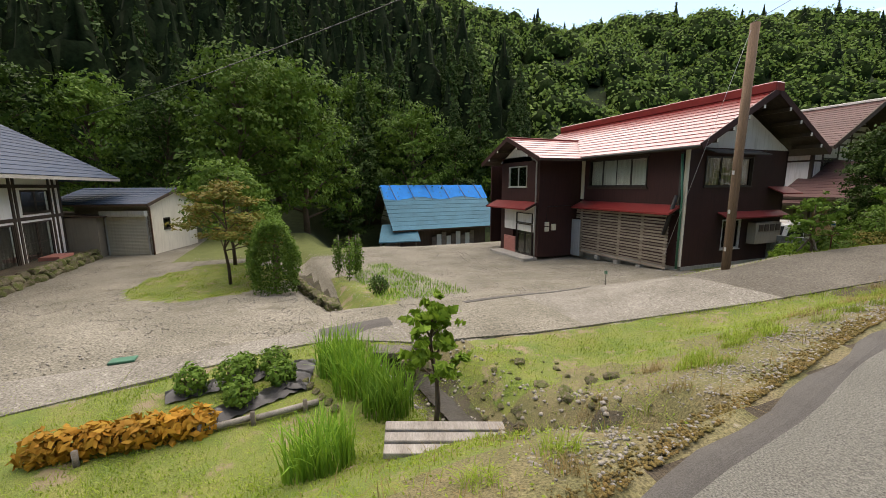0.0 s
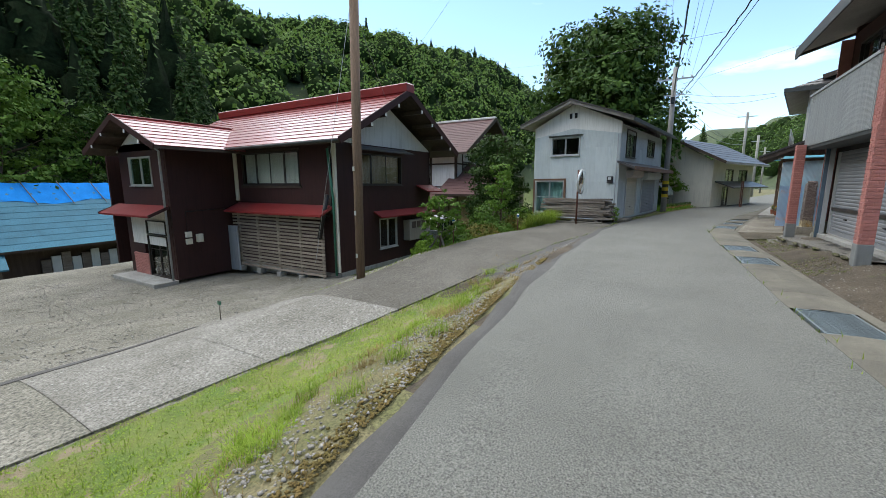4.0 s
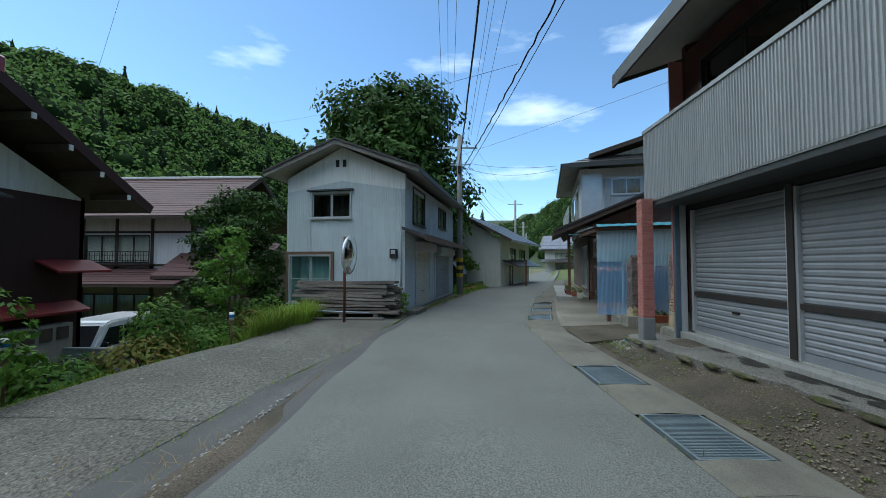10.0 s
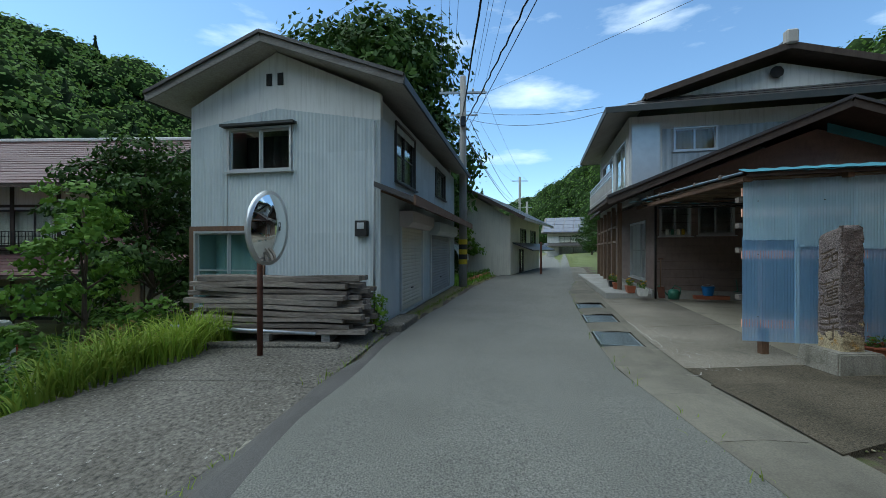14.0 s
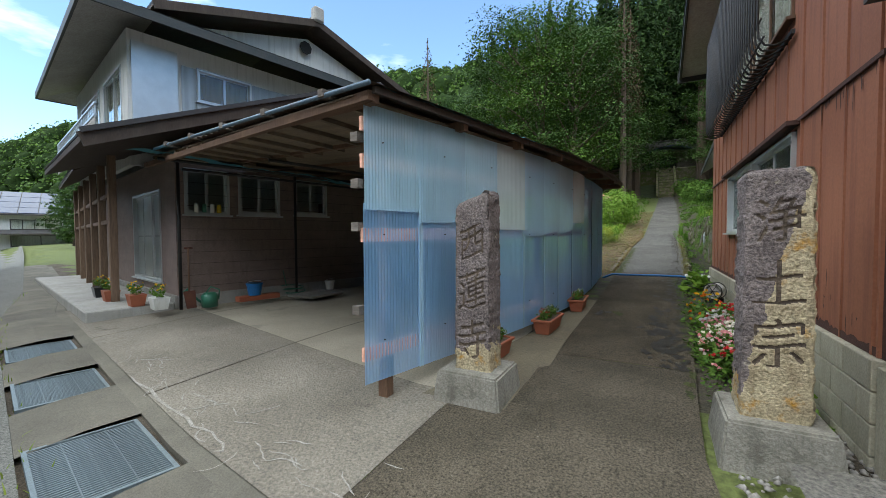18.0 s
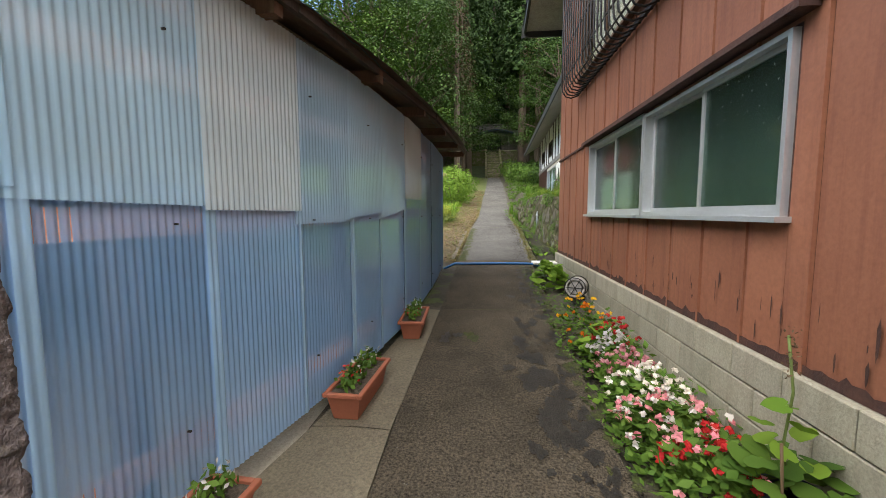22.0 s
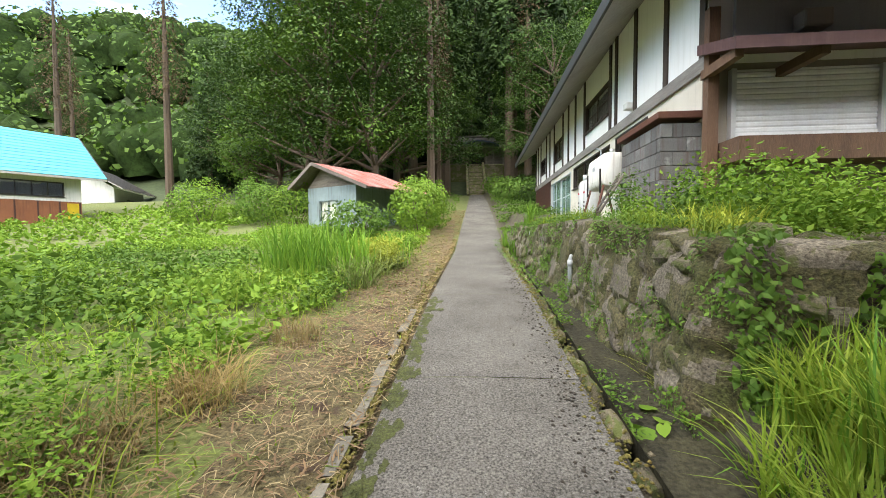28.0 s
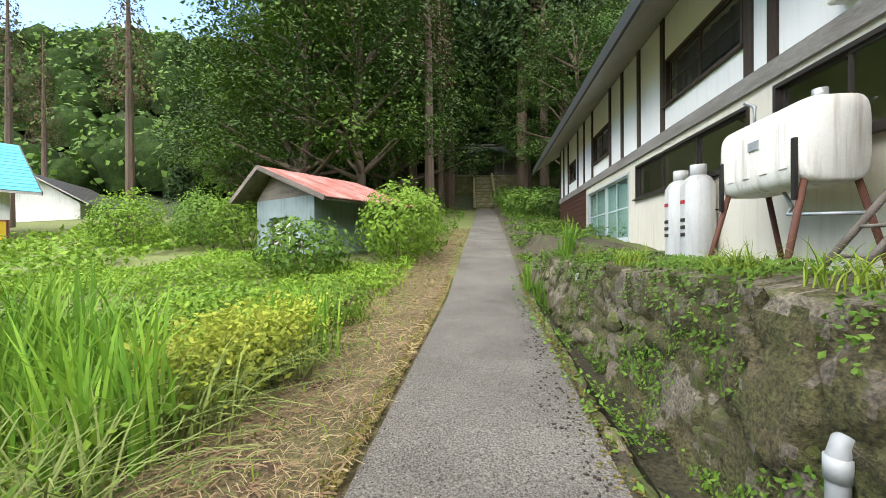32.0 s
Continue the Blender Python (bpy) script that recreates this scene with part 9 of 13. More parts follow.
# ---- tin shed ----
shed = thing("tin_shed", pose(27.0, -27.0, 1.95, 0, 0, -30), "small grey-blue tin shed with a rusty red roof", "shed")
wall("wall", "shed_tin", shed, "y", 0, 1, -2.1, 0.9, 0, 1.75, [(-1.0, 0.2, 0.2, 1.2)])
window(shed, "y", 0, 1, -1.0, 0.2, 0.2, 1.2, panes=2, bars=1, frame_mat="shed_tin", back="curtain")
wall("wall", "shed_tin", shed, "x", -2.1, -1, -3.2, -0.12, 0, 1.7)
wall("wall", "shed_tin", shed, "x", 0.9, 1, -3.2, -0.12, 0, 1.7)
wall("wall", "shed_tin", shed, "y", -3.2, -1, -2.1, 0.9, 0, 1.7)
gable("wall", "old_wood", shed, "y", 0, 1, [(-2.1, 1.75), (0.9, 1.75), (0.0, 2.55)])
for e, z in ((-3.2, 1.55), (1.6, 1.75)):
    slab("roof_deck", "old_wood", shed, [(e, 0.5, z), (e, -3.6, z), (0.0, -3.6, 2.75), (0.0, 0.5, 2.75)], 0.06)
    n = 9
    for k in range(n):
        a0_, a1_ = 0.52 - 4.15 * k / n, 0.52 - 4.15 * (k + 1.05) / n
        bm = bmesh.new()
        extrude_poly(bm, [(e * 1.02, a0_, z - 0.0), (e * 1.02, a1_, z), (0.0, a1_, 2.76), (0.0, a0_, 2.76)], (0, 0, 0.02 + 0.008 * (k % 2)))
        part("roof_sheet", bm, "rust_roof", shed)
    verge(shed, "old_wood", (e, 0.53, z - 0.02), (0.0, 0.53, 2.72), 0.03, 0.14)

# ---- blue-roofed house across the field and one behind ----
br = thing("aqua_roof_house", pose(44.75, -33.6, 2.4, 0, 0, 62), "house across the field with a light blue metal roof", "house")
wh_ = [(0.8, 3.6, 1.55, 2.45), (4.4, 8.2, 1.55, 2.45)]
wall("wall", "white_wall", br, "y", 0, 1, 0, 11, 1.3, 2.9, wh_)
for h in wh_:
    window(br, "y", 0, 1, *h, panes=4, frame_mat="alu_dark", back="")
wall("wall", "rust_tin", br, "y", 0, 1, 0, 11, -0.3, 1.3)
for k in range(12):
    bx("wall_batten", "maroon_dark", br, 0.05 + k * 0.95, 0.12 + k * 0.95, 0.0, 0.03, -0.2, 1.3)
wall("wall", "white_wall", br, "x", 0, -1, -7, -0.12, -0.3, 2.9)
wall("wall", "white_wall", br, "x", 11, 1, -7, -0.12, -0.3, 2.9)
wall("wall", "white_wall", br, "y", -7, -1, 0, 11, -0.3, 2.9)
for sd in (0, 11):
    gable("wall", "white_wall", br, "x", sd, -1 if sd == 0 else 1, [(-7, 2.9), (0, 2.9), (-3.5, 5.6)])
bx("door", "yellow_band", br, 0.15, 0.7, 0.0, 0.05, -0.1, 1.2)
for e in (1.0, -8.0):
    slab("roof_deck", "soffit", br, [(-1.0, e, 2.75), (12, e, 2.75), (12, -3.5, 5.9), (-1.0, -3.5, 5.9)], 0.12)
    courses(br, "aqua_roof", (-1.02, e, 2.76), (12, e, 2.76), (-1.02, -3.5, 5.92), (12, -3.5, 5.92), 14)
    verge(br, "fascia_dark", (-1.02, e, 2.7), (-1.02, -3.5, 5.86), 0.05, 0.2)
br2 = thing("grey_house", pose(54, -46, 1.6, 0, 0, 24), "pale grey house with a dark roof half hidden by trees", "house")
wall("wall", "white_wall", br2, "x", 0, -1, -8, 0, 0, 4.5, [(-6, -3, 2.6, 3.6)])
window(br2, "x", 0, -1, -6, -3, 2.6, 3.6, panes=3, frame_mat="alu_dark", back="curtain")
wall("wall", "white_wall", br2, "y", 0, 1, 0.12, 6, 0, 4.5)
for e in (-1, 7):
    slab("roof_deck", "soffit", br2, [(e, -9, 4.4), (e, 1, 4.4), (3, 1, 6.8), (3, -9, 6.8)], 0.12)
    courses(br2, "dark_roof", (e, -9, 4.41), (e, 1, 4.41), (3, -9, 6.82), (3, 1, 6.82), 10)
gable("wall", "white_wall", br2, "y", 0, 1, [(0, 4.5), (6, 4.5), (3, 6.5)])

# ---- stone stairs and shrine under the trees ----
stair = thing("stone_stairs", Matrix(), "long mossy stone stairway climbing to the shrine", "stairs", kind="structure")
for k in range(24):
    y = -45.2 - k * 0.3
    bx("step", "rubble", stair, 18.75, 20.15, y - 0.34, y, 4.9 + k * 0.17 - 0.5, 4.95 + k * 0.17, 0.02)
for x in (18.6, 20.3):
    bm = bmesh.new()
    beam(bm, (x, -45.3, 5.0), (x, -52.4, 9.0), 0.2, 0.35)
    part("kerb_stone", bm, "rubble", stair)
bank_s = tagged(bx("shrine_terrace", "rubble", None, 12, 26, -62, -52.3, 5.5, 8.95, 0.1), "mossy stone terrace carrying the shrine", "terrace", kind="structure")
shr = thing("shrine_hall", pose(19.2, -55.5, 8.95), "small weathered wooden shrine hall with a curved dark roof", "shrine")
wall("wall", "old_wood", shr, "y", 0, 1, -3.2, 3.4, 0, 2.3, [(-1.0, 0.9, 0.1, 1.9), (1.4, 2.8, 0.6, 1.6)])
wall("wall", "old_wood", shr, "x", -3.2, -1, -4, -0.12, 0, 2.3)
wall("wall", "old_wood", shr, "x", 3.4, 1, -4, -0.12, 0, 2.3)
window(shr, "y", 0, 1, 1.4, 2.8, 0.6, 1.6, panes=3, bars=2, frame_mat="grey_wood", back="unlit_inside")
window(shr, "y", 0, 1, -1.0, 0.9, 0.1, 1.9, panes=2, bars=3, frame_mat="dark_wood", back="unlit_inside")
for x in (-3.1, -1.2, 1.1, 3.3):
    bx("post", "old_wood", shr, x - 0.09, x + 0.09, 0.02, 0.2, 0, 2.3)
for e, s in ((1.6, 1), (-5.2, -1)):
    slab("roof_deck", "old_wood", shr, [(-4.4, e, 2.15), (4.6, e, 2.15), (3.6, -2, 4.0), (-3.4, -2, 4.0)], 0.12)
    courses(shr, "dark_roof", (-4.42, e, 2.16), (4.62, e, 2.16), (-3.42, -2, 4.02), (3.62, -2, 4.02), 9)
bm = bmesh.new()
pts = [(-2.2 + 4.4 * k / 12, 2.25 + 0.45 * math.cos((k / 12 - 0.5) * math.pi)) for k in range(13)]
extrude_poly(bm, [(x - 0.2, 2.6, z) for x, z in pts] + [(x - 0.2, 2.6, z - 0.14) for x, z in pts[::-1]], (0, -1.6, 0))
part("porch_roof", bm, "blue_roof", shr, "curved dark porch roof")
for x in (-1.8, 1.5):
    bx("porch_post", "old_wood", shr, x - 0.08, x + 0.08, 2.2, 2.36, 0, 2.2)
bx("ridge_cap", "dark_roof", shr, -3.5, 3.7, -2.15, -1.85, 4.0, 4.25, 0.03)

# ---- left house, garage ----
lh = thing("blue_roof_house", pose(-11.4, 27.3, -2.5, 0, 0, 0), "white-plastered farmhouse with dark posts and a broad blue-black roof", "house")
wall("wall", "plaster", lh, "x", 0, 1, -18, 0, 0.3, 5.2, [(-3.6, -1.2, 0.5, 2.5), (-8.5, -4.2, 0.5, 2.5), (-3.4, -1.0, 2.9, 4.0)])
for h in ((-3.6, -1.2, 0.5, 2.5), (-8.5, -4.2, 0.5, 2.5), (-3.4, -1.0, 2.9, 4.0)):
    window(lh, "x", 0, 1, *h, panes=2, frame_mat="dark_wood", back="unlit_inside", bars=1)
for y in (-0.1, -0.6, -1.0, -3.8, -4.1, -6.4, -8.7, -11, -14):
    bm = bmesh.new()
    wbox(bm, "x", 0, 1, y - 0.08, y + 0.08, 0, 0.04, 0.3, 5.2)
    part("timber_post", bm, "dark_wood", lh)
for z in (2.6, 4.1):
    bm = bmesh.new()
    wbox(bm, "x", 0, 1, -18, 0, 0, 0.05, z, z + 0.16)
    part("timber_beam", bm, "dark_wood", lh)
wall("wall", "plaster", lh, "y", 0, 1, -10, -0.12, 0.3, 5.2)
slab("roof_deck", "soffit", lh, [(2.0, -19, 4.6), (2.0, 2.3, 4.6), (-5.5, -1.5, 9.6), (-5.5, -19, 9.6)], 0.14)
courses(lh, "blue_roof", (2.0, -19, 4.61), (2.0, 2.32, 4.61), (-5.5, -19, 9.62), (-5.5, -1.5, 9.62), 26)
slab("roof_deck", "blue_roof", lh, [(2.0, 2.3, 4.6), (-12, 2.3, 4.6), (-5.5, -1.5, 9.6)], 0.14)
bx("lean_to_wall", "beige_wall", lh, -2.0, 1.4, 0.05, 2.6, 0.0, 2.45, 0.0, "brown-grey lean-to shed wall")
slab("lean_to_roof", "brown_roof", lh, [(1.7, -0.1, 2.5), (1.7, 2.8, 2.5), (-2.2, 2.8, 2.8), (-2.2, -0.1, 2.8)], 0.08)
bx("shed_window", "unlit_inside", lh, 1.4, 1.43, 1.5, 2.1, 1.3, 2.1)
terr = thing("house_terrace", Matrix(), "low terrace edged with rough stones along the farmhouse", "terrace", kind="structure")
bx("fill", "dirt", terr, -13, -10.3, 6, 27.2, -3.0, -1.85)
y = 6.0
while y < 27.3:
    w = rs.uniform(0.35, 0.8)
    boulder(terr, -10.15, y, -2.25, 0.55, w * 1.3, 0.5)
    boulder(terr, -10.25, y + 0.2, -1.95, 0.5, w * 1.3, 0.4)
    y += w * 0.9
bx("brick_step", "brick_tile", terr, -11.2, -10.4, 24.0, 25.4, -1.85, -1.68, 0.01)
gar = thing("garage", pose(-10.2, 28.35, -2.55, 0, 0, -16), "beige garage with a white roller shutter and dark blue roof", "garage")
wall("wall", "beige_wall", gar, "y", 0, -1, -1.3, 2.75, 0, 3.3, [(0.3, 2.55, 0.05, 2.5), (-1.1, -0.1, 0.05, 2.1)])
roller_shutter(gar, "y", -0.03, -1, 0.3, 2.55, 0.05, 2.5, "shutter_cream", "white_wall", 0.32, slot=False)
bx("side_door", "beige_wall", gar, -1.05, -0.15, 0.03, 0.07, 0.05, 2.1, label="grey-brown sliding door")
wall("wall", "cream_wall", gar, "x", 2.75, 1, 0.0, 5.0, 0, 3.3, [(1.2, 1.9, 1.6, 2.3)])
window(gar, "x", 2.75, 1, 1.2, 1.9, 1.6, 2.3, panes=1, frame_mat="alu_dark", back="unlit_inside")
gable("wall", "cream_wall", gar, "x", 2.75, 1, [(0, 3.3), (5.0, 3.3), (2.5, 3.95)])
wall("wall", "beige_wall", gar, "y", 5.0, 1, -1.3, 2.75, 0, 3.3)
for e in (-0.75, 5.7):
    slab("roof_deck", "brown_wood", gar, [(-2.4, e, 3.2), (3.1, e, 3.2), (3.1, 2.5, 4.1), (-2.4, 2.5, 4.1)], 0.08)
    courses(gar, "blue_roof", (-2.42, e, 3.21), (3.12, e, 3.21), (-2.42, 2.5, 4.12), (3.12, 2.5, 4.12), 9)
    verge(gar, "dark_wood", (3.12, e, 3.15), (3.12, 2.5, 4.05), 0.04, 0.18)
pipe("downpipe", "brown_wood", gar, [(2.82, -0.1, 0.1), (2.82, -0.1, 3.0), (2.95, -0.6, 3.15)], 0.04)
bx("apron", "clean_concrete", gar, 2.9, 6.0, -1.0, 4.0, -0.05, 0.04, 0.01)
for k, (x_, y_) in enumerate(((-4.6, 23.6), (-3.8, 23.3))):
    tagged(part("manhole_cover", (lambda b: (tube(b, [(x_, y_, -2.56), (x_, y_, -2.42)], 0.4, 20), b)[1])(bmesh.new()), "white_plastic"), "round pale cover of a sunken tank", "cover", "tank covers")

# ---- low barn with a tarpaulin on its roof ----
barn = thing("tarp_barn", pose(9.4, 37.3, -5.0, 0, 0, 4), "low barn whose light blue roof is patched with blue tarp", "barn")
wall("wall", "dark_wood", barn, "y", 0, -1, 0.6, 10.5, 0, 3.0)
wall("wall", "grey_wood", barn, "x", 0.6, -1, 0.0, 6.0, 0, 3.0)
gable("wall", "white_wall", barn, "x", 0.6, -1, [(0, 3.0), (6.0, 3.0), (3.0, 6.2)], label="white gable with timber lattice")
for k in range(5):
    bx("lattice_bar", "dark_wood", barn, 0.55, 0.58, 1.6 + k * 0.6, 1.66 + k * 0.6, 3.0, 4.4)
for z in (3.4, 4.0):
    bx("lattice_bar", "dark_wood", barn, 0.54, 0.57, 0.9, 5.1, z, z + 0.1)
for e in (-1.2, 7.2):
    slab("roof_deck", "dark_wood", barn, [(-0.4, e, 2.4), (11.5, e, 2.4), (11.5, 3, 6.6), (-0.4, 3, 6.6)], 0.12)
    courses(barn, "barn_roof", (-0.42, e, 2.41), (11.52, e, 2.41), (-0.42, 3, 6.62), (11.52, 3, 6.62), 11)
bm = bmesh.new()
n = 30
grid = [[bm.verts.new((-0.3 + 12.0 * i / n, 3.02 - 1.35 * k / 4 * (1 + 0.1 * math.sin(i * 0.5)), 6.7 - 1.35 * k / 4 * (1 + 0.1 * math.sin(i * 0.5)) + 0.03 * math.sin(i * 2.1 + k))) for k in range(5)] for i in range(n + 1)]
for a, b in zip(grid, grid[1:]):
    for k in range(4):
        bm.faces.new((a[k], b[k], b[k + 1], a[k + 1]))
part("roof_tarp", bm, "tarp", barn, "bright blue tarp over the ridge", smooth=True)
for k in range(6):
    bm = bmesh.new()
    beam(bm, (0.6 + k * 2.0, 3.0, 6.85), (0.9 + k * 2.0, 1.4, 5.2), 0.05, 0.04)
    part("batten", bm, "old_wood", barn)
slab("lean_to_roof", "barn_roof", barn, [(-2.0, -1.8, 1.5), (1.9, -2.4, 1.5), (2.4, 0.2, 2.9), (-1.0, 0.4, 2.9)], 0.1, "light blue lean-to roof")
for x_, y_ in ((-1.7, -1.5), (1.6, -2.0), (0, -1.7)):
    bx("lean_to_post", "old_wood", barn, x_ - 0.06, x_ + 0.06, y_ - 0.06, y_ + 0.06, 0, 1.6)
for k in range(9):
    bx("stacked_board", "galv_blue" if k % 2 else "old_wood", barn, 4.0 + k * 0.55, 4.5 + k * 0.55, -0.35, -0.25, 0, 1.5 + 0.2 * (k % 3))


# ---- trees ----
def limb_tree(height, spread, trunk_r, lobes, leaves, leaf, seed, low=0.3, droop=0.25, flat=0.75, mat="leaf_mid", layered=False, up=0.0):
    """Trunk and limbs as one tapered mesh, and a crown of leaves gathered in uneven lobes."""
    global rng
    keep, rng = rng, np.random.default_rng(seed)
    r = random.Random(seed)
    bm = bmesh.new()
    bend = [(0, 0, -0.2)]
    for k in range(1, 6):
        bend.append((r.uniform(-1, 1) * 0.03 * height, r.uniform(-1, 1) * 0.03 * height, height * 0.85 * k / 5))
    tube(bm, bend, [trunk_r * (1 - 0.17 * k) for k in range(6)], 8)
    arrays = []
    for k in range(lobes):
        f = low + (1 - low) * (k + 0.5) / lobes
        a = k * 2.4 + r.uniform(-0.5, 0.5)
        reach = spread * (1 - 0.55 * max(0, (f - 0.45) / 0.55) ** 1.5) * r.uniform(0.45, 0.85) * (0.15 if k == lobes - 1 else 1)
        c = (math.cos(a) * reach, math.sin(a) * reach, height * f * 0.95 + up)
        b0 = bend[min(5, max(1, int(f * 5)))]
        tube(bm, [(b0[0], b0[1], min(b0[2], c[2] - 0.1 * height)), ((b0[0] + c[0]) / 2, (b0[1] + c[1]) / 2, c[2] - 0.06 * height), c], [trunk_r * 0.4, trunk_r * 0.25, trunk_r * 0.08], 5, cap=False)
        rad = spread * r.uniform(0.34, 0.5)
        per = 14
        p, d = ball_points(leaves // lobes // per, c, (rad, rad, rad * (0.3 if layered else flat)), 0.35 if layered else 0.55)
        p, d = np.repeat(p, per, 0), np.repeat(d, per, 0)
        p = p + rng.normal(0, 1, p.shape) * np.array([1, 1, 0.28 if layered else 0.5]) * rad * 0.15
        if layered:
            d = d * np.array([0.5, 0.5, 0.3]) + np.array([0, 0, 0.9])
        arrays.append(leaf_arrays(p, d + np.array([0, 0, 0.35]), leaf * rng.uniform(0.6, 1.3, len(p)), 0.6, 0.3, droop))
    v, f = join_arrays(arrays)
    me = raw_mesh("crown", v, f, [mat])
    rng = keep
    tm = bpy.data.meshes.new("trunk")
    bm.to_mesh(tm)
    bm.free()
    tm.materials.append(M["bark"])
    tm.shade_smooth()
    return tm, me


def cedar(height, spread, seed, leaves=2600, leaf=0.5, mat="leaf_cedar", bare=0.12):
    """A conifer: straight trunk and drooping sprays that narrow to a tip."""
    global rng
    keep, rng = rng, np.random.default_rng(seed)
    bm = bmesh.new()
    tube(bm, [(0, 0, -0.3), (0, 0, height * 0.5), (0, 0, height)], [height * 0.018, height * 0.012, 0.02], 7)
    f = bare + (1 - bare) * (1 - rng.random(leaves) ** 0.55)
    az = rng.uniform(0, 2 * math.pi, leaves)
    branch = 0.75 + 0.25 * np.sin(az * 5 + np.floor(f * 22) * 2.1)
    rad = spread * (1 - f) ** 0.75 * branch * (0.45 + 0.55 * rng.random(leaves) ** 0.5)
    z = height * f - rad * 0.28
    p = np.stack([np.cos(az) * rad, np.sin(az) * rad, z], 1)
    d = np.stack([np.cos(az) * 0.7, np.sin(az) * 0.7, np.full(leaves, 0.75)], 1)
    v, t = leaf_arrays(p, d, leaf * rng.uniform(0.6, 1.3, leaves), 0.5, 0.35, 0.9)
    me = raw_mesh("crown", v, t, [mat])
    rng = keep
    tm = bpy.data.meshes.new("trunk")
    bm.to_mesh(tm)
    bm.free()
    tm.materials.append(M["bark"])
    return tm, me


def plant_tree(meshes, x, y, z, label, scale=1.0, turn=0.0, name="tree", group="", dz=0.0, sz=1.0):
    ob = thing(name, pose(x, y, z + dz, 0, 0, turn) @ Matrix.Diagonal((scale, scale, scale * sz, 1)), label, "tree", group)
    shared("trunk", meshes[0], ob, Matrix())
    shared("crown", meshes[1], ob, Matrix())
    return ob


def gz(x, y):
    return float(ground_z(x, y))


broad = [limb_tree(13, 4.6, 0.26, 22, 9500, 0.34, 11 + k, 0.18, mat=m) for k, m in enumerate(("leaf_dark", "leaf_mid", "leaf_mid"))]
wide = [limb_tree(11, 5.0, 0.25, 26, 19000, 0.165, 31 + k, 0.22, layered=True, mat=m) for k, m in enumerate(("leaf_dark", "leaf_south_shade", "leaf_dark"))]
conif = [cedar(18, 3.4, 51 + k, 3000, 0.58) for k in range(2)]
shade_cedar = cedar(18, 3.6, 57, 3600, 0.5, "leaf_cedar_shade")
dead = cedar(18, 3.2, 61, 1500, 0.22, "leaf_dead", 0.42)
tr = random.Random(3)
# stand behind the yard
for x, y, k, s in ((-9, 39, 0, 0.95), (-3.5, 36.5, 1, 1.15), (1.5, 38, 1, 1.1), (6, 43, 0, 1.0), (-14, 40, 1, 1.0), (14, 46, 2, 1.05), (20, 47, 0, 0.85), (26, 46, 2, 0.8), (33, 44, 0, 0.9), (-1, 47, 2, 1.2), (10, 53, 1, 1.2), (-19, 37, 0, 1.0), (40, 42, 1, 0.9)):
    plant_tree(broad[k], x, y, gz(x, y), "tall leafy broadleaf tree at the edge of the wood", s * tr.uniform(0.92, 1.08), tr.uniform(0, 360), group="trees behind the yard")
for k in range(46):
    x, y = tr.uniform(-45, 40), tr.uniform(46, 82)
    plant_tree(conif[k % 2], x, y, gz(x, y) - 0.4, "dark green cedar in the hillside wood", tr.uniform(0.75, 1.15), tr.uniform(0, 360), name="cedar_tree", group="cedars on the hill")
# wood around the shrine
for x, y, k, s in ((26.8, -36, 0, 1.25), (30, -36.5, 1, 1.4), (26.2, -42, 2, 1.2), (34, -42, 0, 1.5), (14, -40, 2, 0.9), (11, -46, 2, 1.0), (12.0, -48, 2, 1.0), (26.0, -49, 2, 1.3), (28, -46, 2, 1.5), (8, -40, 0, 1.0), (27.5, -54, 2, 1.4), (10.5, -54, 2, 1.3), (38, -46, 1, 0.95), (3, -44, 0, 1.1), (44, -52, 0, 1.2), (50, -58, 2, 0.8), (36, -50, 0, 1.4)):
    plant_tree(wide[k], x, y, gz(x, y), "broad layered maple tree at the foot of the wooded slope", s * tr.uniform(0.95, 1.1), tr.uniform(0, 360), group="trees round the shrine", sz=1.25)
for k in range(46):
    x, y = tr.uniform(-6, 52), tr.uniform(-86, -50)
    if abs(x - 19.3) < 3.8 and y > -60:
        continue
    plant_tree(shade_cedar if k % 3 else broad[1], x, y, gz(x, y) - 0.4, "dark tall tree in the shrine wood", tr.uniform(0.9, 1.25), tr.uniform(0, 360), name="cedar_tree", group="shrine wood")
for x, y in ((23.0, -37.5), (22.8, -43), (15.2, -44), (43.9, -40), (52.9, -40), (62, -50), (34, -47)):
    plant_tree(dead, x, y, gz(x, y), "tall thin cedar with brown dying foliage", tr.uniform(0.85, 1.1), tr.uniform(0, 360), name="cedar_tree", group="thin cedars", sz=1.15)
tall = [cedar(24, 4.6, 81 + k, 4200, 0.5, "leaf_cedar_shade", bare=0.42) for k in range(2)]
for k, (x, y) in enumerate(((16.6, -45.5), (22.3, -46.5), (15.6, -50), (23.4, -50.5), (15.0, -55), (24.0, -56), (17.2, -60.5), (21.3, -60), (25.2, -45.5), (13.6, -44.5), (19.0, -64), (27.5, -52))):
    plant_tree(tall[k % 2], x, y, gz(x, y) - 0.3, "tall dark cedar with a bare lower trunk beside the shrine stairs", tr.uniform(0.9, 1.1), tr.uniform(0, 360), name="cedar_tree", group="cedars by the shrine stairs")
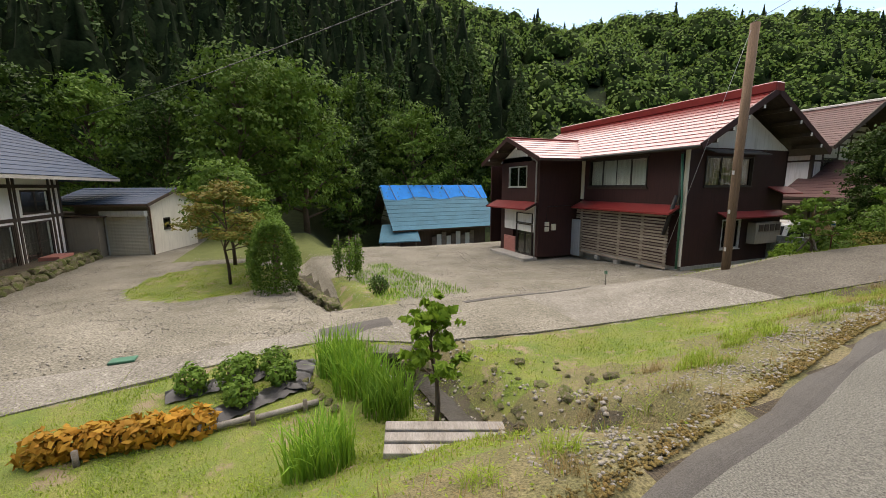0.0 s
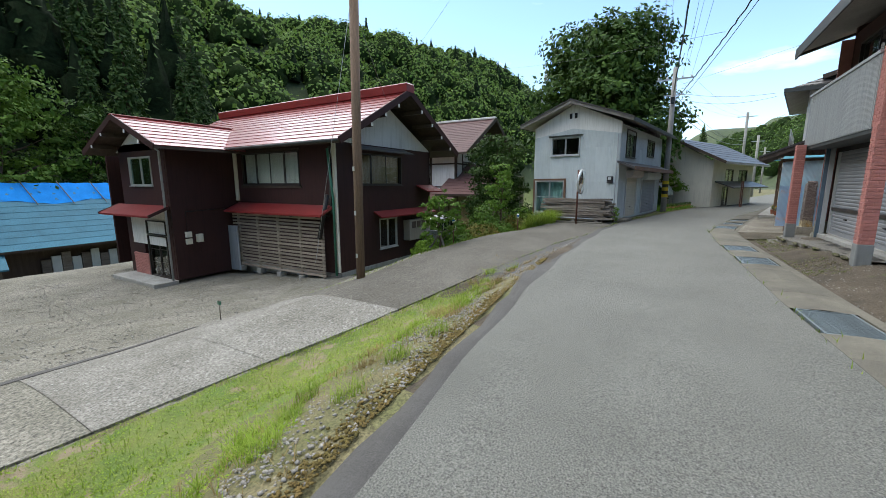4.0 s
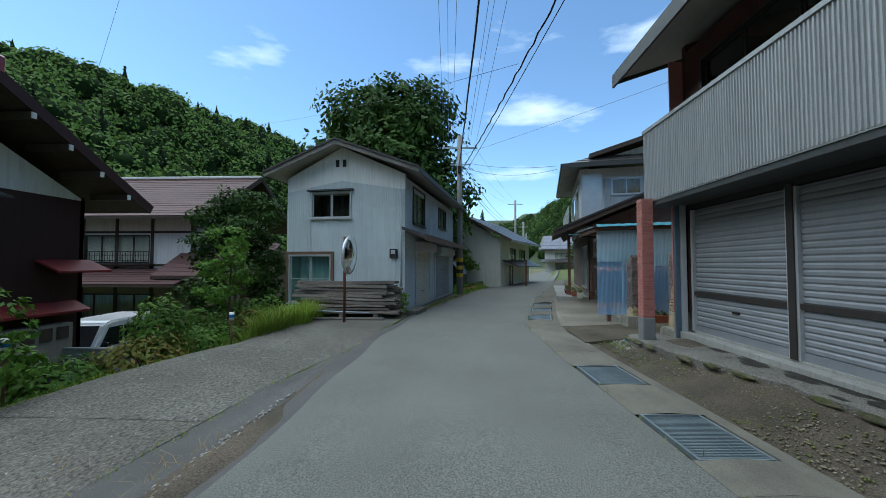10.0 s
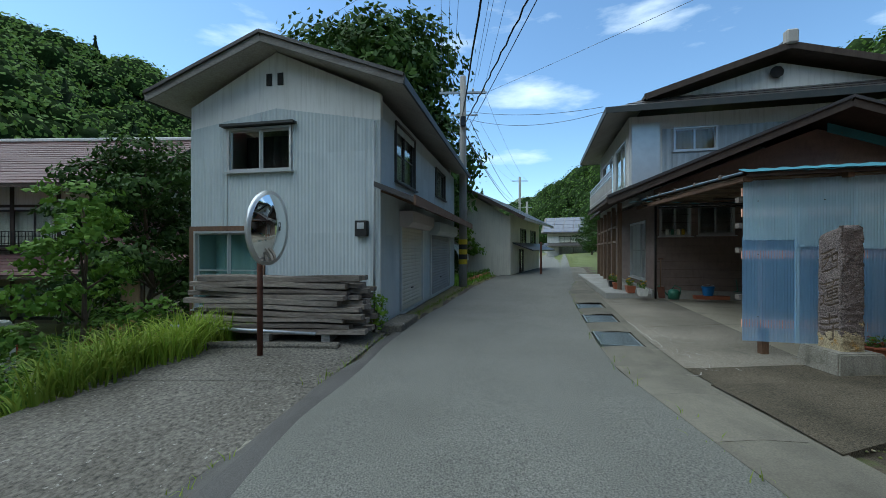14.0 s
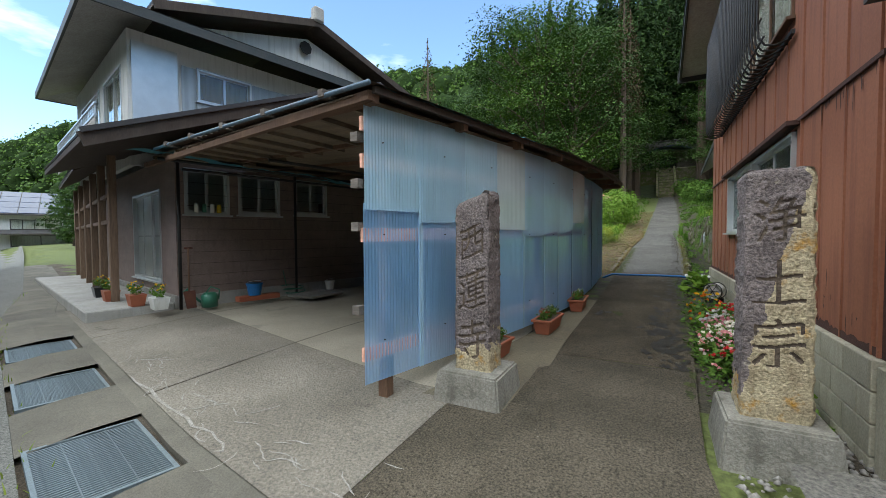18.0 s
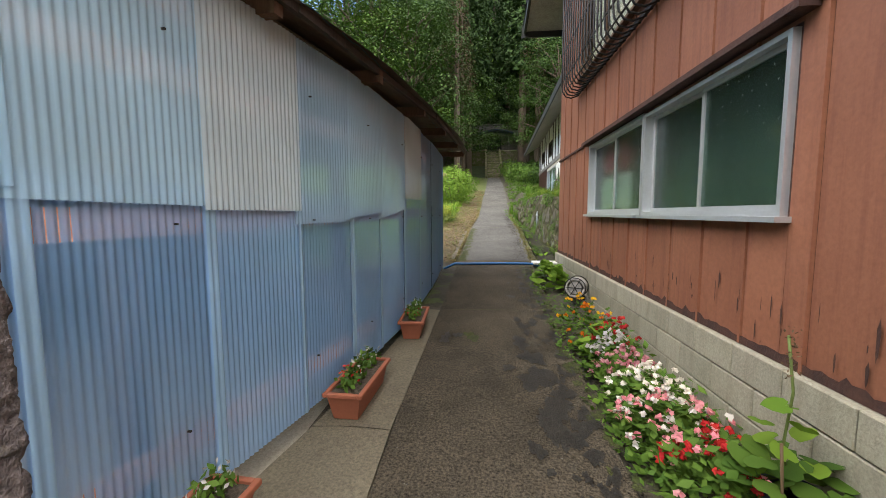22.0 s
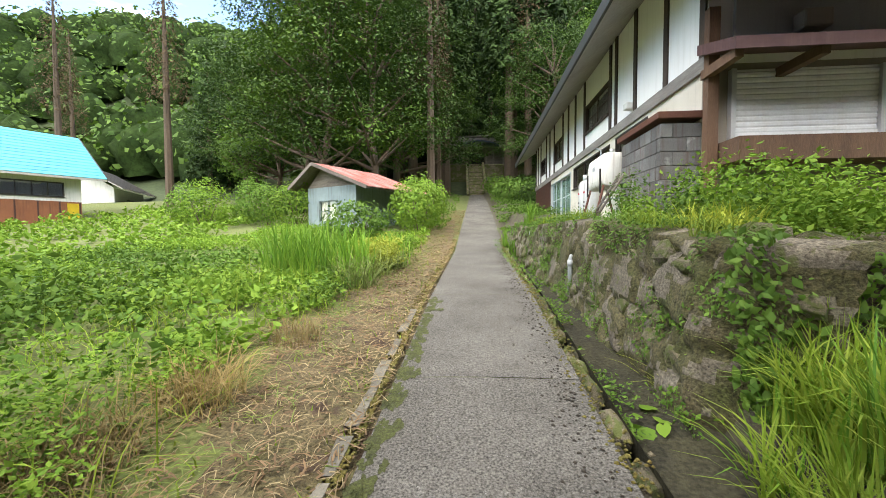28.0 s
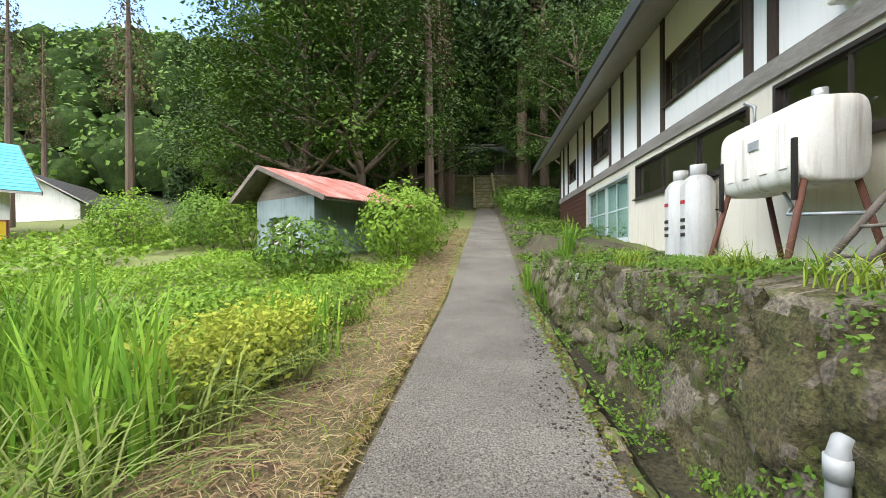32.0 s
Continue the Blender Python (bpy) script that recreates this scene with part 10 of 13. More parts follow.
# single trees of the village
plant_tree(limb_tree(12.8, 5.3, 0.3, 30, 34000, 0.36, 71, 0.3, mat="leaf_dark"), 38.5, 6.0, -0.8, "large dark zelkova-like tree behind the corrugated house", 1.1)
plant_tree(limb_tree(6.4, 2.1, 0.12, 26, 17000, 0.17, 72, 0.04, flat=0.6, mat="leaf_dark"), 27.9, 10.3, -2.0, "dense green ornamental tree before the farmhouse", 1.0)
plant_tree(limb_tree(4.0, 1.2, 0.07, 10, 3000, 0.14, 73, 0.15, mat="leaf_mid"), 24.2, 8.5, -1.4, "slim young leafy tree beside the farmhouse garden", 1.0)
plant_tree(limb_tree(3.6, 1.5, 0.08, 10, 3000, 0.18, 74, 0.3, mat="leaf_bright"), 40.2, 1.6, -0.3, "young bright green tree beside the road", 1.0)
plant_tree(limb_tree(4.2, 1.9, 0.07, 12, 4200, 0.16, 75, 0.42, layered=True, mat="leaf_maple"), -2.35, 17.4, gz(-2.35, 17.4), "small maple with thin trunk and yellowing leaves on the lawn", 1.0)
plant_tree(limb_tree(5.2, 2.2, 0.1, 14, 6000, 0.2, 76, 0.3, mat="leaf_mid"), -2.7, 22.2, gz(-2.7, 22.2), "rounded green garden tree behind the lawn", 1.0)
plant_tree(limb_tree(2.0, 0.95, 0.05, 10, 1800, 0.14, 77, 0.25, mat="leaf_mid"), 17.0, 7.95, gz(17.0, 7.95) - 0.05, "young bright green tree tied to wooden stakes by the lane", 1.0)
for a in (0, 120, 240):
    st_ = tagged(part("tree_stake", (lambda b: (tube(b, [(17.0 + 0.4 * math.cos(radians(a)), 7.95 + 0.4 * math.sin(radians(a)), gz(17.0, 7.95) - 0.1), (17.0, 7.95, gz(17.0, 7.95) + 0.6)], 0.03, 6), b)[1])(bmesh.new()), "old_wood"), "wooden stake propping the young tree", "stake", "tree stakes")
plant_tree(limb_tree(1.95, 0.5, 0.045, 12, 1500, 0.125, 78, 0.45, mat="leaf_bright", up=-0.02), 1.72, 4.75, gz(1.72, 4.75) + 0.05, "small garden tree with glossy green leaves by the stream", 1.0)
for x, y, s in ((70, -2, 0.55), (66, 1, 0.6), (74, -18, 0.5), (60, -14, 0.45), (95, -10, 0.5)):
    plant_tree(conif[0] if s > 0.5 else broad[0], x, y, gz(x, y) - 0.2, "tree standing along the far end of the road", s, tr.uniform(0, 360), group="trees at the road's end")

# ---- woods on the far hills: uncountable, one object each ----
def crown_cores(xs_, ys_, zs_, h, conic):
    """Filler bodies inside many crowns, coloured as the shade between leaves: rings of uneven width."""
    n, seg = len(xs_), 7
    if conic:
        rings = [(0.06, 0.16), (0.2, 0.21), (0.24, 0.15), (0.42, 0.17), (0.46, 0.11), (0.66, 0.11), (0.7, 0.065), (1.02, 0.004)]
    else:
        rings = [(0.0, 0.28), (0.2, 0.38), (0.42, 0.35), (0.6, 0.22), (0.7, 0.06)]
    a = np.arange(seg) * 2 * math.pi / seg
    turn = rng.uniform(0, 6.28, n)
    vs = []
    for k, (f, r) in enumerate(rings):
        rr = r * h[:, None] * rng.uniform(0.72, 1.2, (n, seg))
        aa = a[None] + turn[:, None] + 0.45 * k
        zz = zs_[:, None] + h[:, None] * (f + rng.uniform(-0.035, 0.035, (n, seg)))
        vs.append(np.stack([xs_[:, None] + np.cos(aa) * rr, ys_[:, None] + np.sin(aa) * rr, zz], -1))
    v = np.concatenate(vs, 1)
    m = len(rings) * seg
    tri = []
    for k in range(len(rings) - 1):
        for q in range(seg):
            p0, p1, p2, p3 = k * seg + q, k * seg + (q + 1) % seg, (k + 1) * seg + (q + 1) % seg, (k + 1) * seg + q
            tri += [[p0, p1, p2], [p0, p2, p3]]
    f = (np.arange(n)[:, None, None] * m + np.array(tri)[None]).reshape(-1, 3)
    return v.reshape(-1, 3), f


def woods(name, cells, crown, leaves_each, leaf, mat, label, conic):
    xs_, ys_ = cells
    n = len(xs_)
    zs_ = ground_z(xs_, ys_)
    h = crown * rng.uniform(0.7, 1.35, n)
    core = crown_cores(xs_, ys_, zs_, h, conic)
    k = np.repeat(np.arange(n), leaves_each)
    d = rng.normal(0, 1, (len(k), 3))
    d[:, 2] = np.abs(d[:, 2]) * 0.9 - 0.15
    d /= np.linalg.norm(d, axis=1, keepdims=True)
    if conic:
        f = 1 - rng.random(len(k)) ** 0.6
        az = rng.uniform(0, 2 * math.pi, len(k))
        rad = h[k] * 0.235 * (1 - f) ** 0.8 * (0.75 + 0.25 * np.sin(az * 4 + np.floor(f * 9)))
        p = np.stack([xs_[k] + np.cos(az) * rad, ys_[k] + np.sin(az) * rad, zs_[k] + h[k] * (0.06 + 0.97 * f)], 1)
        d = np.stack([np.cos(az) * 0.8, np.sin(az) * 0.8, np.full(len(k), 0.5)], 1)
    else:
        lump = 1 + 0.22 * np.sin(d[:, 0] * 4 + k) * np.cos(d[:, 1] * 5 + k * 1.7)
        p = np.stack([xs_[k], ys_[k], zs_[k] + h[k] * 0.3], 1) + d * (h[k] * 0.5 * lump)[:, None] * np.array([1, 1, 0.95])
    v, f = leaf_arrays(p, d + np.array([0, 0, 0.3]), leaf * rng.uniform(0.5, 1.4, len(k)), 0.8, 0.3, 0.3)
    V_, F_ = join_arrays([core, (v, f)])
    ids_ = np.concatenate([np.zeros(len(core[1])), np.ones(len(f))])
    return tagged(new(name, raw_mesh(name, V_, F_, ["cedar_shade_core" if conic else "woods_shade_core", mat], ids_)), label, "woods", kind="stuff")


def scatter(n, x0, x1, y0, y1, keep_if):
    x, y = rng.uniform(x0, x1, n), rng.uniform(y0, y1, n)
    ok = keep_if(x, y)
    return x[ok], y[ok]


def hillside(x, y):
    return (ground_z(x, y) > 2.0) & (((y > 43) & (x > -70)) | ((y < -50) & ~((np.abs(x - 19.3) < 4.5) & (y > -62)))) & ~((x < 75) & (x > -45) & (y > 43) & (y < 78) & (rng.random(len(x)) < 0.35))


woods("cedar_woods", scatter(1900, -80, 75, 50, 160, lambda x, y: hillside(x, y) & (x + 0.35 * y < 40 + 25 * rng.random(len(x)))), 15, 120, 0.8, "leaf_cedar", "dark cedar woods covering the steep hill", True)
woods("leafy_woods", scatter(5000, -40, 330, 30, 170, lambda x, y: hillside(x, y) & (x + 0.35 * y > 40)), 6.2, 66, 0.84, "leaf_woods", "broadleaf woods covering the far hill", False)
woods("leafy_woods", scatter(2200, -10, 360, -125, -5, lambda x, y: (ground_z(x, y) > 3) & ~((np.abs(x - 19.3) < 4.5) & (y > -62)) & (y < np.interp(x, [0, 60, 120, 330], [-55, -60, -45, 10]))), 8.5, 62, 0.84, "leaf_south_shade", "green broadleaf woods on the hill beyond the fields", False)
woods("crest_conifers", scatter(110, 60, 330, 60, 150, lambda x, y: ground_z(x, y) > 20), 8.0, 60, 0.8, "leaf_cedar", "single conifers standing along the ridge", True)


# ---- low plants ----
def stuff(name, arrays, mat, label, category="plants"):
    v, f = join_arrays(arrays)
    return tagged(new(name, raw_mesh(name, v, f, [mat])), label, category, kind="stuff")


def on_land(x, y, lift=0.0):
    return np.stack([x, y, ground_z(x, y) + lift], 1)


def blades(x, y, h, w, lean, segs=2, lift=-0.02):
    return blade_arrays(on_land(x, y, lift), h, w, lean, segs)


def clumped(n, x0, x1, y0, y1, density, scale=1.3):
    """Places that gather in patches."""
    x, y = rng.uniform(x0, x1, n), rng.uniform(y0, y1, n)
    f = 0.5 + 0.5 * np.sin(x * scale * 2.1 + np.sin(y * scale * 1.7) * 1.5) * np.cos(y * scale * 1.9 + np.sin(x * scale))
    ok = rng.random(n) < density * (0.25 + f)
    return x[ok], y[ok]


# verge and bank beside the road
x, y = clumped(150000, -3, 21, 1.0, 7.2, 0.9)
ok = (y > road_left(x) + 0.25 + 0.7 * (rng.random(len(x)) < 0.85) * (x > 3.5)) & (y < lane_low(x) - 0.02) & (x < 12.2 + 1.2 * rng.random(len(x))) & ((y > road_left(x) + 0.5) | (x < 11.5))
x, y = x[ok], y[ok]
ok = rng.random(len(x)) < np.clip((y - road_left(x) - 0.2) / 1.2, 0.1, 0.9) * np.where((x < 9) & (y < lane_low(x) - 2.1 + 0.6 * np.sin(x * 2.3 + y * 1.7)), 0.3, 1.0)
x, y = x[ok], y[ok]
low = rng.random(len(x)) < 0.55
stuff("bank_grass", [blades(x[~low], y[~low], 0.03 + 0.1 * rng.random((~low).sum()), 0.009, 0.7), leaf_arrays(on_land(x[low], y[low], 0.02), np.tile([0, 0, 1.0], (low.sum(), 1)), 0.035)], "grass_blade", "short grass and clover on the bank beside the road", "grass")
for k in range(70):
    x_ = rng.uniform(1.0, 15)
    y_ = float(road_left(x_)) + rng.uniform(0.5, 1.9)
    if y_ < float(lane_low(x_)) - 0.1:
        a, q = rng.uniform(0, 6.28, 110), 0.16 * np.sqrt(rng.random(110))
        stuff("grass_tuft", [blades(x_ + np.cos(a) * q, y_ + np.sin(a) * q, rng.uniform(0.1, 0.3) * rng.uniform(0.5, 1.1, 110), 0.007, 0.8, 3)], "grass_blade" if k % 3 else "dry_blade", "tuft of grass on the stony bank", "grass")
x, y = clumped(9000, -1, 16, 1.0, 6.5, 0.6, 2.2)
ok = (y > road_left(x) + 0.1) & (y < road_left(x) + 2.2)
stuff("dry_grass", [blades(x[ok], y[ok], 0.06 + 0.16 * rng.random(ok.sum()), 0.008, 0.9)], "dry_blade", "dry straw-coloured grass along the road edge", "grass")
# lawn by the flower bed
x, y = rng.uniform(-6, 2.3, 42000), rng.uniform(2.6, 8.9, 42000)
ok = (y > road_left(x) + 1.5) & ~((x > -2.2) & (x < 0.4) & (y > 6.2) & (y < 8))
stuff("garden_lawn", [blades(x[ok], y[ok], 0.035 + 0.05 * rng.random(ok.sum()), 0.012, 0.6)], "grass_blade", "mown lawn of the lower garden", "grass")
x, y = rng.uniform(-6, 0, 14000), rng.uniform(14.5, 22.6, 14000)
ok = ((x + 3.1) / 2.9) ** 2 + ((y - 18.6) / 4.0) ** 2 < 0.97
stuff("garden_lawn", [blades(x[ok], y[ok], 0.04 + 0.04 * rng.random(ok.sum()), 0.016, 0.5)], "grass_blade", "small green lawn by the garage", "grass")
# weeds in the joint of road and kerb, along the walls
rows_ = []
for f_, x0, x1, n_, off in ((road_left, 21.5, 40, 1500, 0.12), (road_right, 9, 34, 500, -0.02), (lane_low, 8, 20, 1200, -0.06), (lane_high, 12, 24, 1600, 0.1)):
    x = rng.uniform(x0, x1, n_)
    y = f_(x) + off + rng.normal(0, 0.06, n_)
    rows_.append(blades(x, y, 0.03 + 0.12 * rng.random(n_) ** 2, 0.012, 0.6))
stuff("verge_weeds", rows_, "grass_blade", "thin weeds growing from the pavement joints", "weeds")
# stones and gravel on the bank and by the shop
def pebbles(name, x, y, size, mat, label, lift=0.0):
    n = len(x)
    s = size * rng.uniform(0.5, 1.6, n)
    base = on_land(x, y, lift) + np.stack([0 * x, 0 * x, s * 0.15], 1)
    dirs = np.array([[1, 0, 0], [0, 1, 0], [-1, 0, 0], [0, -1, 0], [0, 0, 0.7], [0, 0, -0.6]], float)
    j = rng.uniform(0.6, 1.25, (n, 6, 1)) * dirs[None]
    a = rng.uniform(0, 6.28, n)
    ca, sa = np.cos(a)[:, None], np.sin(a)[:, None]
    jx, jy = j[:, :, 0] * ca - j[:, :, 1] * sa, j[:, :, 0] * sa + j[:, :, 1] * ca
    v = base[:, None, :] + np.stack([jx, jy, j[:, :, 2]], -1) * s[:, None, None]
    k = np.arange(n)[:, None] * 6
    tri = np.array([[0, 1, 4], [1, 2, 4], [2, 3, 4], [3, 0, 4], [1, 0, 5], [2, 1, 5], [3, 2, 5], [0, 3, 5]])
    f = (k[:, :, None] + tri[None]).reshape(-1, 3)
    return tagged(new(name, raw_mesh(name, v.reshape(-1, 3), f, [mat])), label, "stones", kind="stuff")


M["pebble"] = surf("pebble", (0.33, 0.31, 0.275), (0.22, 0.2, 0.175), 6, 0.9, 0.3, 50, fine=0.35)
x = rng.uniform(0, 14, 5000)
pebbles("edge_moss", x, road_left(x) + 0.1 + np.abs(rng.normal(0, 0.12, 5000)), 0.016, "brown_moss", "brown moss along the asphalt edge", 0.0)
x, y = clumped(24000, 1.5, 17, 1.2, 5.0, 0.8, 1.8)
ok = (y > road_left(x) + 0.12) & (y < road_left(x) + 0.9 + 0.9 * rng.random(len(x)) ** 2)
pebbles("bank_stones", x[ok], y[ok], 0.017, "pebble", "broken pale stones scattered on the bank")
x, y = rng.uniform(1.2, 5.5, 900), rng.uniform(3.2, 8.0, 900)
ok = np.abs(x - np.interp(y, [3.5, 8.5], [2.95, 2.35])) < 1.0
pebbles("stream_stones", x[ok], y[ok], 0.04, "pebble", "rough stones lining the small stream")
x, y = rng.uniform(-9, 15.5, 15000), rng.uniform(8.6, 25, 15000)
ok = (y > lane_low(x) + 0.3) & ~(((x < 2.4) | (x > 6.4)) & (y < lane_high(x))) & (np.abs(x - np.interp(y, [8.5, 16, 30], [2.15, 0.9, -0.5])) > 0.6 * (y > 11)) & (((x + 3.1) / 3.0) ** 2 + ((y - 18.6) / 4.1) ** 2 > 1)
pebbles("yard_gravel", x[ok], y[ok], 0.022, "pebble", "loose pale gravel of the yard")
x, y = clumped(7000, 9, 19.3, -5.0, -1.7, 0.6, 1.2)
pebbles("lot_gravel", x, y, 0.010, "pebble", "loose stones on the dirt before the shop")
x, y = rng.uniform(19.3, 20.2, 500), rng.uniform(-3.6, -1.9, 500)
pebbles("lot_gravel", x, y, 0.022, "pebble", "loose stones round the plinth")


# garden: reeds, shrubs, hedge
def reed_clump(x, y, r, n, h, label, mat="reed", w=0.022, lean=0.35):
    a, q = rng.uniform(0, 6.28, n), r * np.sqrt(rng.random(n))
    v, f = blades(x + np.cos(a) * q, y + np.sin(a) * q, h * rng.uniform(0.55, 1.1, n), w, lean, 4, -0.03)
    return tagged(new("reed_clump", raw_mesh("reed_clump", v, f, [mat])), label, "plant", kind="stuff")


for q in ((0.75, 7.2, 0.45, 380, 0.95), (0.95, 6.4, 0.45, 380, 0.95), (1.25, 5.6, 0.4, 320, 0.85), (0.15, 4.25, 0.4, 300, 0.8)):
    reed_clump(*q, "clump of long green iris leaves in the garden")


def bush(name, c, r, n, leaf, mat, label, category="shrub", shell=0.6, twigs=True):
    p, d = ball_points(n, c, r, shell)
    ob = thing(name, Matrix.Translation((c[0], c[1], c[2] - r[2])), label, category)
    v, f = leaf_arrays(p - np.array([c[0], c[1], c[2] - r[2]]), d + np.array([0, 0, 0.3]), leaf * rng.uniform(0.6, 1.3, n))
    o = new("foliage", raw_mesh("foliage", v, f, [mat]))
    o.parent = ob
    if twigs:
        for k in range(5):
            bm = bmesh.new()
            a = k * 1.3
            tube(bm, [(0, 0, -0.05), (math.cos(a) * r[0] * 0.4, math.sin(a) * r[1] * 0.4, r[2]), (math.cos(a) * r[0] * 0.7, math.sin(a) * r[1] * 0.7, r[2] * 1.4)], [0.02, 0.014, 0.005], 5, cap=False)
            part("stem", bm, "bark", ob)
    return ob


for k in range(7):
    f = k / 6
    bush("coral_bells", (-3.15 + 1.75 * f, 6.15 - 0.1 * f, -1.72), (0.26, 0.26, 0.26), 190, 0.15, "leaf_yellow", "low clump of golden-orange leaves in the border", "plant")
for x, y, s in ((-1.72, 7.35, 0.24), (-1.05, 7.25, 0.28), (-0.92, 6.6, 0.22), (-0.3, 7.05, 0.22), (-0.42, 7.6, 0.24), (-0.95, 7.75, 0.2)):
    bush("pepper_plant", (x, y, gz(x, y) + s * 1.05), (s * 1.15, s * 1.15, s * 1.2), 520, 0.09, "leaf_mid", "rounded dark green vegetable plant on black mulch film", "plant")
mulch = thing("mulch_film", Matrix(), "crumpled black plastic mulch film round the vegetable bed", "plastic film")
for (x0, y0_, x1, y1_) in ((-2.1, 7.3, -0.2, 7.75), (-1.3, 6.35, 0.05, 7.0), (-0.15, 6.7, 0.1, 7.9)):
    bm = bmesh.new()
    n = 16
    g_ = []
    for i in range(n + 1):
        f = i / n
        px, py = x0 + (x1 - x0) * f, y0_ + (y1_ - y0_) * f
        row = []
        for k in range(7):
            s = (k / 6 - 0.5) * 0.5
            dx, dy = -(y1_ - y0_), (x1 - x0)
            ln = math.hypot(dx, dy)
            q = (px + dx / ln * s, py + dy / ln * s)
            row.append(bm.verts.new((q[0], q[1], gz(*q) + 0.03 + 0.12 * math.cos(s * 5) ** 2 * (0.6 + 0.4 * math.sin(i * 1.1)) + 0.02 * math.sin(i * 2.7 + k * 1.9))))
        g_.append(row)
    for a, b in zip(g_, g_[1:]):
        for k in range(6):
            bm.faces.new((a[k], a[k + 1], b[k + 1], b[k]))
    part("film", bm, "black_plastic", mulch, smooth=True)
for a, b in (((-1.25, 6.0), (-0.7, 6.05)), ((-0.65, 6.02), (0.25, 6.12))):
    lg = tagged(part("border_log", (lambda bm_: (tube(bm_, [(a[0], a[1], gz(*a) + 0.07), (b[0], b[1], gz(*b) + 0.08)], 0.05, 8), bm_)[1])(bmesh.new()), "grey_wood", smooth=True), "weathered round log edging the bed", "log", "bed edging logs")
for q in ((-2.7, 5.85), (-1.35, 5.9), (-0.68, 5.95), (0.05, 6.0)):
    tagged(part("border_stake", (lambda bm_: (tube(bm_, [(q[0], q[1], gz(*q) - 0.1), (q[0], q[1], gz(*q) + 0.22)], 0.035, 8), bm_)[1])(bmesh.new()), "old_wood", smooth=True), "short wooden stake holding the bed edging", "stake", "bed stakes")
brick_row = thing("brick_edging", Matrix(), "worn line of bricks edging the garden bed", "edging")
for k in range(14):
    f = k / 13
    px, py = -0.42 + 0.9 * f ** 1.2, 8.75 - 2.85 * f
    shared("brick", stone_meshes[k % 14], brick_row, pose(px, py, gz(px, py) + 0.03, 0, 0, 70) @ Matrix.Diagonal((0.24, 0.13, 0.09, 1)))
brg = thing("plank_bridge", pose(1.45, 3.75, gz(0.9, 3.9) + 0.1, 0, 4, -16), "weathered grey plank bridge over the little stream", "bridge")
for k in range(3):
    bx("plank", "grey_wood", brg, -0.65, 0.75, -0.26 + k * 0.18, -0.1 + k * 0.18, 0.02 * k, 0.07 + 0.02 * k, 0.008)
for s in (-0.3, 0.0):
    bx("side_beam", "grey_wood", brg, -0.65, 0.72, -0.3, -0.265, -0.28 - s * 0.2, -0.16 - s * 0.2 + 0.0, 0.006)
tagged(bx("meter_cover", "green_plastic", None, -3.55, -3.1, 9.25, 9.5, gz(-3.3, 9.4) + 0.0, gz(-3.3, 9.4) + 0.05, 0.01), "pale green meter cover in the gravel edge", "cover")
hd = thing("clipped_hedge", pose(0, 0, 0), "tall clipped green hedge with a rounded top", "hedge")
n = 22000
p = np.stack([rng.uniform(-1, 1, n), rng.uniform(0, 1, n), rng.uniform(0, 1, n)], 1)
face = rng.integers(0, 4, n)
p[face == 0, 0], p[face == 1, 0], p[face == 2, 2] = -1, 1, 1
p[face == 3, 1] = rng.integers(0, 2, (face == 3).sum())
crown_ = np.sqrt(np.clip(1 - np.clip((p[:, 2] - 0.55) / 0.5, 0, 1) ** 2, 0.02, 1))
hw = 0.74 * (0.82 + 0.18 * np.sin(3.0 * p[:, 2])) * crown_ + 0.07 * np.sin(p[:, 1] * 17 + 4 * p[:, 2]) + 0.05 * np.sin(p[:, 2] * 11 + p[:, 0] * 3) + rng.normal(0, 0.05, n)
P = np.stack([-0.55 - 0.06 * (14.3 + 6.5 * p[:, 1] - 14) + p[:, 0] * hw, 14.3 + 6.5 * p[:, 1] + rng.normal(0, 0.04, n), -2.25 + 0.25 + (2.15 + 0.22 * np.sin(p[:, 1] * 7 + 1)) * p[:, 2] + rng.normal(0, 0.06, n)], 1)
D = np.stack([p[:, 0], (p[:, 1] - 0.5) * 0.6, p[:, 2] * 0.9], 1)
v, f = leaf_arrays(P, D + rng.normal(0, 0.35, (n, 3)), 0.11 * rng.uniform(0.6, 1.3, n))
o = new("foliage", raw_mesh("foliage", v, f, ["leaf_mid"]))
o.parent = hd
for y in (14.8, 16.2, 17.6, 19.0, 20.3):
    pipe("stem", "bark", hd, [(-0.6, y, -2.4), (-0.6, y, -0.6)], 0.05, 6)
bush("dark_bush", (2.75, 13.1, -1.75), (0.35, 0.35, 0.35), 600, 0.09, "leaf_dark", "small round clipped bush by the gravel")
for x, y in ((2.2, 16.4), (2.6, 17.2), (1.9, 17.6), (2.9, 18.2)):
    vb = bush("bean_plant", (x, y, gz(x, y) + 0.95), (0.28, 0.28, 0.95), 420, 0.13, "leaf_mid", "climbing beans on tall garden stakes", "plant", 0.3, False)
    pipe("stake", "old_wood", vb, [(0, 0, 0), (0.05, 0, 1.9)], 0.02, 6)
x, y = clumped(5000, 2.5, 5.6, 11.6, 20, 0.8)
ok = x < 5.6 - 0.12 * (y - 12)
stuff("bed_weeds", [blades(x[ok], y[ok], 0.08 + 0.25 * rng.random(ok.sum()), 0.02, 0.6)], "reed", "weedy green bed beside the ditch", "weeds")

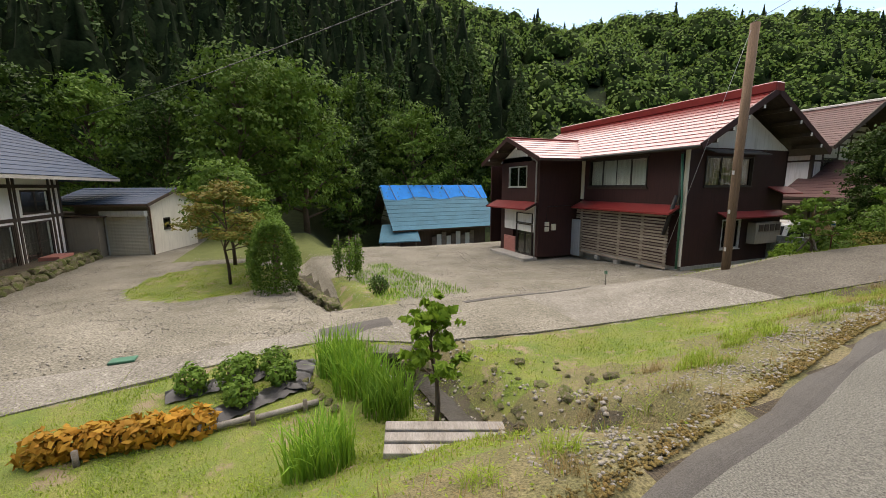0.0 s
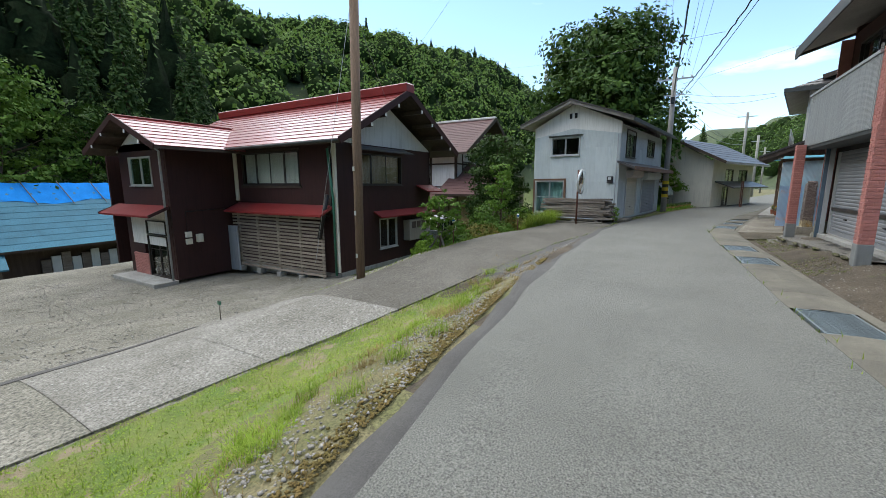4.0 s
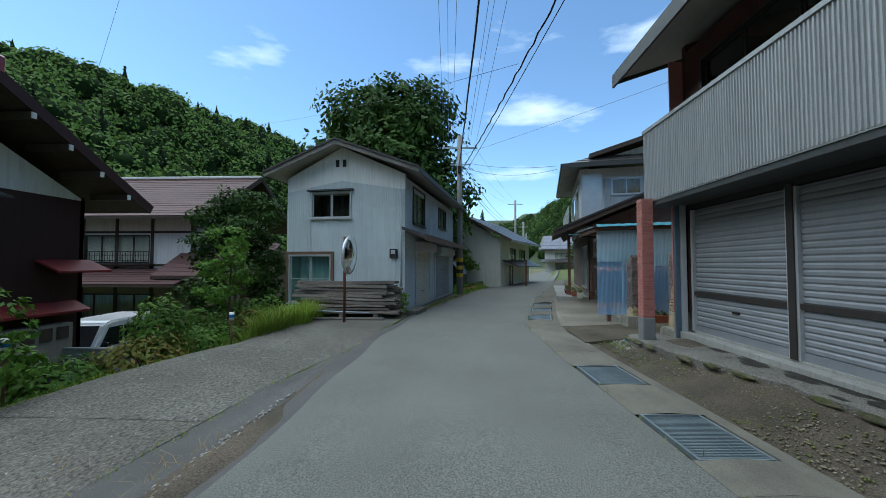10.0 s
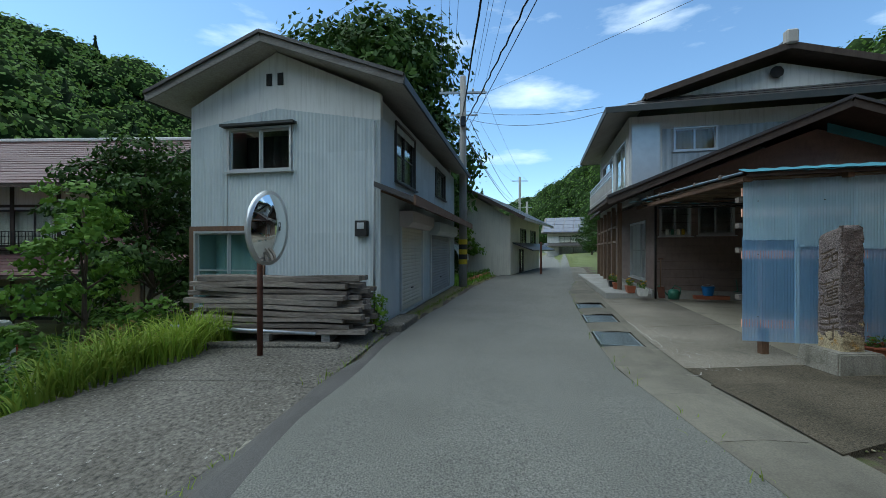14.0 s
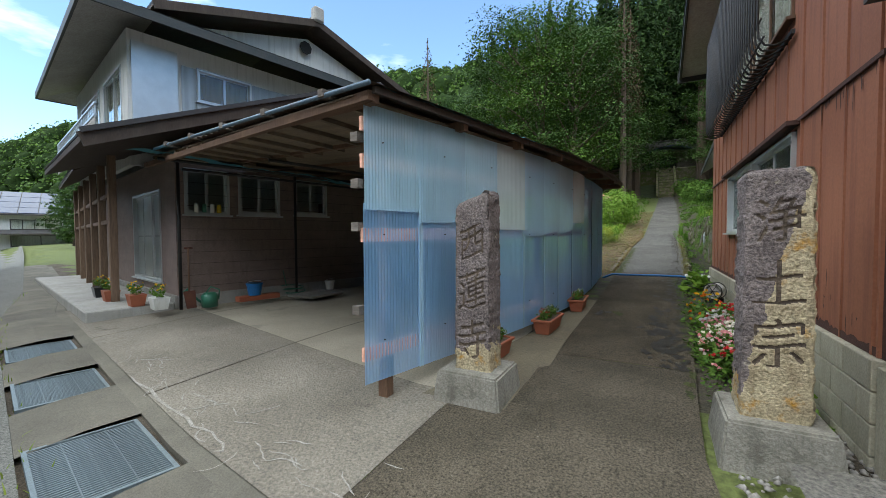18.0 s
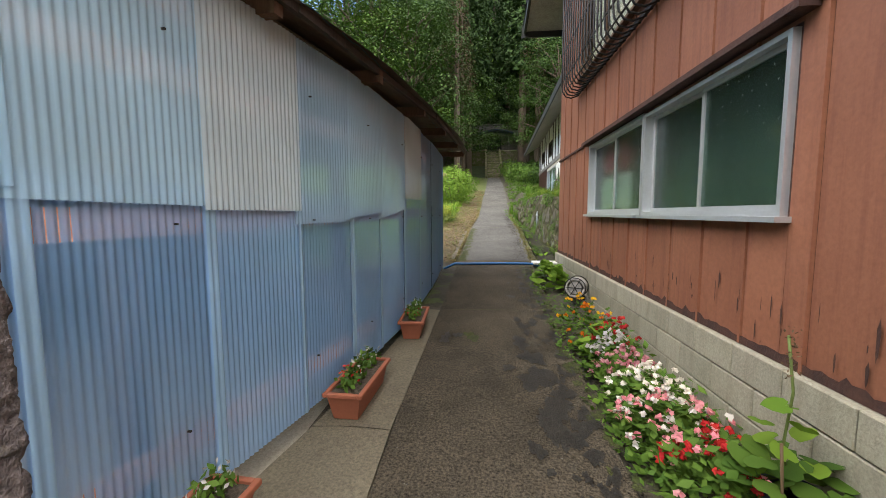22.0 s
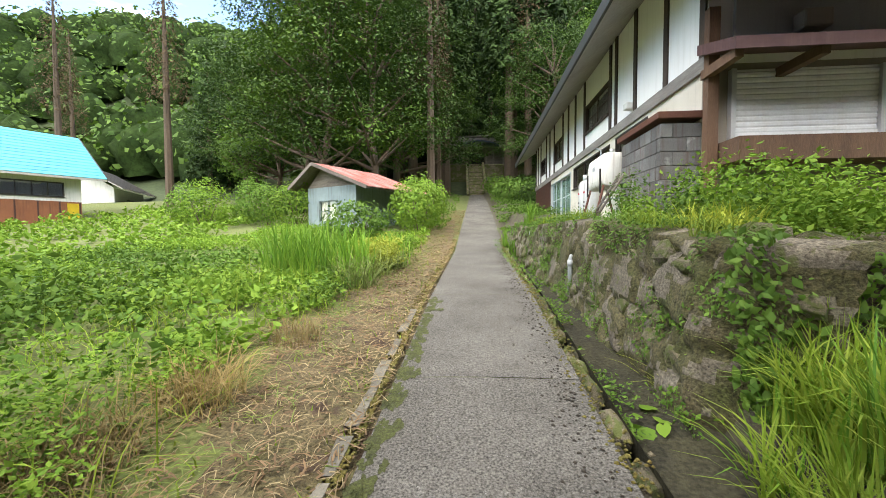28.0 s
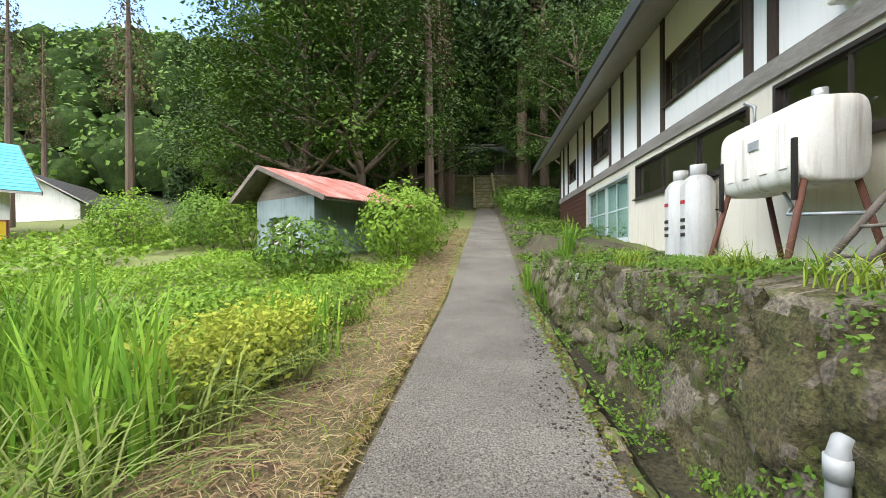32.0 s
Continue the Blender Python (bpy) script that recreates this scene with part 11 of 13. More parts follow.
# shrubs below the lane, by the farmhouse and the corrugated house
for x, y, z, r, mt, lf, lb in ((18.3, 8.0, -0.75, (1.0, 0.7, 0.55), "leaf_mid", 0.13, "loose green shrub below the lane"), (19.8, 7.6, -0.6, (1.1, 0.7, 0.5), "leaf_maple", 0.12, "shrub with yellowing leaves below the lane"), (20.6, 7.9, -0.2, (0.7, 0.6, 0.9), "leaf_mid", 0.12, "upright leafy shrub below the lane"), (17.2, 8.6, -1.0, (0.7, 0.6, 0.5), "leaf_bright", 0.14, "low green shrub below the lane"), (23.0, 8.1, -0.95, (1.0, 0.9, 0.75), "leaf_mid", 0.12, "loose green shrub behind the block wall"), (24.2, 7.6, -0.75, (1.0, 0.9, 0.8), "leaf_maple", 0.11, "shrub with yellowing leaves behind the block wall"), (22.9, 9.7, -1.0, (0.8, 1.0, 0.7), "leaf_maple", 0.11, "shrub with yellowing leaves behind the block wall"), (25.0, 8.6, -0.7, (0.9, 0.9, 0.9), "leaf_mid", 0.12, "loose green shrub behind the block wall"), (21.6, 7.6, -0.75, (0.7, 0.7, 0.5), "leaf_mid", 0.11, "low green shrub below the lane")):
    bush("shrub", (x, y, z), r, 1500, lf, mt, lb)
for q in ((21.7, 6.2, 0.75, 900, 0.8), (22.6, 6.0, 0.8, 900, 0.8), (23.5, 5.8, 0.6, 600, 0.7)):
    reed_clump(*q, "thick clump of arching daylily leaves beside the lane", "grass_blade", 0.024, 0.6)
bush("vine", (24.2, 3.0, 0.2), (0.22, 0.3, 0.38), 260, 0.1, "leaf_bright", "small climbing plant at the house corner", "plant")
gh = thing("garden_tunnel", pose(37.4, 2.2, -0.3, 0, 0, -14), "vegetable rows under a small vinyl tunnel beside the road", "greenhouse")
bm = bmesh.new()
rings = [[bm.verts.new((x_, math.cos(t) * 0.9, 1.0 + math.sin(t) * 0.9)) for t in [math.pi * k / 12 for k in range(13)]] for x_ in (0, 0.8, 1.6, 2.4)]
for a, b in zip(rings, rings[1:]):
    for k in range(12):
        bm.faces.new((a[k], a[k + 1], b[k + 1], b[k]))
part("cover", bm, "vinyl", gh, smooth=True)
for x_ in (0, 0.8, 1.6, 2.4):
    pipe("hoop", "galv", gh, [(x_, -0.9, 0)] + [(x_, -math.cos(math.pi * k / 10) * 0.9, 1.0 + math.sin(math.pi * k / 10) * 0.9) for k in range(11)] + [(x_, 0.9, 0)], 0.02, 6)
for x_ in (0.3, 1.2, 2.1):
    bush("tomato_plant", (37.4 + x_, 2.2 - 0.25 * x_, 0.55), (0.6, 0.7, 0.75), 700, 0.14, "leaf_dark", "dense vegetable plants under the tunnel", "plant")
for k in range(6):
    x_ = 34.5 + k * 1.0
    pt = thing("flower_pot", pose(x_, float(road_left(x_)) + 0.5, -0.22), "brown plastic flower pot on the verge", "flower pot", "pots along the verge")
    bm = bmesh.new()
    tube(bm, [(0, 0, 0), (0, 0, 0.22)], [0.1, 0.15], 10)
    part("pot", bm, "terracotta", pt, smooth=True)
    v, f = leaf_arrays(*[(q_[0], q_[1]) for q_ in [ball_points(60, (0, 0, 0.32), (0.16, 0.16, 0.13))]][0], 0.09)
    o = new("plant", raw_mesh("plant", v, f, ["leaf_mid"]))
    o.parent = pt
x, y = rng.uniform(33, 42, 2600), rng.uniform(0, 1.9, 2600)
y = road_left(x) + 0.2 + y
stuff("verge_plants", [blades(x, y, 0.1 + 0.3 * rng.random(len(x)), 0.03, 0.6)], "reed", "green growth on the verge past the shutters", "weeds")

# ---- alley: flowers along the footing, planters ----
def flower_patch(x0, x1, y0, y1, n, h, mats, label):
    x, y = rng.uniform(x0, x1, n), rng.uniform(y0, y1, n)
    base = on_land(x, y)
    far = ((x - (x0 + x1) / 2) / (x1 - x0) * 2) ** 2 + ((y - (y0 + y1) / 2) / (y1 - y0) * 2) ** 2
    hh = h * rng.uniform(0.7, 1.1, n) * np.clip(1.15 - 0.6 * far, 0.25, 1.1)
    p = base + np.stack([rng.normal(0, 0.03, n), rng.normal(0, 0.03, n), hh], 1)
    lf = np.repeat(base, 7, 0) + rng.normal(0, 1, (7 * n, 3)) * np.array([0.06, 0.06, 0.0]) + np.array([0, 0, 1]) * (np.repeat(hh, 7) * rng.uniform(0.2, 0.95, 7 * n))[:, None]
    th_ = thing("flower_clump", Matrix(), label, "flowers")
    v, f = leaf_arrays(lf, np.tile([0, 0, 1.0], (len(lf), 1)), 0.07 * rng.uniform(0.6, 1.3, len(lf)))
    o = new("leaves", raw_mesh("leaves", v, f, ["leaf_mid"]))
    o.parent = th_
    per = 8
    for i, m in enumerate(mats):
        sel = p[i::len(mats)]
        sel = sel[: max(4, int(len(sel) * 0.72))]
        k = np.repeat(np.arange(len(sel)), per)
        d = rng.normal(0, 1, (len(k), 3))
        d[:, 2] = np.abs(d[:, 2])
        d /= np.linalg.norm(d, axis=1, keepdims=True)
        v, f = leaf_arrays(sel[k] + d * 0.018, d, 0.034, 0.8)
        o = new("blossoms", raw_mesh("blossoms", v, f, [m]))
        o.parent = th_
    return th_


flower_patch(19.62, 20.2, -5.25, -4.85, 120, 0.25, ["petal_pink", "petal_pink", "petal_white"], "pink begonias flowering along the footing")
flower_patch(19.65, 20.12, -5.6, -5.2, 130, 0.27, ["petal_white"], "white begonias flowering along the footing")
flower_patch(19.68, 20.1, -5.95, -5.6, 90, 0.25, ["petal_pink"], "pale pink begonias flowering along the footing")
flower_patch(19.68, 20.08, -6.25, -5.95, 80, 0.26, ["petal_white"], "white begonias flowering beside the red salvia")
flower_patch(19.6, 20.0, -6.5, -6.2, 60, 0.3, ["petal_red"], "red salvia flowering along the footing")
flower_patch(19.65, 20.1, -4.85, -4.35, 110, 0.26, ["petal_red", "petal_red", "petal_pink"], "red begonias flowering along the footing")
flower_patch(19.65, 20.15, -7.3, -6.75, 24, 0.36, ["petal_gold"], "yellow marigolds by the footing")
flower_patch(19.75, 20.22, -6.8, -6.35, 22, 0.36, ["petal_orange"], "orange marigolds by the footing")


def heart_leaves(pos, out, size):
    """Broad rounded leaves with a notch at the stalk, cupped along the midrib."""
    n = len(pos)
    size = np.broadcast_to(np.asarray(size, float), (n,))[:, None]
    o = out + rng.normal(0, 0.25, (n, 3))
    o /= np.linalg.norm(o, axis=1, keepdims=True)
    r = rng.normal(0, 1, (n, 3))
    a = r - (r * o).sum(1, keepdims=True) * o
    a /= np.linalg.norm(a, axis=1, keepdims=True)
    b = np.cross(o, a)
    shape = [(-0.3, 0.0, 0.0), (-0.48, 0.2, 0.05), (-0.38, 0.42, 0.02), (-0.05, 0.5, -0.03), (0.28, 0.34, -0.08), (0.56, 0.0, -0.14), (0.28, -0.34, -0.08), (-0.05, -0.5, -0.03), (-0.38, -0.42, 0.02), (-0.48, -0.2, 0.05), (0.05, 0.0, -0.05)]
    v = np.stack([pos + a * size * u + b * size * w + o * size * q for u, w, q in shape], 1).reshape(-1, 3)
    tri = np.array([[10, k, (k + 1) % 10] for k in range(10)])
    return v, (np.arange(n)[:, None, None] * 11 + tri[None]).reshape(-1, 3)


def leaf_patch(x0, x1, y0, y1, n, size, h, mat, label, spread=0.35):
    x, y = rng.uniform(x0, x1, n), rng.uniform(y0, y1, n)
    cx, cy = (x0 + x1) / 2, (y0 + y1) / 2
    fall = np.clip(1.15 - ((x - cx) / (x1 - x0) * 2) ** 2 - ((y - cy) / (y1 - y0) * 2) ** 2, 0.1, 1)
    p = on_land(x, y) + np.array([0, 0, 1]) * (h * fall * rng.uniform(0.4, 1.05, n))[:, None]
    d = np.tile([0, 0, 1.0], (n, 1)) + rng.normal(0, spread, (n, 3))
    return heart_leaves(p, d, size * rng.uniform(0.45, 1.0, n))


stuff("broad_weeds", [leaf_patch(19.6, 20.12, -9.75, -8.7, 120, 0.17, 0.35, "", ""), leaf_patch(19.75, 20.15, -6.6, -6.1, 40, 0.15, 0.3, "", ""), leaf_patch(19.55, 19.95, -4.2, -3.6, 70, 0.11, 0.3, "", "")], "leaf_bright", "broad-leaved green weeds along the footing", "weeds")
x, y = clumped(3500, 19.55, 20.25, -10.4, -3.5, 0.6)
stuff("ground_cover", [leaf_arrays(on_land(x, y, 0.03), np.tile([0, 0, 1.0], (len(x), 1)), 0.045)], "leaf_mid", "low creeping weeds on the strip beside the path", "weeds")
for k, (y, tilt) in enumerate(((-3.98, 10), (-5.34, 9), (-6.8, 4))):
    xw = {0: 22.14, 1: 21.86, 2: 21.71}[k]
    pl = thing("planter", pose(xw, y, float(alley_z(y)) + 0.018, 0, 0, 96 - tilt), "terracotta plastic planter with small flowering plants", "planter", "planters along the sheet wall")
    bm = bmesh.new()
    hexa(bm, [(-0.27, -0.08, 0), (0.27, -0.08, 0), (0.27, 0.08, 0), (-0.27, 0.08, 0), (-0.31, -0.11, 0.17), (0.31, -0.11, 0.17), (0.31, 0.11, 0.17), (-0.31, 0.11, 0.17)])
    part("box", bm, "terracotta", pl)
    for q in ((-0.33, 0.33, -0.13, -0.1), (-0.33, 0.33, 0.1, 0.13), (-0.33, -0.3, -0.1, 0.1), (0.3, 0.33, -0.1, 0.1)):
        bx("rim", "terracotta", pl, q[0], q[1], q[2], q[3], 0.16, 0.19, 0.005)
    bx("soil", "dirt", pl, -0.3, 0.3, -0.1, 0.1, 0.13, 0.172)
    for px in (-0.2, 0.02, 0.2):
        pp, dd = ball_points(70, (px, 0, 0.24), (0.09, 0.09, 0.08), 0.3)
        v, f = leaf_arrays(pp, dd + np.array([0, 0, 0.4]), 0.05)
        o = new("plant", raw_mesh("plant", v, f, ["leaf_mid"]))
        o.parent = pl
        pp, dd = ball_points(16, (px, 0, 0.27), (0.09, 0.09, 0.06), 0.8)
        v, f = leaf_arrays(pp, dd, 0.03)
        o = new("blossoms", raw_mesh("blossoms", v, f, ["petal_white" if px < 0.1 else "petal_red"]))
        o.parent = pl

# damp, mossy stains along the shaded edge of the path
def damp_stains(name, mat, spots, label):
    r = random.Random(12)
    bm = bmesh.new()
    for cx, cy, rad in spots:
        n = 18
        ph = [r.uniform(0, 6.28) for _ in range(3)]
        ring = []
        for k in range(n):
            t = 2 * math.pi * k / n
            q = rad * (1 + 0.3 * math.sin(2 * t + ph[0]) + 0.22 * math.sin(5 * t + ph[1]) + 0.2 * r.uniform(-1, 1))
            ring.append((cx + 0.7 * q * math.cos(t), cy + 1.25 * q * math.sin(t)))
        def up(px, py):
            f = (px - float(path_r(py))) / (float(path_l(py)) - float(path_r(py)))
            return bm.verts.new((px, py, float(alley_z(py)) + 0.024 + 0.012 * math.sin(math.pi * min(1, max(0, f)))))
        c = up(cx, cy)
        vs = [up(*q) for q in ring]
        for k in range(n):
            bm.faces.new((c, vs[k], vs[(k + 1) % n]))
    bmesh.ops.recalc_face_normals(bm, faces=bm.faces[:])
    return tagged(part(name, bm, mat), label, "stain", kind="stuff")


rd = random.Random(21)
near_edge = [(float(path_r(y_)) + 0.06 + abs(rd.gauss(0, 0.2)), y_, rd.uniform(0.015, 0.075)) for y_ in [rd.uniform(-10.2, -4.4) for _ in range(150)]]
damp_stains("damp_stain", "damp_dark", near_edge + [(20.58, -5.75, 0.16), (20.56, -6.15, 0.13), (20.52, -5.25, 0.14), (20.62, -6.5, 0.12), (21.36, -6.6, 0.09), (21.24, -6.68, 0.06), (20.5, -4.95, 0.09)], "dark damp blotches along the path's shaded edge")
damp_stains("moss_patch", "moss_green", [(21.1, -6.64, 0.1)] + [(float(path_r(y_)) + rd.uniform(-0.02, 0.1), y_, rd.uniform(0.02, 0.06)) for y_ in [rd.uniform(-10.2, -3.6) for _ in range(70)]], "thin green moss on the concrete path")
damp_stains("moss_patch", "moss_green", [(float(path_l(y_)) - 0.02 - abs(rd.gauss(0, 0.06)), y_, rd.uniform(0.02, 0.075)) for y_ in [-10.9 - 4.6 * rd.random() ** 1.5 for _ in range(120)]], "brownish green moss creeping over the path's edge")
# dark pot with a tall weed by the flowers
wp = thing("plant_pot", pose(19.7, -4.42, float(alley_z(-4.42)) - 0.01), "dark blue plastic pot with a tall going-to-seed weed", "plant pot")
bm = bmesh.new()
tube(bm, [(0, 0, 0), (0, 0, 0.2), (0, 0, 0.2), (0, 0, 0.15)], [0.085, 0.115, 0.105, 0.1], 18)
part("pot", bm, "pot_blue", wp, smooth=False)
bm = bmesh.new()
tube(bm, [(0, 0, 0.175), (0, 0, 0.205)], 0.122, 18, cap=False)
part("rim", bm, "pot_blue", wp)
pipe("stem", "stem_green", wp, [(0.01, 0, 0.14), (0.03, -0.02, 0.4), (0.0, -0.03, 0.62), (0.02, -0.05, 0.86)], 0.006, 6)
pipe("stem", "hay_brown", wp, [(0.1, 0.08, 0.0), (0.11, 0.1, 0.25), (0.12, 0.09, 0.46)], 0.006, 6)
pp = np.array([[0.03 + 0.11 * math.cos(k * 2.4) * (1 - 0.06 * k), -0.02 + 0.11 * math.sin(k * 2.4) * (1 - 0.06 * k), 0.3 + 0.035 * k] for k in range(9)])
v, f = heart_leaves(pp, np.tile([0, 0, 1.0], (len(pp), 1)), 0.1)
new("leaves", raw_mesh("leaves", v, f, ["leaf_bright"])).parent = wp
pp = np.array([[0.02 + rd.uniform(-0.17, 0.2), rd.uniform(-0.17, 0.2), rd.uniform(0.2, 0.34)] for _ in range(26)])
v, f = heart_leaves(pp, np.tile([0, 0, 1.0], (len(pp), 1)), 0.12)
new("leaves", raw_mesh("leaves", v, f, ["leaf_mid"])).parent = wp
pp = np.array([[0.01 + rd.gauss(0, 0.012), -0.04 + rd.gauss(0, 0.012), rd.uniform(0.68, 0.9)] for _ in range(60)])
v, f = leaf_arrays(pp, pp - pp.mean(0), 0.016)
new("seed_head", raw_mesh("seed_head", v, f, ["hay_brown"])).parent = wp

# ---- field beside the path ----
def weed_mass(n, x0, x1, y0, y1, hmin, hmax, leaf, keep_if, per=9):
    x, y = clumped(n, x0, x1, y0, y1, 0.9, 0.7)
    ok = keep_if(x, y)
    x, y = x[ok], y[ok]
    k = np.repeat(np.arange(len(x)), per)
    h = rng.uniform(hmin, hmax, len(x)) * (0.75 + 0.3 * np.sin(x * 1.1) * np.cos(y * 0.9))
    base = on_land(x, y)
    p = base[k] + rng.normal(0, 0.1, (len(k), 3)) * np.array([1, 1, 0]) + np.array([0, 0, 1]) * (h[k] * rng.uniform(0.3, 1.0, len(k)))[:, None]
    d = np.tile([0, 0, 0.8], (len(k), 1)) + rng.normal(0, 0.35, (len(k), 3))
    return leaf_arrays(p, d, leaf * rng.uniform(0.55, 1.35, len(k)), 0.55, 0.25, 0.3)


def field_edge(y):
    return np.interp(y, [-45, -30, -24, -18.9, -15.5, -13, -11.7, -10.5], [20.9, 21.7, 22.0, 22.3, 22.5, 22.85, 22.6, 22.5])


stuff("field_weeds", [weed_mass(6200, 22, 32, -27, -10.9, 0.2, 0.5, 0.1, lambda x, y: (x > field_edge(y) + 0.1) & (np.sin(x * 0.9 + 0.4 * y) + np.cos(y * 0.8) > -0.5), 15),
                      weed_mass(2600, 31, 48, -36, -11, 0.3, 0.8, 0.22, lambda x, y: (x > field_edge(y)) & ~((x > 44) & (y < -30)))], "leaf_bright", "lush green weeds filling the field beside the path", "weeds")
stuff("field_weeds", [weed_mass(3600, 22.3, 31, -21, -10.9, 0.2, 0.6, 0.095, lambda x, y: (x > field_edge(y) + 0.25) & (np.sin(x * 0.9 + 0.4 * y) + np.cos(y * 0.8) < 0.2)), weed_mass(900, 25, 34, -15, -10.9, 0.7, 1.3, 0.13, lambda x, y: x > 25.5)], "leaf_mid", "taller dark green weeds in the field", "weeds")
x, y = clumped(3200, 22.0, 25, -24, -10.6, 0.8, 1.1)
ok = x > field_edge(y) - 0.15
stuff("field_grass", [blades(x[ok], y[ok], 0.15 + 0.5 * rng.random(ok.sum()), 0.011, 0.9, 3)], "grass_blade", "long grass at the edge of the field", "grass")
def lying(x, y, length, width, lift):
    """Cut stalks lying every which way, some propped on others."""
    n = len(x)
    az, tip = rng.uniform(0, 2 * math.pi, n), rng.normal(0.06, 0.16, n)
    c = on_land(x, y, 0.0) + np.array([0, 0, 1.0]) * lift[:, None]
    u = np.stack([np.cos(az) * np.cos(tip), np.sin(az) * np.cos(tip), np.sin(tip)], 1) * (length / 2)[:, None]
    w = np.stack([-np.sin(az), np.cos(az), rng.normal(0, 0.4, n)], 1) * (width / 2)
    bow = np.array([0, 0, 1.0]) * (length * rng.uniform(0.0, 0.14, n))[:, None]
    v = np.stack([c - u - w, c - u + w, c + bow + w, c + bow - w, c + u + w * 0.4, c + u - w * 0.4], 1).reshape(-1, 3)
    k = np.arange(n)[:, None, None] * 6
    f = (k + np.array([[0, 1, 2], [0, 2, 3], [3, 2, 4], [3, 4, 5]])[None]).reshape(-1, 3)
    return v, f


for nm_, n_, mt_, l0, l1, lb_ in (("mown_straw", 30000, "straw", 0.05, 0.2, "dry mown straw lying beside the path"), ("mown_straw", 16000, "straw_green", 0.08, 0.28, "fresh mown grass lying beside the path"), ("mown_straw", 26000, "hay_brown", 0.03, 0.14, "brown dead stalks among the straw")):
    x, y = clumped(int(n_ * 1.3), 20.4, 24, -34, -10.7, 0.95, 1.6 if mt_ == "straw" else 2.3)
    edge_ = field_edge(y) + 0.25
    ok = (x < edge_ + 0.25) & (x > path_l(y) + 0.02) & ((x > path_l(y) + 0.5 + 0.3 * rng.random(len(x))) | (mt_ != "straw_green"))
    x, y = x[ok], y[ok]
    mound = 0.07 * np.clip(np.sin(x * 4.1 + np.sin(y * 2.7)) * np.cos(y * 3.3 + x), 0, 1)
    stuff(nm_, [lying(x, y, l0 + (l1 - l0) * rng.random(len(x)) ** 2, 0.006 if mt_ != "hay_brown" else 0.011, 0.025 + mound * rng.random(len(x)) + 0.02 * rng.random(len(x)))], mt_, lb_, "grass")
x, y = clumped(4200, 21.3, 23.6, -26, -10.7, 0.5, 1.9)
ok = (x < field_edge(y) + 0.3) & (x > path_l(y) + 0.1)
stuff("straw_regrowth", [blades(x[ok], y[ok], 0.05 + 0.12 * rng.random(ok.sum()), 0.014, 0.8)], "grass_blade", "fresh grass between the mown straw", "grass")
for q in ((22.75, -16.9, 0.35, 110, 1.1), (23.5, -17.2, 0.55, 200, 1.25), (24.2, -17.5, 0.5, 150, 1.25), (22.4, -18.9, 0.4, 120, 0.9)):
    reed_clump(*q, "tall clump of iris leaves at the field edge", "reed", 0.03, 0.3)
for x, y, r, mt, n_ in ((22.5, -20.2, (0.5, 0.8, 0.4), "leaf_bright", 1200), (22.6, -26.0, (1.3, 1.7, 1.25), "leaf_bright", 2600), (22.9, -29.0, (1.2, 1.6, 1.1), "leaf_bright", 2000), (24.6, -24.0, (1.2, 1.0, 0.8), "leaf_mid", 1500)):
    bush("field_shrub", (x, y, gz(x, y) + r[2] * 0.85), r, n_, 0.15, mt, "leafy shrub growing beside the path") if r[2] > 0.6 else bush("field_shrub", (x, y, gz(x, y) + r[2] * 0.85), r, n_, 0.075, mt, "low yellow-green shrub at the edge of the field")
for k in range(5):
    x, y = 28.6 + k * 1.7, -29.0 - 0.25 * k + tr.uniform(-1.6, 1.6)
    bush("hedge_shrub", (x, y, gz(x, y) + 1.0), (tr.uniform(0.9, 1.9), 1.3, tr.uniform(0.7, 1.7)), 2200, 0.13, "leaf_mid" if k % 3 else "leaf_bright", "rounded shrub in the row behind the field", "shrub")

# ---- right of the path: ditch bank, terrace plants ----
x, y = rng.uniform(18.3, 19.05, 1500), rng.uniform(-24, -12.6, 1500)
stuff("wall_top_weeds", [leaf_arrays(on_land(x, y, 0.02) + np.array([0, 0, 1]) * (0.12 * rng.random(len(x)))[:, None], np.tile([0.3, 0, 1.0], (len(x), 1)), 0.075)], "leaf_mid", "low green weeds along the top of the stone wall", "weeds")
x, y = rng.uniform(16.2, 18.4, 1500), rng.uniform(-22, -15, 1500)
stuff("terrace_moss", [leaf_arrays(on_land(x, y, 0.02), np.tile([0, 0, 1.0], (len(x), 1)), 0.07)], "leaf_mid", "small weeds on the mossy terrace", "weeds")
n = 22000
y = rng.uniform(-23.5, -12.7, n)
fz = rng.random(n) ** 1.2
z = alley_z(y) - 0.3 + fz * 1.25 * np.interp(y, [-24, -21, -12], [0.5, 0.8, 1.0])
p = np.stack([19.14 - 0.2 * fz + rng.normal(0, 0.03, n), y, z], 1)
ok = np.sin(y * 3.3 + np.sin(z * 4)) * np.cos(z * 5 + y) + 0.3 * np.sin(y * 9) > 0.1
stuff("wall_plants", [leaf_arrays(p[ok], np.tile([1, 0, 0.4], (ok.sum(), 1)), 0.03 * rng.uniform(0.4, 1.9, ok.sum()))], "leaf_mid", "ferns and weeds rooted in the stone wall", "weeds")
stuff("terrace_weeds", [weed_mass(500, 16.6, 18.3, -15.2, -13.0, 0.4, 0.95, 0.06, lambda x, y: x > 15, 22), weed_mass(420, 17.6, 19.0, -15.4, -12.9, 0.12, 0.35, 0.05, lambda x, y: x > 15, 16)], "leaf_bright", "tall green weeds growing on the end of the terrace", "weeds")
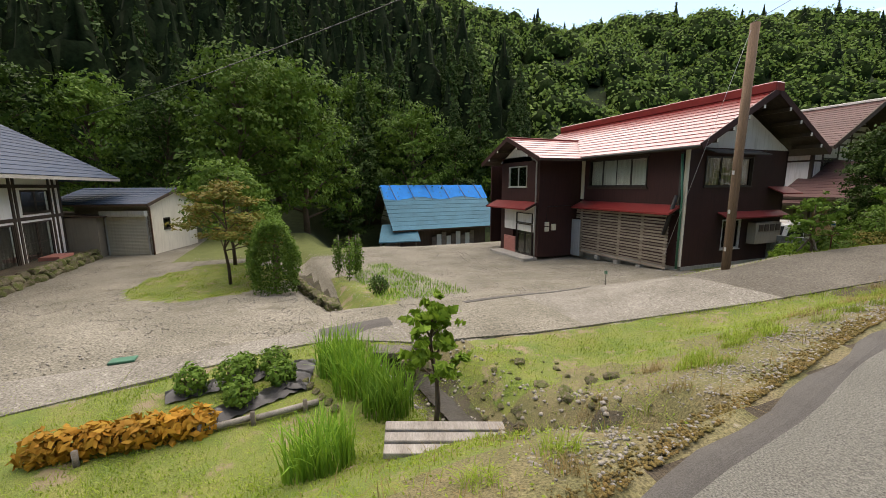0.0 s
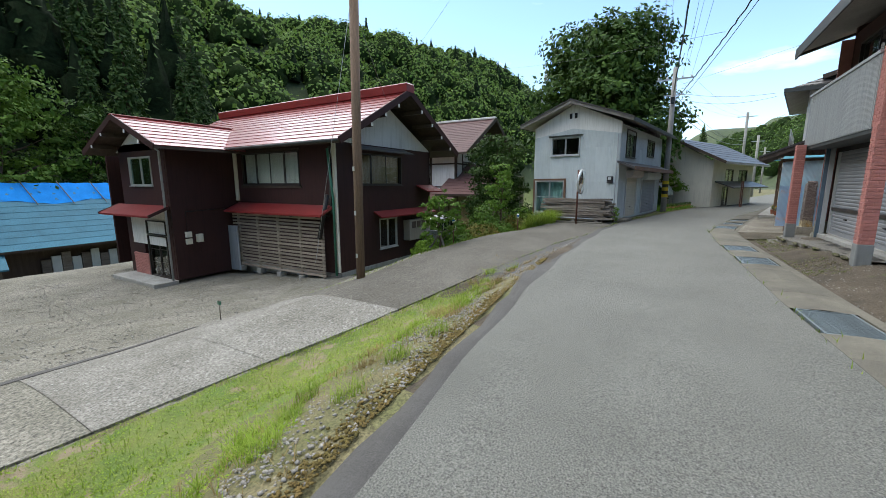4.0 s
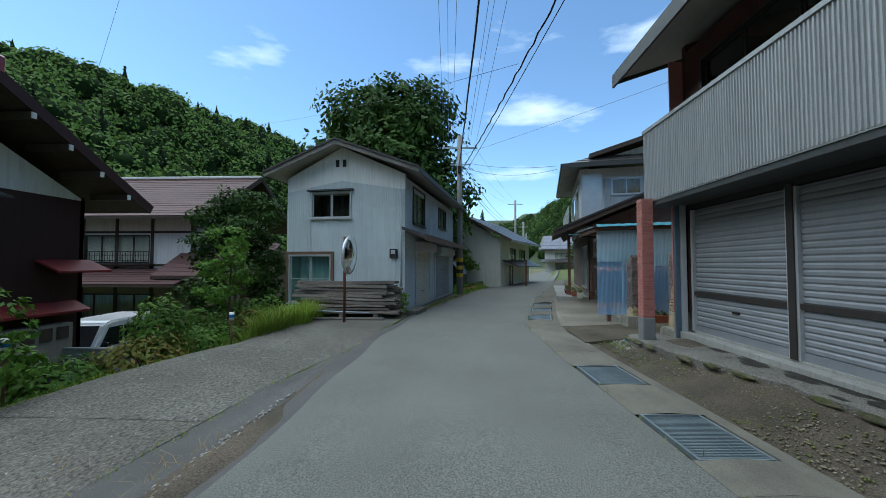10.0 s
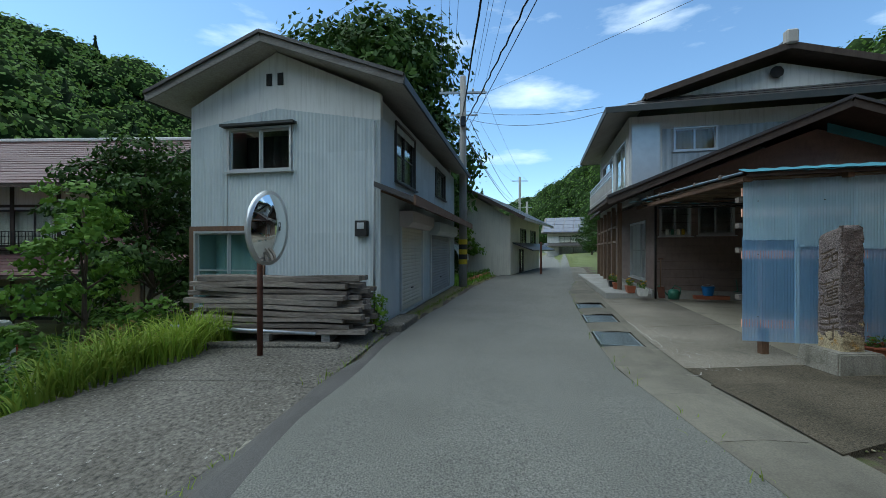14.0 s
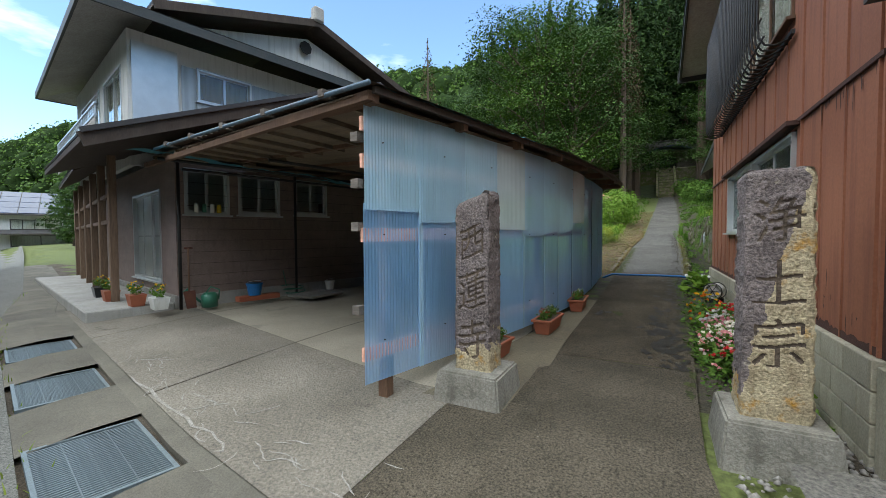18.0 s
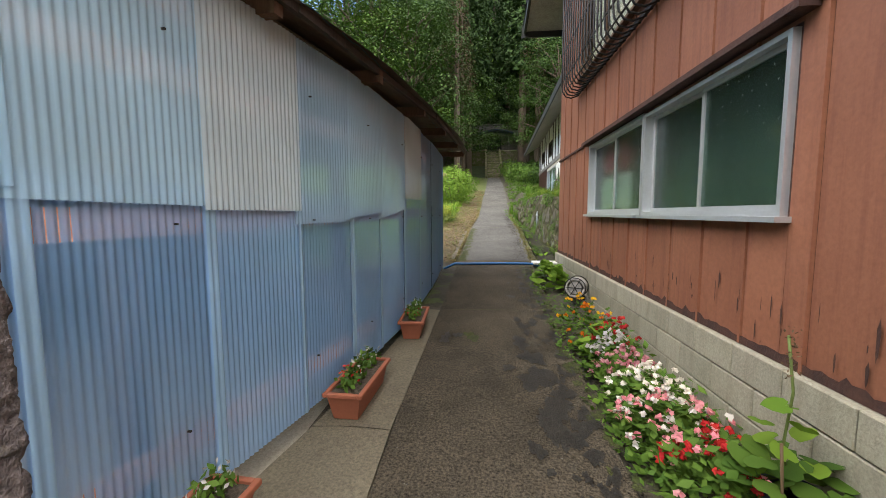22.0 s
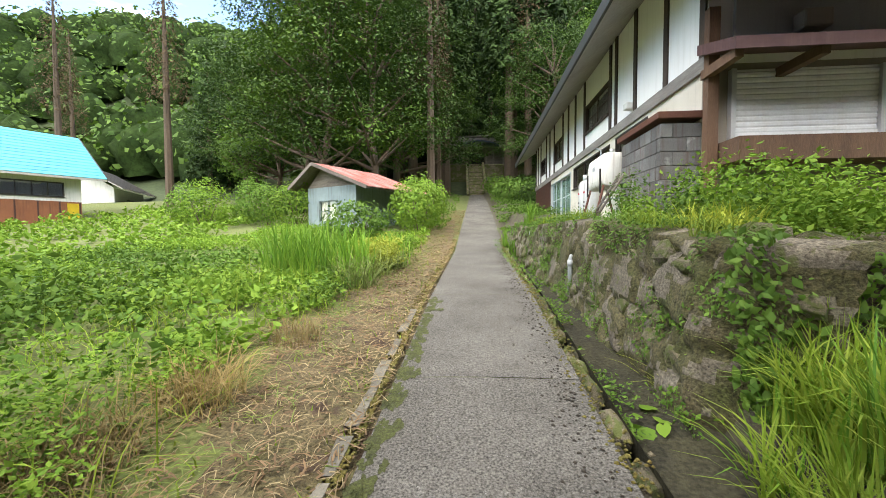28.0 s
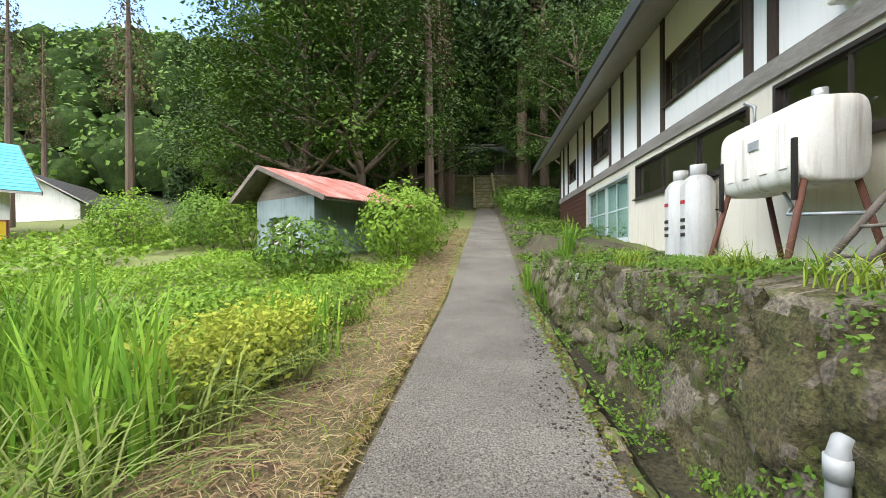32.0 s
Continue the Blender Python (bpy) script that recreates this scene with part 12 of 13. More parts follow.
stuff("field_weeds", [weed_mass(420, 22.2, 23.2, -19.0, -17.3, 0.45, 0.95, 0.06, lambda x, y: x > field_edge(y) - 0.1, 18)], "leaf_lime", "yellow-green leafy weeds among the iris leaves", "weeds")
stuff("field_weeds", [weed_mass(260, 22.1, 23.0, -16.4, -14.8, 0.2, 0.5, 0.05, lambda x, y: x > field_edge(y), 16)], "leaf_mid", "low weeds at the edge of the mown strip", "weeds")
for q in ((22.55, -16.2, 0.35, 160, 0.8), (22.5, -17.3, 0.3, 140, 0.8), (22.35, -18.2, 0.3, 140, 0.7)):
    reed_clump(*q, "bent yellowing iris leaves leaning over the straw", "straw_green", 0.014, 1.0)
for q in ((22.75, -12.7, 0.3, 320, 0.5), (23.0, -12.0, 0.3, 300, 0.5), (22.55, -13.9, 0.25, 200, 0.35), (22.5, -11.4, 0.25, 200, 0.35)):
    reed_clump(*q, "tuft of dry pale grass at the field edge", "dry_blade", 0.008, 0.9)
for q in ((22.9, -11.5, 0.4, 0.45), (23.3, -11.9, 0.45, 0.5), (23.1, -12.7, 0.4, 0.4), (23.6, -12.4, 0.5, 0.5)):
    a, hh = rng.uniform(0, 6.28, 26), q[3] * rng.uniform(0.6, 1.1, 26)
    k = np.repeat(np.arange(26), 30)
    f = rng.random(len(k))
    side = rng.normal(0, 1, len(k)) * 0.07 * np.sin(f * 2.9)
    r_ = f * q[2]
    p = on_land(q[0] + np.cos(a[k]) * r_ - np.sin(a[k]) * side, q[1] + np.sin(a[k]) * r_ + np.cos(a[k]) * side) + np.array([0, 0, 1]) * (hh[k] * np.sin(f * 2.2))[:, None]
    stuff("fern_clump", [leaf_arrays(p, np.tile([0, 0, 1.0], (len(p), 1)), 0.05, 0.5)], "leaf_bright", "arching green fern at the edge of the field", "fern")
for q in ((18.8, -12.2, 0.3, 260, 0.75), (18.5, -12.5, 0.3, 260, 0.8), (18.85, -11.7, 0.3, 260, 0.7), (18.2, -12.5, 0.35, 260, 0.85)):
    reed_clump(*q, "long arching grass beside the wet ditch", "grass_blade", 0.018, 0.55)
x, y = rng.uniform(18.0, 19.35, 5200), rng.uniform(-13.3, -10.9, 5200)
stuff("bank_moss", [leaf_arrays(on_land(x, y, 0.015), np.tile([0, 0, 1.0], (len(x), 1)), 0.035), blades(x[:1800], y[:1800], 0.05 + 0.12 * rng.random(1800), 0.008, 0.9)], "leaf_mid", "mossy green growth on the damp bank", "weeds")
n = 2400
x, z = rng.uniform(17.2, 18.95, n), rng.uniform(0.45, 1.75, n)
ok = np.sin(x * 5.1) + np.cos(z * 6.3 + x * 2) > -0.3
p = np.stack([x, -12.55 - 0.15 * z + rng.normal(0, 0.05, n), z], 1)[ok]
stuff("bank_plants", [leaf_arrays(p, np.tile([0.2, 1.0, 0.5], (len(p), 1)), 0.075 * rng.uniform(0.4, 1.5, len(p)))], "leaf_mid", "leafy weeds hanging down the end of the bank", "weeds")
reed_clump(18.6, -13.7, 0.45, 600, 0.5, "tuft of yellow-green grass on the terrace edge", "leaf_lime", 0.012, 0.6)
for q in ((18.35, -11.75, 0.5, 420, 0.85), (17.6, -11.6, 0.6, 380, 0.9), (18.7, -12.3, 0.35, 200, 0.6)):
    reed_clump(*q, "long grass growing in the corner behind the shop", "reed", 0.018, 0.45)
reed_clump(19.0, -22.8, 0.5, 320, 0.75, "clump of iris leaves where the path climbs", "reed", 0.025, 0.25)
stuff("butterbur", [leaf_patch(19.2, 19.6, -13.4, -12.7, 26, 0.15, 0.25, "", "")], "leaf_bright", "large round leaves growing from the ditch", "weeds")
x, y = clumped(2200, 19.15, 19.75, -24, -10.7, 0.6, 1.5)
stuff("ditch_weeds", [leaf_arrays(on_land(x, y, 0.05), np.tile([0, 0, 1.0], (len(x), 1)), 0.06)], "leaf_mid", "creeping weeds in the ditch", "weeds")
for k in range(10):
    x, y = tr.uniform(15, 18.3), tr.uniform(-45, -33)
    bush("understorey", (x, y, gz(x, y) + 0.6), (1.3, 1.3, 0.9), 700, 0.22, "leaf_dark" if k % 2 else "leaf_mid", "shady undergrowth at the foot of the wood", "shrub")
for k in range(12):
    x, y = tr.uniform(21.5, 33), tr.uniform(-46, -33)
    bush("understorey", (x, y, gz(x, y) + 0.7), (1.4, 1.4, 1.0), 700, 0.24, "leaf_dark" if k % 2 else "leaf_mid", "shady undergrowth at the foot of the wood", "shrub")
stuff("path_side_weeds", [weed_mass(900, 16.2, 19.2, -44, -24.2, 0.15, 0.5, 0.11, lambda x, y: x < path_r(y) - 0.25, 14), weed_mass(900, 20.2, 26, -45, -27, 0.15, 0.55, 0.11, lambda x, y: x > path_l(y) + 0.7, 14)], "leaf_mid", "low green weeds and ferns along the climbing path", "weeds")
# leafy growth along the rim of the stone wall, hanging over its face
n = 9000
y = rng.uniform(-24.0, -12.9, n)
hang = rng.random(n) ** 2
x = np.where(rng.random(n) < 0.55, 18.92 - 0.45 * rng.random(n), 18.97 + 0.12 * hang)
z = alley_z(y) + np.interp(y, [-24, -21, -17, -12], [0.55, 0.85, 1.1, 1.2]) + np.where(x < 18.93, 0.01 + 0.09 * rng.random(n), 0.03 - 0.35 * hang)
ok = np.sin(y * 2.1 + 1) + 0.7 * np.sin(y * 5.7 + x * 4) > -0.35
p = np.stack([x, y, z], 1)[ok]
stuff("rim_weeds", [leaf_arrays(p, np.tile([0.5, 0, 0.8], (len(p), 1)), 0.038 * rng.uniform(0.5, 1.6, len(p)))], "leaf_mid", "small leafy weeds hanging over the rim of the stone wall", "weeds")
for y_ in (-13.2, -14.1, -14.6, -16.6, -17.5, -19.2, -20.8):
    a, q_ = rng.uniform(0, 6.28, 90), 0.16 * np.sqrt(rng.random(90))
    v, f = blade_arrays(np.stack([18.8 + np.cos(a) * q_, y_ + 1.8 * np.sin(a) * q_, np.full(90, float(alley_z(y_)) + wall_rise(y_) - 0.02)], 1), 0.3 * rng.uniform(0.5, 1.1, 90), 0.009, 1.1, 4)
    tagged(new("grass_tuft", raw_mesh("grass_tuft", v, f, ["grass_blade"])), "tuft of long grass hanging over the stone wall", "grass", "tufts on the stone wall", "stuff")
# moss and leaf litter along the path edges
n = 7000
y = rng.uniform(-24, -10.8, n)
side = rng.random(n) < 0.8
x = np.where(side, path_l(y) + 0.05 + np.abs(rng.normal(0, 0.06, n)), path_r(y) - 0.02 + rng.normal(0, 0.05, n))
pebbles("path_litter", x, y, 0.014, "moss", "moss and crumbs along the path edge", 0.02)
n = 800
y = rng.uniform(-22, -9.5, n)
x = path_r(y) + 0.08 + np.abs(rng.normal(0, 0.16, n))
M["dark_crumb"] = surf("dark_crumb", (0.05, 0.04, 0.03), (0.03, 0.025, 0.02), 8, 0.95, 0.2, 50)
pebbles("path_litter", x, y, 0.012, "dark_crumb", "dark crumbs of moss scattered on the path", 0.025)

# weeds at the corner of the enclosure and along the ditch
for x, y, z, r_, n_, mt in ((18.35, -15.9, 2.1, (0.3, 0.45, 0.55), 900, "leaf_mid"), (18.5, -15.2, 1.85, (0.3, 0.4, 0.4), 700, "leaf_bright"), (18.2, -14.6, 1.95, (0.35, 0.4, 0.5), 800, "leaf_mid"), (18.0, -13.9, 1.95, (0.4, 0.4, 0.5), 800, "leaf_mid")):
    bush("tall_weed", (x, y, z), r_, n_, 0.06, mt, "tall leafy weed growing on the stone wall's edge", "weed", 0.3, False)
n = 5200
y = rng.uniform(-23, -11, n)
x = path_r(y) - 0.2 - np.abs(rng.normal(0, 0.16, n))
ok = np.sin(y * 2.7) + 0.6 * np.sin(y * 7.1 + x * 5) > 0.2
p = np.stack([x, y, alley_z(y) - 0.24 + 0.1 * rng.random(n)], 1)[ok]
stuff("ditch_weeds", [leaf_arrays(p, np.tile([0.1, 0, 1.0], (len(p), 1)), 0.04 * rng.uniform(0.5, 1.5, len(p)))], "leaf_mid", "green weeds spreading along the wet ditch", "weeds")


# ---- poles and overhead wires ----
def span(name, a, b, r, sag, label, cat="cable", group="overhead wires", n=16, twist=0.0):
    a, b = Vector(a), Vector(b)
    pts = []
    for k in range(n + 1):
        f = k / n
        p = a.lerp(b, f)
        p.z -= sag * 4 * f * (1 - f)
        if twist:
            p += Vector((0, math.cos(k * 2.4), math.sin(k * 2.4))) * twist
        pts.append(p)
    bm = bmesh.new()
    tube(bm, pts, r, 5)
    return tagged(part(name, bm, "black_plastic", None, smooth=True), label, cat, group)


PX, PY = 32.95, 1.2
up = thing("utility_pole", pose(PX, PY, -0.3), "grey concrete utility pole with crossarms beside the corrugated house", "utility pole")
bm = bmesh.new()
tube(bm, [(0, 0, -0.2), (0, 0, 5), (0, 0, 8.6)], [0.17, 0.145, 0.12], 16)
part("shaft", bm, "pole_concrete", up, smooth=True)
for k in range(5):
    bm = bmesh.new()
    tube(bm, [(0, 0, 1.0 + 0.2 * k), (0, 0, 1.2 + 0.2 * k)], 0.178, 16)
    part("warning_band", bm, "yellow_band" if k % 2 == 0 else "black_metal", up)
for z in (7.9,):
    bx("crossarm", "galv", up, -0.04, 0.04, -0.95, 0.95, z, z + 0.08)
    for y in (-0.85, -0.4, 0.4, 0.85):
        bm = bmesh.new()
        tube(bm, [(0, y, z + 0.08), (0, y, z + 0.16), (0, y, z + 0.22)], [0.03, 0.055, 0.03], 8)
        part("insulator", bm, "white_plastic", up, smooth=True)
bx("cable_box", "black_plastic", up, -0.32, -0.14, -0.1, 0.1, 6.5, 6.9, 0.02)
bx("bracket", "galv", up, -0.02, 0.02, -0.6, 0.5, 7.0, 7.06)
for z in (2.0, 2.45, 2.9, 3.35, 3.8, 4.25):
    pipe("step_bolt", "rust_metal", up, [(0, 0.13, z), (0, 0.32, z)], 0.009, 5)
span("overhead_cable", (PX - 0.15, PY, 6.75), (-18, -0.55, 7.9), 0.026, 0.5, "thick black cable bundle hung above the road", n=30, twist=0.012)
span("spiral_cable", (PX - 0.15, PY - 0.05, 6.3), (11.55, -2.0, 7.25), 0.022, 0.25, "black spiral-wrapped cable between two poles", n=60, twist=0.02)
span("wire", (PX - 0.15, PY - 0.2, 6.1), (11.55, -2.0, 7.0), 0.011, 0.2, "thin black wire between two poles")
for y in (-0.85, -0.4, 0.4, 0.85):
    span("wire", (PX, PY + y, 7.8), (-18, -0.55 + y * 1.1, 11.2), 0.006, 0.7, "thin power wire high above the road")
for y in (-0.6, 0.6):
    span("wire", (PX, PY + y, 8.25), (-18, -0.55 + y * 1.3, 11.8), 0.006, 0.7, "thin power wire high above the road")
span("wire", (PX, PY - 0.1, 6.6), (29.3, -3.1, 5.55), 0.008, 0.35, "drop wire slung to the eave of a house")
span("wire", (PX, PY - 0.1, 6.9), (29.3, -3.05, 5.7), 0.008, 0.2, "drop wire slung to the eave of a house")
span("wire", (PX, PY + 0.1, 7.2), (16.5, -13.0, 7.9), 0.006, 0.2, "thin wire crossing above the roofs")
span("wire", (22.4, -0.42, 6.75), (44.0, 18.6, 13.2), 0.006, 0.3, "thin wire crossing above the roofs")
span("wire", (29.3, 18.3, 10.0), (11.55, -2.0, 12.0), 0.006, 0.5, "thin wire crossing above the roofs")
span("wire", (11.5, -1.95, 7.05), (-9.6, 25.4, 4.95), 0.012, 0.35, "black wire slung down to the farmhouse eave")
span("wire", (13.0, 8.2, 6.3), (11.55, -2.0, 8.6), 0.008, 0.15, "wire from the wooden pole to the concrete pole")
span("wire", (13.0, 8.2, 6.3), (26.0, 16.0, 4.2), 0.008, 0.25, "wire from the wooden pole to the farmhouse")
for q, z in ((0.3, 6.7), (-0.3, 6.5), (0.0, 6.1)):
    span("wire", (PX, PY + q, z), (61.0, -5.6 + q, z - 0.2), 0.014 if q else 0.02, 0.8, "black cable following the road to the next pole")
for y in (-0.8, 0.0, 0.8):
    span("wire", (PX, PY + y, 7.8), (61.0, -5.6 + y, 8.9), 0.006, 0.6, "thin power wire high above the road")
np_ = thing("utility_pole", pose(61.0, -5.6, -0.3), "slim concrete utility pole farther along the road", "utility pole")
pipe("shaft", "pole_concrete", np_, [(0, 0, -0.2), (0, 0, 9.6)], 0.13, 12)
bx("crossarm", "galv", np_, -0.04, 0.04, -0.9, 0.9, 9.1, 9.18)
# steel pylon on the far slope
py_ = thing("power_pylon", pose(140, 40.5, 14, 0, 0, 25), "distant steel lattice power pylon above the trees", "pylon")
for sx_ in (-1, 1):
    for sy_ in (-1, 1):
        pipe("leg", "galv", py_, [(sx_ * 2.6, sy_ * 2.6, -4), (sx_ * 1.0, sy_ * 1.0, 15), (sx_ * 0.25, sy_ * 0.25, 25)], 0.12, 5)
zs_ = [0, 4, 8, 11.5, 14.5, 17.5, 20, 22.5, 24.5]
for z0, z1 in zip(zs_, zs_[1:]):
    w0, w1 = np.interp(z0, [-4, 15, 25], [2.6, 1.0, 0.25]), np.interp(z1, [-4, 15, 25], [2.6, 1.0, 0.25])
    for s in (-1, 1):
        pipe("brace", "galv", py_, [(-w0, s * w0, z0), (w1, s * w1, z1)], 0.06, 4)
        pipe("brace", "galv", py_, [(w0, s * w0, z0), (-w1, s * w1, z1)], 0.06, 4)
        pipe("brace", "galv", py_, [(s * w0, -w0, z0), (s * w1, w1, z1)], 0.06, 4)
        pipe("brace", "galv", py_, [(s * w0, w0, z0), (s * w1, -w1, z1)], 0.06, 4)
for z in (14.5, 18.0, 21.5):
    for s in (-1, 1):
        bm = bmesh.new()
        hexa(bm, [(0, -0.5, z), (0, 0.5, z), (s * 4.2, 0.06, z + 0.5), (s * 4.2, -0.06, z + 0.5), (0, -0.5, z + 1.1), (0, 0.5, z + 1.1), (s * 4.2, 0.06, z + 0.62), (s * 4.2, -0.06, z + 0.62)])
        bmesh.ops.recalc_face_normals(bm, faces=bm.faces[:])
        bmesh.ops.wireframe(bm, faces=bm.faces[:], thickness=0.12)
        part("arm", bm, "galv", py_)

# ---- white van in the farmhouse yard ----
van = thing("kei_van", pose(24.7, 12.95, gz(24.7, 12.9), 0, 0, 186), "small white van parked in the farmhouse yard", "van")
bm = bmesh.new()
prof = [(-1.68, 0.3), (1.62, 0.3), (1.7, 0.5), (1.68, 0.92), (1.5, 1.05), (1.02, 1.78), (0.85, 1.86), (-1.5, 1.88), (-1.64, 1.75), (-1.7, 1.0)]
extrude_poly(bm, [(x_, -0.73, z_) for x_, z_ in prof], (0, 1.46, 0))
bmesh.ops.bevel(bm, geom=bm.edges[:], offset=0.05, segments=2, affect="EDGES")
vb_ = part("body", bm, "white_paint", van)
for s in (-1, 1):
    for a0_, a1_, a2_, a3_ in ((0.35, 1.28, 0.92, 0.35), (-0.65, 0.28, 0.28, -0.65), (-1.5, -0.73, -0.73, -1.5)):
        bm = bmesh.new()
        extrude_poly(bm, [(a0_, s * 0.728, 1.08), (a1_, s * 0.728, 1.08), (a2_, s * 0.728, 1.66), (a3_, s * 0.728, 1.66)], (0, s * 0.008, 0))
        part("side_window", bm, "car_glass", van)
    for x_ in (-1.1, 1.12):
        wl_ = thing("wheel", pose(x_, s * 0.7, 0.27), "", "")
        wl_.parent = van
        for key in ("label", "category", "group", "kind"):
            if key in wl_:
                del wl_[key]
        bm = bmesh.new()
        tube(bm, [(0, -0.08, 0), (0, 0.08, 0)], 0.27, 18)
        part("tyre", bm, "rubber", wl_, smooth=False)
        bm = bmesh.new()
        tube(bm, [(0, s * 0.075, 0), (0, s * 0.09, 0)], 0.17, 14)
        part("rim", bm, "galv", wl_)
    bx("door_mirror", "black_plastic", van, 1.12, 1.22, s * 0.82 - 0.08, s * 0.82 + 0.08, 1.05, 1.25, 0.02)
    bx("headlight", "alu", van, 1.66, 1.71, s * 0.55 - 0.12, s * 0.55 + 0.12, 0.62, 0.82, 0.01)
    bx("tail_light", "lamp_red", van, -1.72, -1.68, s * 0.66 - 0.05, s * 0.66 + 0.05, 0.8, 1.2, 0.01)
    bx("door_handle", "black_plastic", van, 0.4, 0.55, s * 0.74 - 0.012, s * 0.74 + 0.012, 0.92, 0.96)
bm = bmesh.new()
extrude_poly(bm, [(1.47, -0.6, 1.1), (1.47, 0.6, 1.1), (1.06, 0.56, 1.72), (1.06, -0.56, 1.72)], (0.012, 0, 0.008))
part("windscreen", bm, "car_glass", van)
bx("rear_window", "car_glass", van, -1.71, -1.67, -0.58, 0.58, 1.1, 1.65, 0.01)
bx("front_bumper", "white_paint", van, 1.6, 1.76, -0.7, 0.7, 0.28, 0.5, 0.03)
bx("number_plate", "yellow_band", van, 1.755, 1.765, -0.16, 0.16, 0.34, 0.5)

# ---- block wall with grille openings below the lane ----
bwall = thing("garden_block_wall", Matrix(), "grey concrete block garden wall with a row of grille openings", "wall", kind="structure")
bmats = {}
for i in range(14):
    for r in range(7):
        y0, z0 = 7.9 + i * 0.4, -2.3 + r * 0.2
        key = "open" if (r == 5 and i % 2 == 1) else "solid"
        if key not in bmats:
            bm = bmesh.new()
            if key == "solid":
                box(bm, 0, 0.1, 0.004, 0.396, 0.003, 0.197)
            else:
                for q in ((0.004, 0.05, 0.003, 0.197), (0.35, 0.396, 0.003, 0.197), (0.05, 0.35, 0.003, 0.04), (0.05, 0.35, 0.16, 0.197), (0.14, 0.16, 0.04, 0.16), (0.24, 0.26, 0.04, 0.16)):
                    box(bm, 0, 0.1, q[0], q[1], q[2], q[3])
            me = bpy.data.meshes.new("block")
            bm.to_mesh(me)
            bm.free()
            me.materials.append(M["block_grey"])
            bmats[key] = me
        shared("block", bmats[key], bwall, Matrix.Translation((22.05, y0, z0)))
bx("coping", "block_grey", bwall, 22.03, 22.17, 7.88, 13.52, -0.9, -0.85, 0.01)
# reflector posts on the lane's edge, stakes
for x_, y_ in ((17.3, 7.55), (20.7, 6.3)):
    rp = thing("reflector_post", pose(x_, y_, gz(x_, y_) - 0.05), "thin post with a blue and white reflector on the lane's edge", "post", "reflector posts")
    pipe("post", "rust_metal", rp, [(0, 0, 0), (0, 0, 0.85)], 0.02, 8)
    bm = bmesh.new()
    tube(bm, [(0, 0, 0.82), (0, 0, 1.0)], 0.05, 12)
    part("reflector", bm, "white_plastic", rp, "white and blue reflector", smooth=True)
    bm = bmesh.new()
    tube(bm, [(0, 0, 0.88), (0, 0, 0.95)], 0.053, 12)
    part("blue_band", bm, "blue_plastic", rp)
stk = thing("marker_stake", pose(10.1, 10.3, gz(10.1, 10.3)), "small stake with a green tag at the lane's corner", "stake")
pipe("stake", "old_wood", stk, [(0, 0, 0), (0, 0, 0.55)], 0.014, 6)
bx("tag", "green_plastic", stk, -0.01, 0.01, -0.06, 0.06, 0.42, 0.52)

# ---- things in the carport and at the step of the brown house ----
def bucket(x, y, z, mat, label, r=0.15, h=0.24):
    b_ = thing("bucket", pose(x, y, z), label, "bucket")
    bm = bmesh.new()
    tube(bm, [(0, 0, 0), (0, 0, h), (0, 0, h), (0, 0, 0.02)], [r * 0.75, r, r * 0.93, r * 0.7], 18)
    part("pail", bm, mat, b_, smooth=False)
    pts = [(0, r * math.cos(t), h + 0.02 + 0.02 * math.sin(t)) for t in [math.pi * k / 8 for k in range(9)]]
    pipe("handle", "alu", b_, pts, 0.005, 5)
    bm = bmesh.new()
    tube(bm, [(0, 0, h - 0.03), (0, 0, h)], r * 1.04, 18, cap=False)
    part("rim", bm, mat, b_)
    return b_


pb = thing("timber_board", pose(27.55, -5.2, 0.0, 0, 0, -12), "short reddish board lying on the carport floor", "board")
bx("board", "terracotta", pb, -0.1, 0.1, -0.4, 0.4, 0.0, 0.1, 0.01)
bucket(27.55, -5.12, 0.1, "blue_plastic", "light blue plastic bucket standing on a board")
bucket(27.4, -7.0, 0.0, "white_plastic", "small white bucket on the carport floor", 0.11, 0.2)
wc = thing("watering_can", pose(27.75, -4.35, -0.02, 0, 0, 60), "dark green plastic watering can by the house wall", "watering can")
bm = bmesh.new()
tube(bm, [(0, 0, 0), (0, 0, 0.2), (0, 0, 0.26)], [0.13, 0.14, 0.09], 16)
part("body", bm, "green_plastic", wc, smooth=True)
pipe("spout", "green_plastic", wc, [(0.12, 0, 0.08), (0.34, 0, 0.3)], 0.022)
bm = bmesh.new()
tube(bm, [(0.33, 0, 0.28), (0.37, 0, 0.33)], [0.025, 0.055], 12)
part("rose", bm, "green_plastic", wc, smooth=True)
pipe("handle", "green_plastic", wc, [(0.05, 0, 0.26), (-0.02, 0, 0.36), (-0.16, 0, 0.3), (-0.14, 0, 0.12)], 0.014)
sv = thing("shovel", pose(27.95, -4.12, 0.0, 0, 0, 0), "old shovel leaning against the house wall", "shovel")
pipe("shaft", "brown_wood", sv, [(-0.12, 0.08, 0.3), (0.02, 0.0, 1.05)], 0.016)
bm = bmesh.new()
hexa(bm, [(-0.2, 0.0, 0.0), (-0.2, 0.16, 0.0), (-0.185, 0.16, 0.0), (-0.185, 0.0, 0.0), (-0.13, -0.02, 0.3), (-0.13, 0.18, 0.3), (-0.115, 0.18, 0.3), (-0.115, -0.02, 0.3)])
part("blade", bm, "rust_metal", sv)
pipe("grip", "rust_metal", sv, [(0.02, -0.07, 1.05), (0.02, 0.07, 1.05)], 0.016)
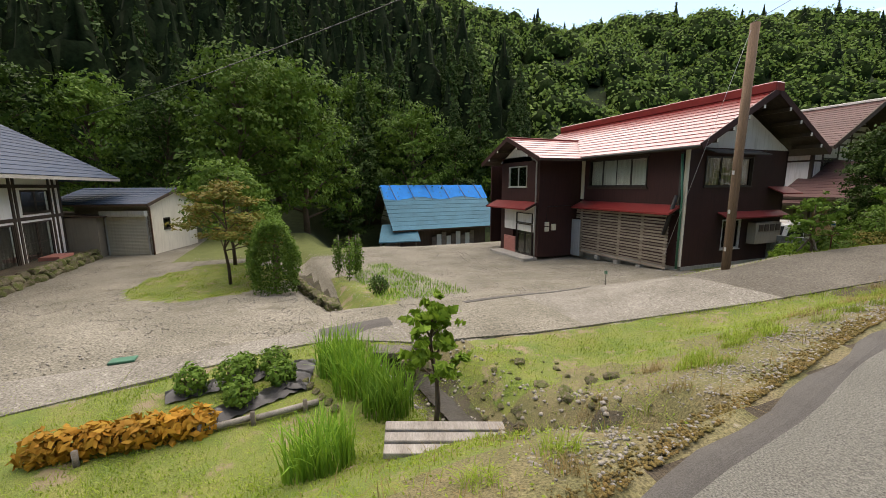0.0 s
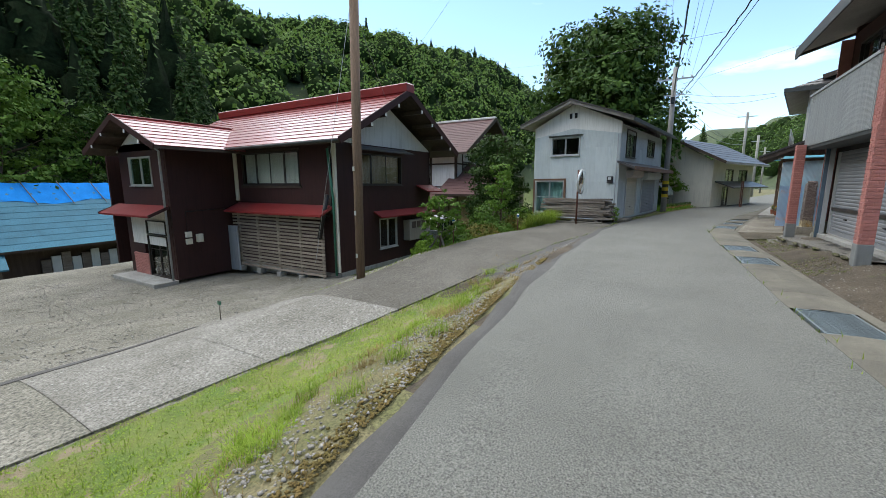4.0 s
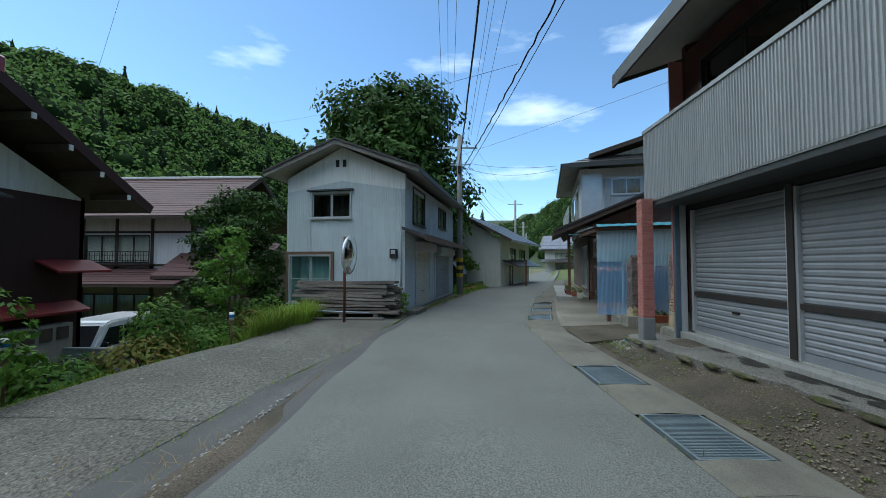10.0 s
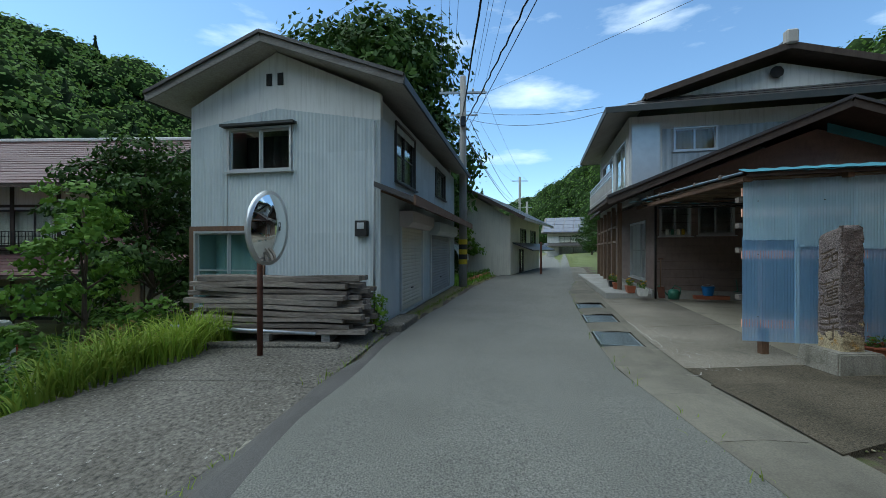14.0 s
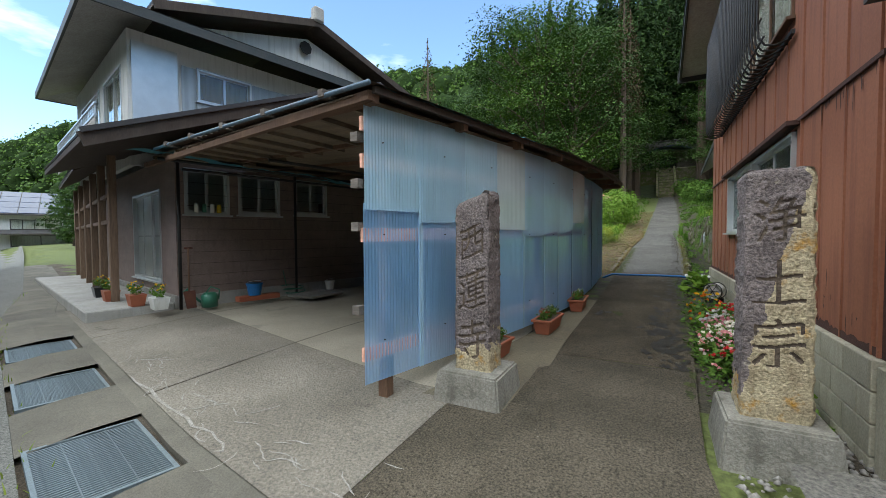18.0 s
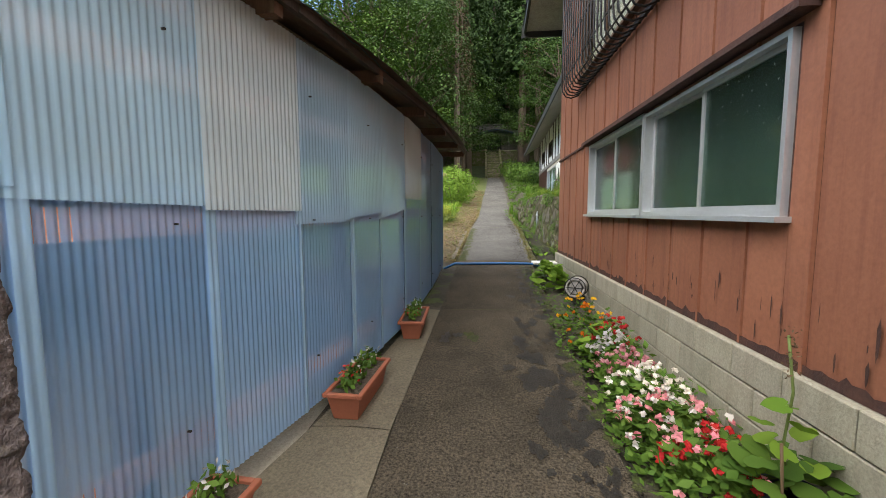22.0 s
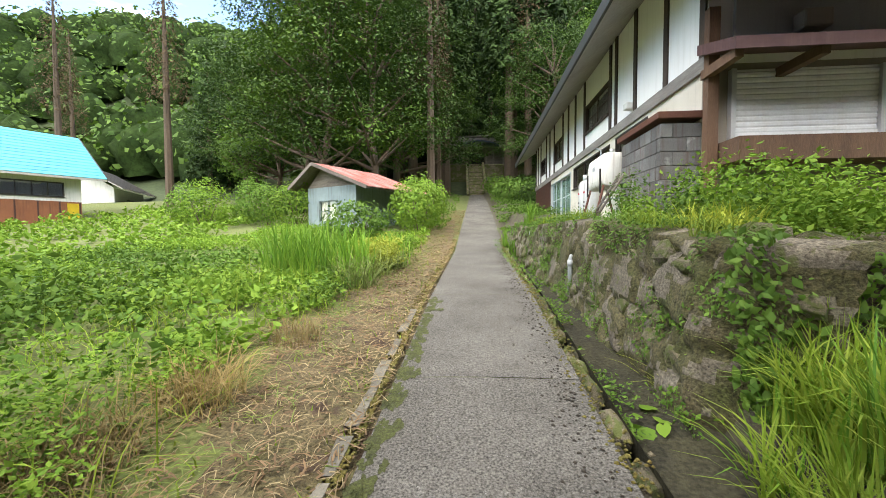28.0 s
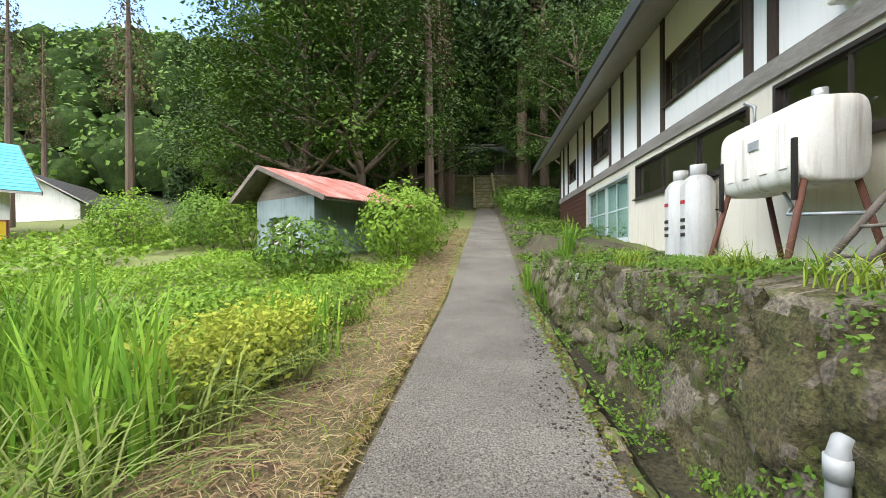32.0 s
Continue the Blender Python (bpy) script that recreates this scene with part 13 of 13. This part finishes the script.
hc = thing("garden_hose", pose(27.5, -6.1, 0.0), "green garden hose coiled on the carport floor", "hose")
pipe("hose", "green_plastic", hc, [(0.22 * math.cos(t) + 0.01 * t, 0.22 * math.sin(t), 0.02 + 0.012 * t) for t in [k * 0.5 for k in range(30)]] + [(0.35, 0.05, 0.5)], 0.012, 6)
bp_ = tagged(bx("wooden_pallet_board", "grey_wood", None, 26.6, 27.3, -6.6, -5.7, 0.0, 0.05, 0.01), "flat grey board lying on the carport floor", "board")
wb_ = thing("wall_cabinet", pose(27.1, -8.3, 0.75, 0, 0, -12), "pale box hung on a post in the dark carport", "cabinet")
bx("body", "white_plastic", wb_, -0.12, 0.12, -0.22, 0.22, 0, 0.42, 0.02)
pipe("support", "black_metal", wb_, [(0, 0, -0.78), (0, 0, 0.0)], 0.03)
for k, (x_, y_, w_) in enumerate(((26.2, -8.3, 0.35), (26.8, -8.6, 0.3), (25.4, -8.5, 0.4), (25.9, -7.7, 0.25))):
    cr = thing("storage_crate", pose(x_, y_, -0.01, 0, 0, 10 * k), "stacked crate in the shade of the carport", "crate", "carport crates")
    for q in range(2 + k % 2):
        bx("crate_body", "black_plastic" if (q + k) % 2 else "blue_plastic", cr, -w_ / 2, w_ / 2, -w_ / 2, w_ / 2, 0.3 * q, 0.3 * q + 0.29, 0.015)
for k, y_ in enumerate((-4.45, -4.58, -4.72, -4.84)):
    jr = thing("window_jar", pose(28.33 - 0.21 * (-(y_) - 4.15), y_, 1.72), "jar standing on the window ledge", "jar", "jars in the window")
    bm = bmesh.new()
    tube(bm, [(0, 0, 0), (0, 0, 0.13), (0, 0, 0.16)], [0.04, 0.04, 0.03], 10)
    part("glass", bm, ("white_plastic", "green_plastic", "curtain", "yellow_band")[k], jr, smooth=True)
for x_, y_, mt in ((28.55, -3.55, "terracotta"), (27.95, -3.62, "white_plastic"), (29.6, -3.6, "terracotta"), (30.4, -3.75, "black_plastic")):
    pt = thing("flower_pot", pose(x_, y_, 0.06 if mt != "white_plastic" else 0.04, 0, 0, -12), "small square pot of orange flowers on the house step", "flower pot", "pots on the step")
    bm = bmesh.new()
    hexa(bm, [(-0.13, -0.09, 0), (0.13, -0.09, 0), (0.13, 0.09, 0), (-0.13, 0.09, 0), (-0.17, -0.12, 0.2), (0.17, -0.12, 0.2), (0.17, 0.12, 0.2), (-0.17, 0.12, 0.2)])
    part("pot", bm, mt, pt)
    pp, dd = ball_points(90, (0, 0, 0.3), (0.17, 0.13, 0.12), 0.4)
    v, f = leaf_arrays(pp, dd + np.array([0, 0, 0.4]), 0.06)
    o = new("plant", raw_mesh("plant", v, f, ["leaf_mid"]))
    o.parent = pt
    pp, dd = ball_points(16, (0, 0, 0.36), (0.15, 0.11, 0.08), 0.9)
    v, f = leaf_arrays(pp, dd, 0.05)
    o = new("blossoms", raw_mesh("blossoms", v, f, ["petal_gold"]))
    o.parent = pt


# wet bed of the ditch with rubble
bm = bmesh.new()
rows = []
for k in range(60):
    y = -10.8 - 0.24 * k
    zb_ = float(alley_z(y)) - 0.27
    xr = float(path_r(y))
    rows.append([bm.verts.new((xr - 0.14, y, zb_ + 0.3)), bm.verts.new((xr - 0.2, y, zb_ + 0.02)), bm.verts.new((xr - 0.38, y, zb_ - 0.01)), bm.verts.new((18.6 if y > -24 else xr - 0.7, y, zb_ + 0.03))])
for a, b in zip(rows, rows[1:]):
    for k in range(3):
        bm.faces.new((a[k], a[k + 1], b[k + 1], b[k]))
tagged(part("ditch_bed", bm, "wet_bed", None), "dark wet bed of the narrow ditch below the stone wall", "ditch", kind="structure")
n = 420
y = rng.uniform(-22, -10.9, n)
pebbles("ditch_rubble", path_r(y) - rng.uniform(0.18, 0.55, n), y, 0.035, "rubble", "small stones lying in the ditch", 0.0)
# curling white stains of lime before the carport
rl = random.Random(17)
for k in range(46):
    if k == 0:
        pts = [(25.3 - 0.3 * q, -2.05 + 0.055 * q + 0.02 * math.sin(q * 2.3), 0) for q in range(6)] + [(23.75 - 0.11 * q, -1.77 + 0.012 * q + 0.02 * math.sin(q * 1.7), 0) for q in range(1, 6)] + [(23.12, -1.64, 0), (23.2, -1.6, 0)]
        wd = 0.012
    else:
        x_ = rl.uniform(21.9, 26.4)
        y_ = float(road_right(x_)) - 0.95 - abs(rl.gauss(0, 0.16))
        h_ = rl.uniform(2.6, 3.4)
        pts = [(x_, y_, 0)]
        for q in range(rl.randint(3, 7)):
            h_ += rl.uniform(-0.6, 0.6)
            pts.append((pts[-1][0] + 0.05 * math.cos(h_), pts[-1][1] + 0.05 * math.sin(h_), 0))
        wd = rl.uniform(0.003, 0.008)
    bm = bmesh.new()
    ring = []
    for q, p0 in enumerate(pts):
        d_ = (Vector(pts[min(q + 1, len(pts) - 1)]) - Vector(pts[max(q - 1, 0)])).normalized()
        sd = Vector((-d_.y, d_.x, 0)) * wd * (0.25 if q in (0, len(pts) - 1) else rl.uniform(0.6, 1.2))
        c_ = Vector((p0[0], p0[1], float(alley_z(max(p0[1], -4.0))) + 0.0205))
        ring.append((bm.verts.new(c_ - sd), bm.verts.new(c_ + sd)))
    for u_, w_ in zip(ring, ring[1:]):
        bm.faces.new((u_[0], w_[0], w_[1], u_[1]))
    part("lime_stain", bm, "lime_white", apron)


# old pad before the shutters with its broken edge
pad = thing("forecourt_pad", Matrix(), "dark worn pad before the shutters with a broken edge", "pad", kind="structure")
bm = bmesh.new()
xs_p = np.arange(14.9, 20.15, 0.15)
rows = []
for x_ in xs_p:
    e_ = float(np.interp(x_, [14.9, 16.5, 18.2, 19.2, 20.2], [-2.5, -2.46, -2.12, -2.1, -2.22])) + 0.035 * math.sin(x_ * 9) + 0.03 * math.sin(x_ * 23)
    zt = float(np.interp(x_, [15, 18, 20], [0.1, 0.06, 0.0]))
    rows.append([bm.verts.new((x_, e_, zt - 0.25)), bm.verts.new((x_, e_, zt - 0.02)), bm.verts.new((x_, e_ - 0.05, zt)), bm.verts.new((x_, -3.3 if x_ < 19.45 else -2.75, zt + 0.03))])
for a, b in zip(rows, rows[1:]):
    for k in range(3):
        bm.faces.new((a[k], a[k + 1], b[k + 1], b[k]))
bmesh.ops.recalc_face_normals(bm, faces=bm.faces[:])
part("slab", bm, "old_asphalt", pad)
wr = random.Random(9)
bm = bmesh.new()
for k in range(34):
    cx, cy, rad = wr.uniform(15.2, 18.3), -2.86 + wr.gauss(0, 0.09), wr.uniform(0.05, 0.16)
    zt = float(np.interp(cx, [15, 18, 20], [0.1, 0.06, 0.0]))
    def drop(px, py):
        e_ = float(np.interp(px, [14.9, 16.5, 18.2, 19.2, 20.2], [-2.5, -2.46, -2.12, -2.1, -2.22])) - 0.05
        return bm.verts.new((px, py, zt + 0.03 * (e_ - py) / (e_ + 3.3) + 0.004))
    hub = drop(cx, cy)
    rim = [drop(cx + 1.5 * rad * q * math.cos(t), cy + 0.6 * rad * q * math.sin(t)) for t, q in [(2 * math.pi * j / 14, wr.uniform(0.7, 1.2)) for j in range(14)]]
    for j in range(14):
        bm.faces.new((hub, rim[j], rim[(j + 1) % 14]))
tagged(part("wet_stain", bm, "damp_dark", pad, "dark wet stain along the foot of the shutters"), kind="stuff")
pr = random.Random(4)
for k in range(11):
    x_ = 15.1 + k * 0.47
    e_ = float(np.interp(x_, [14.9, 16.5, 18.2, 19.2, 20.2], [-2.5, -2.46, -2.12, -2.1, -2.22]))
    if k in (3, 7):
        continue
    o = shared("edge_stone", pr.choice(stone_meshes), pad, Matrix.Translation((x_, e_ + 0.05, float(np.interp(x_, [15, 18, 20], [0.06, 0.02, -0.05])))) @ Matrix.Diagonal((0.42, 0.09, 0.08, 1)))
x, y = rng.uniform(14.5, 20.3, 1500), rng.uniform(-2.3, -1.6, 1500)
pebbles("lot_gravel", x, y, 0.014, "rubble", "small stones scattered on the dirt strip", 0.0)
pl_ = tagged(bx("plastic_scrap", "teal_roof", None, 20.25, 20.33, -2.3, -2.2, -0.18, -0.15, 0.005), "small piece of teal plastic litter on the gravel", "litter")
